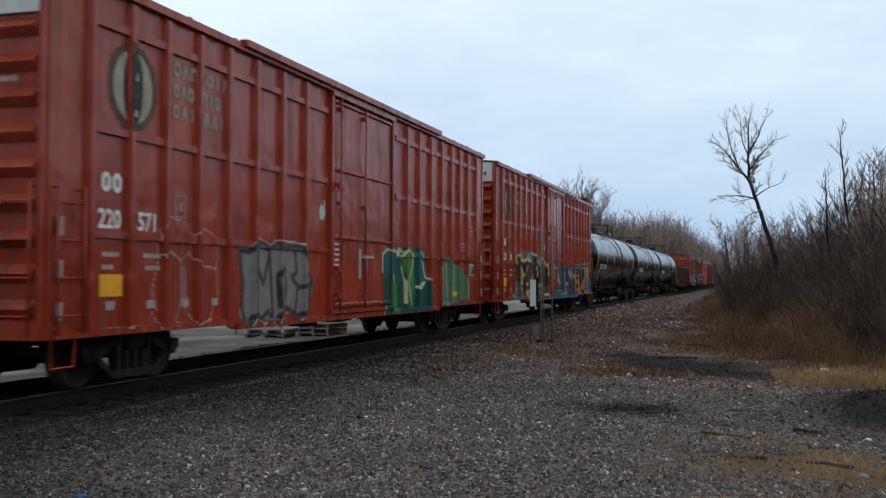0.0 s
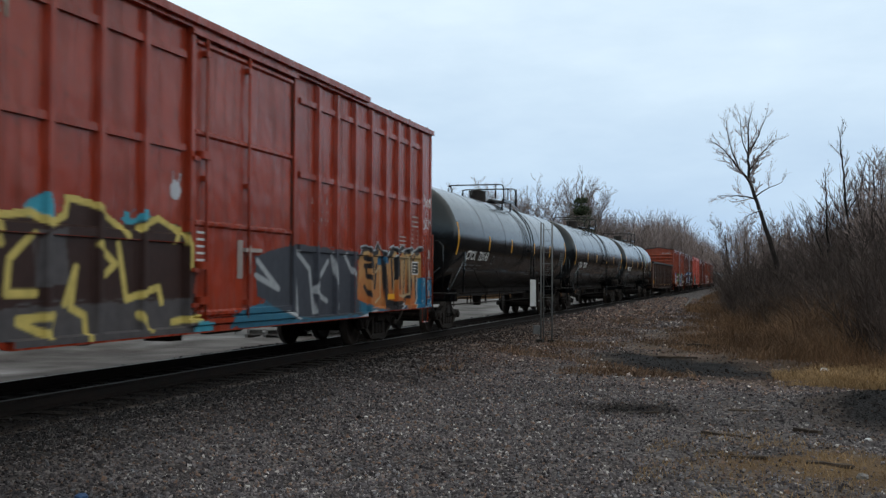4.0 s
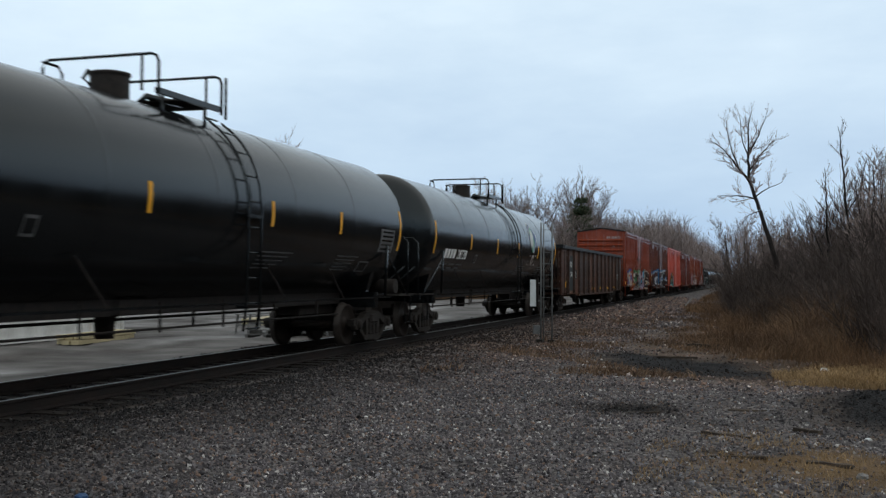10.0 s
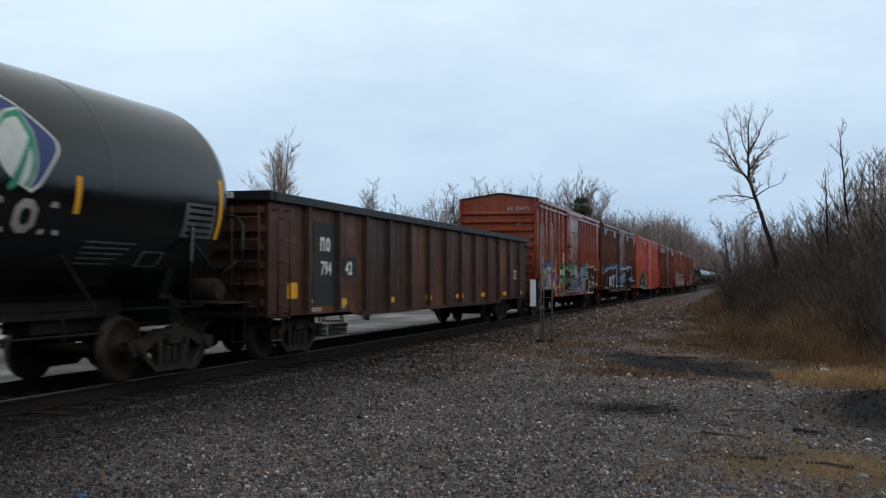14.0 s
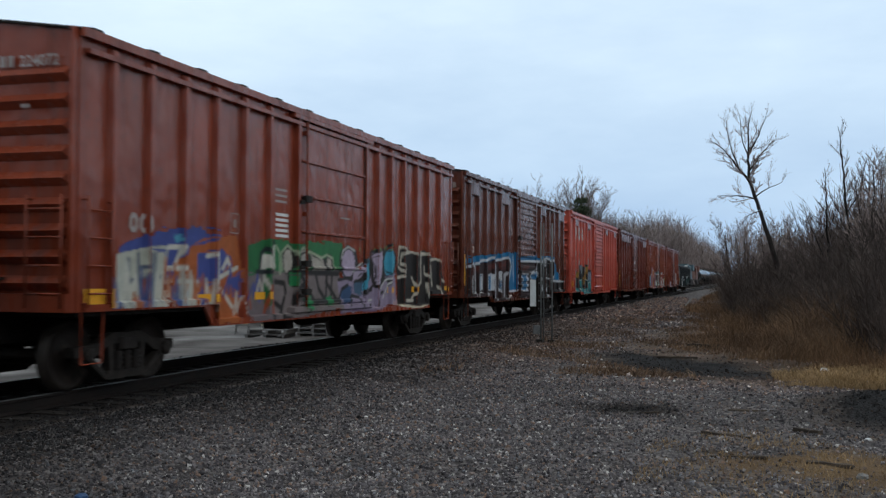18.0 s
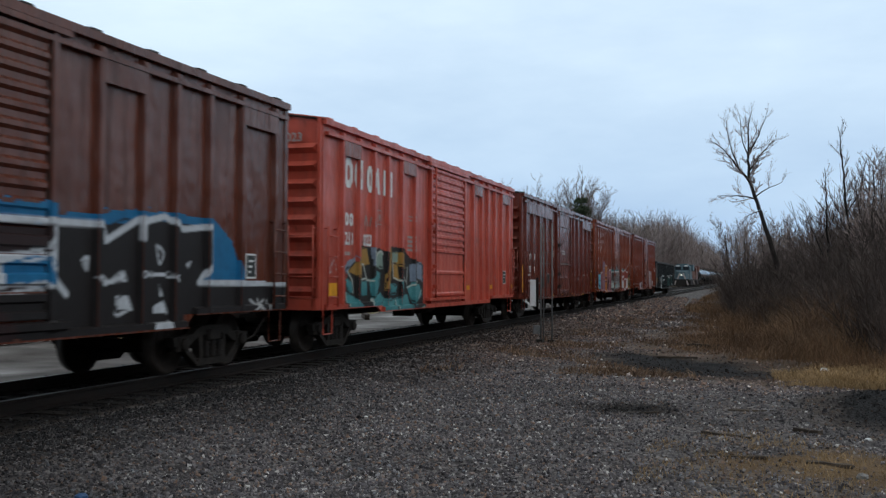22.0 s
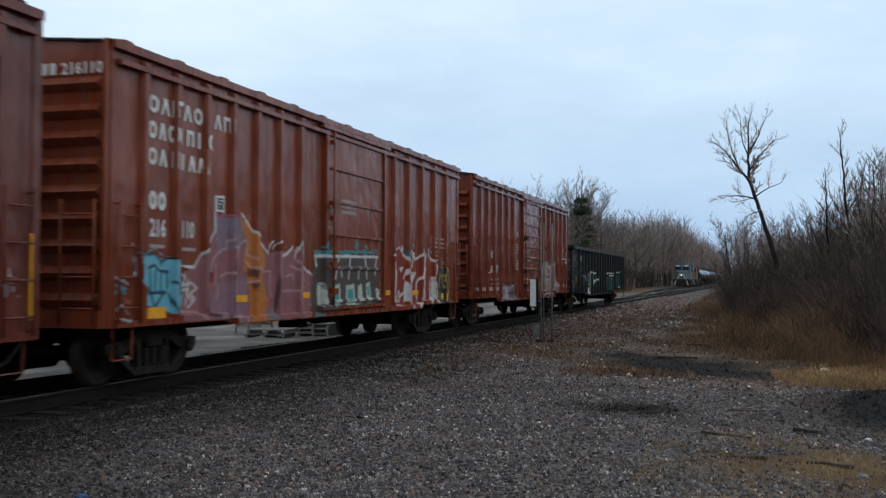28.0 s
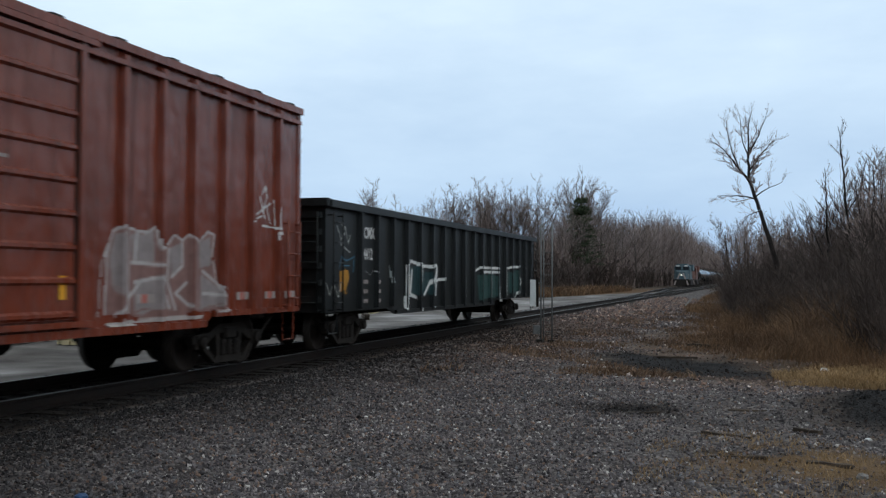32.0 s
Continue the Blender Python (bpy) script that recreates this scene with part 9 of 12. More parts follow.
cv.poly([(11.31, 1.83), (11.26, 1.69), (11.13, 1.59), (10.95, 1.55), (10.76, 1.59), (10.63, 1.68), (10.58, 1.82), (10.63, 1.95), (10.76, 2.05), (10.93, 2.1), (11.12, 2.07), (11.26, 1.97)], (0.06, 0.30, 0.42))
cv.poly([(8.0, 1.17), (8.33, 1.36), (8.61, 1.28), (8.54, 1.01), (8.13, 0.94)], (0.035, 0.075, 0.16))
cv.poly([(8.68, 1.36), (9.2, 1.39), (9.13, 1.11), (8.75, 1.16)], (0.05, 0.10, 0.16))
cv.stroke([(7.93, 1.43), (8.32, 1.47), (8.6, 1.43)], 0.035, (0.02, 0.017, 0.016))
cv.stroke([(7.91, 0.99), (8.09, 1.25), (8.4, 1.33)], 0.035, (0.02, 0.017, 0.016))
cv.stroke([(8.41, 0.93), (8.61, 1.12), (8.98, 1.07), (9.13, 0.87)], 0.035, (0.02, 0.017, 0.016))
cv.stroke([(9.44, 0.9), (9.52, 1.14), (9.93, 1.31), (10.27, 1.26)], 0.035, (0.02, 0.017, 0.016))
cv.stroke([(10.11, 0.88), (10.19, 1.09), (10.54, 1.17)], 0.035, (0.02, 0.017, 0.016))
cv.stroke([(10.54, 1.48), (10.91, 1.39), (10.64, 1.12)], 0.035, (0.02, 0.017, 0.016))
cv.stroke([(9.28, 1.15), (9.84, 1.22)], 0.035, (0.02, 0.017, 0.016))
cv.stroke([(8.07, 1.85), (8.15, 2.0), (8.42, 2.09), (8.76, 2.01)], 0.018, (0.58, 0.57, 0.53))
cv.stroke([(10.36, 1.22), (10.63, 1.41), (11.0, 1.48)], 0.018, (0.58, 0.57, 0.53))
cv.stroke([(10.55, 1.04), (10.91, 1.39)], 0.018, (0.58, 0.57, 0.53))
cv.stroke([(11.21, 0.84), (11.14, 1.39)], 0.018, (0.58, 0.57, 0.53))
cv.stroke([(9.85, 1.01), (9.52, 0.98)], 0.018, (0.58, 0.57, 0.53))
cv.stroke([(8.67, 1.59), (9.19, 1.8)], 0.018, (0.58, 0.57, 0.53))
cv.stroke([(8.96, 1.96), (9.03, 2.08), (9.11, 1.96)], 0.02, (0.20, 0.26, 0.10))
cv.stroke([(9.99, 2.06), (10.08, 2.17), (10.17, 2.07)], 0.02, (0.20, 0.26, 0.10))
cv.stroke([(10.25, 2.07), (10.34, 2.19), (10.43, 2.08)], 0.02, (0.20, 0.26, 0.10))
cv.stroke([(10.62, 2.08), (10.71, 2.2), (10.8, 2.09)], 0.02, (0.20, 0.26, 0.10))
cv.stroke([(10.9, 2.09), (10.99, 2.22), (11.09, 2.1)], 0.02, (0.20, 0.26, 0.10))
cv.poly([(11.39, 1.67), (11.69, 2.19), (12.92, 2.09), (13.54, 2.11), (14.9, 1.88), (14.97, 1.38), (14.77, 0.94), (13.56, 0.81), (11.51, 0.88)], (0.02, 0.017, 0.016))
cv.stroke([(11.49, 1.81), (11.59, 2.19), (12.12, 2.16), (12.23, 2.07), (11.74, 2.03), (11.66, 1.81), (12.09, 1.68), (11.92, 1.58), (11.54, 1.72)], 0.036, (0.50, 0.46, 0.38))
cv.stroke([(12.23, 2.07), (12.57, 2.1), (12.92, 1.99), (13.0, 1.79), (12.81, 1.64)], 0.036, (0.50, 0.46, 0.38))
cv.stroke([(13.16, 2.05), (13.74, 2.07), (13.7, 1.49), (13.45, 1.59), (13.42, 1.75)], 0.036, (0.50, 0.46, 0.38))
cv.stroke([(13.93, 1.92), (14.47, 1.98), (14.76, 1.82), (14.85, 1.44), (15.14, 1.38)], 0.036, (0.50, 0.46, 0.38))
cv.stroke([(13.16, 2.0), (13.18, 1.38), (12.82, 1.18)], 0.036, (0.50, 0.46, 0.38))
cv.stroke([(12.47, 1.49), (12.82, 1.18), (12.48, 0.99)], 0.036, (0.50, 0.46, 0.38))
cv.stroke([(13.93, 1.81), (14.07, 1.28)], 0.036, (0.50, 0.46, 0.38))
cv.stroke([(13.55, 1.33), (13.64, 0.96), (14.49, 0.89)], 0.036, (0.50, 0.46, 0.38))
cv.stroke([(11.5, 1.48), (11.92, 1.53)], 0.036, (0.50, 0.46, 0.38))
cv.stroke([(14.48, 1.27), (14.77, 1.05)], 0.036, (0.50, 0.46, 0.38))
cv.stroke([(12.14, 0.95), (12.59, 0.94)], 0.036, (0.50, 0.46, 0.38))
cv.put(car_d, spec_d, "multicoloured spray-painted graffiti")
marks(car_d, spec_d, 1.07, 2.05, "oo", 0.26, 0.48, M["dimwhite"])
end_text(car_d, "224072", 0.66, -0.03, 4.03, 0.14, M["dimwhite"])
end_bars(car_d, 1.5, -0.03, 4.03, 2, 0.14, M["dimwhite"], 0.58)
end_bars(car_d, 1.5, -0.13, 3.5, 3, 0.05, M["dimwhite"], 0.9)
for y, w, z, h in ((0.16, 0.50, 1.08, 0.24), (2.8, 0.50, 1.10, 0.12), (4.56, 0.50, 1.11, 0.12), (10.8, 0.40, 1.14, 0.13), (12.46, 0.45, 1.14, 0.13), (15.1, 0.45, 1.14, 0.13)):
    reflector(car_d, spec_d, y, y + w, z, z + h)
bars(car_d, spec_d, 5.28, 2.95, [0.45], 0.04, M["dimwhite"], rows=3, pitch=0.1)
bars(car_d, spec_d, 5.30, 2.52, [0.48], 0.05, M["white"], rows=5, pitch=0.09)
bars(car_d, spec_d, 8.0, 2.62, [0.5], 0.03, M["dimwhite"])
frame_mark(car_d, spec_d, 3.75, 2.15, 0.26, 0.32)

# dull brown boxcar with the blue band
cv = Canvas(0.02, 16.10, 0.74, 2.49)
cv.poly([(0.1, 2.06), (1.96, 2.18), (5.27, 2.35), (6.42, 2.36), (6.48, 1.01), (5.41, 1.04), (5.42, 2.03), (0.11, 1.79)], (0.012, 0.135, 0.29))
cv.poly([(6.68, 2.23), (9.72, 2.35), (9.73, 2.08), (6.71, 2.04)], (0.012, 0.135, 0.29))
cv.poly([(0.11, 1.82), (1.97, 1.98), (5.56, 2.15), (5.79, 1.96), (5.43, 1.4), (5.38, 0.61), (0.13, 0.81)], (0.027, 0.013, 0.013))
cv.poly([(6.68, 2.04), (9.73, 2.1), (9.75, 0.75), (6.67, 0.78)], (0.027, 0.013, 0.013))
cv.poly([(2.7, 1.88), (3.3, 1.94), (3.42, 1.78), (2.8, 1.71)], (0.095, 0.024, 0.019))
cv.poly([(3.98, 1.97), (5.13, 2.05), (5.07, 1.82), (4.16, 1.76)], (0.095, 0.024, 0.019))
cv.poly([(0.82, 1.79), (1.48, 1.84), (1.4, 1.66), (0.89, 1.63)], (0.095, 0.024, 0.019))
cv.poly([(7.21, 1.92), (8.38, 1.96), (8.18, 1.76), (7.31, 1.75)], (0.095, 0.024, 0.019))
cv.poly([(2.82, 1.6), (3.34, 1.62), (3.36, 1.1), (2.81, 1.11)], (0.53, 0.55, 0.58))
cv.poly([(4.1, 1.69), (4.3, 1.73), (4.31, 1.11), (4.12, 1.15)], (0.53, 0.55, 0.58))
cv.poly([(1.49, 1.55), (2.11, 1.59), (2.12, 1.13), (1.5, 1.1)], (0.53, 0.55, 0.58))
cv.poly([(0.56, 1.49), (1.04, 1.52), (1.05, 1.1), (0.57, 1.09)], (0.53, 0.55, 0.58))
cv.poly([(7.22, 1.66), (8.18, 1.65), (8.19, 1.02), (7.23, 1.04)], (0.53, 0.55, 0.58))
cv.poly([(8.6, 1.72), (9.49, 1.77), (9.73, 2.1), (9.86, 1.33), (8.61, 1.31)], (0.53, 0.55, 0.58))
cv.poly([(2.87, 1.56), (3.08, 1.57), (3.09, 1.12), (2.86, 1.13)], (0.012, 0.135, 0.29))
cv.poly([(1.55, 1.52), (1.85, 1.54), (1.86, 1.15), (1.56, 1.14)], (0.012, 0.135, 0.29))
cv.poly([(0.61, 1.46), (0.83, 1.47), (0.83, 1.13), (0.62, 1.12)], (0.012, 0.135, 0.29))
cv.poly([(7.31, 1.61), (7.94, 1.62), (7.95, 1.07), (7.32, 1.08)], (0.012, 0.135, 0.29))
cv.poly([(8.75, 1.63), (9.5, 1.69), (9.69, 1.39), (8.75, 1.39)], (0.012, 0.135, 0.29))
cv.poly([(4.16, 1.4), (4.31, 1.4), (4.31, 1.11), (4.17, 1.15)], (0.012, 0.135, 0.29))
cv.poly([(4.76, 1.62), (5.23, 1.71), (5.01, 1.4), (4.93, 0.6), (4.84, 0.6)], (0.36, 0.36, 0.38))
cv.stroke([(0.29, 1.79), (1.1, 1.9), (1.25, 1.75), (1.29, 0.77)], 0.04, (0.53, 0.55, 0.58))
cv.stroke([(1.28, 1.89), (1.97, 2.0), (2.41, 2.02), (2.56, 1.85), (2.56, 0.77)], 0.04, (0.53, 0.55, 0.58))
cv.stroke([(2.65, 0.76), (2.62, 2.03), (3.41, 2.14), (3.57, 2.06), (3.73, 1.82), (3.73, 0.63)], 0.04, (0.53, 0.55, 0.58))
cv.stroke([(3.74, 2.04), (5.27, 2.16), (5.71, 2.1), (5.84, 1.88), (5.55, 1.4), (5.44, 1.04), (6.46, 1.06)], 0.04, (0.53, 0.55, 0.58))
cv.stroke([(6.11, 2.22), (6.16, 1.39)], 0.04, (0.53, 0.55, 0.58))
cv.stroke([(4.12, 1.11), (4.3, 1.0), (4.49, 1.07), (4.49, 1.21)], 0.04, (0.53, 0.55, 0.58))
cv.stroke([(6.76, 2.06), (9.61, 2.11)], 0.04, (0.53, 0.55, 0.58))
cv.stroke([(6.72, 1.65), (6.73, 1.09)], 0.04, (0.53, 0.55, 0.58))
cv.stroke([(7.84, 0.84), (7.84, 0.61)], 0.04, (0.53, 0.55, 0.58))
cv.poly([(9.68, 2.23), (11.37, 2.37), (13.31, 2.36), (13.88, 2.03), (14.29, 1.37), (12.97, 1.35), (9.68, 2.08)], (0.012, 0.135, 0.29))
cv.poly([(9.68, 2.09), (10.64, 2.12), (11.38, 2.26), (12.45, 2.23), (13.22, 2.23), (13.23, 1.65), (12.88, 1.39), (15.97, 1.33), (15.98, 0.72), (12.16, 0.64), (9.03, 0.73), (8.63, 1.26), (9.53, 1.32), (9.69, 1.54)], (0.014, 0.011, 0.011))
cv.stroke([(9.68, 2.11), (10.57, 2.12), (10.64, 1.92), (11.38, 2.24), (11.38, 1.98)], 0.045, (0.53, 0.55, 0.58))
cv.stroke([(11.45, 2.2), (11.97, 2.3), (12.45, 2.15), (13.17, 2.22), (13.18, 1.65), (12.88, 1.39), (15.97, 1.36)], 0.045, (0.53, 0.55, 0.58))
cv.stroke([(9.59, 2.02), (9.64, 1.47), (9.89, 1.26)], 0.045, (0.53, 0.55, 0.58))
cv.poly([(10.15, 1.68), (10.27, 1.69), (10.27, 1.54)], (0.53, 0.55, 0.58))
cv.poly([(10.4, 1.47), (10.72, 1.43), (11.04, 1.55), (11.09, 1.43), (10.59, 1.35)], (0.53, 0.55, 0.58))
cv.poly([(11.79, 1.88), (11.95, 1.8), (11.86, 1.66)], (0.53, 0.55, 0.58))
cv.poly([(11.39, 1.53), (12.14, 1.52), (12.3, 1.39), (12.24, 1.48), (11.39, 1.47)], (0.53, 0.55, 0.58))
cv.poly([(10.88, 1.21), (11.12, 1.23), (11.24, 1.03), (10.86, 1.01)], (0.53, 0.55, 0.58))
cv.poly([(11.72, 1.08), (11.96, 1.15), (12.04, 0.98), (11.7, 0.97)], (0.53, 0.55, 0.58))
cv.poly([(11.67, 0.84), (12.08, 0.86), (12.15, 0.59), (11.63, 0.6)], (0.53, 0.55, 0.58))
cv.poly([(12.54, 1.65), (12.72, 1.72), (12.59, 1.59)], (0.53, 0.55, 0.58))
cv.poly([(11.84, 1.35), (11.96, 1.22), (11.87, 1.2)], (0.53, 0.55, 0.58))
cv.stroke([(14.46, 1.11), (14.94, 0.9)], 0.02, (0.45, 0.45, 0.45))
cv.stroke([(14.93, 1.1), (14.51, 0.92)], 0.02, (0.45, 0.45, 0.45))
cv.stroke([(15.04, 1.09), (15.07, 0.84)], 0.02, (0.45, 0.45, 0.45))
cv.stroke([(14.72, 1.12), (14.76, 0.89)], 0.02, (0.45, 0.45, 0.45))
cv.put(car_e, spec_e, "blue, white and dark graffiti along the whole side")
letters(car_e, "TEN SEVENTEEN", spec_e, 0.70, 0.92, 0.15, M["white"], 0.98, name="graffiti_tag")
letters(car_e, "WZRDS", spec_e, 5.1, 0.77, 0.17, M["white"], name="graffiti_tag")
marks(car_e, spec_e, 0.73, 2.20, "oo", 0.20, 0.40, M["dimwhite"])
end_text(car_e, "215378", 0.66, -0.03, 4.02, 0.15, M["dimwhite"])
end_bars(car_e, 1.5, -0.03, 4.02, 2, 0.15, M["dimwhite"], 0.58)
reflector(car_e, spec_e, 0.02, 0.10, 1.27, 2.15, "yellow")
frame_mark(car_e, spec_e, 5.75, 2.95, 0.25, 0.3)
placard(car_e, spec_e, 14.3, 1.45, 0.35, 0.4)

# faded bright red boxcar
cv = Canvas(0.90, 6.41, 0.72, 2.31, 0.02)
cv.poly([(1.02, 1.62), (1.27, 1.81), (1.68, 1.94), (1.82, 1.79), (1.41, 1.47)], (0.20, 0.24, 0.30))
cv.poly([(1.21, 1.62), (1.82, 1.86), (2.03, 2.19), (2.48, 2.13), (3.13, 2.12), (3.57, 2.05), (3.84, 2.19), (4.71, 2.18), (5.13, 1.96), (5.8, 1.88), (6.15, 1.79), (6.17, 0.63), (5.38, 0.61), (3.08, 0.55), (1.16, 0.8)], (0.02, 0.017, 0.016))
cv.poly([(1.96, 2.09), (2.33, 2.08), (2.49, 1.76), (1.97, 1.71)], (0.34, 0.19, 0.045))
cv.poly([(1.3, 1.59), (1.82, 1.83), (1.9, 1.47), (1.62, 1.55)], (0.34, 0.19, 0.045))
cv.poly([(3.57, 2.0), (3.84, 2.17), (3.9, 1.84), (3.73, 1.21), (3.41, 1.22)], (0.34, 0.19, 0.045))
cv.poly([(1.89, 1.79), (2.08, 1.75), (2.0, 1.4), (1.86, 1.4)], (0.34, 0.19, 0.045))
cv.poly([(3.93, 2.02), (4.71, 2.09), (4.76, 1.67), (4.42, 1.76), (3.94, 1.84)], (0.34, 0.19, 0.045))
cv.poly([(3.94, 1.79), (4.22, 1.77), (4.37, 1.44), (3.98, 1.48)], (0.34, 0.19, 0.045))
cv.poly([(2.86, 1.85), (3.02, 2.03), (3.25, 2.04), (3.31, 1.69), (2.89, 1.71)], (0.22, 0.30, 0.25))
cv.poly([(3.9, 2.03), (4.27, 2.05), (4.28, 1.83), (3.9, 1.82)], (0.22, 0.30, 0.25))
cv.poly([(1.17, 1.47), (1.48, 1.4), (1.62, 1.17), (1.42, 1.17), (1.22, 1.32)], (0.045, 0.19, 0.21), (0.085, 0.27, 0.28))
cv.poly([(1.18, 1.17), (1.63, 1.09), (1.98, 0.92), (2.28, 0.79), (1.32, 0.79)], (0.045, 0.19, 0.21), (0.085, 0.27, 0.28))
cv.poly([(1.9, 1.4), (2.35, 1.39), (2.35, 1.11), (1.98, 1.1)], (0.045, 0.19, 0.21), (0.085, 0.27, 0.28))
cv.poly([(2.5, 1.39), (2.86, 1.64), (3.14, 1.56), (2.99, 1.14), (2.58, 1.07)], (0.045, 0.19, 0.21), (0.085, 0.27, 0.28))
cv.poly([(2.55, 1.03), (3.15, 1.14), (3.41, 1.0), (3.16, 0.88), (2.83, 0.77), (2.59, 0.86)], (0.045, 0.19, 0.21), (0.085, 0.27, 0.28))
cv.poly([(3.16, 0.88), (3.41, 1.0), (4.05, 0.99), (4.15, 0.58), (3.22, 0.56)], (0.045, 0.19, 0.21), (0.085, 0.27, 0.28))
cv.poly([(3.76, 1.35), (4.23, 1.3), (4.14, 1.12), (3.86, 1.12)], (0.045, 0.19, 0.21), (0.085, 0.27, 0.28))
cv.poly([(4.05, 0.99), (4.94, 1.1), (5.26, 0.71), (4.34, 0.57)], (0.045, 0.19, 0.21), (0.085, 0.27, 0.28))
cv.poly([(4.89, 1.29), (5.81, 1.34), (6.05, 1.08), (5.48, 0.8), (5.15, 1.01)], (0.045, 0.19, 0.21), (0.085, 0.27, 0.28))
cv.poly([(4.37, 1.44), (4.62, 1.39), (4.73, 1.11), (4.49, 1.11)], (0.045, 0.19, 0.21), (0.085, 0.27, 0.28))
cv.poly([(5.37, 0.66), (6.05, 0.83), (6.06, 0.63)], (0.045, 0.19, 0.21), (0.085, 0.27, 0.28))
cv.poly([(5.09, 1.77), (5.35, 1.82), (5.36, 1.39), (5.14, 1.39)], (0.20, 0.24, 0.30))
cv.poly([(5.46, 1.83), (6.03, 1.84), (6.09, 1.39), (5.58, 1.48)], (0.20, 0.24, 0.30))
cv.poly([(2.56, 2.13), (2.75, 2.12), (2.76, 1.73), (2.62, 1.74)], (0.20, 0.24, 0.30))
cv.stroke([(1.99, 1.75), (2.14, 1.75), (2.34, 1.43), (2.61, 1.41)], 0.018, (0.50, 0.52, 0.46))
cv.stroke([(1.3, 1.59), (1.55, 1.4), (1.58, 1.17)], 0.018, (0.50, 0.52, 0.46))
cv.stroke([(1.94, 1.4), (1.95, 1.12)], 0.018, (0.50, 0.52, 0.46))
cv.stroke([(1.9, 1.42), (2.27, 1.46)], 0.018, (0.50, 0.52, 0.46))
cv.stroke([(2.86, 1.85), (2.97, 2.0), (3.18, 2.06), (3.31, 1.99)], 0.018, (0.50, 0.52, 0.46))
cv.stroke([(1.18, 1.17), (1.32, 0.81), (1.84, 0.77)], 0.018, (0.50, 0.52, 0.46))
cv.stroke([(3.94, 1.84), (3.98, 1.48), (4.42, 1.41)], 0.018, (0.50, 0.52, 0.46))
cv.stroke([(4.52, 1.67), (4.83, 1.39)], 0.018, (0.50, 0.52, 0.46))
cv.stroke([(4.93, 1.72), (4.89, 1.34)], 0.018, (0.50, 0.52, 0.46))
cv.stroke([(2.59, 1.02), (2.62, 0.82)], 0.018, (0.50, 0.52, 0.46))
cv.stroke([(3.08, 0.55), (3.24, 0.88)], 0.018, (0.50, 0.52, 0.46))
cv.stroke([(4.14, 0.98), (4.34, 0.57)], 0.018, (0.50, 0.52, 0.46))
cv.stroke([(3.67, 1.3), (3.77, 1.13)], 0.018, (0.50, 0.52, 0.46))
cv.stroke([(4.93, 1.25), (5.36, 1.32), (5.69, 1.39)], 0.018, (0.50, 0.52, 0.46))
cv.stroke([(5.82, 0.99), (6.0, 1.19)], 0.018, (0.50, 0.52, 0.46))
cv.stroke([(5.48, 0.66), (6.05, 0.78)], 0.018, (0.50, 0.52, 0.46))
cv.stroke([(2.69, 2.12), (2.7, 1.72)], 0.018, (0.50, 0.52, 0.46))
cv.put(car_f, spec_f, "teal and yellow graffiti outlined in black")
cv = Canvas(0.20, 1.03, 1.2, 1.95, 0.02)
cv.stroke([(0.32, 1.61), (0.52, 1.77), (0.6, 1.83), (0.47, 1.67), (0.36, 1.55), (0.53, 1.6), (0.67, 1.74), (0.69, 1.61), (0.91, 1.71)], 0.018, (0.55, 0.5, 0.5))
cv.put(car_f, spec_f, "white spray tag", "graffiti_tag")
marks(car_f, spec_f, 1.06, 3.27, "oo", 0.60, 1.12, M["white"])
marks(car_f, spec_f, 2.30, 3.27, "ovii", 0.56, 1.75, M["white"])
marks(car_f, spec_f, 1.11, 2.51, "oo", 0.26, 0.48, M["white"])
marks(car_f, spec_f, 2.14, 2.55, "vv", 0.22, 0.62, M["dimwhite"])
letters(car_f, "211", spec_f, 1.11, 2.14, 0.25, M["white"], 0.9)
letters(car_f, "023", spec_f, 2.10, 2.14, 0.25, M["white"], 0.95)
frame_mark(car_f, spec_f, 2.95, 2.62, 0.26, 0.32)
bars(car_f, spec_f, 5.0, 2.9, [0.4], 0.03, M["dimwhite"], rows=2, pitch=0.09)
bars(car_f, spec_f, 4.95, 2.4, [0.42], 0.06, M["dimwhite"], rows=4, pitch=0.1)
bars(car_f, spec_f, 1.1, 2.12, [0.14, 0.14], 0.07, M["dimwhite"], rows=2, pitch=0.2)
reflector(car_f, spec_f, 0.33, 0.80, 1.12, 1.37)
for y in (10.05, 12.7, 15.35):
    reflector(car_f, spec_f, y, y + 0.32, 1.15, 1.27)
placard(car_f, spec_f, 14.35, 1.3, 0.42, 0.42)
end_text(car_f, "211023", 0.40, -0.03, 4.05, 0.17, M["dimwhite"])
bars(car_f, spec_f, 7.6, 2.85, [0.9], 0.04, M["white"])
bars(car_f, spec_f, 7.2, 2.35, [1.5], 0.035, M["dimwhite"])

# dark maroon boxcar
letters(car_g, "YV", spec_g, 1.18, 2.17, 0.23, M["white"])
letters(car_g, "RR", spec_g, 1.90, 2.17, 0.23, M["white"])
letters(car_g, "70", spec_g, 1.18, 1.70, 0.23, M["white"])
letters(car_g, "69", spec_g, 1.90, 1.70, 0.23, M["white"])
end_text(car_g, "7069", 0.25, -0.03, 3.85, 0.18, M["dimwhite"])
frame_mark(car_g, spec_g, 3.32, 1.82, 0.28, 0.28)
for z in (3.0, 2.55, 1.75):
    bars(car_g, spec_g, 5.6, z, [0.38], 0.05, M["dimwhite"], rows=3, pitch=0.09)
bars(car_g, spec_g, 1.15, 1.36, [0.16, 0.16], 0.06, M["dimwhite"], rows=2, pitch=0.18)
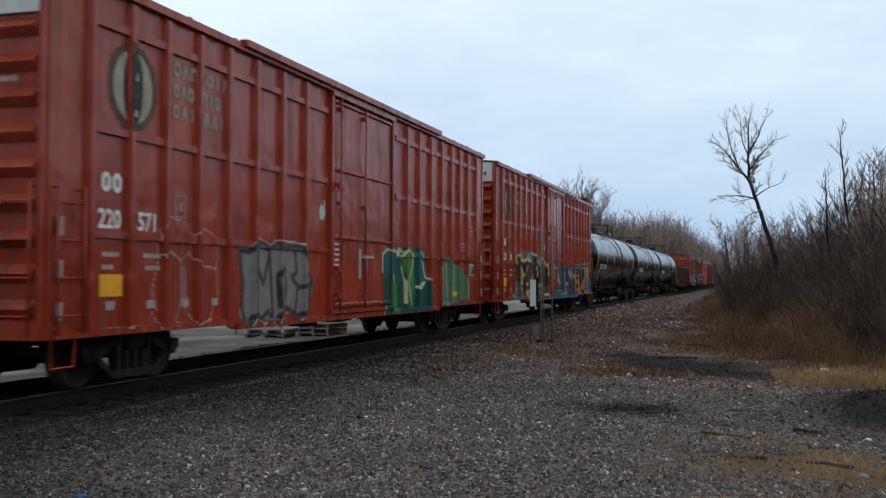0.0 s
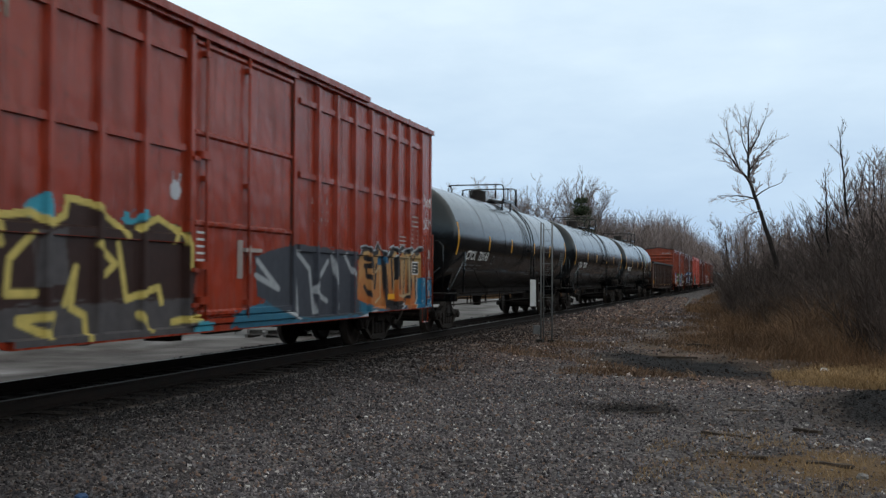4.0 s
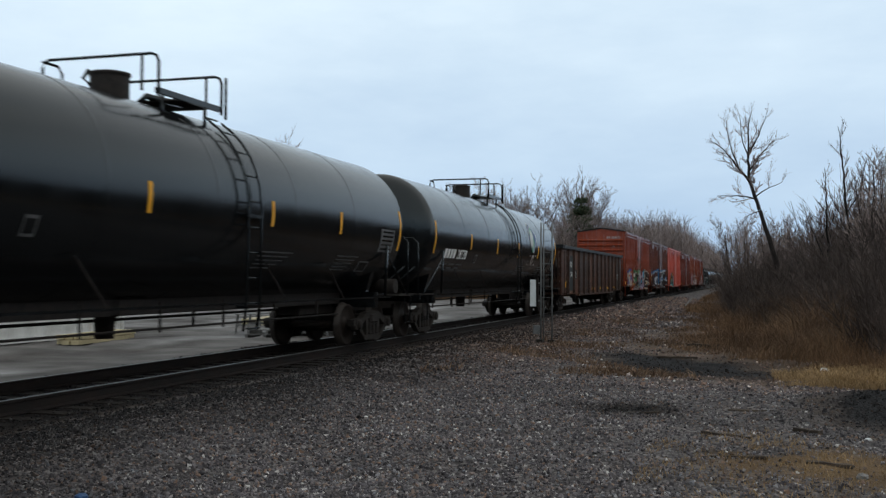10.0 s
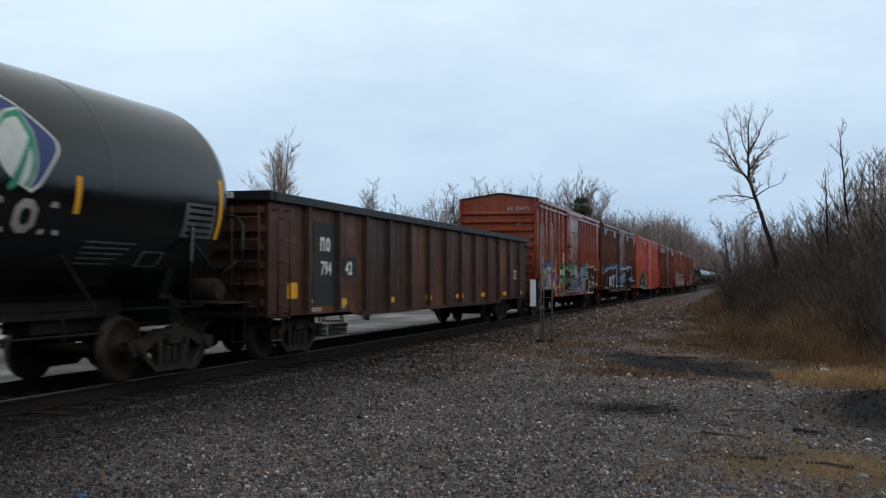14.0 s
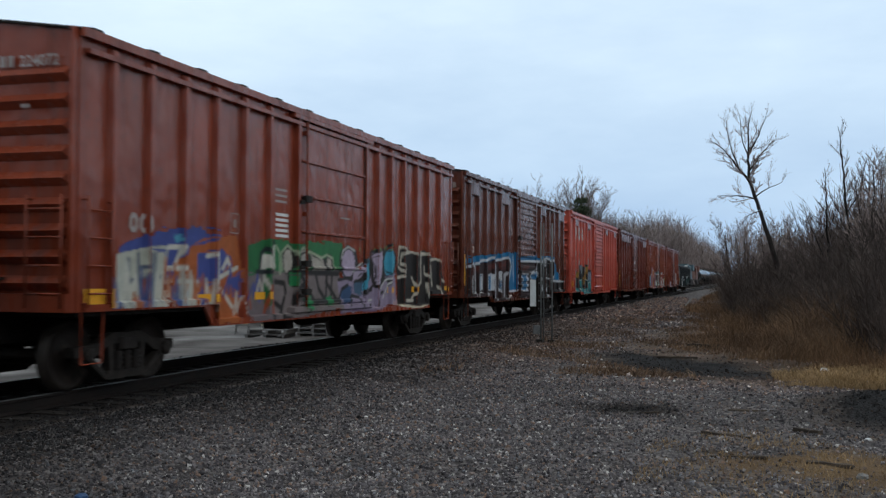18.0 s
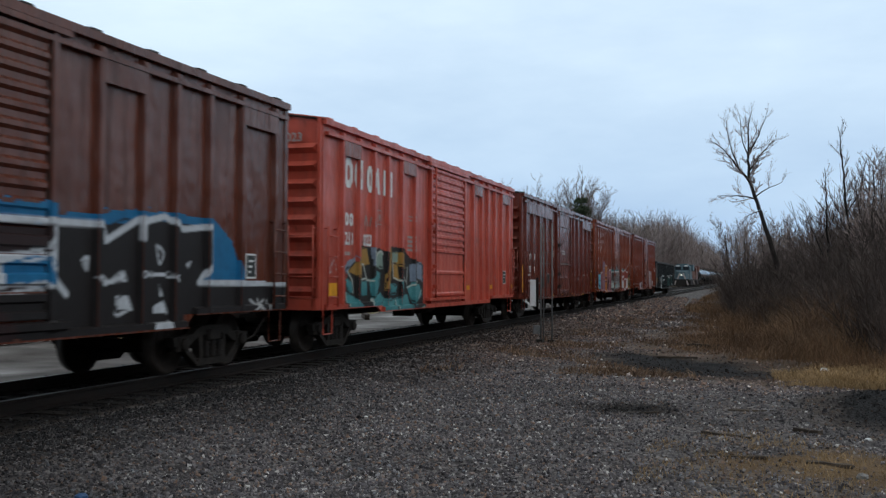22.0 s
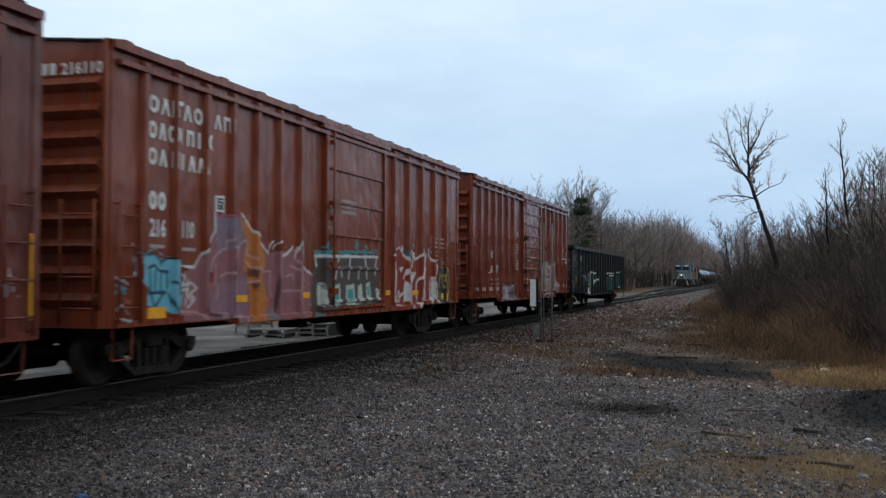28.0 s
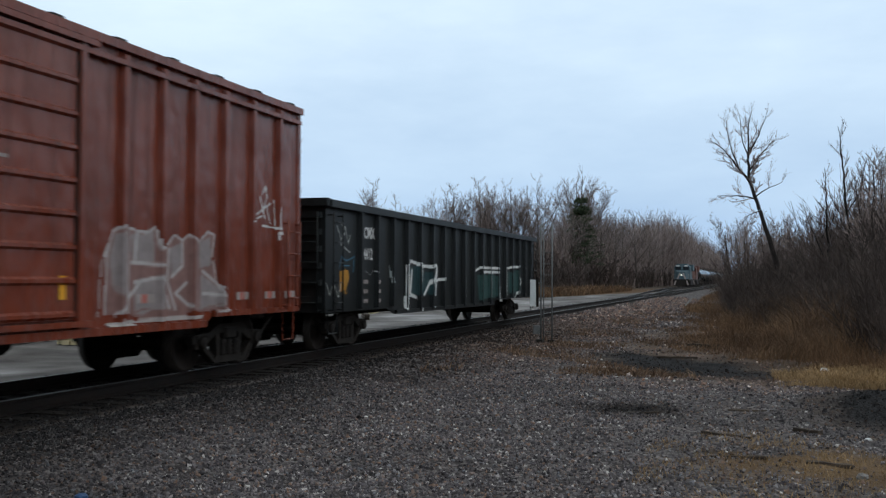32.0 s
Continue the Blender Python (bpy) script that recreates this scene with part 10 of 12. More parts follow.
bars(car_g, spec_g, 1.9, 1.2, [0.5], 0.05, M["dimwhite"])
bars(car_g, spec_g, 0.62, 1.58, [0.95], 0.06, M["dimwhite"])
bars(car_g, spec_g, 7.6, 2.6, [0.7], 0.05, M["white"], rows=2, pitch=0.1)
reflector(car_g, spec_g, 6.7, 9.6, 2.02, 2.13, "greytext", "faded_stripe")
reflector(car_g, spec_g, 0.0, 0.09, 0.98, 1.95, "yellow")
reflector(car_g, spec_g, 15.62, 15.71, 0.98, 1.95, "yellow")
for y in (2.44, 5.38, 7.36, 9.95, 12.68):
    reflector(car_g, spec_g, y, y + 0.50, 0.72, 0.83)
for y, z, c in ((3.5, 1.15, "under"), (4.6, 1.3, "logo_dark")):
    reflector(car_g, spec_g, y, y + 0.42, z, z + 0.36, c, "dark_patch", "dark painted-out patch")
bars(car_g, spec_g, 4.1, 1.62, [0.9], 0.06, M["dimwhite"])
for y in (1.6, 2.6, 3.9, 5.4):
    reflector(car_g, spec_g, y, y + 0.07, 1.05, 1.12, "dimwhite")
for y in (10.3, 13.2):
    bars(car_g, spec_g, y, 1.62, [0.8], 0.05, M["dimwhite"])
placard(car_g, spec_g, 12.9, 1.45, 0.34, 0.34, "brown_g")
cv = Canvas(15.0, 15.7, 1.1, 2.0, 0.02)
scribble(cv, 15.1, 1.2, 0.4, 0.5, 2, 19, (0.5, 0.5, 0.5))
cv.put(car_g, spec_g, "white spray tag", "graffiti_tag")

# oxide brown boxcar
for pattern, z, width in (("ovnvoivn", 3.69, 2.30), ("ovoinio", 3.34, 1.68), ("oviivvi", 2.98, 1.76)):
    marks(car_h, spec_h, 0.85, z, pattern, 0.235, width, M["white"])
marks(car_h, spec_h, 0.88, 2.38, "oo", 0.25, 0.44, M["white"])
letters(car_h, "216", spec_h, 0.90, 2.02, 0.245, M["white"], 0.76)
letters(car_h, "110", spec_h, 1.67, 2.03, 0.245, M["white"], 0.70)
end_text(car_h, "216110", 0.78, -0.03, 4.05, 0.15, M["white"])
end_bars(car_h, 1.5, -0.03, 4.05, 2, 0.15, M["white"], 0.70)
bars(car_h, spec_h, 0.92, 1.86, [0.16, 0.18], 0.05, M["dimwhite"])
bars(car_h, spec_h, 1.72, 1.84, [0.36], 0.05, M["dimwhite"])
cv = Canvas(0.02, 15.29, 0.74, 2.84, 0.02)
cv.poly([(1.66, 0.97), (1.75, 1.55), (2.05, 1.6), (2.25, 1.81), (2.44, 1.92), (2.57, 2.09), (2.65, 2.43), (3.44, 2.48), (3.77, 2.27), (4.07, 2.09), (4.38, 1.87), (4.9, 1.97), (5.59, 1.99), (5.71, 1.74), (6.2, 1.52), (6.21, 1.07), (5.85, 0.65), (5.62, 0.43), (1.72, 0.6)], (0.27, 0.115, 0.125))
cv.poly([(2.65, 2.4), (3.44, 2.44), (3.53, 2.11), (3.4, 1.92), (3.04, 1.9), (2.7, 1.8)], (0.22, 0.16, 0.21))
cv.poly([(2.79, 1.39), (3.69, 1.48), (3.7, 0.98), (3.52, 0.63), (2.64, 0.63), (2.46, 1.06)], (0.26, 0.15, 0.185))
cv.poly([(3.44, 2.46), (3.77, 2.25), (4.27, 1.88), (4.28, 1.67), (4.18, 1.48), (4.39, 1.11), (4.3, 0.59), (3.67, 0.62), (3.79, 1.03), (3.69, 1.39), (3.53, 1.66), (3.59, 1.93), (3.68, 2.07), (3.48, 2.28)], (0.46, 0.16, 0.04))
cv.poly([(3.69, 1.62), (3.98, 1.59), (3.92, 1.46), (3.65, 1.5)], (0.14, 0.05, 0.03))
cv.poly([(3.75, 1.37), (4.0, 1.39), (3.93, 1.26)], (0.14, 0.05, 0.03))
cv.poly([(2.66, 2.46), (3.48, 2.5), (3.52, 2.43), (2.67, 2.39)], (0.30, 0.035, 0.025))
cv.poly([(2.42, 1.56), (2.65, 1.55), (2.62, 1.39), (2.39, 1.41)], (0.30, 0.03, 0.04))
cv.poly([(4.29, 0.88), (4.62, 0.96), (4.72, 0.62), (4.3, 0.59)], (0.20, 0.17, 0.20))
cv.stroke([(2.48, 1.64), (2.54, 1.48), (2.38, 1.23), (2.34, 0.94), (2.6, 0.89)], 0.022, (0.07, 0.035, 0.035))
cv.stroke([(4.76, 1.77), (4.7, 1.34), (4.65, 0.91)], 0.022, (0.07, 0.035, 0.035))
cv.stroke([(3.13, 2.0), (3.13, 0.91)], 0.022, (0.07, 0.035, 0.035))
cv.stroke([(2.3, 0.98), (2.72, 0.88)], 0.022, (0.07, 0.035, 0.035))
cv.stroke([(2.53, 1.56), (2.58, 1.71), (2.7, 1.82), (2.86, 1.89), (2.99, 1.91), (3.0, 2.02), (3.18, 2.07), (3.18, 1.79), (3.22, 1.65)], 0.017, (0.44, 0.29, 0.28))
cv.stroke([(3.13, 1.94), (3.4, 1.94)], 0.017, (0.44, 0.29, 0.28))
cv.stroke([(3.26, 1.7), (3.35, 1.83), (3.45, 2.01), (3.62, 2.07), (3.68, 2.0), (3.64, 1.84), (3.82, 1.8), (3.92, 1.76)], 0.017, (0.44, 0.29, 0.28))
cv.stroke([(3.63, 1.73), (3.74, 1.64), (3.98, 1.62), (4.08, 1.67), (4.22, 1.6)], 0.017, (0.44, 0.29, 0.28))
cv.stroke([(2.82, 1.48), (2.96, 1.53), (3.14, 1.54), (3.32, 1.51)], 0.017, (0.44, 0.29, 0.28))
cv.stroke([(2.67, 1.65), (2.66, 1.35)], 0.017, (0.44, 0.29, 0.28))
cv.stroke([(2.74, 1.35), (2.73, 1.14)], 0.017, (0.44, 0.29, 0.28))
cv.stroke([(3.17, 1.42), (3.16, 1.22)], 0.017, (0.44, 0.29, 0.28))
cv.stroke([(3.69, 1.39), (4.08, 1.42)], 0.017, (0.44, 0.29, 0.28))
cv.stroke([(3.88, 1.62), (4.08, 1.57), (4.07, 1.2)], 0.017, (0.44, 0.29, 0.28))
cv.stroke([(4.22, 1.56), (4.49, 1.58), (4.45, 1.25), (4.56, 1.15)], 0.017, (0.44, 0.29, 0.28))
cv.stroke([(4.75, 1.87), (4.74, 1.48), (4.91, 1.63)], 0.017, (0.44, 0.29, 0.28))
cv.stroke([(4.91, 1.58), (4.88, 1.24), (5.6, 1.24), (5.64, 1.59), (5.24, 1.68)], 0.017, (0.44, 0.29, 0.28))
cv.stroke([(5.07, 1.48), (5.36, 1.54), (5.36, 1.44)], 0.017, (0.44, 0.29, 0.28))
cv.stroke([(5.47, 1.79), (5.59, 1.69), (5.56, 1.09), (5.73, 0.83), (5.85, 0.67), (5.97, 0.77), (6.21, 1.07)], 0.017, (0.44, 0.29, 0.28))
cv.stroke([(5.6, 1.51), (5.84, 1.42)], 0.017, (0.44, 0.29, 0.28))
cv.stroke([(2.89, 0.92), (2.8, 0.75), (2.98, 0.6)], 0.017, (0.44, 0.29, 0.28))
cv.stroke([(3.24, 0.82), (3.48, 0.88), (3.61, 0.81), (3.52, 0.63)], 0.017, (0.44, 0.29, 0.28))
cv.stroke([(1.72, 0.98), (2.14, 0.96), (2.34, 0.85), (2.47, 0.64)], 0.017, (0.44, 0.29, 0.28))
cv.stroke([(4.13, 0.83), (4.26, 0.64)], 0.017, (0.44, 0.29, 0.28))
cv.stroke([(1.67, 1.63), (2.05, 1.62), (2.25, 1.83), (2.44, 1.93), (2.54, 2.08), (2.65, 2.16), (2.64, 2.68), (2.9, 2.7), (2.9, 2.46)], 0.026, (0.60, 0.60, 0.58))
cv.stroke([(3.48, 2.48), (3.77, 2.27), (4.07, 2.09), (4.38, 1.87), (4.46, 2.01), (4.6, 2.09)], 0.026, (0.60, 0.60, 0.58))
cv.stroke([(4.54, 1.94), (4.75, 2.09), (4.9, 2.02), (4.84, 1.81), (5.13, 1.89), (5.35, 2.02)], 0.026, (0.60, 0.60, 0.58))
cv.stroke([(5.43, 1.82), (5.58, 2.14), (5.66, 1.74), (5.95, 1.59), (6.2, 1.53)], 0.026, (0.60, 0.60, 0.58))
cv.stroke([(1.67, 1.51), (1.82, 1.48), (1.74, 1.35), (1.98, 1.39), (2.14, 1.31), (1.95, 1.23), (2.08, 1.15), (1.89, 1.03)], 0.016, (0.60, 0.60, 0.58))
cv.stroke([(1.9, 1.43), (1.86, 1.23), (2.02, 1.11)], 0.016, (0.60, 0.60, 0.58))
cv.stroke([(1.71, 1.28), (1.9, 1.3), (1.83, 1.07)], 0.016, (0.60, 0.60, 0.58))
cv.poly([(0.63, 1.77), (0.86, 1.79), (1.03, 1.83), (1.24, 1.74), (1.52, 1.77), (1.67, 1.71), (1.64, 1.55), (1.71, 1.43), (1.71, 1.04), (1.47, 0.94), (1.35, 0.99), (0.87, 1.08), (0.81, 1.28), (0.64, 1.4)], (0.16, 0.44, 0.56))
cv.stroke([(0.57, 1.84), (0.76, 1.77), (0.87, 1.62), (0.81, 1.4), (0.91, 1.28)], 0.02, (0.012, 0.02, 0.03))
cv.stroke([(0.86, 1.76), (1.03, 1.79), (1.17, 1.7), (1.2, 1.63)], 0.02, (0.012, 0.02, 0.03))
cv.stroke([(1.2, 1.67), (1.34, 1.73), (1.57, 1.73), (1.64, 1.65), (1.6, 1.51)], 0.02, (0.012, 0.02, 0.03))
cv.stroke([(0.9, 1.59), (1.03, 1.63), (1.17, 1.55), (1.38, 1.54)], 0.02, (0.012, 0.02, 0.03))
cv.stroke([(0.93, 1.55), (0.95, 1.28)], 0.02, (0.012, 0.02, 0.03))
cv.stroke([(1.06, 1.55), (1.06, 1.26)], 0.02, (0.012, 0.02, 0.03))
cv.stroke([(1.2, 1.51), (1.19, 1.26)], 0.02, (0.012, 0.02, 0.03))
cv.stroke([(1.34, 1.54), (1.35, 1.32)], 0.02, (0.012, 0.02, 0.03))
cv.stroke([(0.91, 1.25), (1.32, 1.26)], 0.02, (0.012, 0.02, 0.03))
cv.stroke([(1.46, 1.4), (1.57, 1.36), (1.56, 1.25)], 0.02, (0.012, 0.02, 0.03))
cv.stroke([(1.39, 1.24), (1.54, 0.95), (1.71, 1.04)], 0.02, (0.012, 0.02, 0.03))
cv.stroke([(0.95, 1.25), (1.05, 1.05), (1.25, 1.24)], 0.02, (0.012, 0.02, 0.03))
cv.stroke([(0.53, 1.91), (0.58, 1.4)], 0.014, (0.60, 0.60, 0.58))
cv.stroke([(0.15, 1.46), (0.33, 1.42), (0.43, 1.38)], 0.03, (0.34, 0.36, 0.38))
cv.stroke([(0.16, 1.26), (0.27, 1.33), (0.39, 1.24)], 0.03, (0.10, 0.22, 0.28))
cv.stroke([(0.19, 1.04), (0.31, 1.11), (0.44, 0.99)], 0.03, (0.34, 0.36, 0.38))
cv.stroke([(0.17, 1.36), (0.41, 1.31)], 0.03, (0.10, 0.22, 0.28))
cv.stroke([(0.22, 0.93), (0.41, 0.9)], 0.03, (0.34, 0.36, 0.38))
cv.poly([(0.36, 1.18), (0.52, 1.18), (0.52, 1.09), (0.36, 1.09)], (0.34, 0.10, 0.08))
cv.poly([(6.24, 1.9), (9.44, 1.97), (9.55, 1.39), (9.37, 0.93), (6.14, 0.82), (6.13, 1.4)], (0.085, 0.062, 0.056))
cv.poly([(6.26, 1.99), (9.38, 2.06), (9.42, 1.98), (6.26, 1.9)], (0.05, 0.24, 0.27))
cv.poly([(6.54, 2.0), (6.63, 2.15), (6.76, 2.22), (6.76, 2.01)], (0.05, 0.24, 0.27))
cv.poly([(8.08, 2.05), (8.16, 2.2), (8.35, 2.21), (8.35, 2.06)], (0.05, 0.24, 0.27))
cv.poly([(8.57, 2.07), (8.73, 2.2), (8.9, 2.08)], (0.05, 0.24, 0.27))
cv.poly([(6.14, 0.82), (6.63, 0.82), (6.64, 0.61), (6.22, 0.6)], (0.05, 0.24, 0.27))
cv.poly([(6.4, 1.33), (6.56, 1.36), (6.76, 0.98), (6.41, 0.95)], (0.50, 0.54, 0.50))
cv.poly([(7.08, 1.32), (7.36, 1.36), (7.41, 0.96), (7.04, 0.94)], (0.50, 0.54, 0.50))
cv.poly([(7.69, 1.32), (8.1, 1.35), (8.17, 0.94), (7.64, 0.92)], (0.50, 0.54, 0.50))
cv.poly([(8.32, 1.31), (8.5, 1.35), (8.61, 0.98), (8.3, 0.96)], (0.50, 0.54, 0.50))
cv.poly([(8.75, 1.35), (8.97, 1.39), (9.07, 0.99), (8.81, 0.96)], (0.50, 0.54, 0.50))
cv.poly([(9.36, 1.21), (9.55, 1.23), (9.55, 0.99), (9.37, 0.98)], (0.50, 0.54, 0.50))
cv.poly([(7.13, 1.24), (7.32, 1.26), (7.34, 1.05), (7.1, 1.03)], (0.06, 0.31, 0.30))
cv.poly([(7.77, 1.24), (8.05, 1.25), (8.08, 1.03), (7.73, 1.01)], (0.06, 0.31, 0.30))
cv.poly([(8.8, 1.29), (8.94, 1.31), (8.98, 1.13), (8.84, 1.12)], (0.06, 0.31, 0.30))
cv.stroke([(6.26, 1.87), (9.44, 1.92)], 0.028, (0.62, 0.62, 0.60))
cv.stroke([(6.31, 1.83), (6.36, 1.69)], 0.028, (0.62, 0.62, 0.60))
cv.stroke([(6.77, 1.86), (6.79, 1.46)], 0.028, (0.62, 0.62, 0.60))
cv.stroke([(7.31, 1.85), (7.15, 1.46)], 0.028, (0.62, 0.62, 0.60))
cv.stroke([(7.42, 1.63), (7.47, 1.5)], 0.028, (0.62, 0.62, 0.60))
cv.stroke([(7.89, 1.86), (7.81, 1.46)], 0.028, (0.62, 0.62, 0.60))
cv.stroke([(8.36, 1.68), (8.33, 1.46)], 0.028, (0.62, 0.62, 0.60))
cv.stroke([(8.7, 1.89), (8.81, 1.46)], 0.028, (0.62, 0.62, 0.60))
cv.stroke([(9.35, 1.9), (9.27, 1.55)], 0.028, (0.62, 0.62, 0.60))
cv.poly([(10.46, 1.98), (10.7, 2.09), (10.95, 2.1), (11.12, 2.05), (11.21, 2.2), (11.24, 2.02), (11.4, 1.96), (11.59, 1.86), (11.73, 1.89), (11.82, 2.15), (11.92, 2.06), (12.03, 2.0), (12.13, 1.94), (12.34, 1.98), (12.5, 2.05), (12.61, 2.2), (12.73, 2.2), (12.84, 2.11), (12.9, 2.02), (13.14, 2.16), (13.23, 2.02), (13.58, 1.88), (13.92, 1.79), (13.88, 1.59), (13.75, 1.47), (13.93, 1.28), (13.96, 1.01), (13.77, 0.85), (13.48, 0.79), (13.18, 0.59), (10.98, 0.63), (10.49, 0.59)], (0.24, 0.036, 0.02))
cv.poly([(11.25, 2.15), (11.39, 2.19), (11.63, 2.01), (11.68, 1.87), (11.44, 1.93)], (0.05, 0.12, 0.13))
cv.poly([(11.87, 2.29), (12.02, 2.32), (12.1, 2.17), (11.99, 2.08)], (0.17, 0.26, 0.32))
cv.poly([(12.57, 2.3), (12.8, 2.29), (12.75, 2.17)], (0.04, 0.09, 0.11))
cv.poly([(13.22, 2.23), (13.4, 2.18), (13.4, 2.05), (13.26, 2.08)], (0.20, 0.27, 0.32))
cv.stroke([(11.49, 1.85), (11.55, 1.47)], 0.05, (0.32, 0.085, 0.03))
cv.stroke([(12.05, 1.9), (12.11, 1.6)], 0.05, (0.32, 0.085, 0.03))
cv.stroke([(12.59, 2.02), (12.7, 1.75)], 0.05, (0.32, 0.085, 0.03))
cv.stroke([(13.28, 1.94), (13.32, 1.62)], 0.05, (0.32, 0.085, 0.03))
cv.poly([(10.96, 1.71), (11.26, 1.73), (11.09, 1.59)], (0.58, 0.58, 0.56))
cv.poly([(11.23, 1.47), (11.45, 1.69), (11.59, 1.66), (11.27, 1.43)], (0.58, 0.58, 0.56))
cv.poly([(11.28, 1.28), (11.39, 1.42), (11.55, 1.28), (11.59, 0.94), (11.31, 0.94)], (0.58, 0.58, 0.56))
cv.poly([(11.74, 1.56), (12.19, 1.62), (11.86, 1.34)], (0.58, 0.58, 0.56))
cv.poly([(12.46, 1.54), (12.74, 1.71), (12.97, 1.75), (12.86, 1.47)], (0.58, 0.58, 0.56))
cv.poly([(12.52, 1.26), (12.81, 1.22), (12.87, 0.96), (12.48, 0.95)], (0.58, 0.58, 0.56))
cv.poly([(13.37, 1.4), (13.53, 1.4), (13.64, 1.21), (13.63, 0.99), (13.38, 0.97)], (0.58, 0.58, 0.56))
cv.poly([(13.25, 1.0), (13.48, 0.96), (13.29, 0.82), (13.14, 0.64), (13.18, 0.82)], (0.58, 0.58, 0.56))
cv.poly([(11.47, 0.63), (11.82, 0.82), (12.21, 0.62)], (0.58, 0.58, 0.56))
cv.poly([(12.21, 0.88), (12.59, 0.9), (12.37, 0.74)], (0.58, 0.58, 0.56))
cv.poly([(12.8, 0.87), (12.93, 0.69), (12.82, 0.64)], (0.58, 0.58, 0.56))
cv.poly([(10.55, 1.58), (10.83, 1.64), (10.8, 1.28), (10.6, 1.05)], (0.58, 0.58, 0.56))
cv.poly([(10.73, 0.87), (10.93, 1.16), (11.02, 0.86)], (0.58, 0.58, 0.56))
cv.poly([(12.64, 1.18), (12.73, 1.2), (12.79, 0.98), (12.62, 0.97)], (0.24, 0.036, 0.02))
cv.stroke([(10.46, 1.98), (10.7, 2.09), (10.95, 2.18), (11.1, 2.09), (11.19, 2.22), (11.21, 2.02), (11.4, 1.96), (11.51, 1.88), (11.7, 1.85)], 0.034, (0.60, 0.60, 0.58))
cv.stroke([(11.85, 2.13), (11.96, 2.03), (11.93, 1.89), (11.85, 1.73)], 0.034, (0.60, 0.60, 0.58))
cv.stroke([(11.77, 2.05), (11.73, 1.73)], 0.034, (0.60, 0.60, 0.58))
cv.stroke([(12.05, 2.1), (12.0, 1.98), (12.1, 1.92), (12.37, 1.98), (12.53, 2.08), (12.61, 2.15), (12.75, 2.18), (12.84, 2.11), (12.87, 1.89), (12.85, 1.75)], 0.034, (0.60, 0.60, 0.58))
cv.stroke([(13.14, 2.18), (13.18, 2.04), (13.39, 1.93), (13.92, 1.78), (13.88, 1.61), (13.7, 1.47), (13.89, 1.31), (13.95, 1.02), (13.74, 0.89), (14.08, 0.82)], 0.034, (0.60, 0.60, 0.58))
cv.stroke([(12.96, 2.08), (12.87, 1.82), (12.72, 1.5)], 0.034, (0.60, 0.60, 0.58))
cv.stroke([(12.59, 2.09), (12.62, 1.82), (12.65, 1.54)], 0.034, (0.60, 0.60, 0.58))
cv.stroke([(11.84, 1.53), (11.86, 0.72)], 0.034, (0.60, 0.60, 0.58))
cv.stroke([(11.54, 1.63), (11.84, 1.48)], 0.034, (0.60, 0.60, 0.58))
cv.stroke([(12.46, 1.48), (12.2, 1.37), (12.18, 1.2), (12.24, 0.96)], 0.034, (0.60, 0.60, 0.58))
cv.stroke([(12.46, 1.48), (12.86, 1.48), (12.87, 0.98)], 0.034, (0.60, 0.60, 0.58))
cv.stroke([(13.24, 1.4), (13.29, 0.89)], 0.034, (0.60, 0.60, 0.58))
cv.stroke([(13.7, 1.47), (13.34, 1.47)], 0.034, (0.60, 0.60, 0.58))
cv.stroke([(10.97, 1.04), (11.23, 1.12)], 0.034, (0.60, 0.60, 0.58))
cv.stroke([(10.49, 0.94), (10.5, 1.81)], 0.034, (0.60, 0.60, 0.58))
cv.poly([(13.92, 1.7), (14.13, 1.78), (14.86, 1.76), (14.94, 1.56), (14.96, 0.9), (14.65, 0.78), (14.08, 0.78), (13.93, 1.24)], (0.022, 0.028, 0.022))
cv.poly([(14.49, 1.4), (14.74, 1.43), (14.72, 1.27), (14.5, 1.24)], (0.07, 0.24, 0.22))
cv.poly([(14.03, 1.09), (14.14, 1.16), (14.15, 0.8), (14.01, 0.81)], (0.07, 0.24, 0.22))
cv.poly([(14.03, 1.51), (14.16, 1.47), (14.07, 1.28)], (0.07, 0.24, 0.22))
cv.poly([(14.73, 0.9), (14.92, 0.99), (14.8, 0.81)], (0.07, 0.24, 0.22))
cv.stroke([(14.13, 1.63), (14.07, 1.24)], 0.035, (0.32, 0.22, 0.075))
cv.stroke([(14.34, 1.75), (14.32, 1.4), (14.42, 1.24)], 0.035, (0.32, 0.22, 0.075))
cv.stroke([(14.53, 1.71), (14.45, 1.4)], 0.035, (0.32, 0.22, 0.075))
cv.stroke([(14.63, 1.63), (14.89, 1.72), (14.91, 1.56)], 0.035, (0.32, 0.22, 0.075))
cv.stroke([(14.13, 1.51), (14.56, 1.55)], 0.035, (0.32, 0.22, 0.075))
cv.stroke([(14.87, 1.48), (14.84, 1.07), (14.95, 1.03)], 0.035, (0.32, 0.22, 0.075))
cv.stroke([(14.72, 0.95), (14.95, 1.15)], 0.035, (0.32, 0.22, 0.075))
cv.put(car_h, spec_h, "red, violet, orange, teal and white graffiti")
for y, z in ((0.88, 0.84), (3.24, 1.08), (5.62, 1.10), (7.85, 0.76), (9.92, 1.09), (11.90, 1.07), (14.20, 0.86)):
    reflector(car_h, spec_h, y, y + 0.44, z, z + (0.22 if y < 1 or y > 14 else 0.11))
frame_mark(car_h, spec_h, 14.20, 1.74, 0.42, 0.26)
for y, w, n in ((13.34, 0.16, 3), (13.74, 0.17, 7), (14.15, 0.34, 3)):
    bars(car_h, spec_h, y, 2.46, [w], 0.04, M["dimwhite"], rows=n, pitch=0.11)
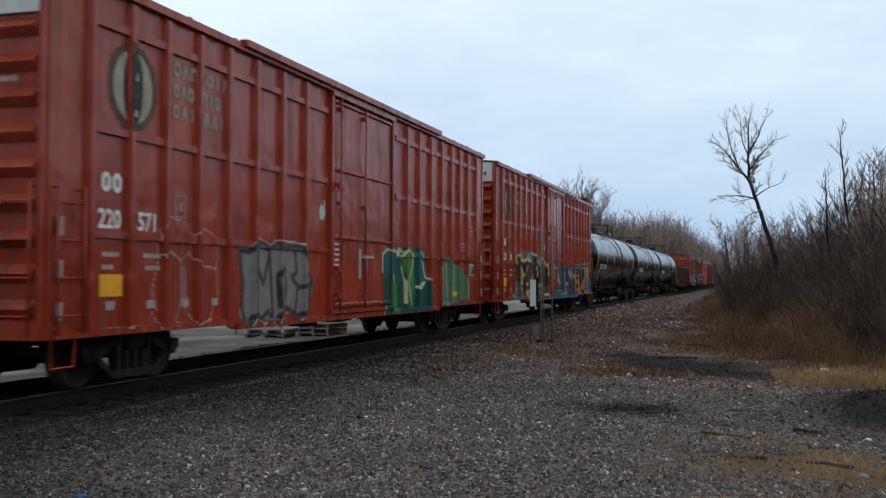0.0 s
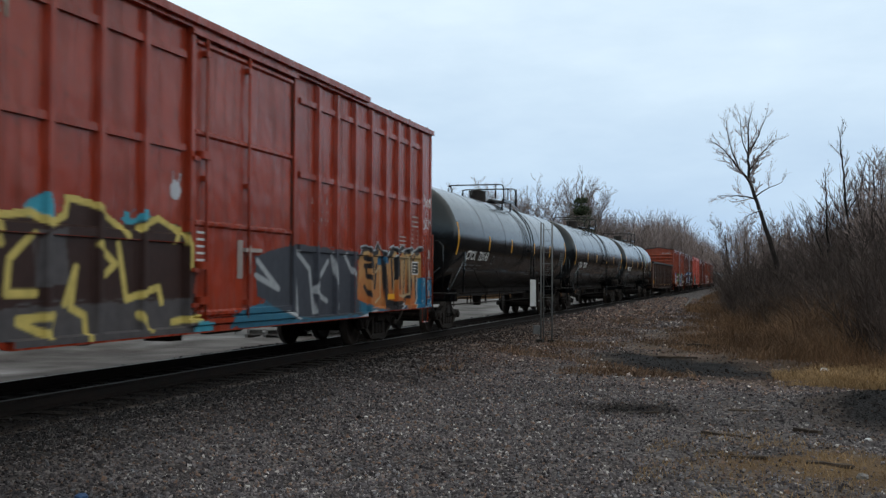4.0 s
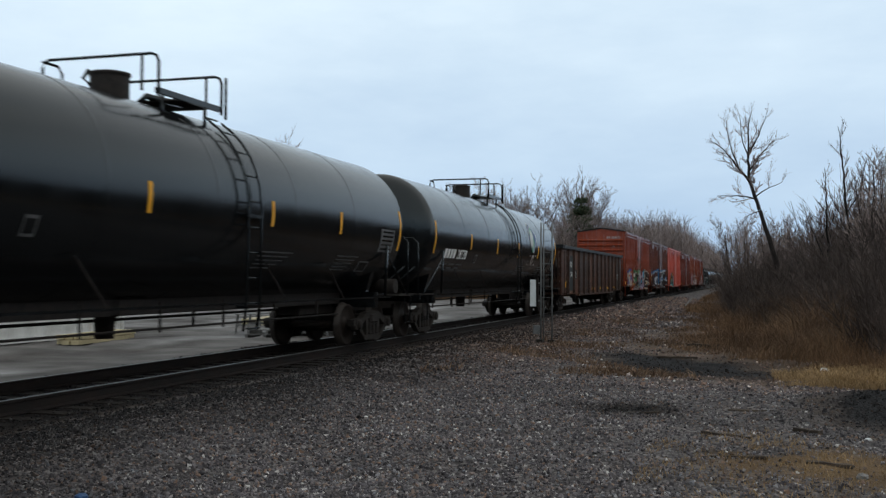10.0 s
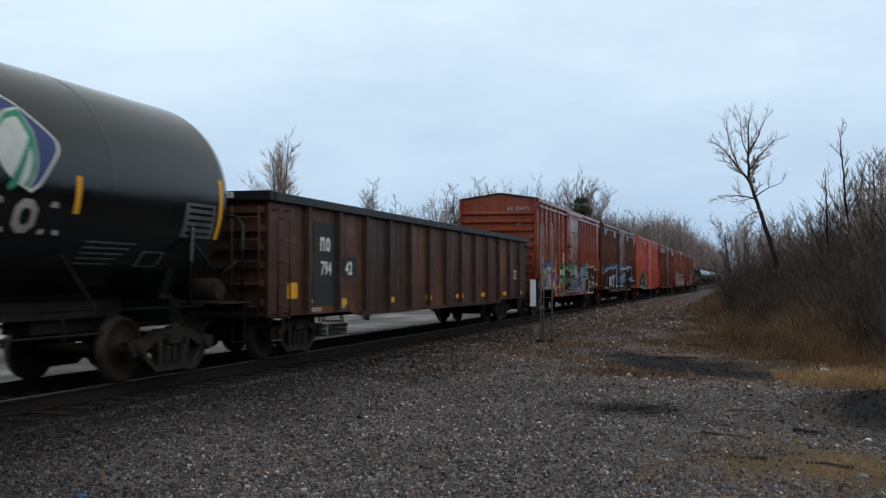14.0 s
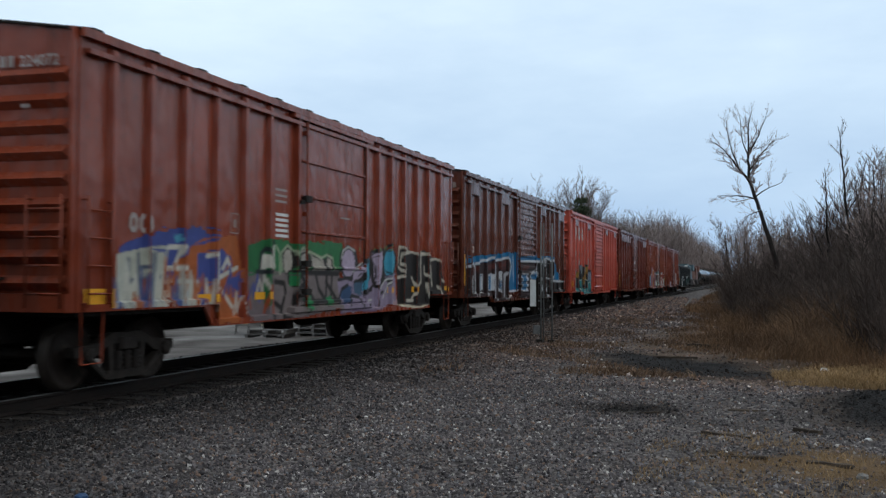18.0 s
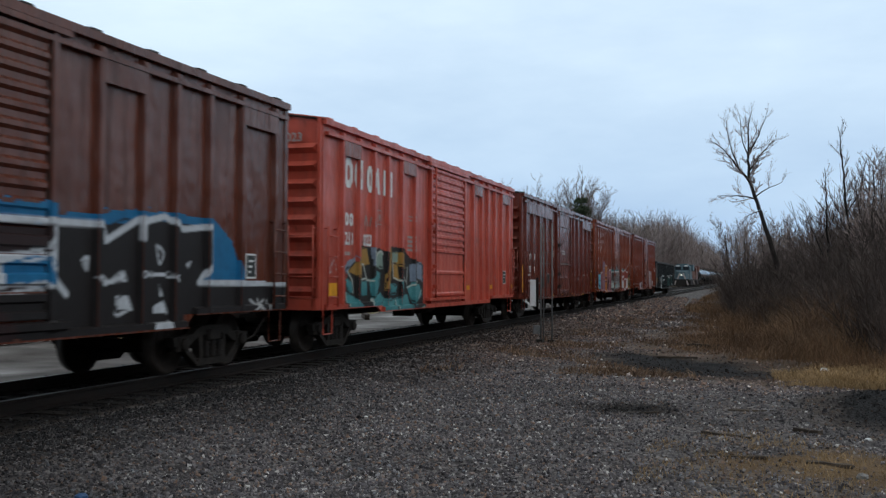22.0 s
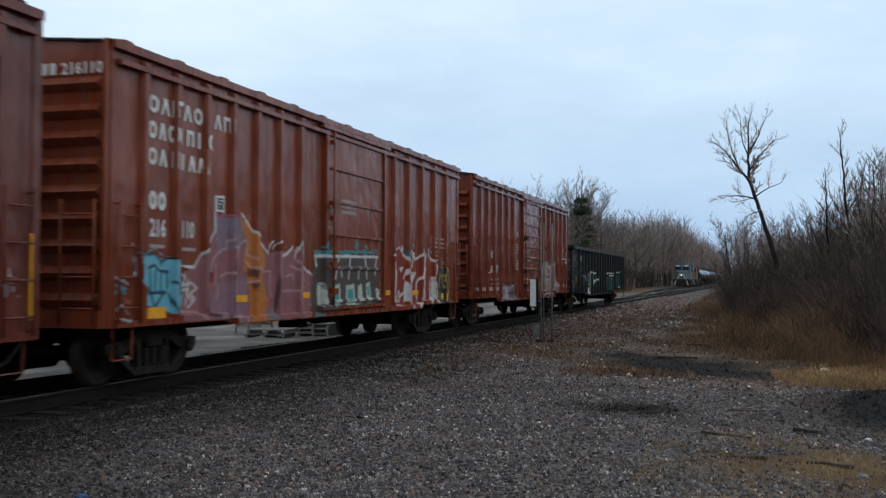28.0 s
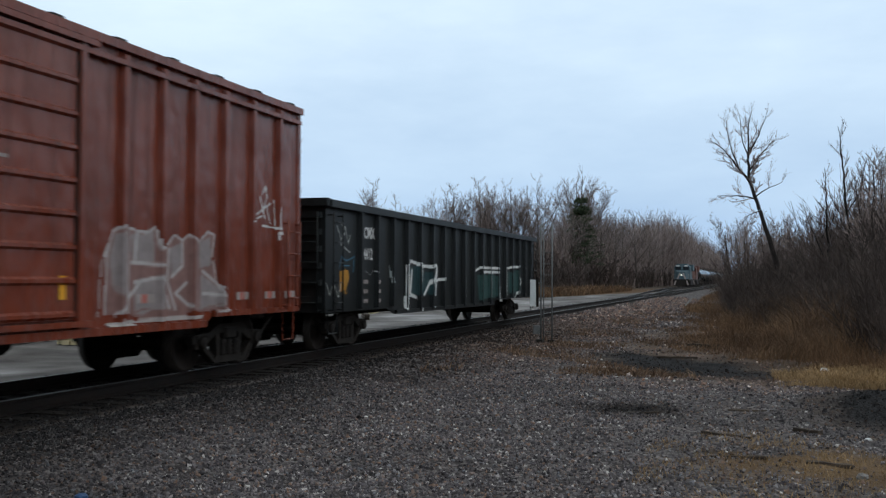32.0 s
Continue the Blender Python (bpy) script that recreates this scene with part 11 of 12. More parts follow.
bars(car_h, spec_h, 7.4, 2.95, [0.8], 0.06, M["dimwhite"], rows=3, pitch=0.11)
bars(car_h, spec_h, 6.6, 2.5, [0.3], 0.05, M["dimwhite"], rows=2, pitch=0.1)
placard(car_h, spec_h, 2.66, 2.46, 0.24, 0.24, "greytext")

# red brown boxcar near the end of the train
letters(car_i, "HS", spec_i, 2.12, 2.11, 0.225, M["white"], 0.72)
letters(car_i, "61", spec_i, 2.13, 1.65, 0.23, M["white"], 0.85)
letters(car_i, "271", spec_i, 2.71, 1.66, 0.23, M["white"], 0.9)
end_text(car_i, "HS 61271", 0.10, -0.03, 3.88, 0.19, M["dimwhite"])
end_bars(car_i, 1.5, -0.13, 3.45, 5, 0.05, M["dimwhite"], 0.9)
frame_mark(car_i, spec_i, 4.15, 1.9, 0.26, 0.34)
for z in (3.0, 2.6, 2.05):
    bars(car_i, spec_i, 5.65, z, [0.36], 0.05, M["dimwhite"], rows=4 if z < 2.9 else 2, pitch=0.09)
for y in (2.22, 2.95):
    bars(car_i, spec_i, y, 1.42, [0.13, 0.13], 0.05, M["dimwhite"], rows=3, pitch=0.14)
for y in (0.28, 1.16, 2.0, 2.83):
    reflector(car_i, spec_i, y, y + 0.43, 1.09, 1.21, "dimwhite", "reflector", "red and white reflector strip")
    reflector(car_i, spec_i, y + 0.12, y + 0.31, 1.09, 1.21, "red_bright", "reflector_band")
for y in (10.8, 13.5, 14.45, 15.2):
    reflector(car_i, spec_i, y, y + 0.4, 1.12, 1.24, "dimwhite")
    reflector(car_i, spec_i, y + 0.1, y + 0.25, 1.12, 1.24, "red_bright", "reflector_band")
reflector(car_i, spec_i, 7.1, 7.22, 1.2, 1.48, "yellow")
reflector(car_i, spec_i, 9.17, 9.29, 1.2, 1.48, "yellow")
bars(car_i, spec_i, 1.6, 1.62, [0.5], 0.05, M["dimwhite"])
bars(car_i, spec_i, 7.2, 2.1, [0.35, 0.2], 0.1, M["dimwhite"])
bars(car_i, spec_i, 7.8, 2.75, [0.5], 0.04, M["dimwhite"])
bars(car_i, spec_i, 6.8, 1.42, [0.5], 0.05, M["dimwhite"], rows=2, pitch=0.1)
cv = Canvas(3.24, 5.68, 0.74, 1.48)
cv.poly([(3.39, 0.97), (3.62, 1.36), (4.01, 1.29), (5.29, 1.33), (5.41, 0.98), (5.58, 0.58), (5.08, 0.54), (3.34, 0.6)], (0.19, 0.13, 0.135))
cv.stroke([(3.63, 1.33), (3.63, 1.03)], 0.034, (0.46, 0.41, 0.44))
cv.stroke([(3.82, 1.18), (3.82, 1.03)], 0.034, (0.46, 0.41, 0.44))
cv.stroke([(4.1, 1.25), (4.11, 0.98)], 0.034, (0.46, 0.41, 0.44))
cv.stroke([(4.18, 1.17), (4.15, 0.64)], 0.034, (0.46, 0.41, 0.44))
cv.stroke([(4.41, 1.24), (4.42, 1.05)], 0.034, (0.46, 0.41, 0.44))
cv.stroke([(4.51, 1.24), (4.57, 1.02)], 0.034, (0.46, 0.41, 0.44))
cv.stroke([(4.67, 1.24), (4.67, 1.0)], 0.034, (0.46, 0.41, 0.44))
cv.stroke([(4.84, 1.12), (5.03, 1.22)], 0.034, (0.46, 0.41, 0.44))
cv.stroke([(5.29, 1.31), (5.3, 1.03)], 0.034, (0.46, 0.41, 0.44))
cv.stroke([(3.4, 0.74), (3.51, 0.89), (3.7, 0.85), (3.83, 0.73), (3.95, 0.8)], 0.034, (0.46, 0.41, 0.44))
cv.stroke([(3.89, 0.95), (4.06, 0.87), (4.02, 0.65)], 0.034, (0.46, 0.41, 0.44))
cv.stroke([(4.28, 0.94), (4.22, 0.6)], 0.034, (0.46, 0.41, 0.44))
cv.stroke([(4.46, 0.93), (4.49, 0.78)], 0.034, (0.46, 0.41, 0.44))
cv.stroke([(4.63, 0.93), (4.64, 0.62), (4.78, 0.73), (5.0, 0.76), (5.08, 0.59)], 0.034, (0.46, 0.41, 0.44))
cv.stroke([(5.15, 0.91), (5.31, 0.58)], 0.034, (0.46, 0.41, 0.44))
cv.stroke([(5.46, 0.98), (5.51, 0.63)], 0.034, (0.46, 0.41, 0.44))
cv.stroke([(3.63, 1.11), (3.95, 1.17), (4.1, 1.1)], 0.034, (0.46, 0.41, 0.44))
cv.stroke([(3.59, 1.36), (4.01, 1.29), (4.41, 1.28), (4.77, 1.25), (5.32, 1.33)], 0.026, (0.02, 0.02, 0.026))
cv.stroke([(4.34, 1.28), (4.35, 1.0)], 0.026, (0.02, 0.02, 0.026))
cv.stroke([(5.14, 1.27), (5.14, 0.99)], 0.026, (0.02, 0.02, 0.026))
cv.stroke([(4.21, 0.99), (5.07, 0.99), (5.33, 1.0)], 0.026, (0.02, 0.02, 0.026))
cv.stroke([(3.51, 0.84), (3.83, 0.75), (3.95, 0.78)], 0.026, (0.02, 0.02, 0.026))
cv.stroke([(4.63, 0.85), (4.8, 0.96)], 0.026, (0.02, 0.02, 0.026))
cv.stroke([(3.82, 1.12), (3.97, 1.06)], 0.026, (0.02, 0.02, 0.026))
cv.stroke([(5.22, 0.91), (5.26, 0.7)], 0.026, (0.02, 0.02, 0.026))
cv.put(car_i, spec_i, "white and black graffiti")
cv = Canvas(9.87, 13.37, 0.74, 2.28)
cv.poly([(10.1, 0.98), (10.14, 1.75), (10.25, 2.04), (10.43, 2.13), (10.61, 2.11), (11.0, 2.06), (11.24, 2.16), (11.3, 1.86), (11.55, 1.94), (11.69, 2.07), (11.91, 2.0), (12.06, 2.08), (12.3, 1.97), (12.61, 2.15), (12.81, 2.11), (12.75, 1.82), (12.88, 1.39), (13.14, 1.13), (13.18, 0.96), (10.89, 0.91)], (0.25, 0.14, 0.125))
cv.poly([(10.2, 1.68), (10.31, 2.01), (10.54, 2.09), (10.56, 1.11), (10.26, 1.4)], (0.30, 0.255, 0.25))
cv.poly([(10.64, 2.04), (11.18, 2.11), (11.22, 1.69), (10.7, 1.66)], (0.30, 0.255, 0.25))
cv.poly([(10.75, 1.4), (11.35, 1.47), (11.57, 1.04), (10.76, 1.01)], (0.30, 0.255, 0.25))
cv.poly([(11.58, 1.87), (11.87, 1.95), (11.9, 1.67), (11.62, 1.47)], (0.30, 0.255, 0.25))
cv.poly([(12.36, 1.97), (12.68, 2.07), (12.72, 1.65), (12.37, 1.6)], (0.30, 0.255, 0.25))
cv.poly([(12.4, 1.52), (13.0, 1.29), (13.08, 1.05), (12.41, 1.02)], (0.30, 0.255, 0.25))
cv.stroke([(10.1, 0.98), (10.14, 1.75), (10.25, 2.04), (10.43, 2.13), (10.61, 2.11), (11.0, 2.06), (11.24, 2.16), (11.3, 1.86), (11.55, 1.94), (11.69, 2.07), (11.91, 2.0), (12.06, 2.08), (12.3, 1.97), (12.61, 2.15), (12.81, 2.11), (12.75, 1.82), (12.88, 1.39), (13.14, 1.13), (13.25, 0.97), (12.81, 0.94)], 0.024, (0.50, 0.46, 0.45))
cv.stroke([(10.59, 2.07), (10.61, 0.99)], 0.024, (0.50, 0.46, 0.45))
cv.stroke([(10.68, 1.66), (11.42, 1.63)], 0.024, (0.50, 0.46, 0.45))
cv.stroke([(10.75, 1.4), (11.35, 1.47), (11.6, 1.04)], 0.024, (0.50, 0.46, 0.45))
cv.stroke([(11.55, 1.86), (11.53, 1.4), (11.74, 1.02)], 0.024, (0.50, 0.46, 0.45))
cv.stroke([(11.91, 1.96), (11.92, 1.63), (11.63, 1.47)], 0.024, (0.50, 0.46, 0.45))
cv.stroke([(12.3, 1.89), (12.32, 1.01)], 0.024, (0.50, 0.46, 0.45))
cv.stroke([(12.46, 1.56), (13.09, 1.29)], 0.024, (0.50, 0.46, 0.45))
cv.stroke([(12.47, 1.23), (13.09, 1.2)], 0.024, (0.50, 0.46, 0.45))
cv.stroke([(10.8, 2.05), (10.75, 1.68)], 0.024, (0.50, 0.46, 0.45))
cv.stroke([(12.03, 1.39), (11.74, 1.24), (12.12, 1.05)], 0.024, (0.50, 0.46, 0.45))
cv.stroke([(9.99, 0.98), (10.03, 1.61), (10.16, 1.89)], 0.024, (0.50, 0.46, 0.45))
cv.stroke([(10.33, 0.97), (10.88, 1.4)], 0.024, (0.50, 0.46, 0.45))
cv.stroke([(10.16, 0.86), (10.89, 0.88), (12.48, 0.9)], 0.035, (0.46, 0.42, 0.40))
cv.stroke([(10.28, 0.76), (10.46, 0.68), (10.77, 0.71), (11.03, 0.65), (11.58, 0.7), (12.02, 0.62), (12.4, 0.66), (12.64, 0.72)], 0.018, (0.50, 0.46, 0.45))
cv.put(car_i, spec_i, "pale silver outline graffiti")
cv = Canvas(13.82, 15.24, 1.6, 3.10, 0.02)
cv.stroke([(14.33, 2.83), (14.47, 2.98), (14.51, 2.8), (14.35, 2.55)], 0.026, (0.72, 0.70, 0.68))
cv.stroke([(14.27, 2.78), (14.44, 2.44)], 0.026, (0.72, 0.70, 0.68))
cv.stroke([(14.51, 2.61), (14.64, 2.36)], 0.026, (0.72, 0.70, 0.68))
cv.stroke([(14.76, 2.77), (14.81, 2.32)], 0.026, (0.72, 0.70, 0.68))
cv.stroke([(14.89, 2.64), (14.86, 2.11)], 0.026, (0.72, 0.70, 0.68))
cv.stroke([(14.34, 2.32), (15.01, 2.3)], 0.026, (0.72, 0.70, 0.68))
cv.stroke([(13.94, 2.37), (14.33, 2.48)], 0.026, (0.72, 0.70, 0.68))
cv.stroke([(15.03, 2.4), (15.12, 2.21), (14.86, 2.23)], 0.026, (0.72, 0.70, 0.68))
cv.stroke([(14.13, 2.49), (14.64, 2.71)], 0.026, (0.72, 0.70, 0.68))
cv.put(car_i, spec_i, "white spray tag", "graffiti_tag")

# gondolas
for y, w, z, h in ((1.80, 1.05, 0.95, 1.55), (3.10, 0.85, 1.48, 0.4)):
    reflector(gon_a, gon_a_spec, y, y + w, z, z + h, "logo_dark", "black_patch", "black painted patch behind lettering")
marks(gon_a, gon_a_spec, 2.10, 1.97, "no", 0.26, 0.52, M["white"])
letters(gon_a, "794", gon_a_spec, 2.12, 1.53, 0.26, M["white"], 0.95)
letters(gon_a, "42", gon_a_spec, 3.33, 1.54, 0.26, M["white"])
for y in (0.70, 2.95, 5.75, 8.5, 11.2, 13.86, 16.63, 19.0):
    z = 1.1 if y < 1 else 0.93
    reflector(gon_a, gon_a_spec, y, y + (0.42 if y < 1 else 0.48), z, z + (0.28 if y < 1 else 0.12))
bars(gon_a, gon_a_spec, 1.75, 1.0, [0.2, 0.2], 0.08, M["dimwhite"], rows=2, pitch=0.16)
bars(gon_a, gon_a_spec, 2.95, 1.0, [0.4], 0.07, M["dimwhite"], rows=2, pitch=0.13)
placard(gon_a, gon_a_spec, 18.14, 1.46, 0.50, 0.28)
end_bars(gon_a, 1.5, -0.18, 2.80, 3, 0.10, M["white"], 0.9)
edges_ = [0.1] + gon_a_spec["posts"] + [20.1]
for k in range(len(edges_) - 1):
    if k in (3, 4, 7, 10, 12, 13):
        a, b = edges_[k] + 0.09, edges_[k + 1] - 0.09
        part("side_panel", Mb().box(1.47, 1.476, a, b, 0.86, 2.74), M["gon_rust"], gon_a, "darker rusted panel")
letters(gon_b, "CMX", gon_b_spec, 1.95, 2.30, 0.24, M["white"], 0.85)
letters(gon_b, "4412", gon_b_spec, 1.95, 1.86, 0.24, M["white"], 0.75)
for y in (1.95, 2.6):
    bars(gon_b, gon_b_spec, y, 1.35, [0.14, 0.1], 0.08, M["dimwhite"], rows=3, pitch=0.2)
cv = Canvas(0.02, 2.94, 0.75, 2.64)
cv.poly([(0.68, 1.62), (1.14, 1.66), (1.21, 1.49), (1.03, 1.18), (0.69, 1.18)], (0.46, 0.22, 0.03))
cv.stroke([(0.55, 2.48), (0.75, 2.21), (0.95, 2.5), (1.13, 2.17), (1.25, 2.35)], 0.028, (0.46, 0.47, 0.43))
cv.stroke([(0.67, 2.16), (1.2, 1.98)], 0.028, (0.46, 0.47, 0.43))
cv.stroke([(0.78, 2.52), (0.95, 2.3)], 0.028, (0.46, 0.47, 0.43))
cv.stroke([(0.02, 1.38), (0.21, 1.14), (0.4, 1.38), (0.63, 1.08), (0.74, 1.33)], 0.028, (0.46, 0.47, 0.43))
cv.stroke([(0.68, 1.66), (0.79, 1.88), (1.05, 1.81), (1.44, 1.9), (1.39, 1.59)], 0.028, (0.07, 0.19, 0.28))
cv.stroke([(0.85, 1.72), (1.2, 1.72)], 0.028, (0.07, 0.19, 0.28))
cv.stroke([(2.08, 1.61), (2.34, 1.54), (2.54, 1.64), (2.82, 1.52)], 0.02, (0.5, 0.5, 0.5))
cv.put(gon_b, gon_b_spec, "small white, blue and yellow tags")
cv = Canvas(3.41, 17.92, 0.68, 2.01)
cv.poly([(4.68, 1.77), (5.74, 1.78), (5.75, 1.07), (4.7, 1.02)], (0.02, 0.05, 0.055))
cv.poly([(5.87, 1.64), (6.99, 1.73), (6.71, 1.05), (5.88, 1.06)], (0.02, 0.05, 0.055))
cv.poly([(11.04, 1.6), (13.6, 1.62), (13.61, 0.87), (11.25, 0.82)], (0.04, 0.085, 0.08))
cv.poly([(15.0, 1.72), (16.52, 1.77), (16.53, 0.99), (15.01, 0.97)], (0.04, 0.085, 0.08))
cv.poly([(4.57, 1.57), (4.89, 1.6), (4.98, 1.1), (4.61, 1.1)], (0.40, 0.22, 0.08))
cv.stroke([(4.58, 0.76), (4.6, 1.77), (4.93, 1.88), (5.61, 1.81), (5.76, 0.72)], 0.05, (0.74, 0.76, 0.74))
cv.stroke([(5.1, 1.64), (4.98, 1.08), (5.45, 1.0)], 0.05, (0.74, 0.76, 0.74))
cv.stroke([(5.74, 1.75), (7.08, 1.8), (6.76, 0.77)], 0.05, (0.74, 0.76, 0.74))
cv.stroke([(6.06, 1.06), (6.7, 1.51)], 0.05, (0.74, 0.76, 0.74))
cv.stroke([(7.13, 1.73), (7.0, 1.05)], 0.05, (0.74, 0.76, 0.74))
cv.stroke([(7.68, 1.51), (7.85, 0.89)], 0.05, (0.74, 0.76, 0.74))
cv.stroke([(7.09, 1.42), (7.68, 1.47)], 0.05, (0.74, 0.76, 0.74))
cv.stroke([(10.61, 0.84), (10.85, 1.69), (11.49, 1.81), (13.75, 1.78), (13.91, 0.77)], 0.05, (0.74, 0.76, 0.74))
cv.stroke([(11.5, 1.67), (13.75, 1.66)], 0.05, (0.74, 0.76, 0.74))
cv.stroke([(14.84, 1.81), (14.85, 0.94)], 0.05, (0.74, 0.76, 0.74))
cv.stroke([(14.84, 1.81), (16.52, 1.89), (16.97, 1.34), (16.01, 0.83)], 0.05, (0.74, 0.76, 0.74))
cv.stroke([(17.8, 1.84), (17.34, 0.9)], 0.05, (0.74, 0.76, 0.74))
cv.stroke([(3.53, 1.75), (3.61, 1.37), (3.9, 1.44), (3.82, 1.76)], 0.03, (0.34, 0.37, 0.37))
cv.stroke([(9.88, 1.52), (9.88, 0.93)], 0.03, (0.34, 0.37, 0.37))
cv.stroke([(12.45, 1.53), (12.45, 0.92)], 0.03, (0.34, 0.37, 0.37))
cv.put(gon_b, gon_b_spec, "white outlined graffiti along the side")

# tank cars
for shell, mark, num, asheet in ((shell_a, "CTCX", "729143", arc_a), (shell_b, "CTCX", "729169", arc_b), (shell_c, "", "28738", arc_c)):
    if mark:
        tank_text(shell, mark, 1.05, -18, 0.27, M["white"])
        tank_text(shell, num, 2.4, -18, 0.27, M["white"])
    else:
        for k in range(4):
            asheet(1.0 + 0.27 * k, 1.2 + 0.27 * k, -23, -13.5, M["white"], "emblem_block", 0.006)
        tank_text(shell, num, 2.2, -18, 0.27, M["white"])
    for k in range(3):
        asheet(0.95 + 0.75 * k, 1.55 + 0.75 * k, -30.5, -28.6, M["greytext"], "stencil_mark", 0.006)
        asheet(1.0 + 0.7 * k, 1.45 + 0.7 * k, -34.5, -32.8, M["greytext"], "stencil_mark", 0.006)
    asheet(4.05, 4.30, -27, -17, M["greytext"], "stencil_panel", 0.006)
    asheet(4.08, 4.27, -25.5, -18.5, M["tank_black"], "stencil_panel_face", 0.008)
    asheet(15.25, 16.1, -22, -3, M["greytext"], "notice_panel", 0.006)
    for k in range(5):
        asheet(15.35, 16.0, -20 + 3.5 * k, -18.6 + 3.5 * k, M["tank_black"], "notice_bar", 0.009)
    for k in range(5):
        asheet(9.9, 11.2 - 0.15 * k, -28 - 3 * k, -27 - 3 * k, M["greytext"], "stencil_mark", 0.006)
        asheet(13.2, 14.3 - 0.1 * k, -28 - 3 * k, -27 - 3 * k, M["greytext"], "stencil_mark", 0.006)
    asheet(14.5, 15.05, -41, -31, M["greytext"], "placard", 0.006)
    asheet(14.55, 15.0, -40, -32, M["tank_black"], "placard_face", 0.009)


def head_text(car, word, x, y, z, size):
    """Figures on the near head of a tank, on its dished face."""
    me = text_mesh(word, size * 1.38, M["dimwhite"]).copy()
    me.transform(Matrix(((0, 1, 0, x), (0, 0, 0, 0), (0, 0, 1, z), (0, 0, 0, 1))))
    for v in me.vertices:
        q = math.hypot(v.co.x, v.co.z - 2.615) / 1.535
        v.co.y = -0.10 - 0.74 * math.sqrt(max(0.0, 1 - q * q)) - 0.012
    part("lettering", me, None, car)


head_text(tank_a, "729143", 0.17, 0, 2.98, 0.12)
head_text(tank_b, "729169", 0.17, 0, 2.98, 0.12)
head_text(tank_c, "28738", 0.20, 0, 2.98, 0.12)


def shell_patch(outline, material, lift, name="leaf_emblem", label=""):
    """A convex patch on the shell; its outline is in metres along the tank and degrees round it."""
    lo, hi = min(q[1] for q in outline), max(q[1] for q in outline)
    n = 14
    v, f = [], []
    for i in range(n + 1):
        d = lo + (hi - lo) * (0.002 + 0.996 * i / n)
        cuts = [a + (d - b) * (c - a) / (e - b) for (a, b), (c, e) in zip(outline, outline[1:] + outline[:1]) if (b > d) != (e > d)]
        for y in (min(cuts), max(cuts)):
            v.append(((1.535 + lift) * math.cos(radians(d)), y, 2.615 + (1.535 + lift) * math.sin(radians(d))))
    for i in range(n):
        f.append((2 * i, 2 * i + 1, 2 * i + 3, 2 * i + 2))
    part(name, Mb().add(v, f, True), material, shell_c, label)


def grown(outline, k):
    cy, cd = sum(q[0] for q in outline) / len(outline), sum(q[1] for q in outline) / len(outline)
    return [(cy + (a - cy) * k, cd + (b - cd) * k) for a, b in outline]


diamond = [(11.73, 34.5), (11.84, 34.0), (12.50, 17.0), (12.53, 12.0), (12.10, -7.0), (12.0, -8.0), (11.30, 8.0), (11.22, 13.0)]
shell_patch(diamond, M["white"], 0.005, label="white, green and blue leaf emblem")
shell_patch(grown(diamond, 0.93), M["leaf_blue"], 0.008)
blade_shape = [(11.95, 28), (12.08, 18), (12.10, 8), (12.06, 0), (11.94, -6), (11.78, -5), (11.52, 2), (11.43, 10), (11.50, 18), (11.70, 25)]
shell_patch(grown(blade_shape, 1.06), M["white"], 0.011)
shell_patch(grown(blade_shape, 1.0), M["leaf_green"], 0.014)
shell_patch([(a - 0.05, b - 1.5) for a, b in grown(blade_shape, 0.87)], M["emblem_white"], 0.017)
shell_patch([(11.99, 15), (12.03, 14), (11.76, -6), (11.64, -8), (11.60, -7)], M["leaf_green"], 0.020)
for word, y, a, size, width in (("vov", 11.34, -18.0, 0.40, 1.40),):
    bm = bmesh.new()
    bm.from_mesh(mark_shapes(word, size, width).mesh("emblem_marks", M["dimwhite"]))
    for v in bm.verts:
        t = radians(a) + (v.co.z - size / 2) / 1.535
        v.co = (1.541 * math.cos(t), y + v.co.y, 2.615 + 1.541 * math.sin(t))
    me = bpy.data.meshes.new("emblem_marks")
    bm.to_mesh(me)
    bm.free()
    me.materials.append(M["dimwhite"])
    part("emblem_marks", me, None, shell_c)["kind"] = "stuff"


# ---- the waiting locomotives ----
M["loco_teal"] = mat("dusty_blue_grey_paint", (0.055, 0.095, 0.115), (0.10, 0.15, 0.17), 0.5, 0, 1.5, (1, 1, 1), 0.05, 20, (0.09, 0.11, 0.12), 0.42)
M["loco_red"] = mat("dull_red_brown_paint", (0.10, 0.045, 0.034), (0.17, 0.075, 0.055), 0.5, 0, 1.5, (1, 1, 1), 0.05, 20, (0.12, 0.07, 0.055), 0.42)
M["cab_glass"] = mat("dark_cab_glass", (0.01, 0.012, 0.014), (0.02, 0.022, 0.025), 0.1, 0, 3, (1, 1, 1), 0.0, 20, spec=0.5)


def lamp_glow():
    m = bpy.data.materials.new("lit_headlight")
    m.use_nodes = True
    b = m.node_tree.nodes["Principled BSDF"]
    b.inputs["Base Color"].default_value = (0.9, 0.85, 0.7, 1)
    b.inputs["Emission Color"].default_value = (1.0, 0.93, 0.78, 1)
    b.inputs["Emission Strength"].default_value = 3.0
    return m


M["lamp"] = lamp_glow()


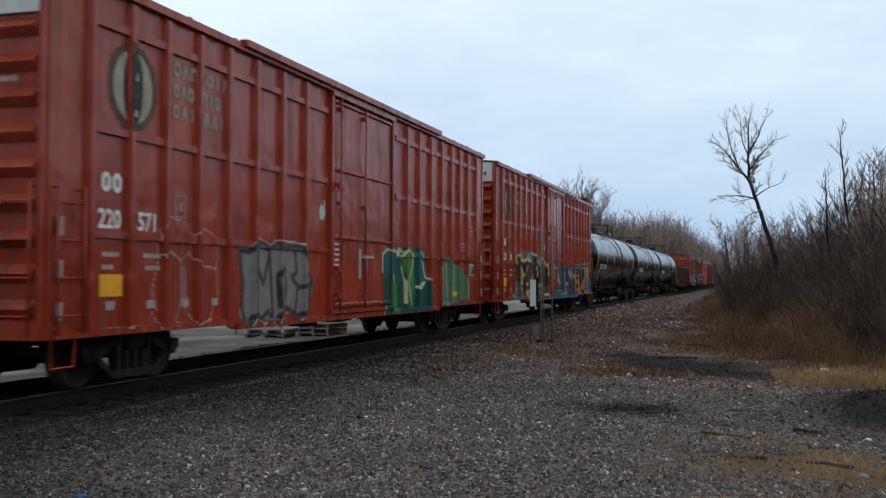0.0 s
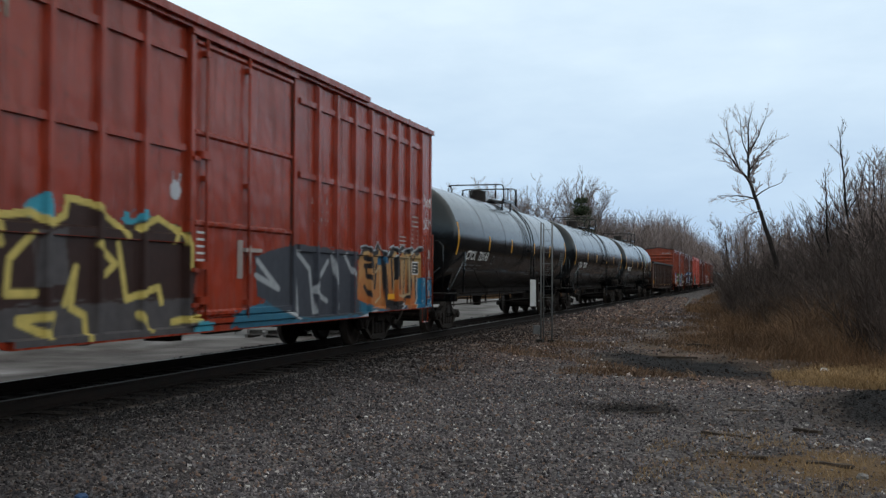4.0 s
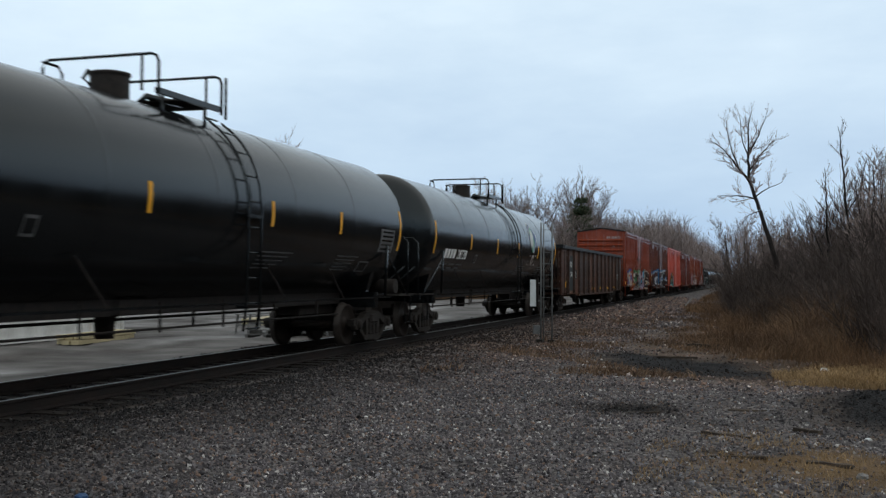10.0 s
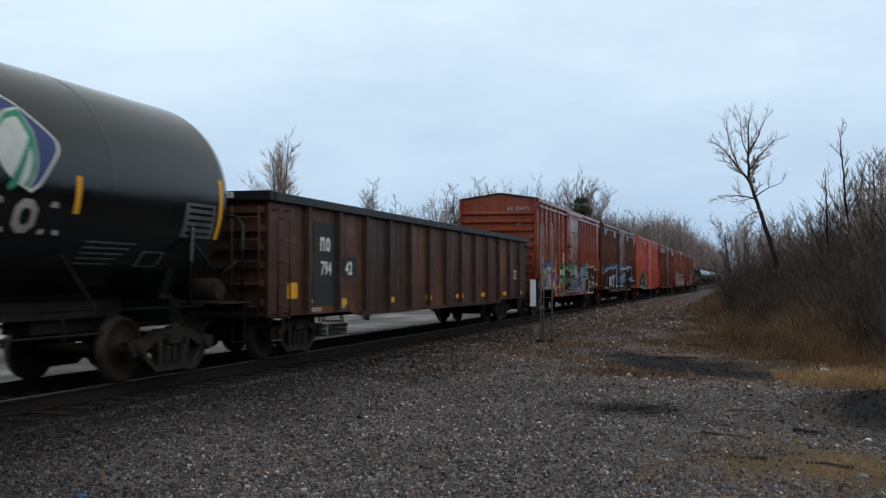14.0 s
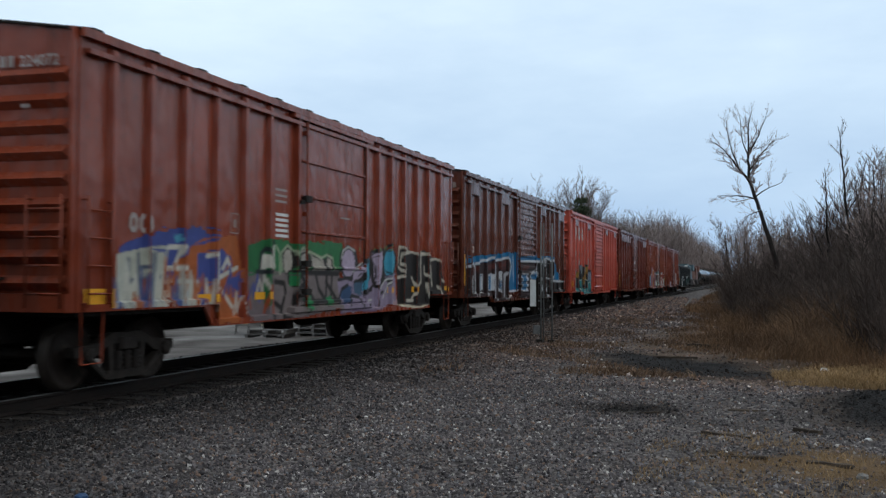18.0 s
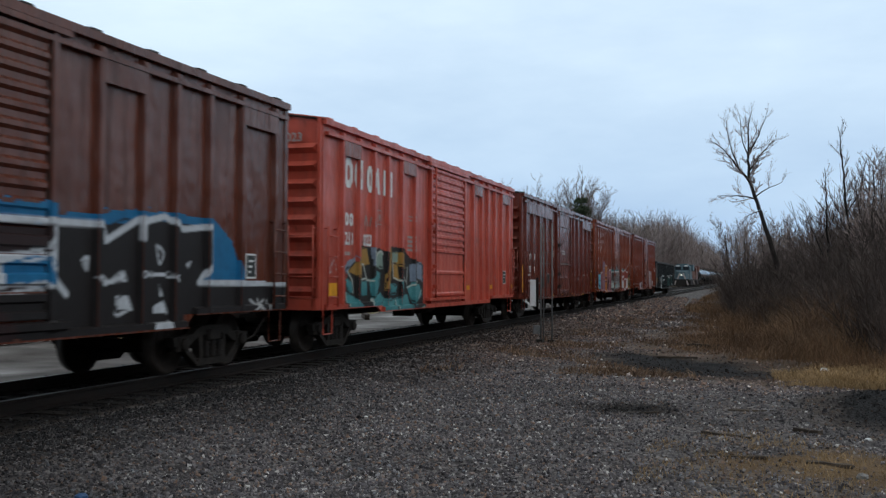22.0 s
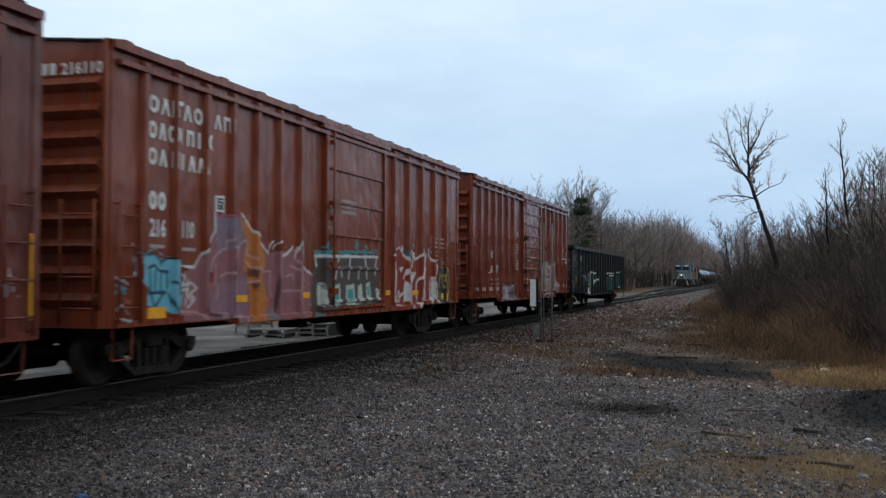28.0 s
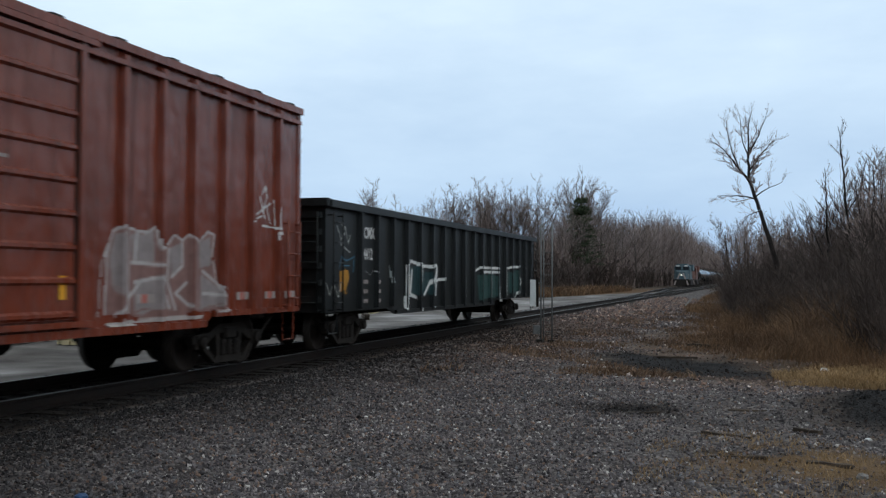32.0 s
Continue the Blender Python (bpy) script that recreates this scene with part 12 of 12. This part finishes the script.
def locomotive(label, y, paint, lit):
    ob = thing("locomotive", label, "locomotive", "waiting train cars", m=pose(-4.3, y, 0))
    P = M[paint]
    part("deck", Mb().box(-1.5, 1.5, 0.0, 21.5, 1.25, 1.5, 0.04), M["under"], ob)
    part("fuel_tank", Mb().box(-1.35, 1.35, 7.5, 14, 0.35, 1.25, 0.2), M["under"], ob)
    part("pilot", Mb().extrude_y([(-1.45, 0.2), (1.45, 0.2), (1.5, 1.3), (-1.5, 1.3)], -0.12, 0.1), M["under"], ob)
    part("nose", Mb().add([(-0.85, 0.7, 1.5), (0.85, 0.7, 1.5), (0.75, 0.75, 3.0), (-0.75, 0.75, 3.0), (-1.5, 2.5, 1.5), (1.5, 2.5, 1.5), (1.35, 2.5, 3.25), (-1.35, 2.5, 3.25)], [(0, 1, 2, 3), (0, 4, 5, 1), (1, 5, 6, 2), (2, 6, 7, 3), (3, 7, 4, 0), (4, 7, 6, 5)]), P, ob)
    part("cab", Mb().add([(-1.52, 2.4, 1.5), (1.52, 2.4, 1.5), (1.52, 4.7, 1.5), (-1.52, 4.7, 1.5), (-1.5, 2.3, 3.9), (1.5, 2.3, 3.9), (1.5, 4.7, 3.9), (-1.5, 4.7, 3.9), (-0.95, 2.35, 4.55), (0.95, 2.35, 4.55), (0.95, 4.7, 4.55), (-0.95, 4.7, 4.55)], [(0, 1, 5, 4), (1, 2, 6, 5), (2, 3, 7, 6), (3, 0, 4, 7), (4, 5, 9, 8), (5, 6, 10, 9), (6, 7, 11, 10), (7, 4, 8, 11), (8, 9, 10, 11), (3, 2, 1, 0)]), P, ob)
    for s in (-1, 1):
        part("windscreen", Mb().box(s * 0.75 - 0.55, s * 0.75 + 0.55, 2.24, 2.30, 3.35, 3.95), M["cab_glass"], ob)
        part("handrail", Mb().tube([(s * 1.45, 0.1, 1.4), (s * 1.45, 0.1, 2.4), (s * 1.3, 0.9, 2.5)], 0.025, 5), M["dimwhite"], ob)
        st = Mb().add([(s * 0.15, 0.68, 2.75), (s * 0.42, 0.68, 2.75), (s * 0.95, 0.66, 1.55), (s * 0.62, 0.66, 1.55)], [(0, 1, 2, 3)])
        part("nose_stripe", st, M["dimwhite"], ob, "pale slanting stripe")
        side = Mb().add([(s * 0.9, -0.14, 1.25), (s * 1.2, -0.14, 1.25), (s * 1.45, -0.14, 0.35), (s * 1.15, -0.14, 0.35)], [(0, 1, 2, 3)])
        part("pilot_stripe", side, M["dimwhite"], ob)
        part("number_board", Mb().box(s * 0.8 - 0.3, s * 0.8 + 0.3, 2.22, 2.3, 4.05, 4.28), M["white"], ob)
        for y0 in (0.8, 15.2):
            fr = Mb().extrude_x([(y0, 0.3), (y0 + 5.2, 0.3), (y0 + 5.2, 1.0), (y0 + 4.6, 1.2), (y0 + 0.6, 1.2), (y0, 1.0)], *sorted((s * 0.95, s * 1.15)))
            part("truck_frame", fr, M["under"], ob)
    part("headlight", Mb().lathe_z([(0.0, 0.0), (0.0, 0.07), (0.06, 0.08)], 0, 0, 16), M["lamp"] if lit else M["cab_glass"], ob, "lit headlight" if lit else "").matrix_basis = pose(0.0, 0.66, 2.35, 90, 0, 0)
    part("hood", Mb().box(-0.95, 0.95, 4.7, 20.5, 1.5, 4.2, 0.12), P, ob)
    part("radiator", Mb().box(-1.4, 1.4, 16.5, 20.3, 3.3, 4.6, 0.1), P, ob)
    part("exhaust", Mb().box(-0.35, 0.35, 10.0, 11.2, 4.2, 4.5, 0.05), M["under"], ob)
    for y0 in (1.6, 3.4, 5.2, 16.2, 18.0, 19.8):
        w = part("wheelset", TRUCK["wheelset"], None, ob)
        w.matrix_basis = pose(0, y0, WHEEL_R)
    return ob


locomotive("blue grey locomotive with white stripes and lit headlight", 204.0, "loco_teal", True)
locomotive("dull red locomotive coupled behind the first", 227.0, "loco_red", False)


# ---- mast beside the track ----
def mast():
    ob = thing("signal_mast", "thin grey steel ladder mast with white panel", "mast", m=pose(3.5, 28.4, float(ground_z(3.5, 28.4))))
    steel = mat("dull_galvanised_steel", (0.10, 0.105, 0.105), (0.18, 0.185, 0.185), 0.6, 0.2, 4, (1, 1, 1), 0.05, 40)
    for x, r in ((-0.03, 0.022), (0.05, 0.016), (0.29, 0.022)):
        part("post", Mb().tube([(x, 0, -0.05), (x, 0, 3.42)], r, 8), steel, ob)
    for i in range(10):
        part("rung", Mb().tube([(-0.03, 0, 0.35 + 0.32 * i), (0.29, 0, 0.35 + 0.32 * i)], 0.008, 5), steel, ob)
    pale = mat("pale_sign_enamel", (0.66, 0.70, 0.70), (0.76, 0.80, 0.80), 0.5, 0, 3, (1, 1, 1), 0.02, 30)
    part("panel", Mb().box(-0.34, -0.17, -0.03, 0.03, 1.06, 1.82, 0.01), pale, ob, "white enamel panel")
    part("panel_back", Mb().box(-0.165, -0.10, -0.02, 0.05, 1.05, 1.88, 0.01), M["railweb"], ob)
    for z in (1.2, 1.7):
        part("bracket", Mb().box(-0.12, -0.02, -0.015, 0.015, z, z + 0.04), steel, ob)
    part("junction_box", Mb().box(-0.25, -0.06, -0.06, 0.06, 0.28, 0.52, 0.02), steel, ob)
    for x in (-0.06, 0.27):
        part("footing", Mb().box(x - 0.09, x + 0.09, -0.09, 0.09, -0.12, 0.13, 0.02), M["under"], ob)


mast()


# ---- the yard beyond the track ----
M["white_sheet"] = mat("white_corrugated_sheet", (0.55, 0.55, 0.53), (0.70, 0.70, 0.68), 0.6, 0, 2, (1, 1, 1), 0.05, 30, (0.45, 0.40, 0.34), 0.36)
M["cream"] = mat("cream_painted_boards", (0.42, 0.36, 0.22), (0.56, 0.48, 0.30), 0.7, 0, 2, (1, 1, 1), 0.1, 30, (0.3, 0.24, 0.15), 0.4)
M["grey_wood"] = mat("weathered_grey_wood", (0.12, 0.12, 0.118), (0.24, 0.235, 0.225), 0.85, 0, 4, (1, 6, 6), 0.2, 40, None, 0.4, 0.2)
M["old_wood"] = mat("dark_rotten_wood", (0.03, 0.024, 0.02), (0.085, 0.066, 0.05), 0.9, 0, 4, (6, 1, 6), 0.3, 40, None, 0.4, 0.3)


def corrugated_shed():
    ob = thing("storage_container", "low white corrugated storage container in the yard", "container", m=pose(-9.6, 20.5, float(ground_z(-9.6, 24))))
    prof = []
    n = 44
    for i in range(n + 1):
        y = 7.0 * i / n
        prof.append((0.0 if i % 4 < 2 else -0.035, y))
    v = [(x, y, 0.15) for x, y in prof] + [(x, y, 2.45) for x, y in prof]
    part("side_sheet", Mb().add(v, [(i, i + 1, i + n + 2, i + n + 1) for i in range(n)]), M["white_sheet"], ob)
    part("body", Mb().box(-2.4, -0.05, 0, 7.0, 0.15, 2.45, 0.03), M["white_sheet"], ob)
    for z in (0.0, 2.42):
        part("frame_rail", Mb().box(-2.42, 0.03, -0.02, 7.02, z, z + 0.16, 0.02), M["white_sheet"], ob)
    for y in (0.0, 6.9):
        part("corner_casting", Mb().box(-0.10, 0.04, y, y + 0.12, 0.0, 2.58), M["white_sheet"], ob)


corrugated_shed()


def trestle(x, y, rz):
    ob = thing("work_table", "grey weathered wooden trestle table in the yard", "table", "yard tables", m=pose(x, y, float(ground_z(x, y)), 0, 0, rz))
    for k in range(4):
        part("plank", Mb().box(-0.36 + 0.185 * k, -0.19 + 0.185 * k, 0, 1.9, 0.62, 0.66), M["grey_wood"], ob)
    for yy in (0.2, 1.65):
        for s in (-1, 1):
            part("leg", Mb().add([(s * 0.30, yy, 0.62), (s * 0.36, yy, 0.62), (s * 0.44, yy, 0), (s * 0.38, yy, 0), (s * 0.30, yy + 0.07, 0.62), (s * 0.36, yy + 0.07, 0.62), (s * 0.44, yy + 0.07, 0), (s * 0.38, yy + 0.07, 0)], [(0, 1, 2, 3), (7, 6, 5, 4), (0, 4, 5, 1), (1, 5, 6, 2), (2, 6, 7, 3), (3, 7, 4, 0)]), M["grey_wood"], ob)
        part("crossbar", Mb().box(-0.4, 0.4, yy + 0.01, yy + 0.06, 0.25, 0.32), M["grey_wood"], ob)
    return ob


first = trestle(-5.9, 28.6, 12)
place = [(-4.9, 29.4, -8), (-4.3, 31.4, 20)]
for x, y, rz in place:
    copy_thing(first, pose(x, y, float(ground_z(x, y)), 0, 0, rz))


def lumber_stack(x, y, rz, n, length, material, label):
    ob = thing("lumber_stack", label, "lumber", "yard stacks", m=pose(x, y, float(ground_z(x, y)), 0, 0, rz))
    r = random.Random(int(y))
    for row in range(2):
        for k in range(n):
            part("board", Mb().box(0.24 * k, 0.24 * k + 0.21, r.uniform(0, 0.2), length + r.uniform(-0.2, 0.2), 0.02 + 0.13 * row, 0.13 + 0.13 * row, 0.01), M[material], ob)


lumber_stack(-9.0, 34.0, 4, 4, 5.5, "cream", "low stack of pale yellow boards in the yard")
lumber_stack(-9.4, 47.0, 14, 3, 8.0, "cream", "long low stack of pale boards in the yard")
lumber_stack(-6.4, 40.0, 24, 1, 3.4, "old_wood", "dark old ties lying in the yard")
lumber_stack(-8.2, 22.4, 8, 3, 3.4, "cream", "low stack of pale boards beside a container")



def pallet_stack(x, y, rz, n, size, material, label):
    """Flat pallets lying on one another, each with deck boards over three runners."""
    ob = thing("pallet_stack", label, "pallets", "yard stacks", m=pose(x, y, float(ground_z(x, y)), 0, 0, rz))
    r = random.Random(int(10 * y))
    for k in range(n):
        z, dx, dy = 0.145 * k, r.uniform(-0.05, 0.05), r.uniform(-0.06, 0.06)
        mb = Mb()
        for a in (0, 0.46, 0.92):
            mb.box(dx + a * size, dx + a * size + 0.08, dy, dy + size, z, z + 0.1)
        for b in range(6):
            mb.box(dx, dx + size, dy + size * b / 6, dy + size * b / 6 + 0.12 * size, z + 0.1, z + 0.125)
        part("pallet", mb, M[material], ob)


pallet_stack(-5.0, 26.9, 10, 2, 1.2, "grey_wood", "stack of weathered grey pallets in the yard")
pallet_stack(-4.0, 28.2, -8, 3, 1.1, "grey_wood", "small stack of grey pallets in the yard")


# ---- litter on the ground ----
def board(x, y, rz, length, width, thick, label, material="old_wood", tilt=0.0):
    mb = Mb()
    n = 6
    r = random.Random(int(x * 100 + y * 10))
    v, f = [], []
    for i in range(n + 1):
        yy = length * i / n
        w = width / 2 * r.uniform(0.8, 1.05)
        for a, b in ((-w, 0), (w, 0), (w * 0.9, thick * r.uniform(0.8, 1.1)), (-w * 0.9, thick * r.uniform(0.8, 1.1))):
            v.append((a, yy, b))
    for i in range(n):
        for j in range(4):
            f.append((4 * i + j, 4 * i + (j + 1) % 4, 4 * i + 4 + (j + 1) % 4, 4 * i + 4 + j))
    f += [(3, 2, 1, 0), tuple(4 * n + j for j in range(4))]
    solid("board", mb.add(v, f), M[material], label, "board", "boards on the ground", m=pose(x, y, float(ground_top(x, y)) - 0.01, tilt, 0, rz))


for x, y, rz, ln, w, th, lab in ((8.67, 11.95, -118, 0.62, 0.10, 0.05, "split dark rotten board lying on gravel"), (9.68, 12.36, -125, 0.32, 0.12, 0.07, "short dark broken board on straw"), (8.82, 10.30, -76, 0.55, 0.06, 0.035, "thin dark stick lying on straw"), (9.70, 10.30, -100, 0.42, 0.07, 0.04, "brown stick lying on straw"), (7.40, 30.3, -100, 0.9, 0.16, 0.12, "dark short log in the dirt"), (8.9, 14.0, -85, 0.7, 0.05, 0.03, "dark twig on the gravel"), (7.6, 13.4, -60, 0.5, 0.07, 0.03, "dark flat scrap on the gravel"), (6.1, 20.5, -70, 0.8, 0.08, 0.04, "dark stick on the bank"), (8.35, 12.7, -95, 0.45, 0.05, 0.03, "dark twig on the gravel"), (8.1, 18.9, -100, 0.8, 0.06, 0.03, "dark stick in the dirt"), (6.9, 26.0, -80, 1.0, 0.08, 0.05, "dark stick in the hollow")):
    board(x, y, rz, ln, w, th, lab)
board(4.65, 73.0, -20, 1.3, 0.14, 0.06, "pale leaning plank on the bank", "grey_wood", 24)


def lump(name, x, y, s, material, label, category, flat=0.6):
    r = random.Random(int(x * 90 + y * 70))
    bm = bmesh.new()
    bmesh.ops.create_icosphere(bm, subdivisions=2, radius=s)
    for v in bm.verts:
        v.co *= r.uniform(0.8, 1.15)
        v.co.z *= flat
    me = bpy.data.meshes.new(name)
    bm.to_mesh(me)
    bm.free()
    me.materials.append(M[material])
    solid(name, me, None, label, category, m=pose(x, y, float(ground_top(x, y)) + s * flat * 0.5))


lump("rock", 10.59, 21.7, 0.11, "white_sheet", "white lump among straw at the brush edge", "rock", 0.9)
lump("rock", 10.15, 9.8, 0.06, "grey_wood", "pale grey rock on the straw", "rock")
lump("rock", 10.43, 12.1, 0.04, "silver", "pale grey rock on the straw", "rock")
for x, y in ((7.45, 17.9), (7.93, 17.8), (4.61, 11.9), (5.24, 12.9), (6.9, 18.3), (8.5, 17.5), (6.3, 21.0), (4.4, 30.0), (5.9, 27.5)):
    lump("pale_stone", x, y, 0.026, "white_sheet", "small pale stone lying on the gravel", "stone")
M["blue_plastic"] = mat("faded_blue_plastic", (0.02, 0.06, 0.14), (0.04, 0.09, 0.20), 0.4, 0, 5, (1, 1, 1), 0.02, 30)
lump("plastic_scrap", 4.08, 7.0, 0.06, "blue_plastic", "crumpled blue plastic scrap on the gravel", "litter", 0.5)


# ---- what moves ----
SPEED_AT = ((0.0, 6.356), (2.0, 6.559), (4.0, 6.723), (6.0, 6.830), (8.0, 6.881), (10.0, 6.835), (12.0, 6.779), (14.0, 6.748), (16.0, 6.716), (18.0, 6.663), (20.0, 6.792), (22.0, 7.002), (24.0, 6.754), (26.0, 6.749), (28.0, 6.749), (30.0, 6.888), (32.0, 6.960))


def run(t):
    """Metres that the train has rolled by t seconds."""
    s = 0.0
    for (a, va), (b, vb) in zip(SPEED_AT, SPEED_AT[1:]):
        if t <= a:
            break
        e = min(t, b)
        ve = va + (vb - va) * (e - a) / (b - a)
        s += (va + ve) / 2 * (e - a)
    return s


# slack runs in and out between the cars: small lags against the even run
LAG = {8: 0.09, 9: 0.03, 17: 0.08, 18: -0.15, 19: -0.04, 20: 0.05, 21: -0.09, 22: 0.07, 23: -0.02, 28: -0.06}


def rolled(t):
    i = int(t)
    a, b = LAG.get(i, 0.0), LAG.get(i + 1, 0.0)
    return run(t) - (a + (b - a) * (t - i)) - 0.45 * float(smooth01(3.2, 7.0, t))


def motions():
    for car in CARS:
        y0 = car.location.y
        walk(car, [(t, pose(0, y0 - rolled(t), 0)) for t in range(0, 33)])
    turn = [(i / 10, rolled(i / 10) / WHEEL_R) for i in range(0, 321)]
    for w, d in WHEELSETS:
        walk(w, [(t, Matrix.Translation((0, d, WHEEL_R)) @ Matrix.Rotation(a, 4, "X")) for t, a in turn])


motions()
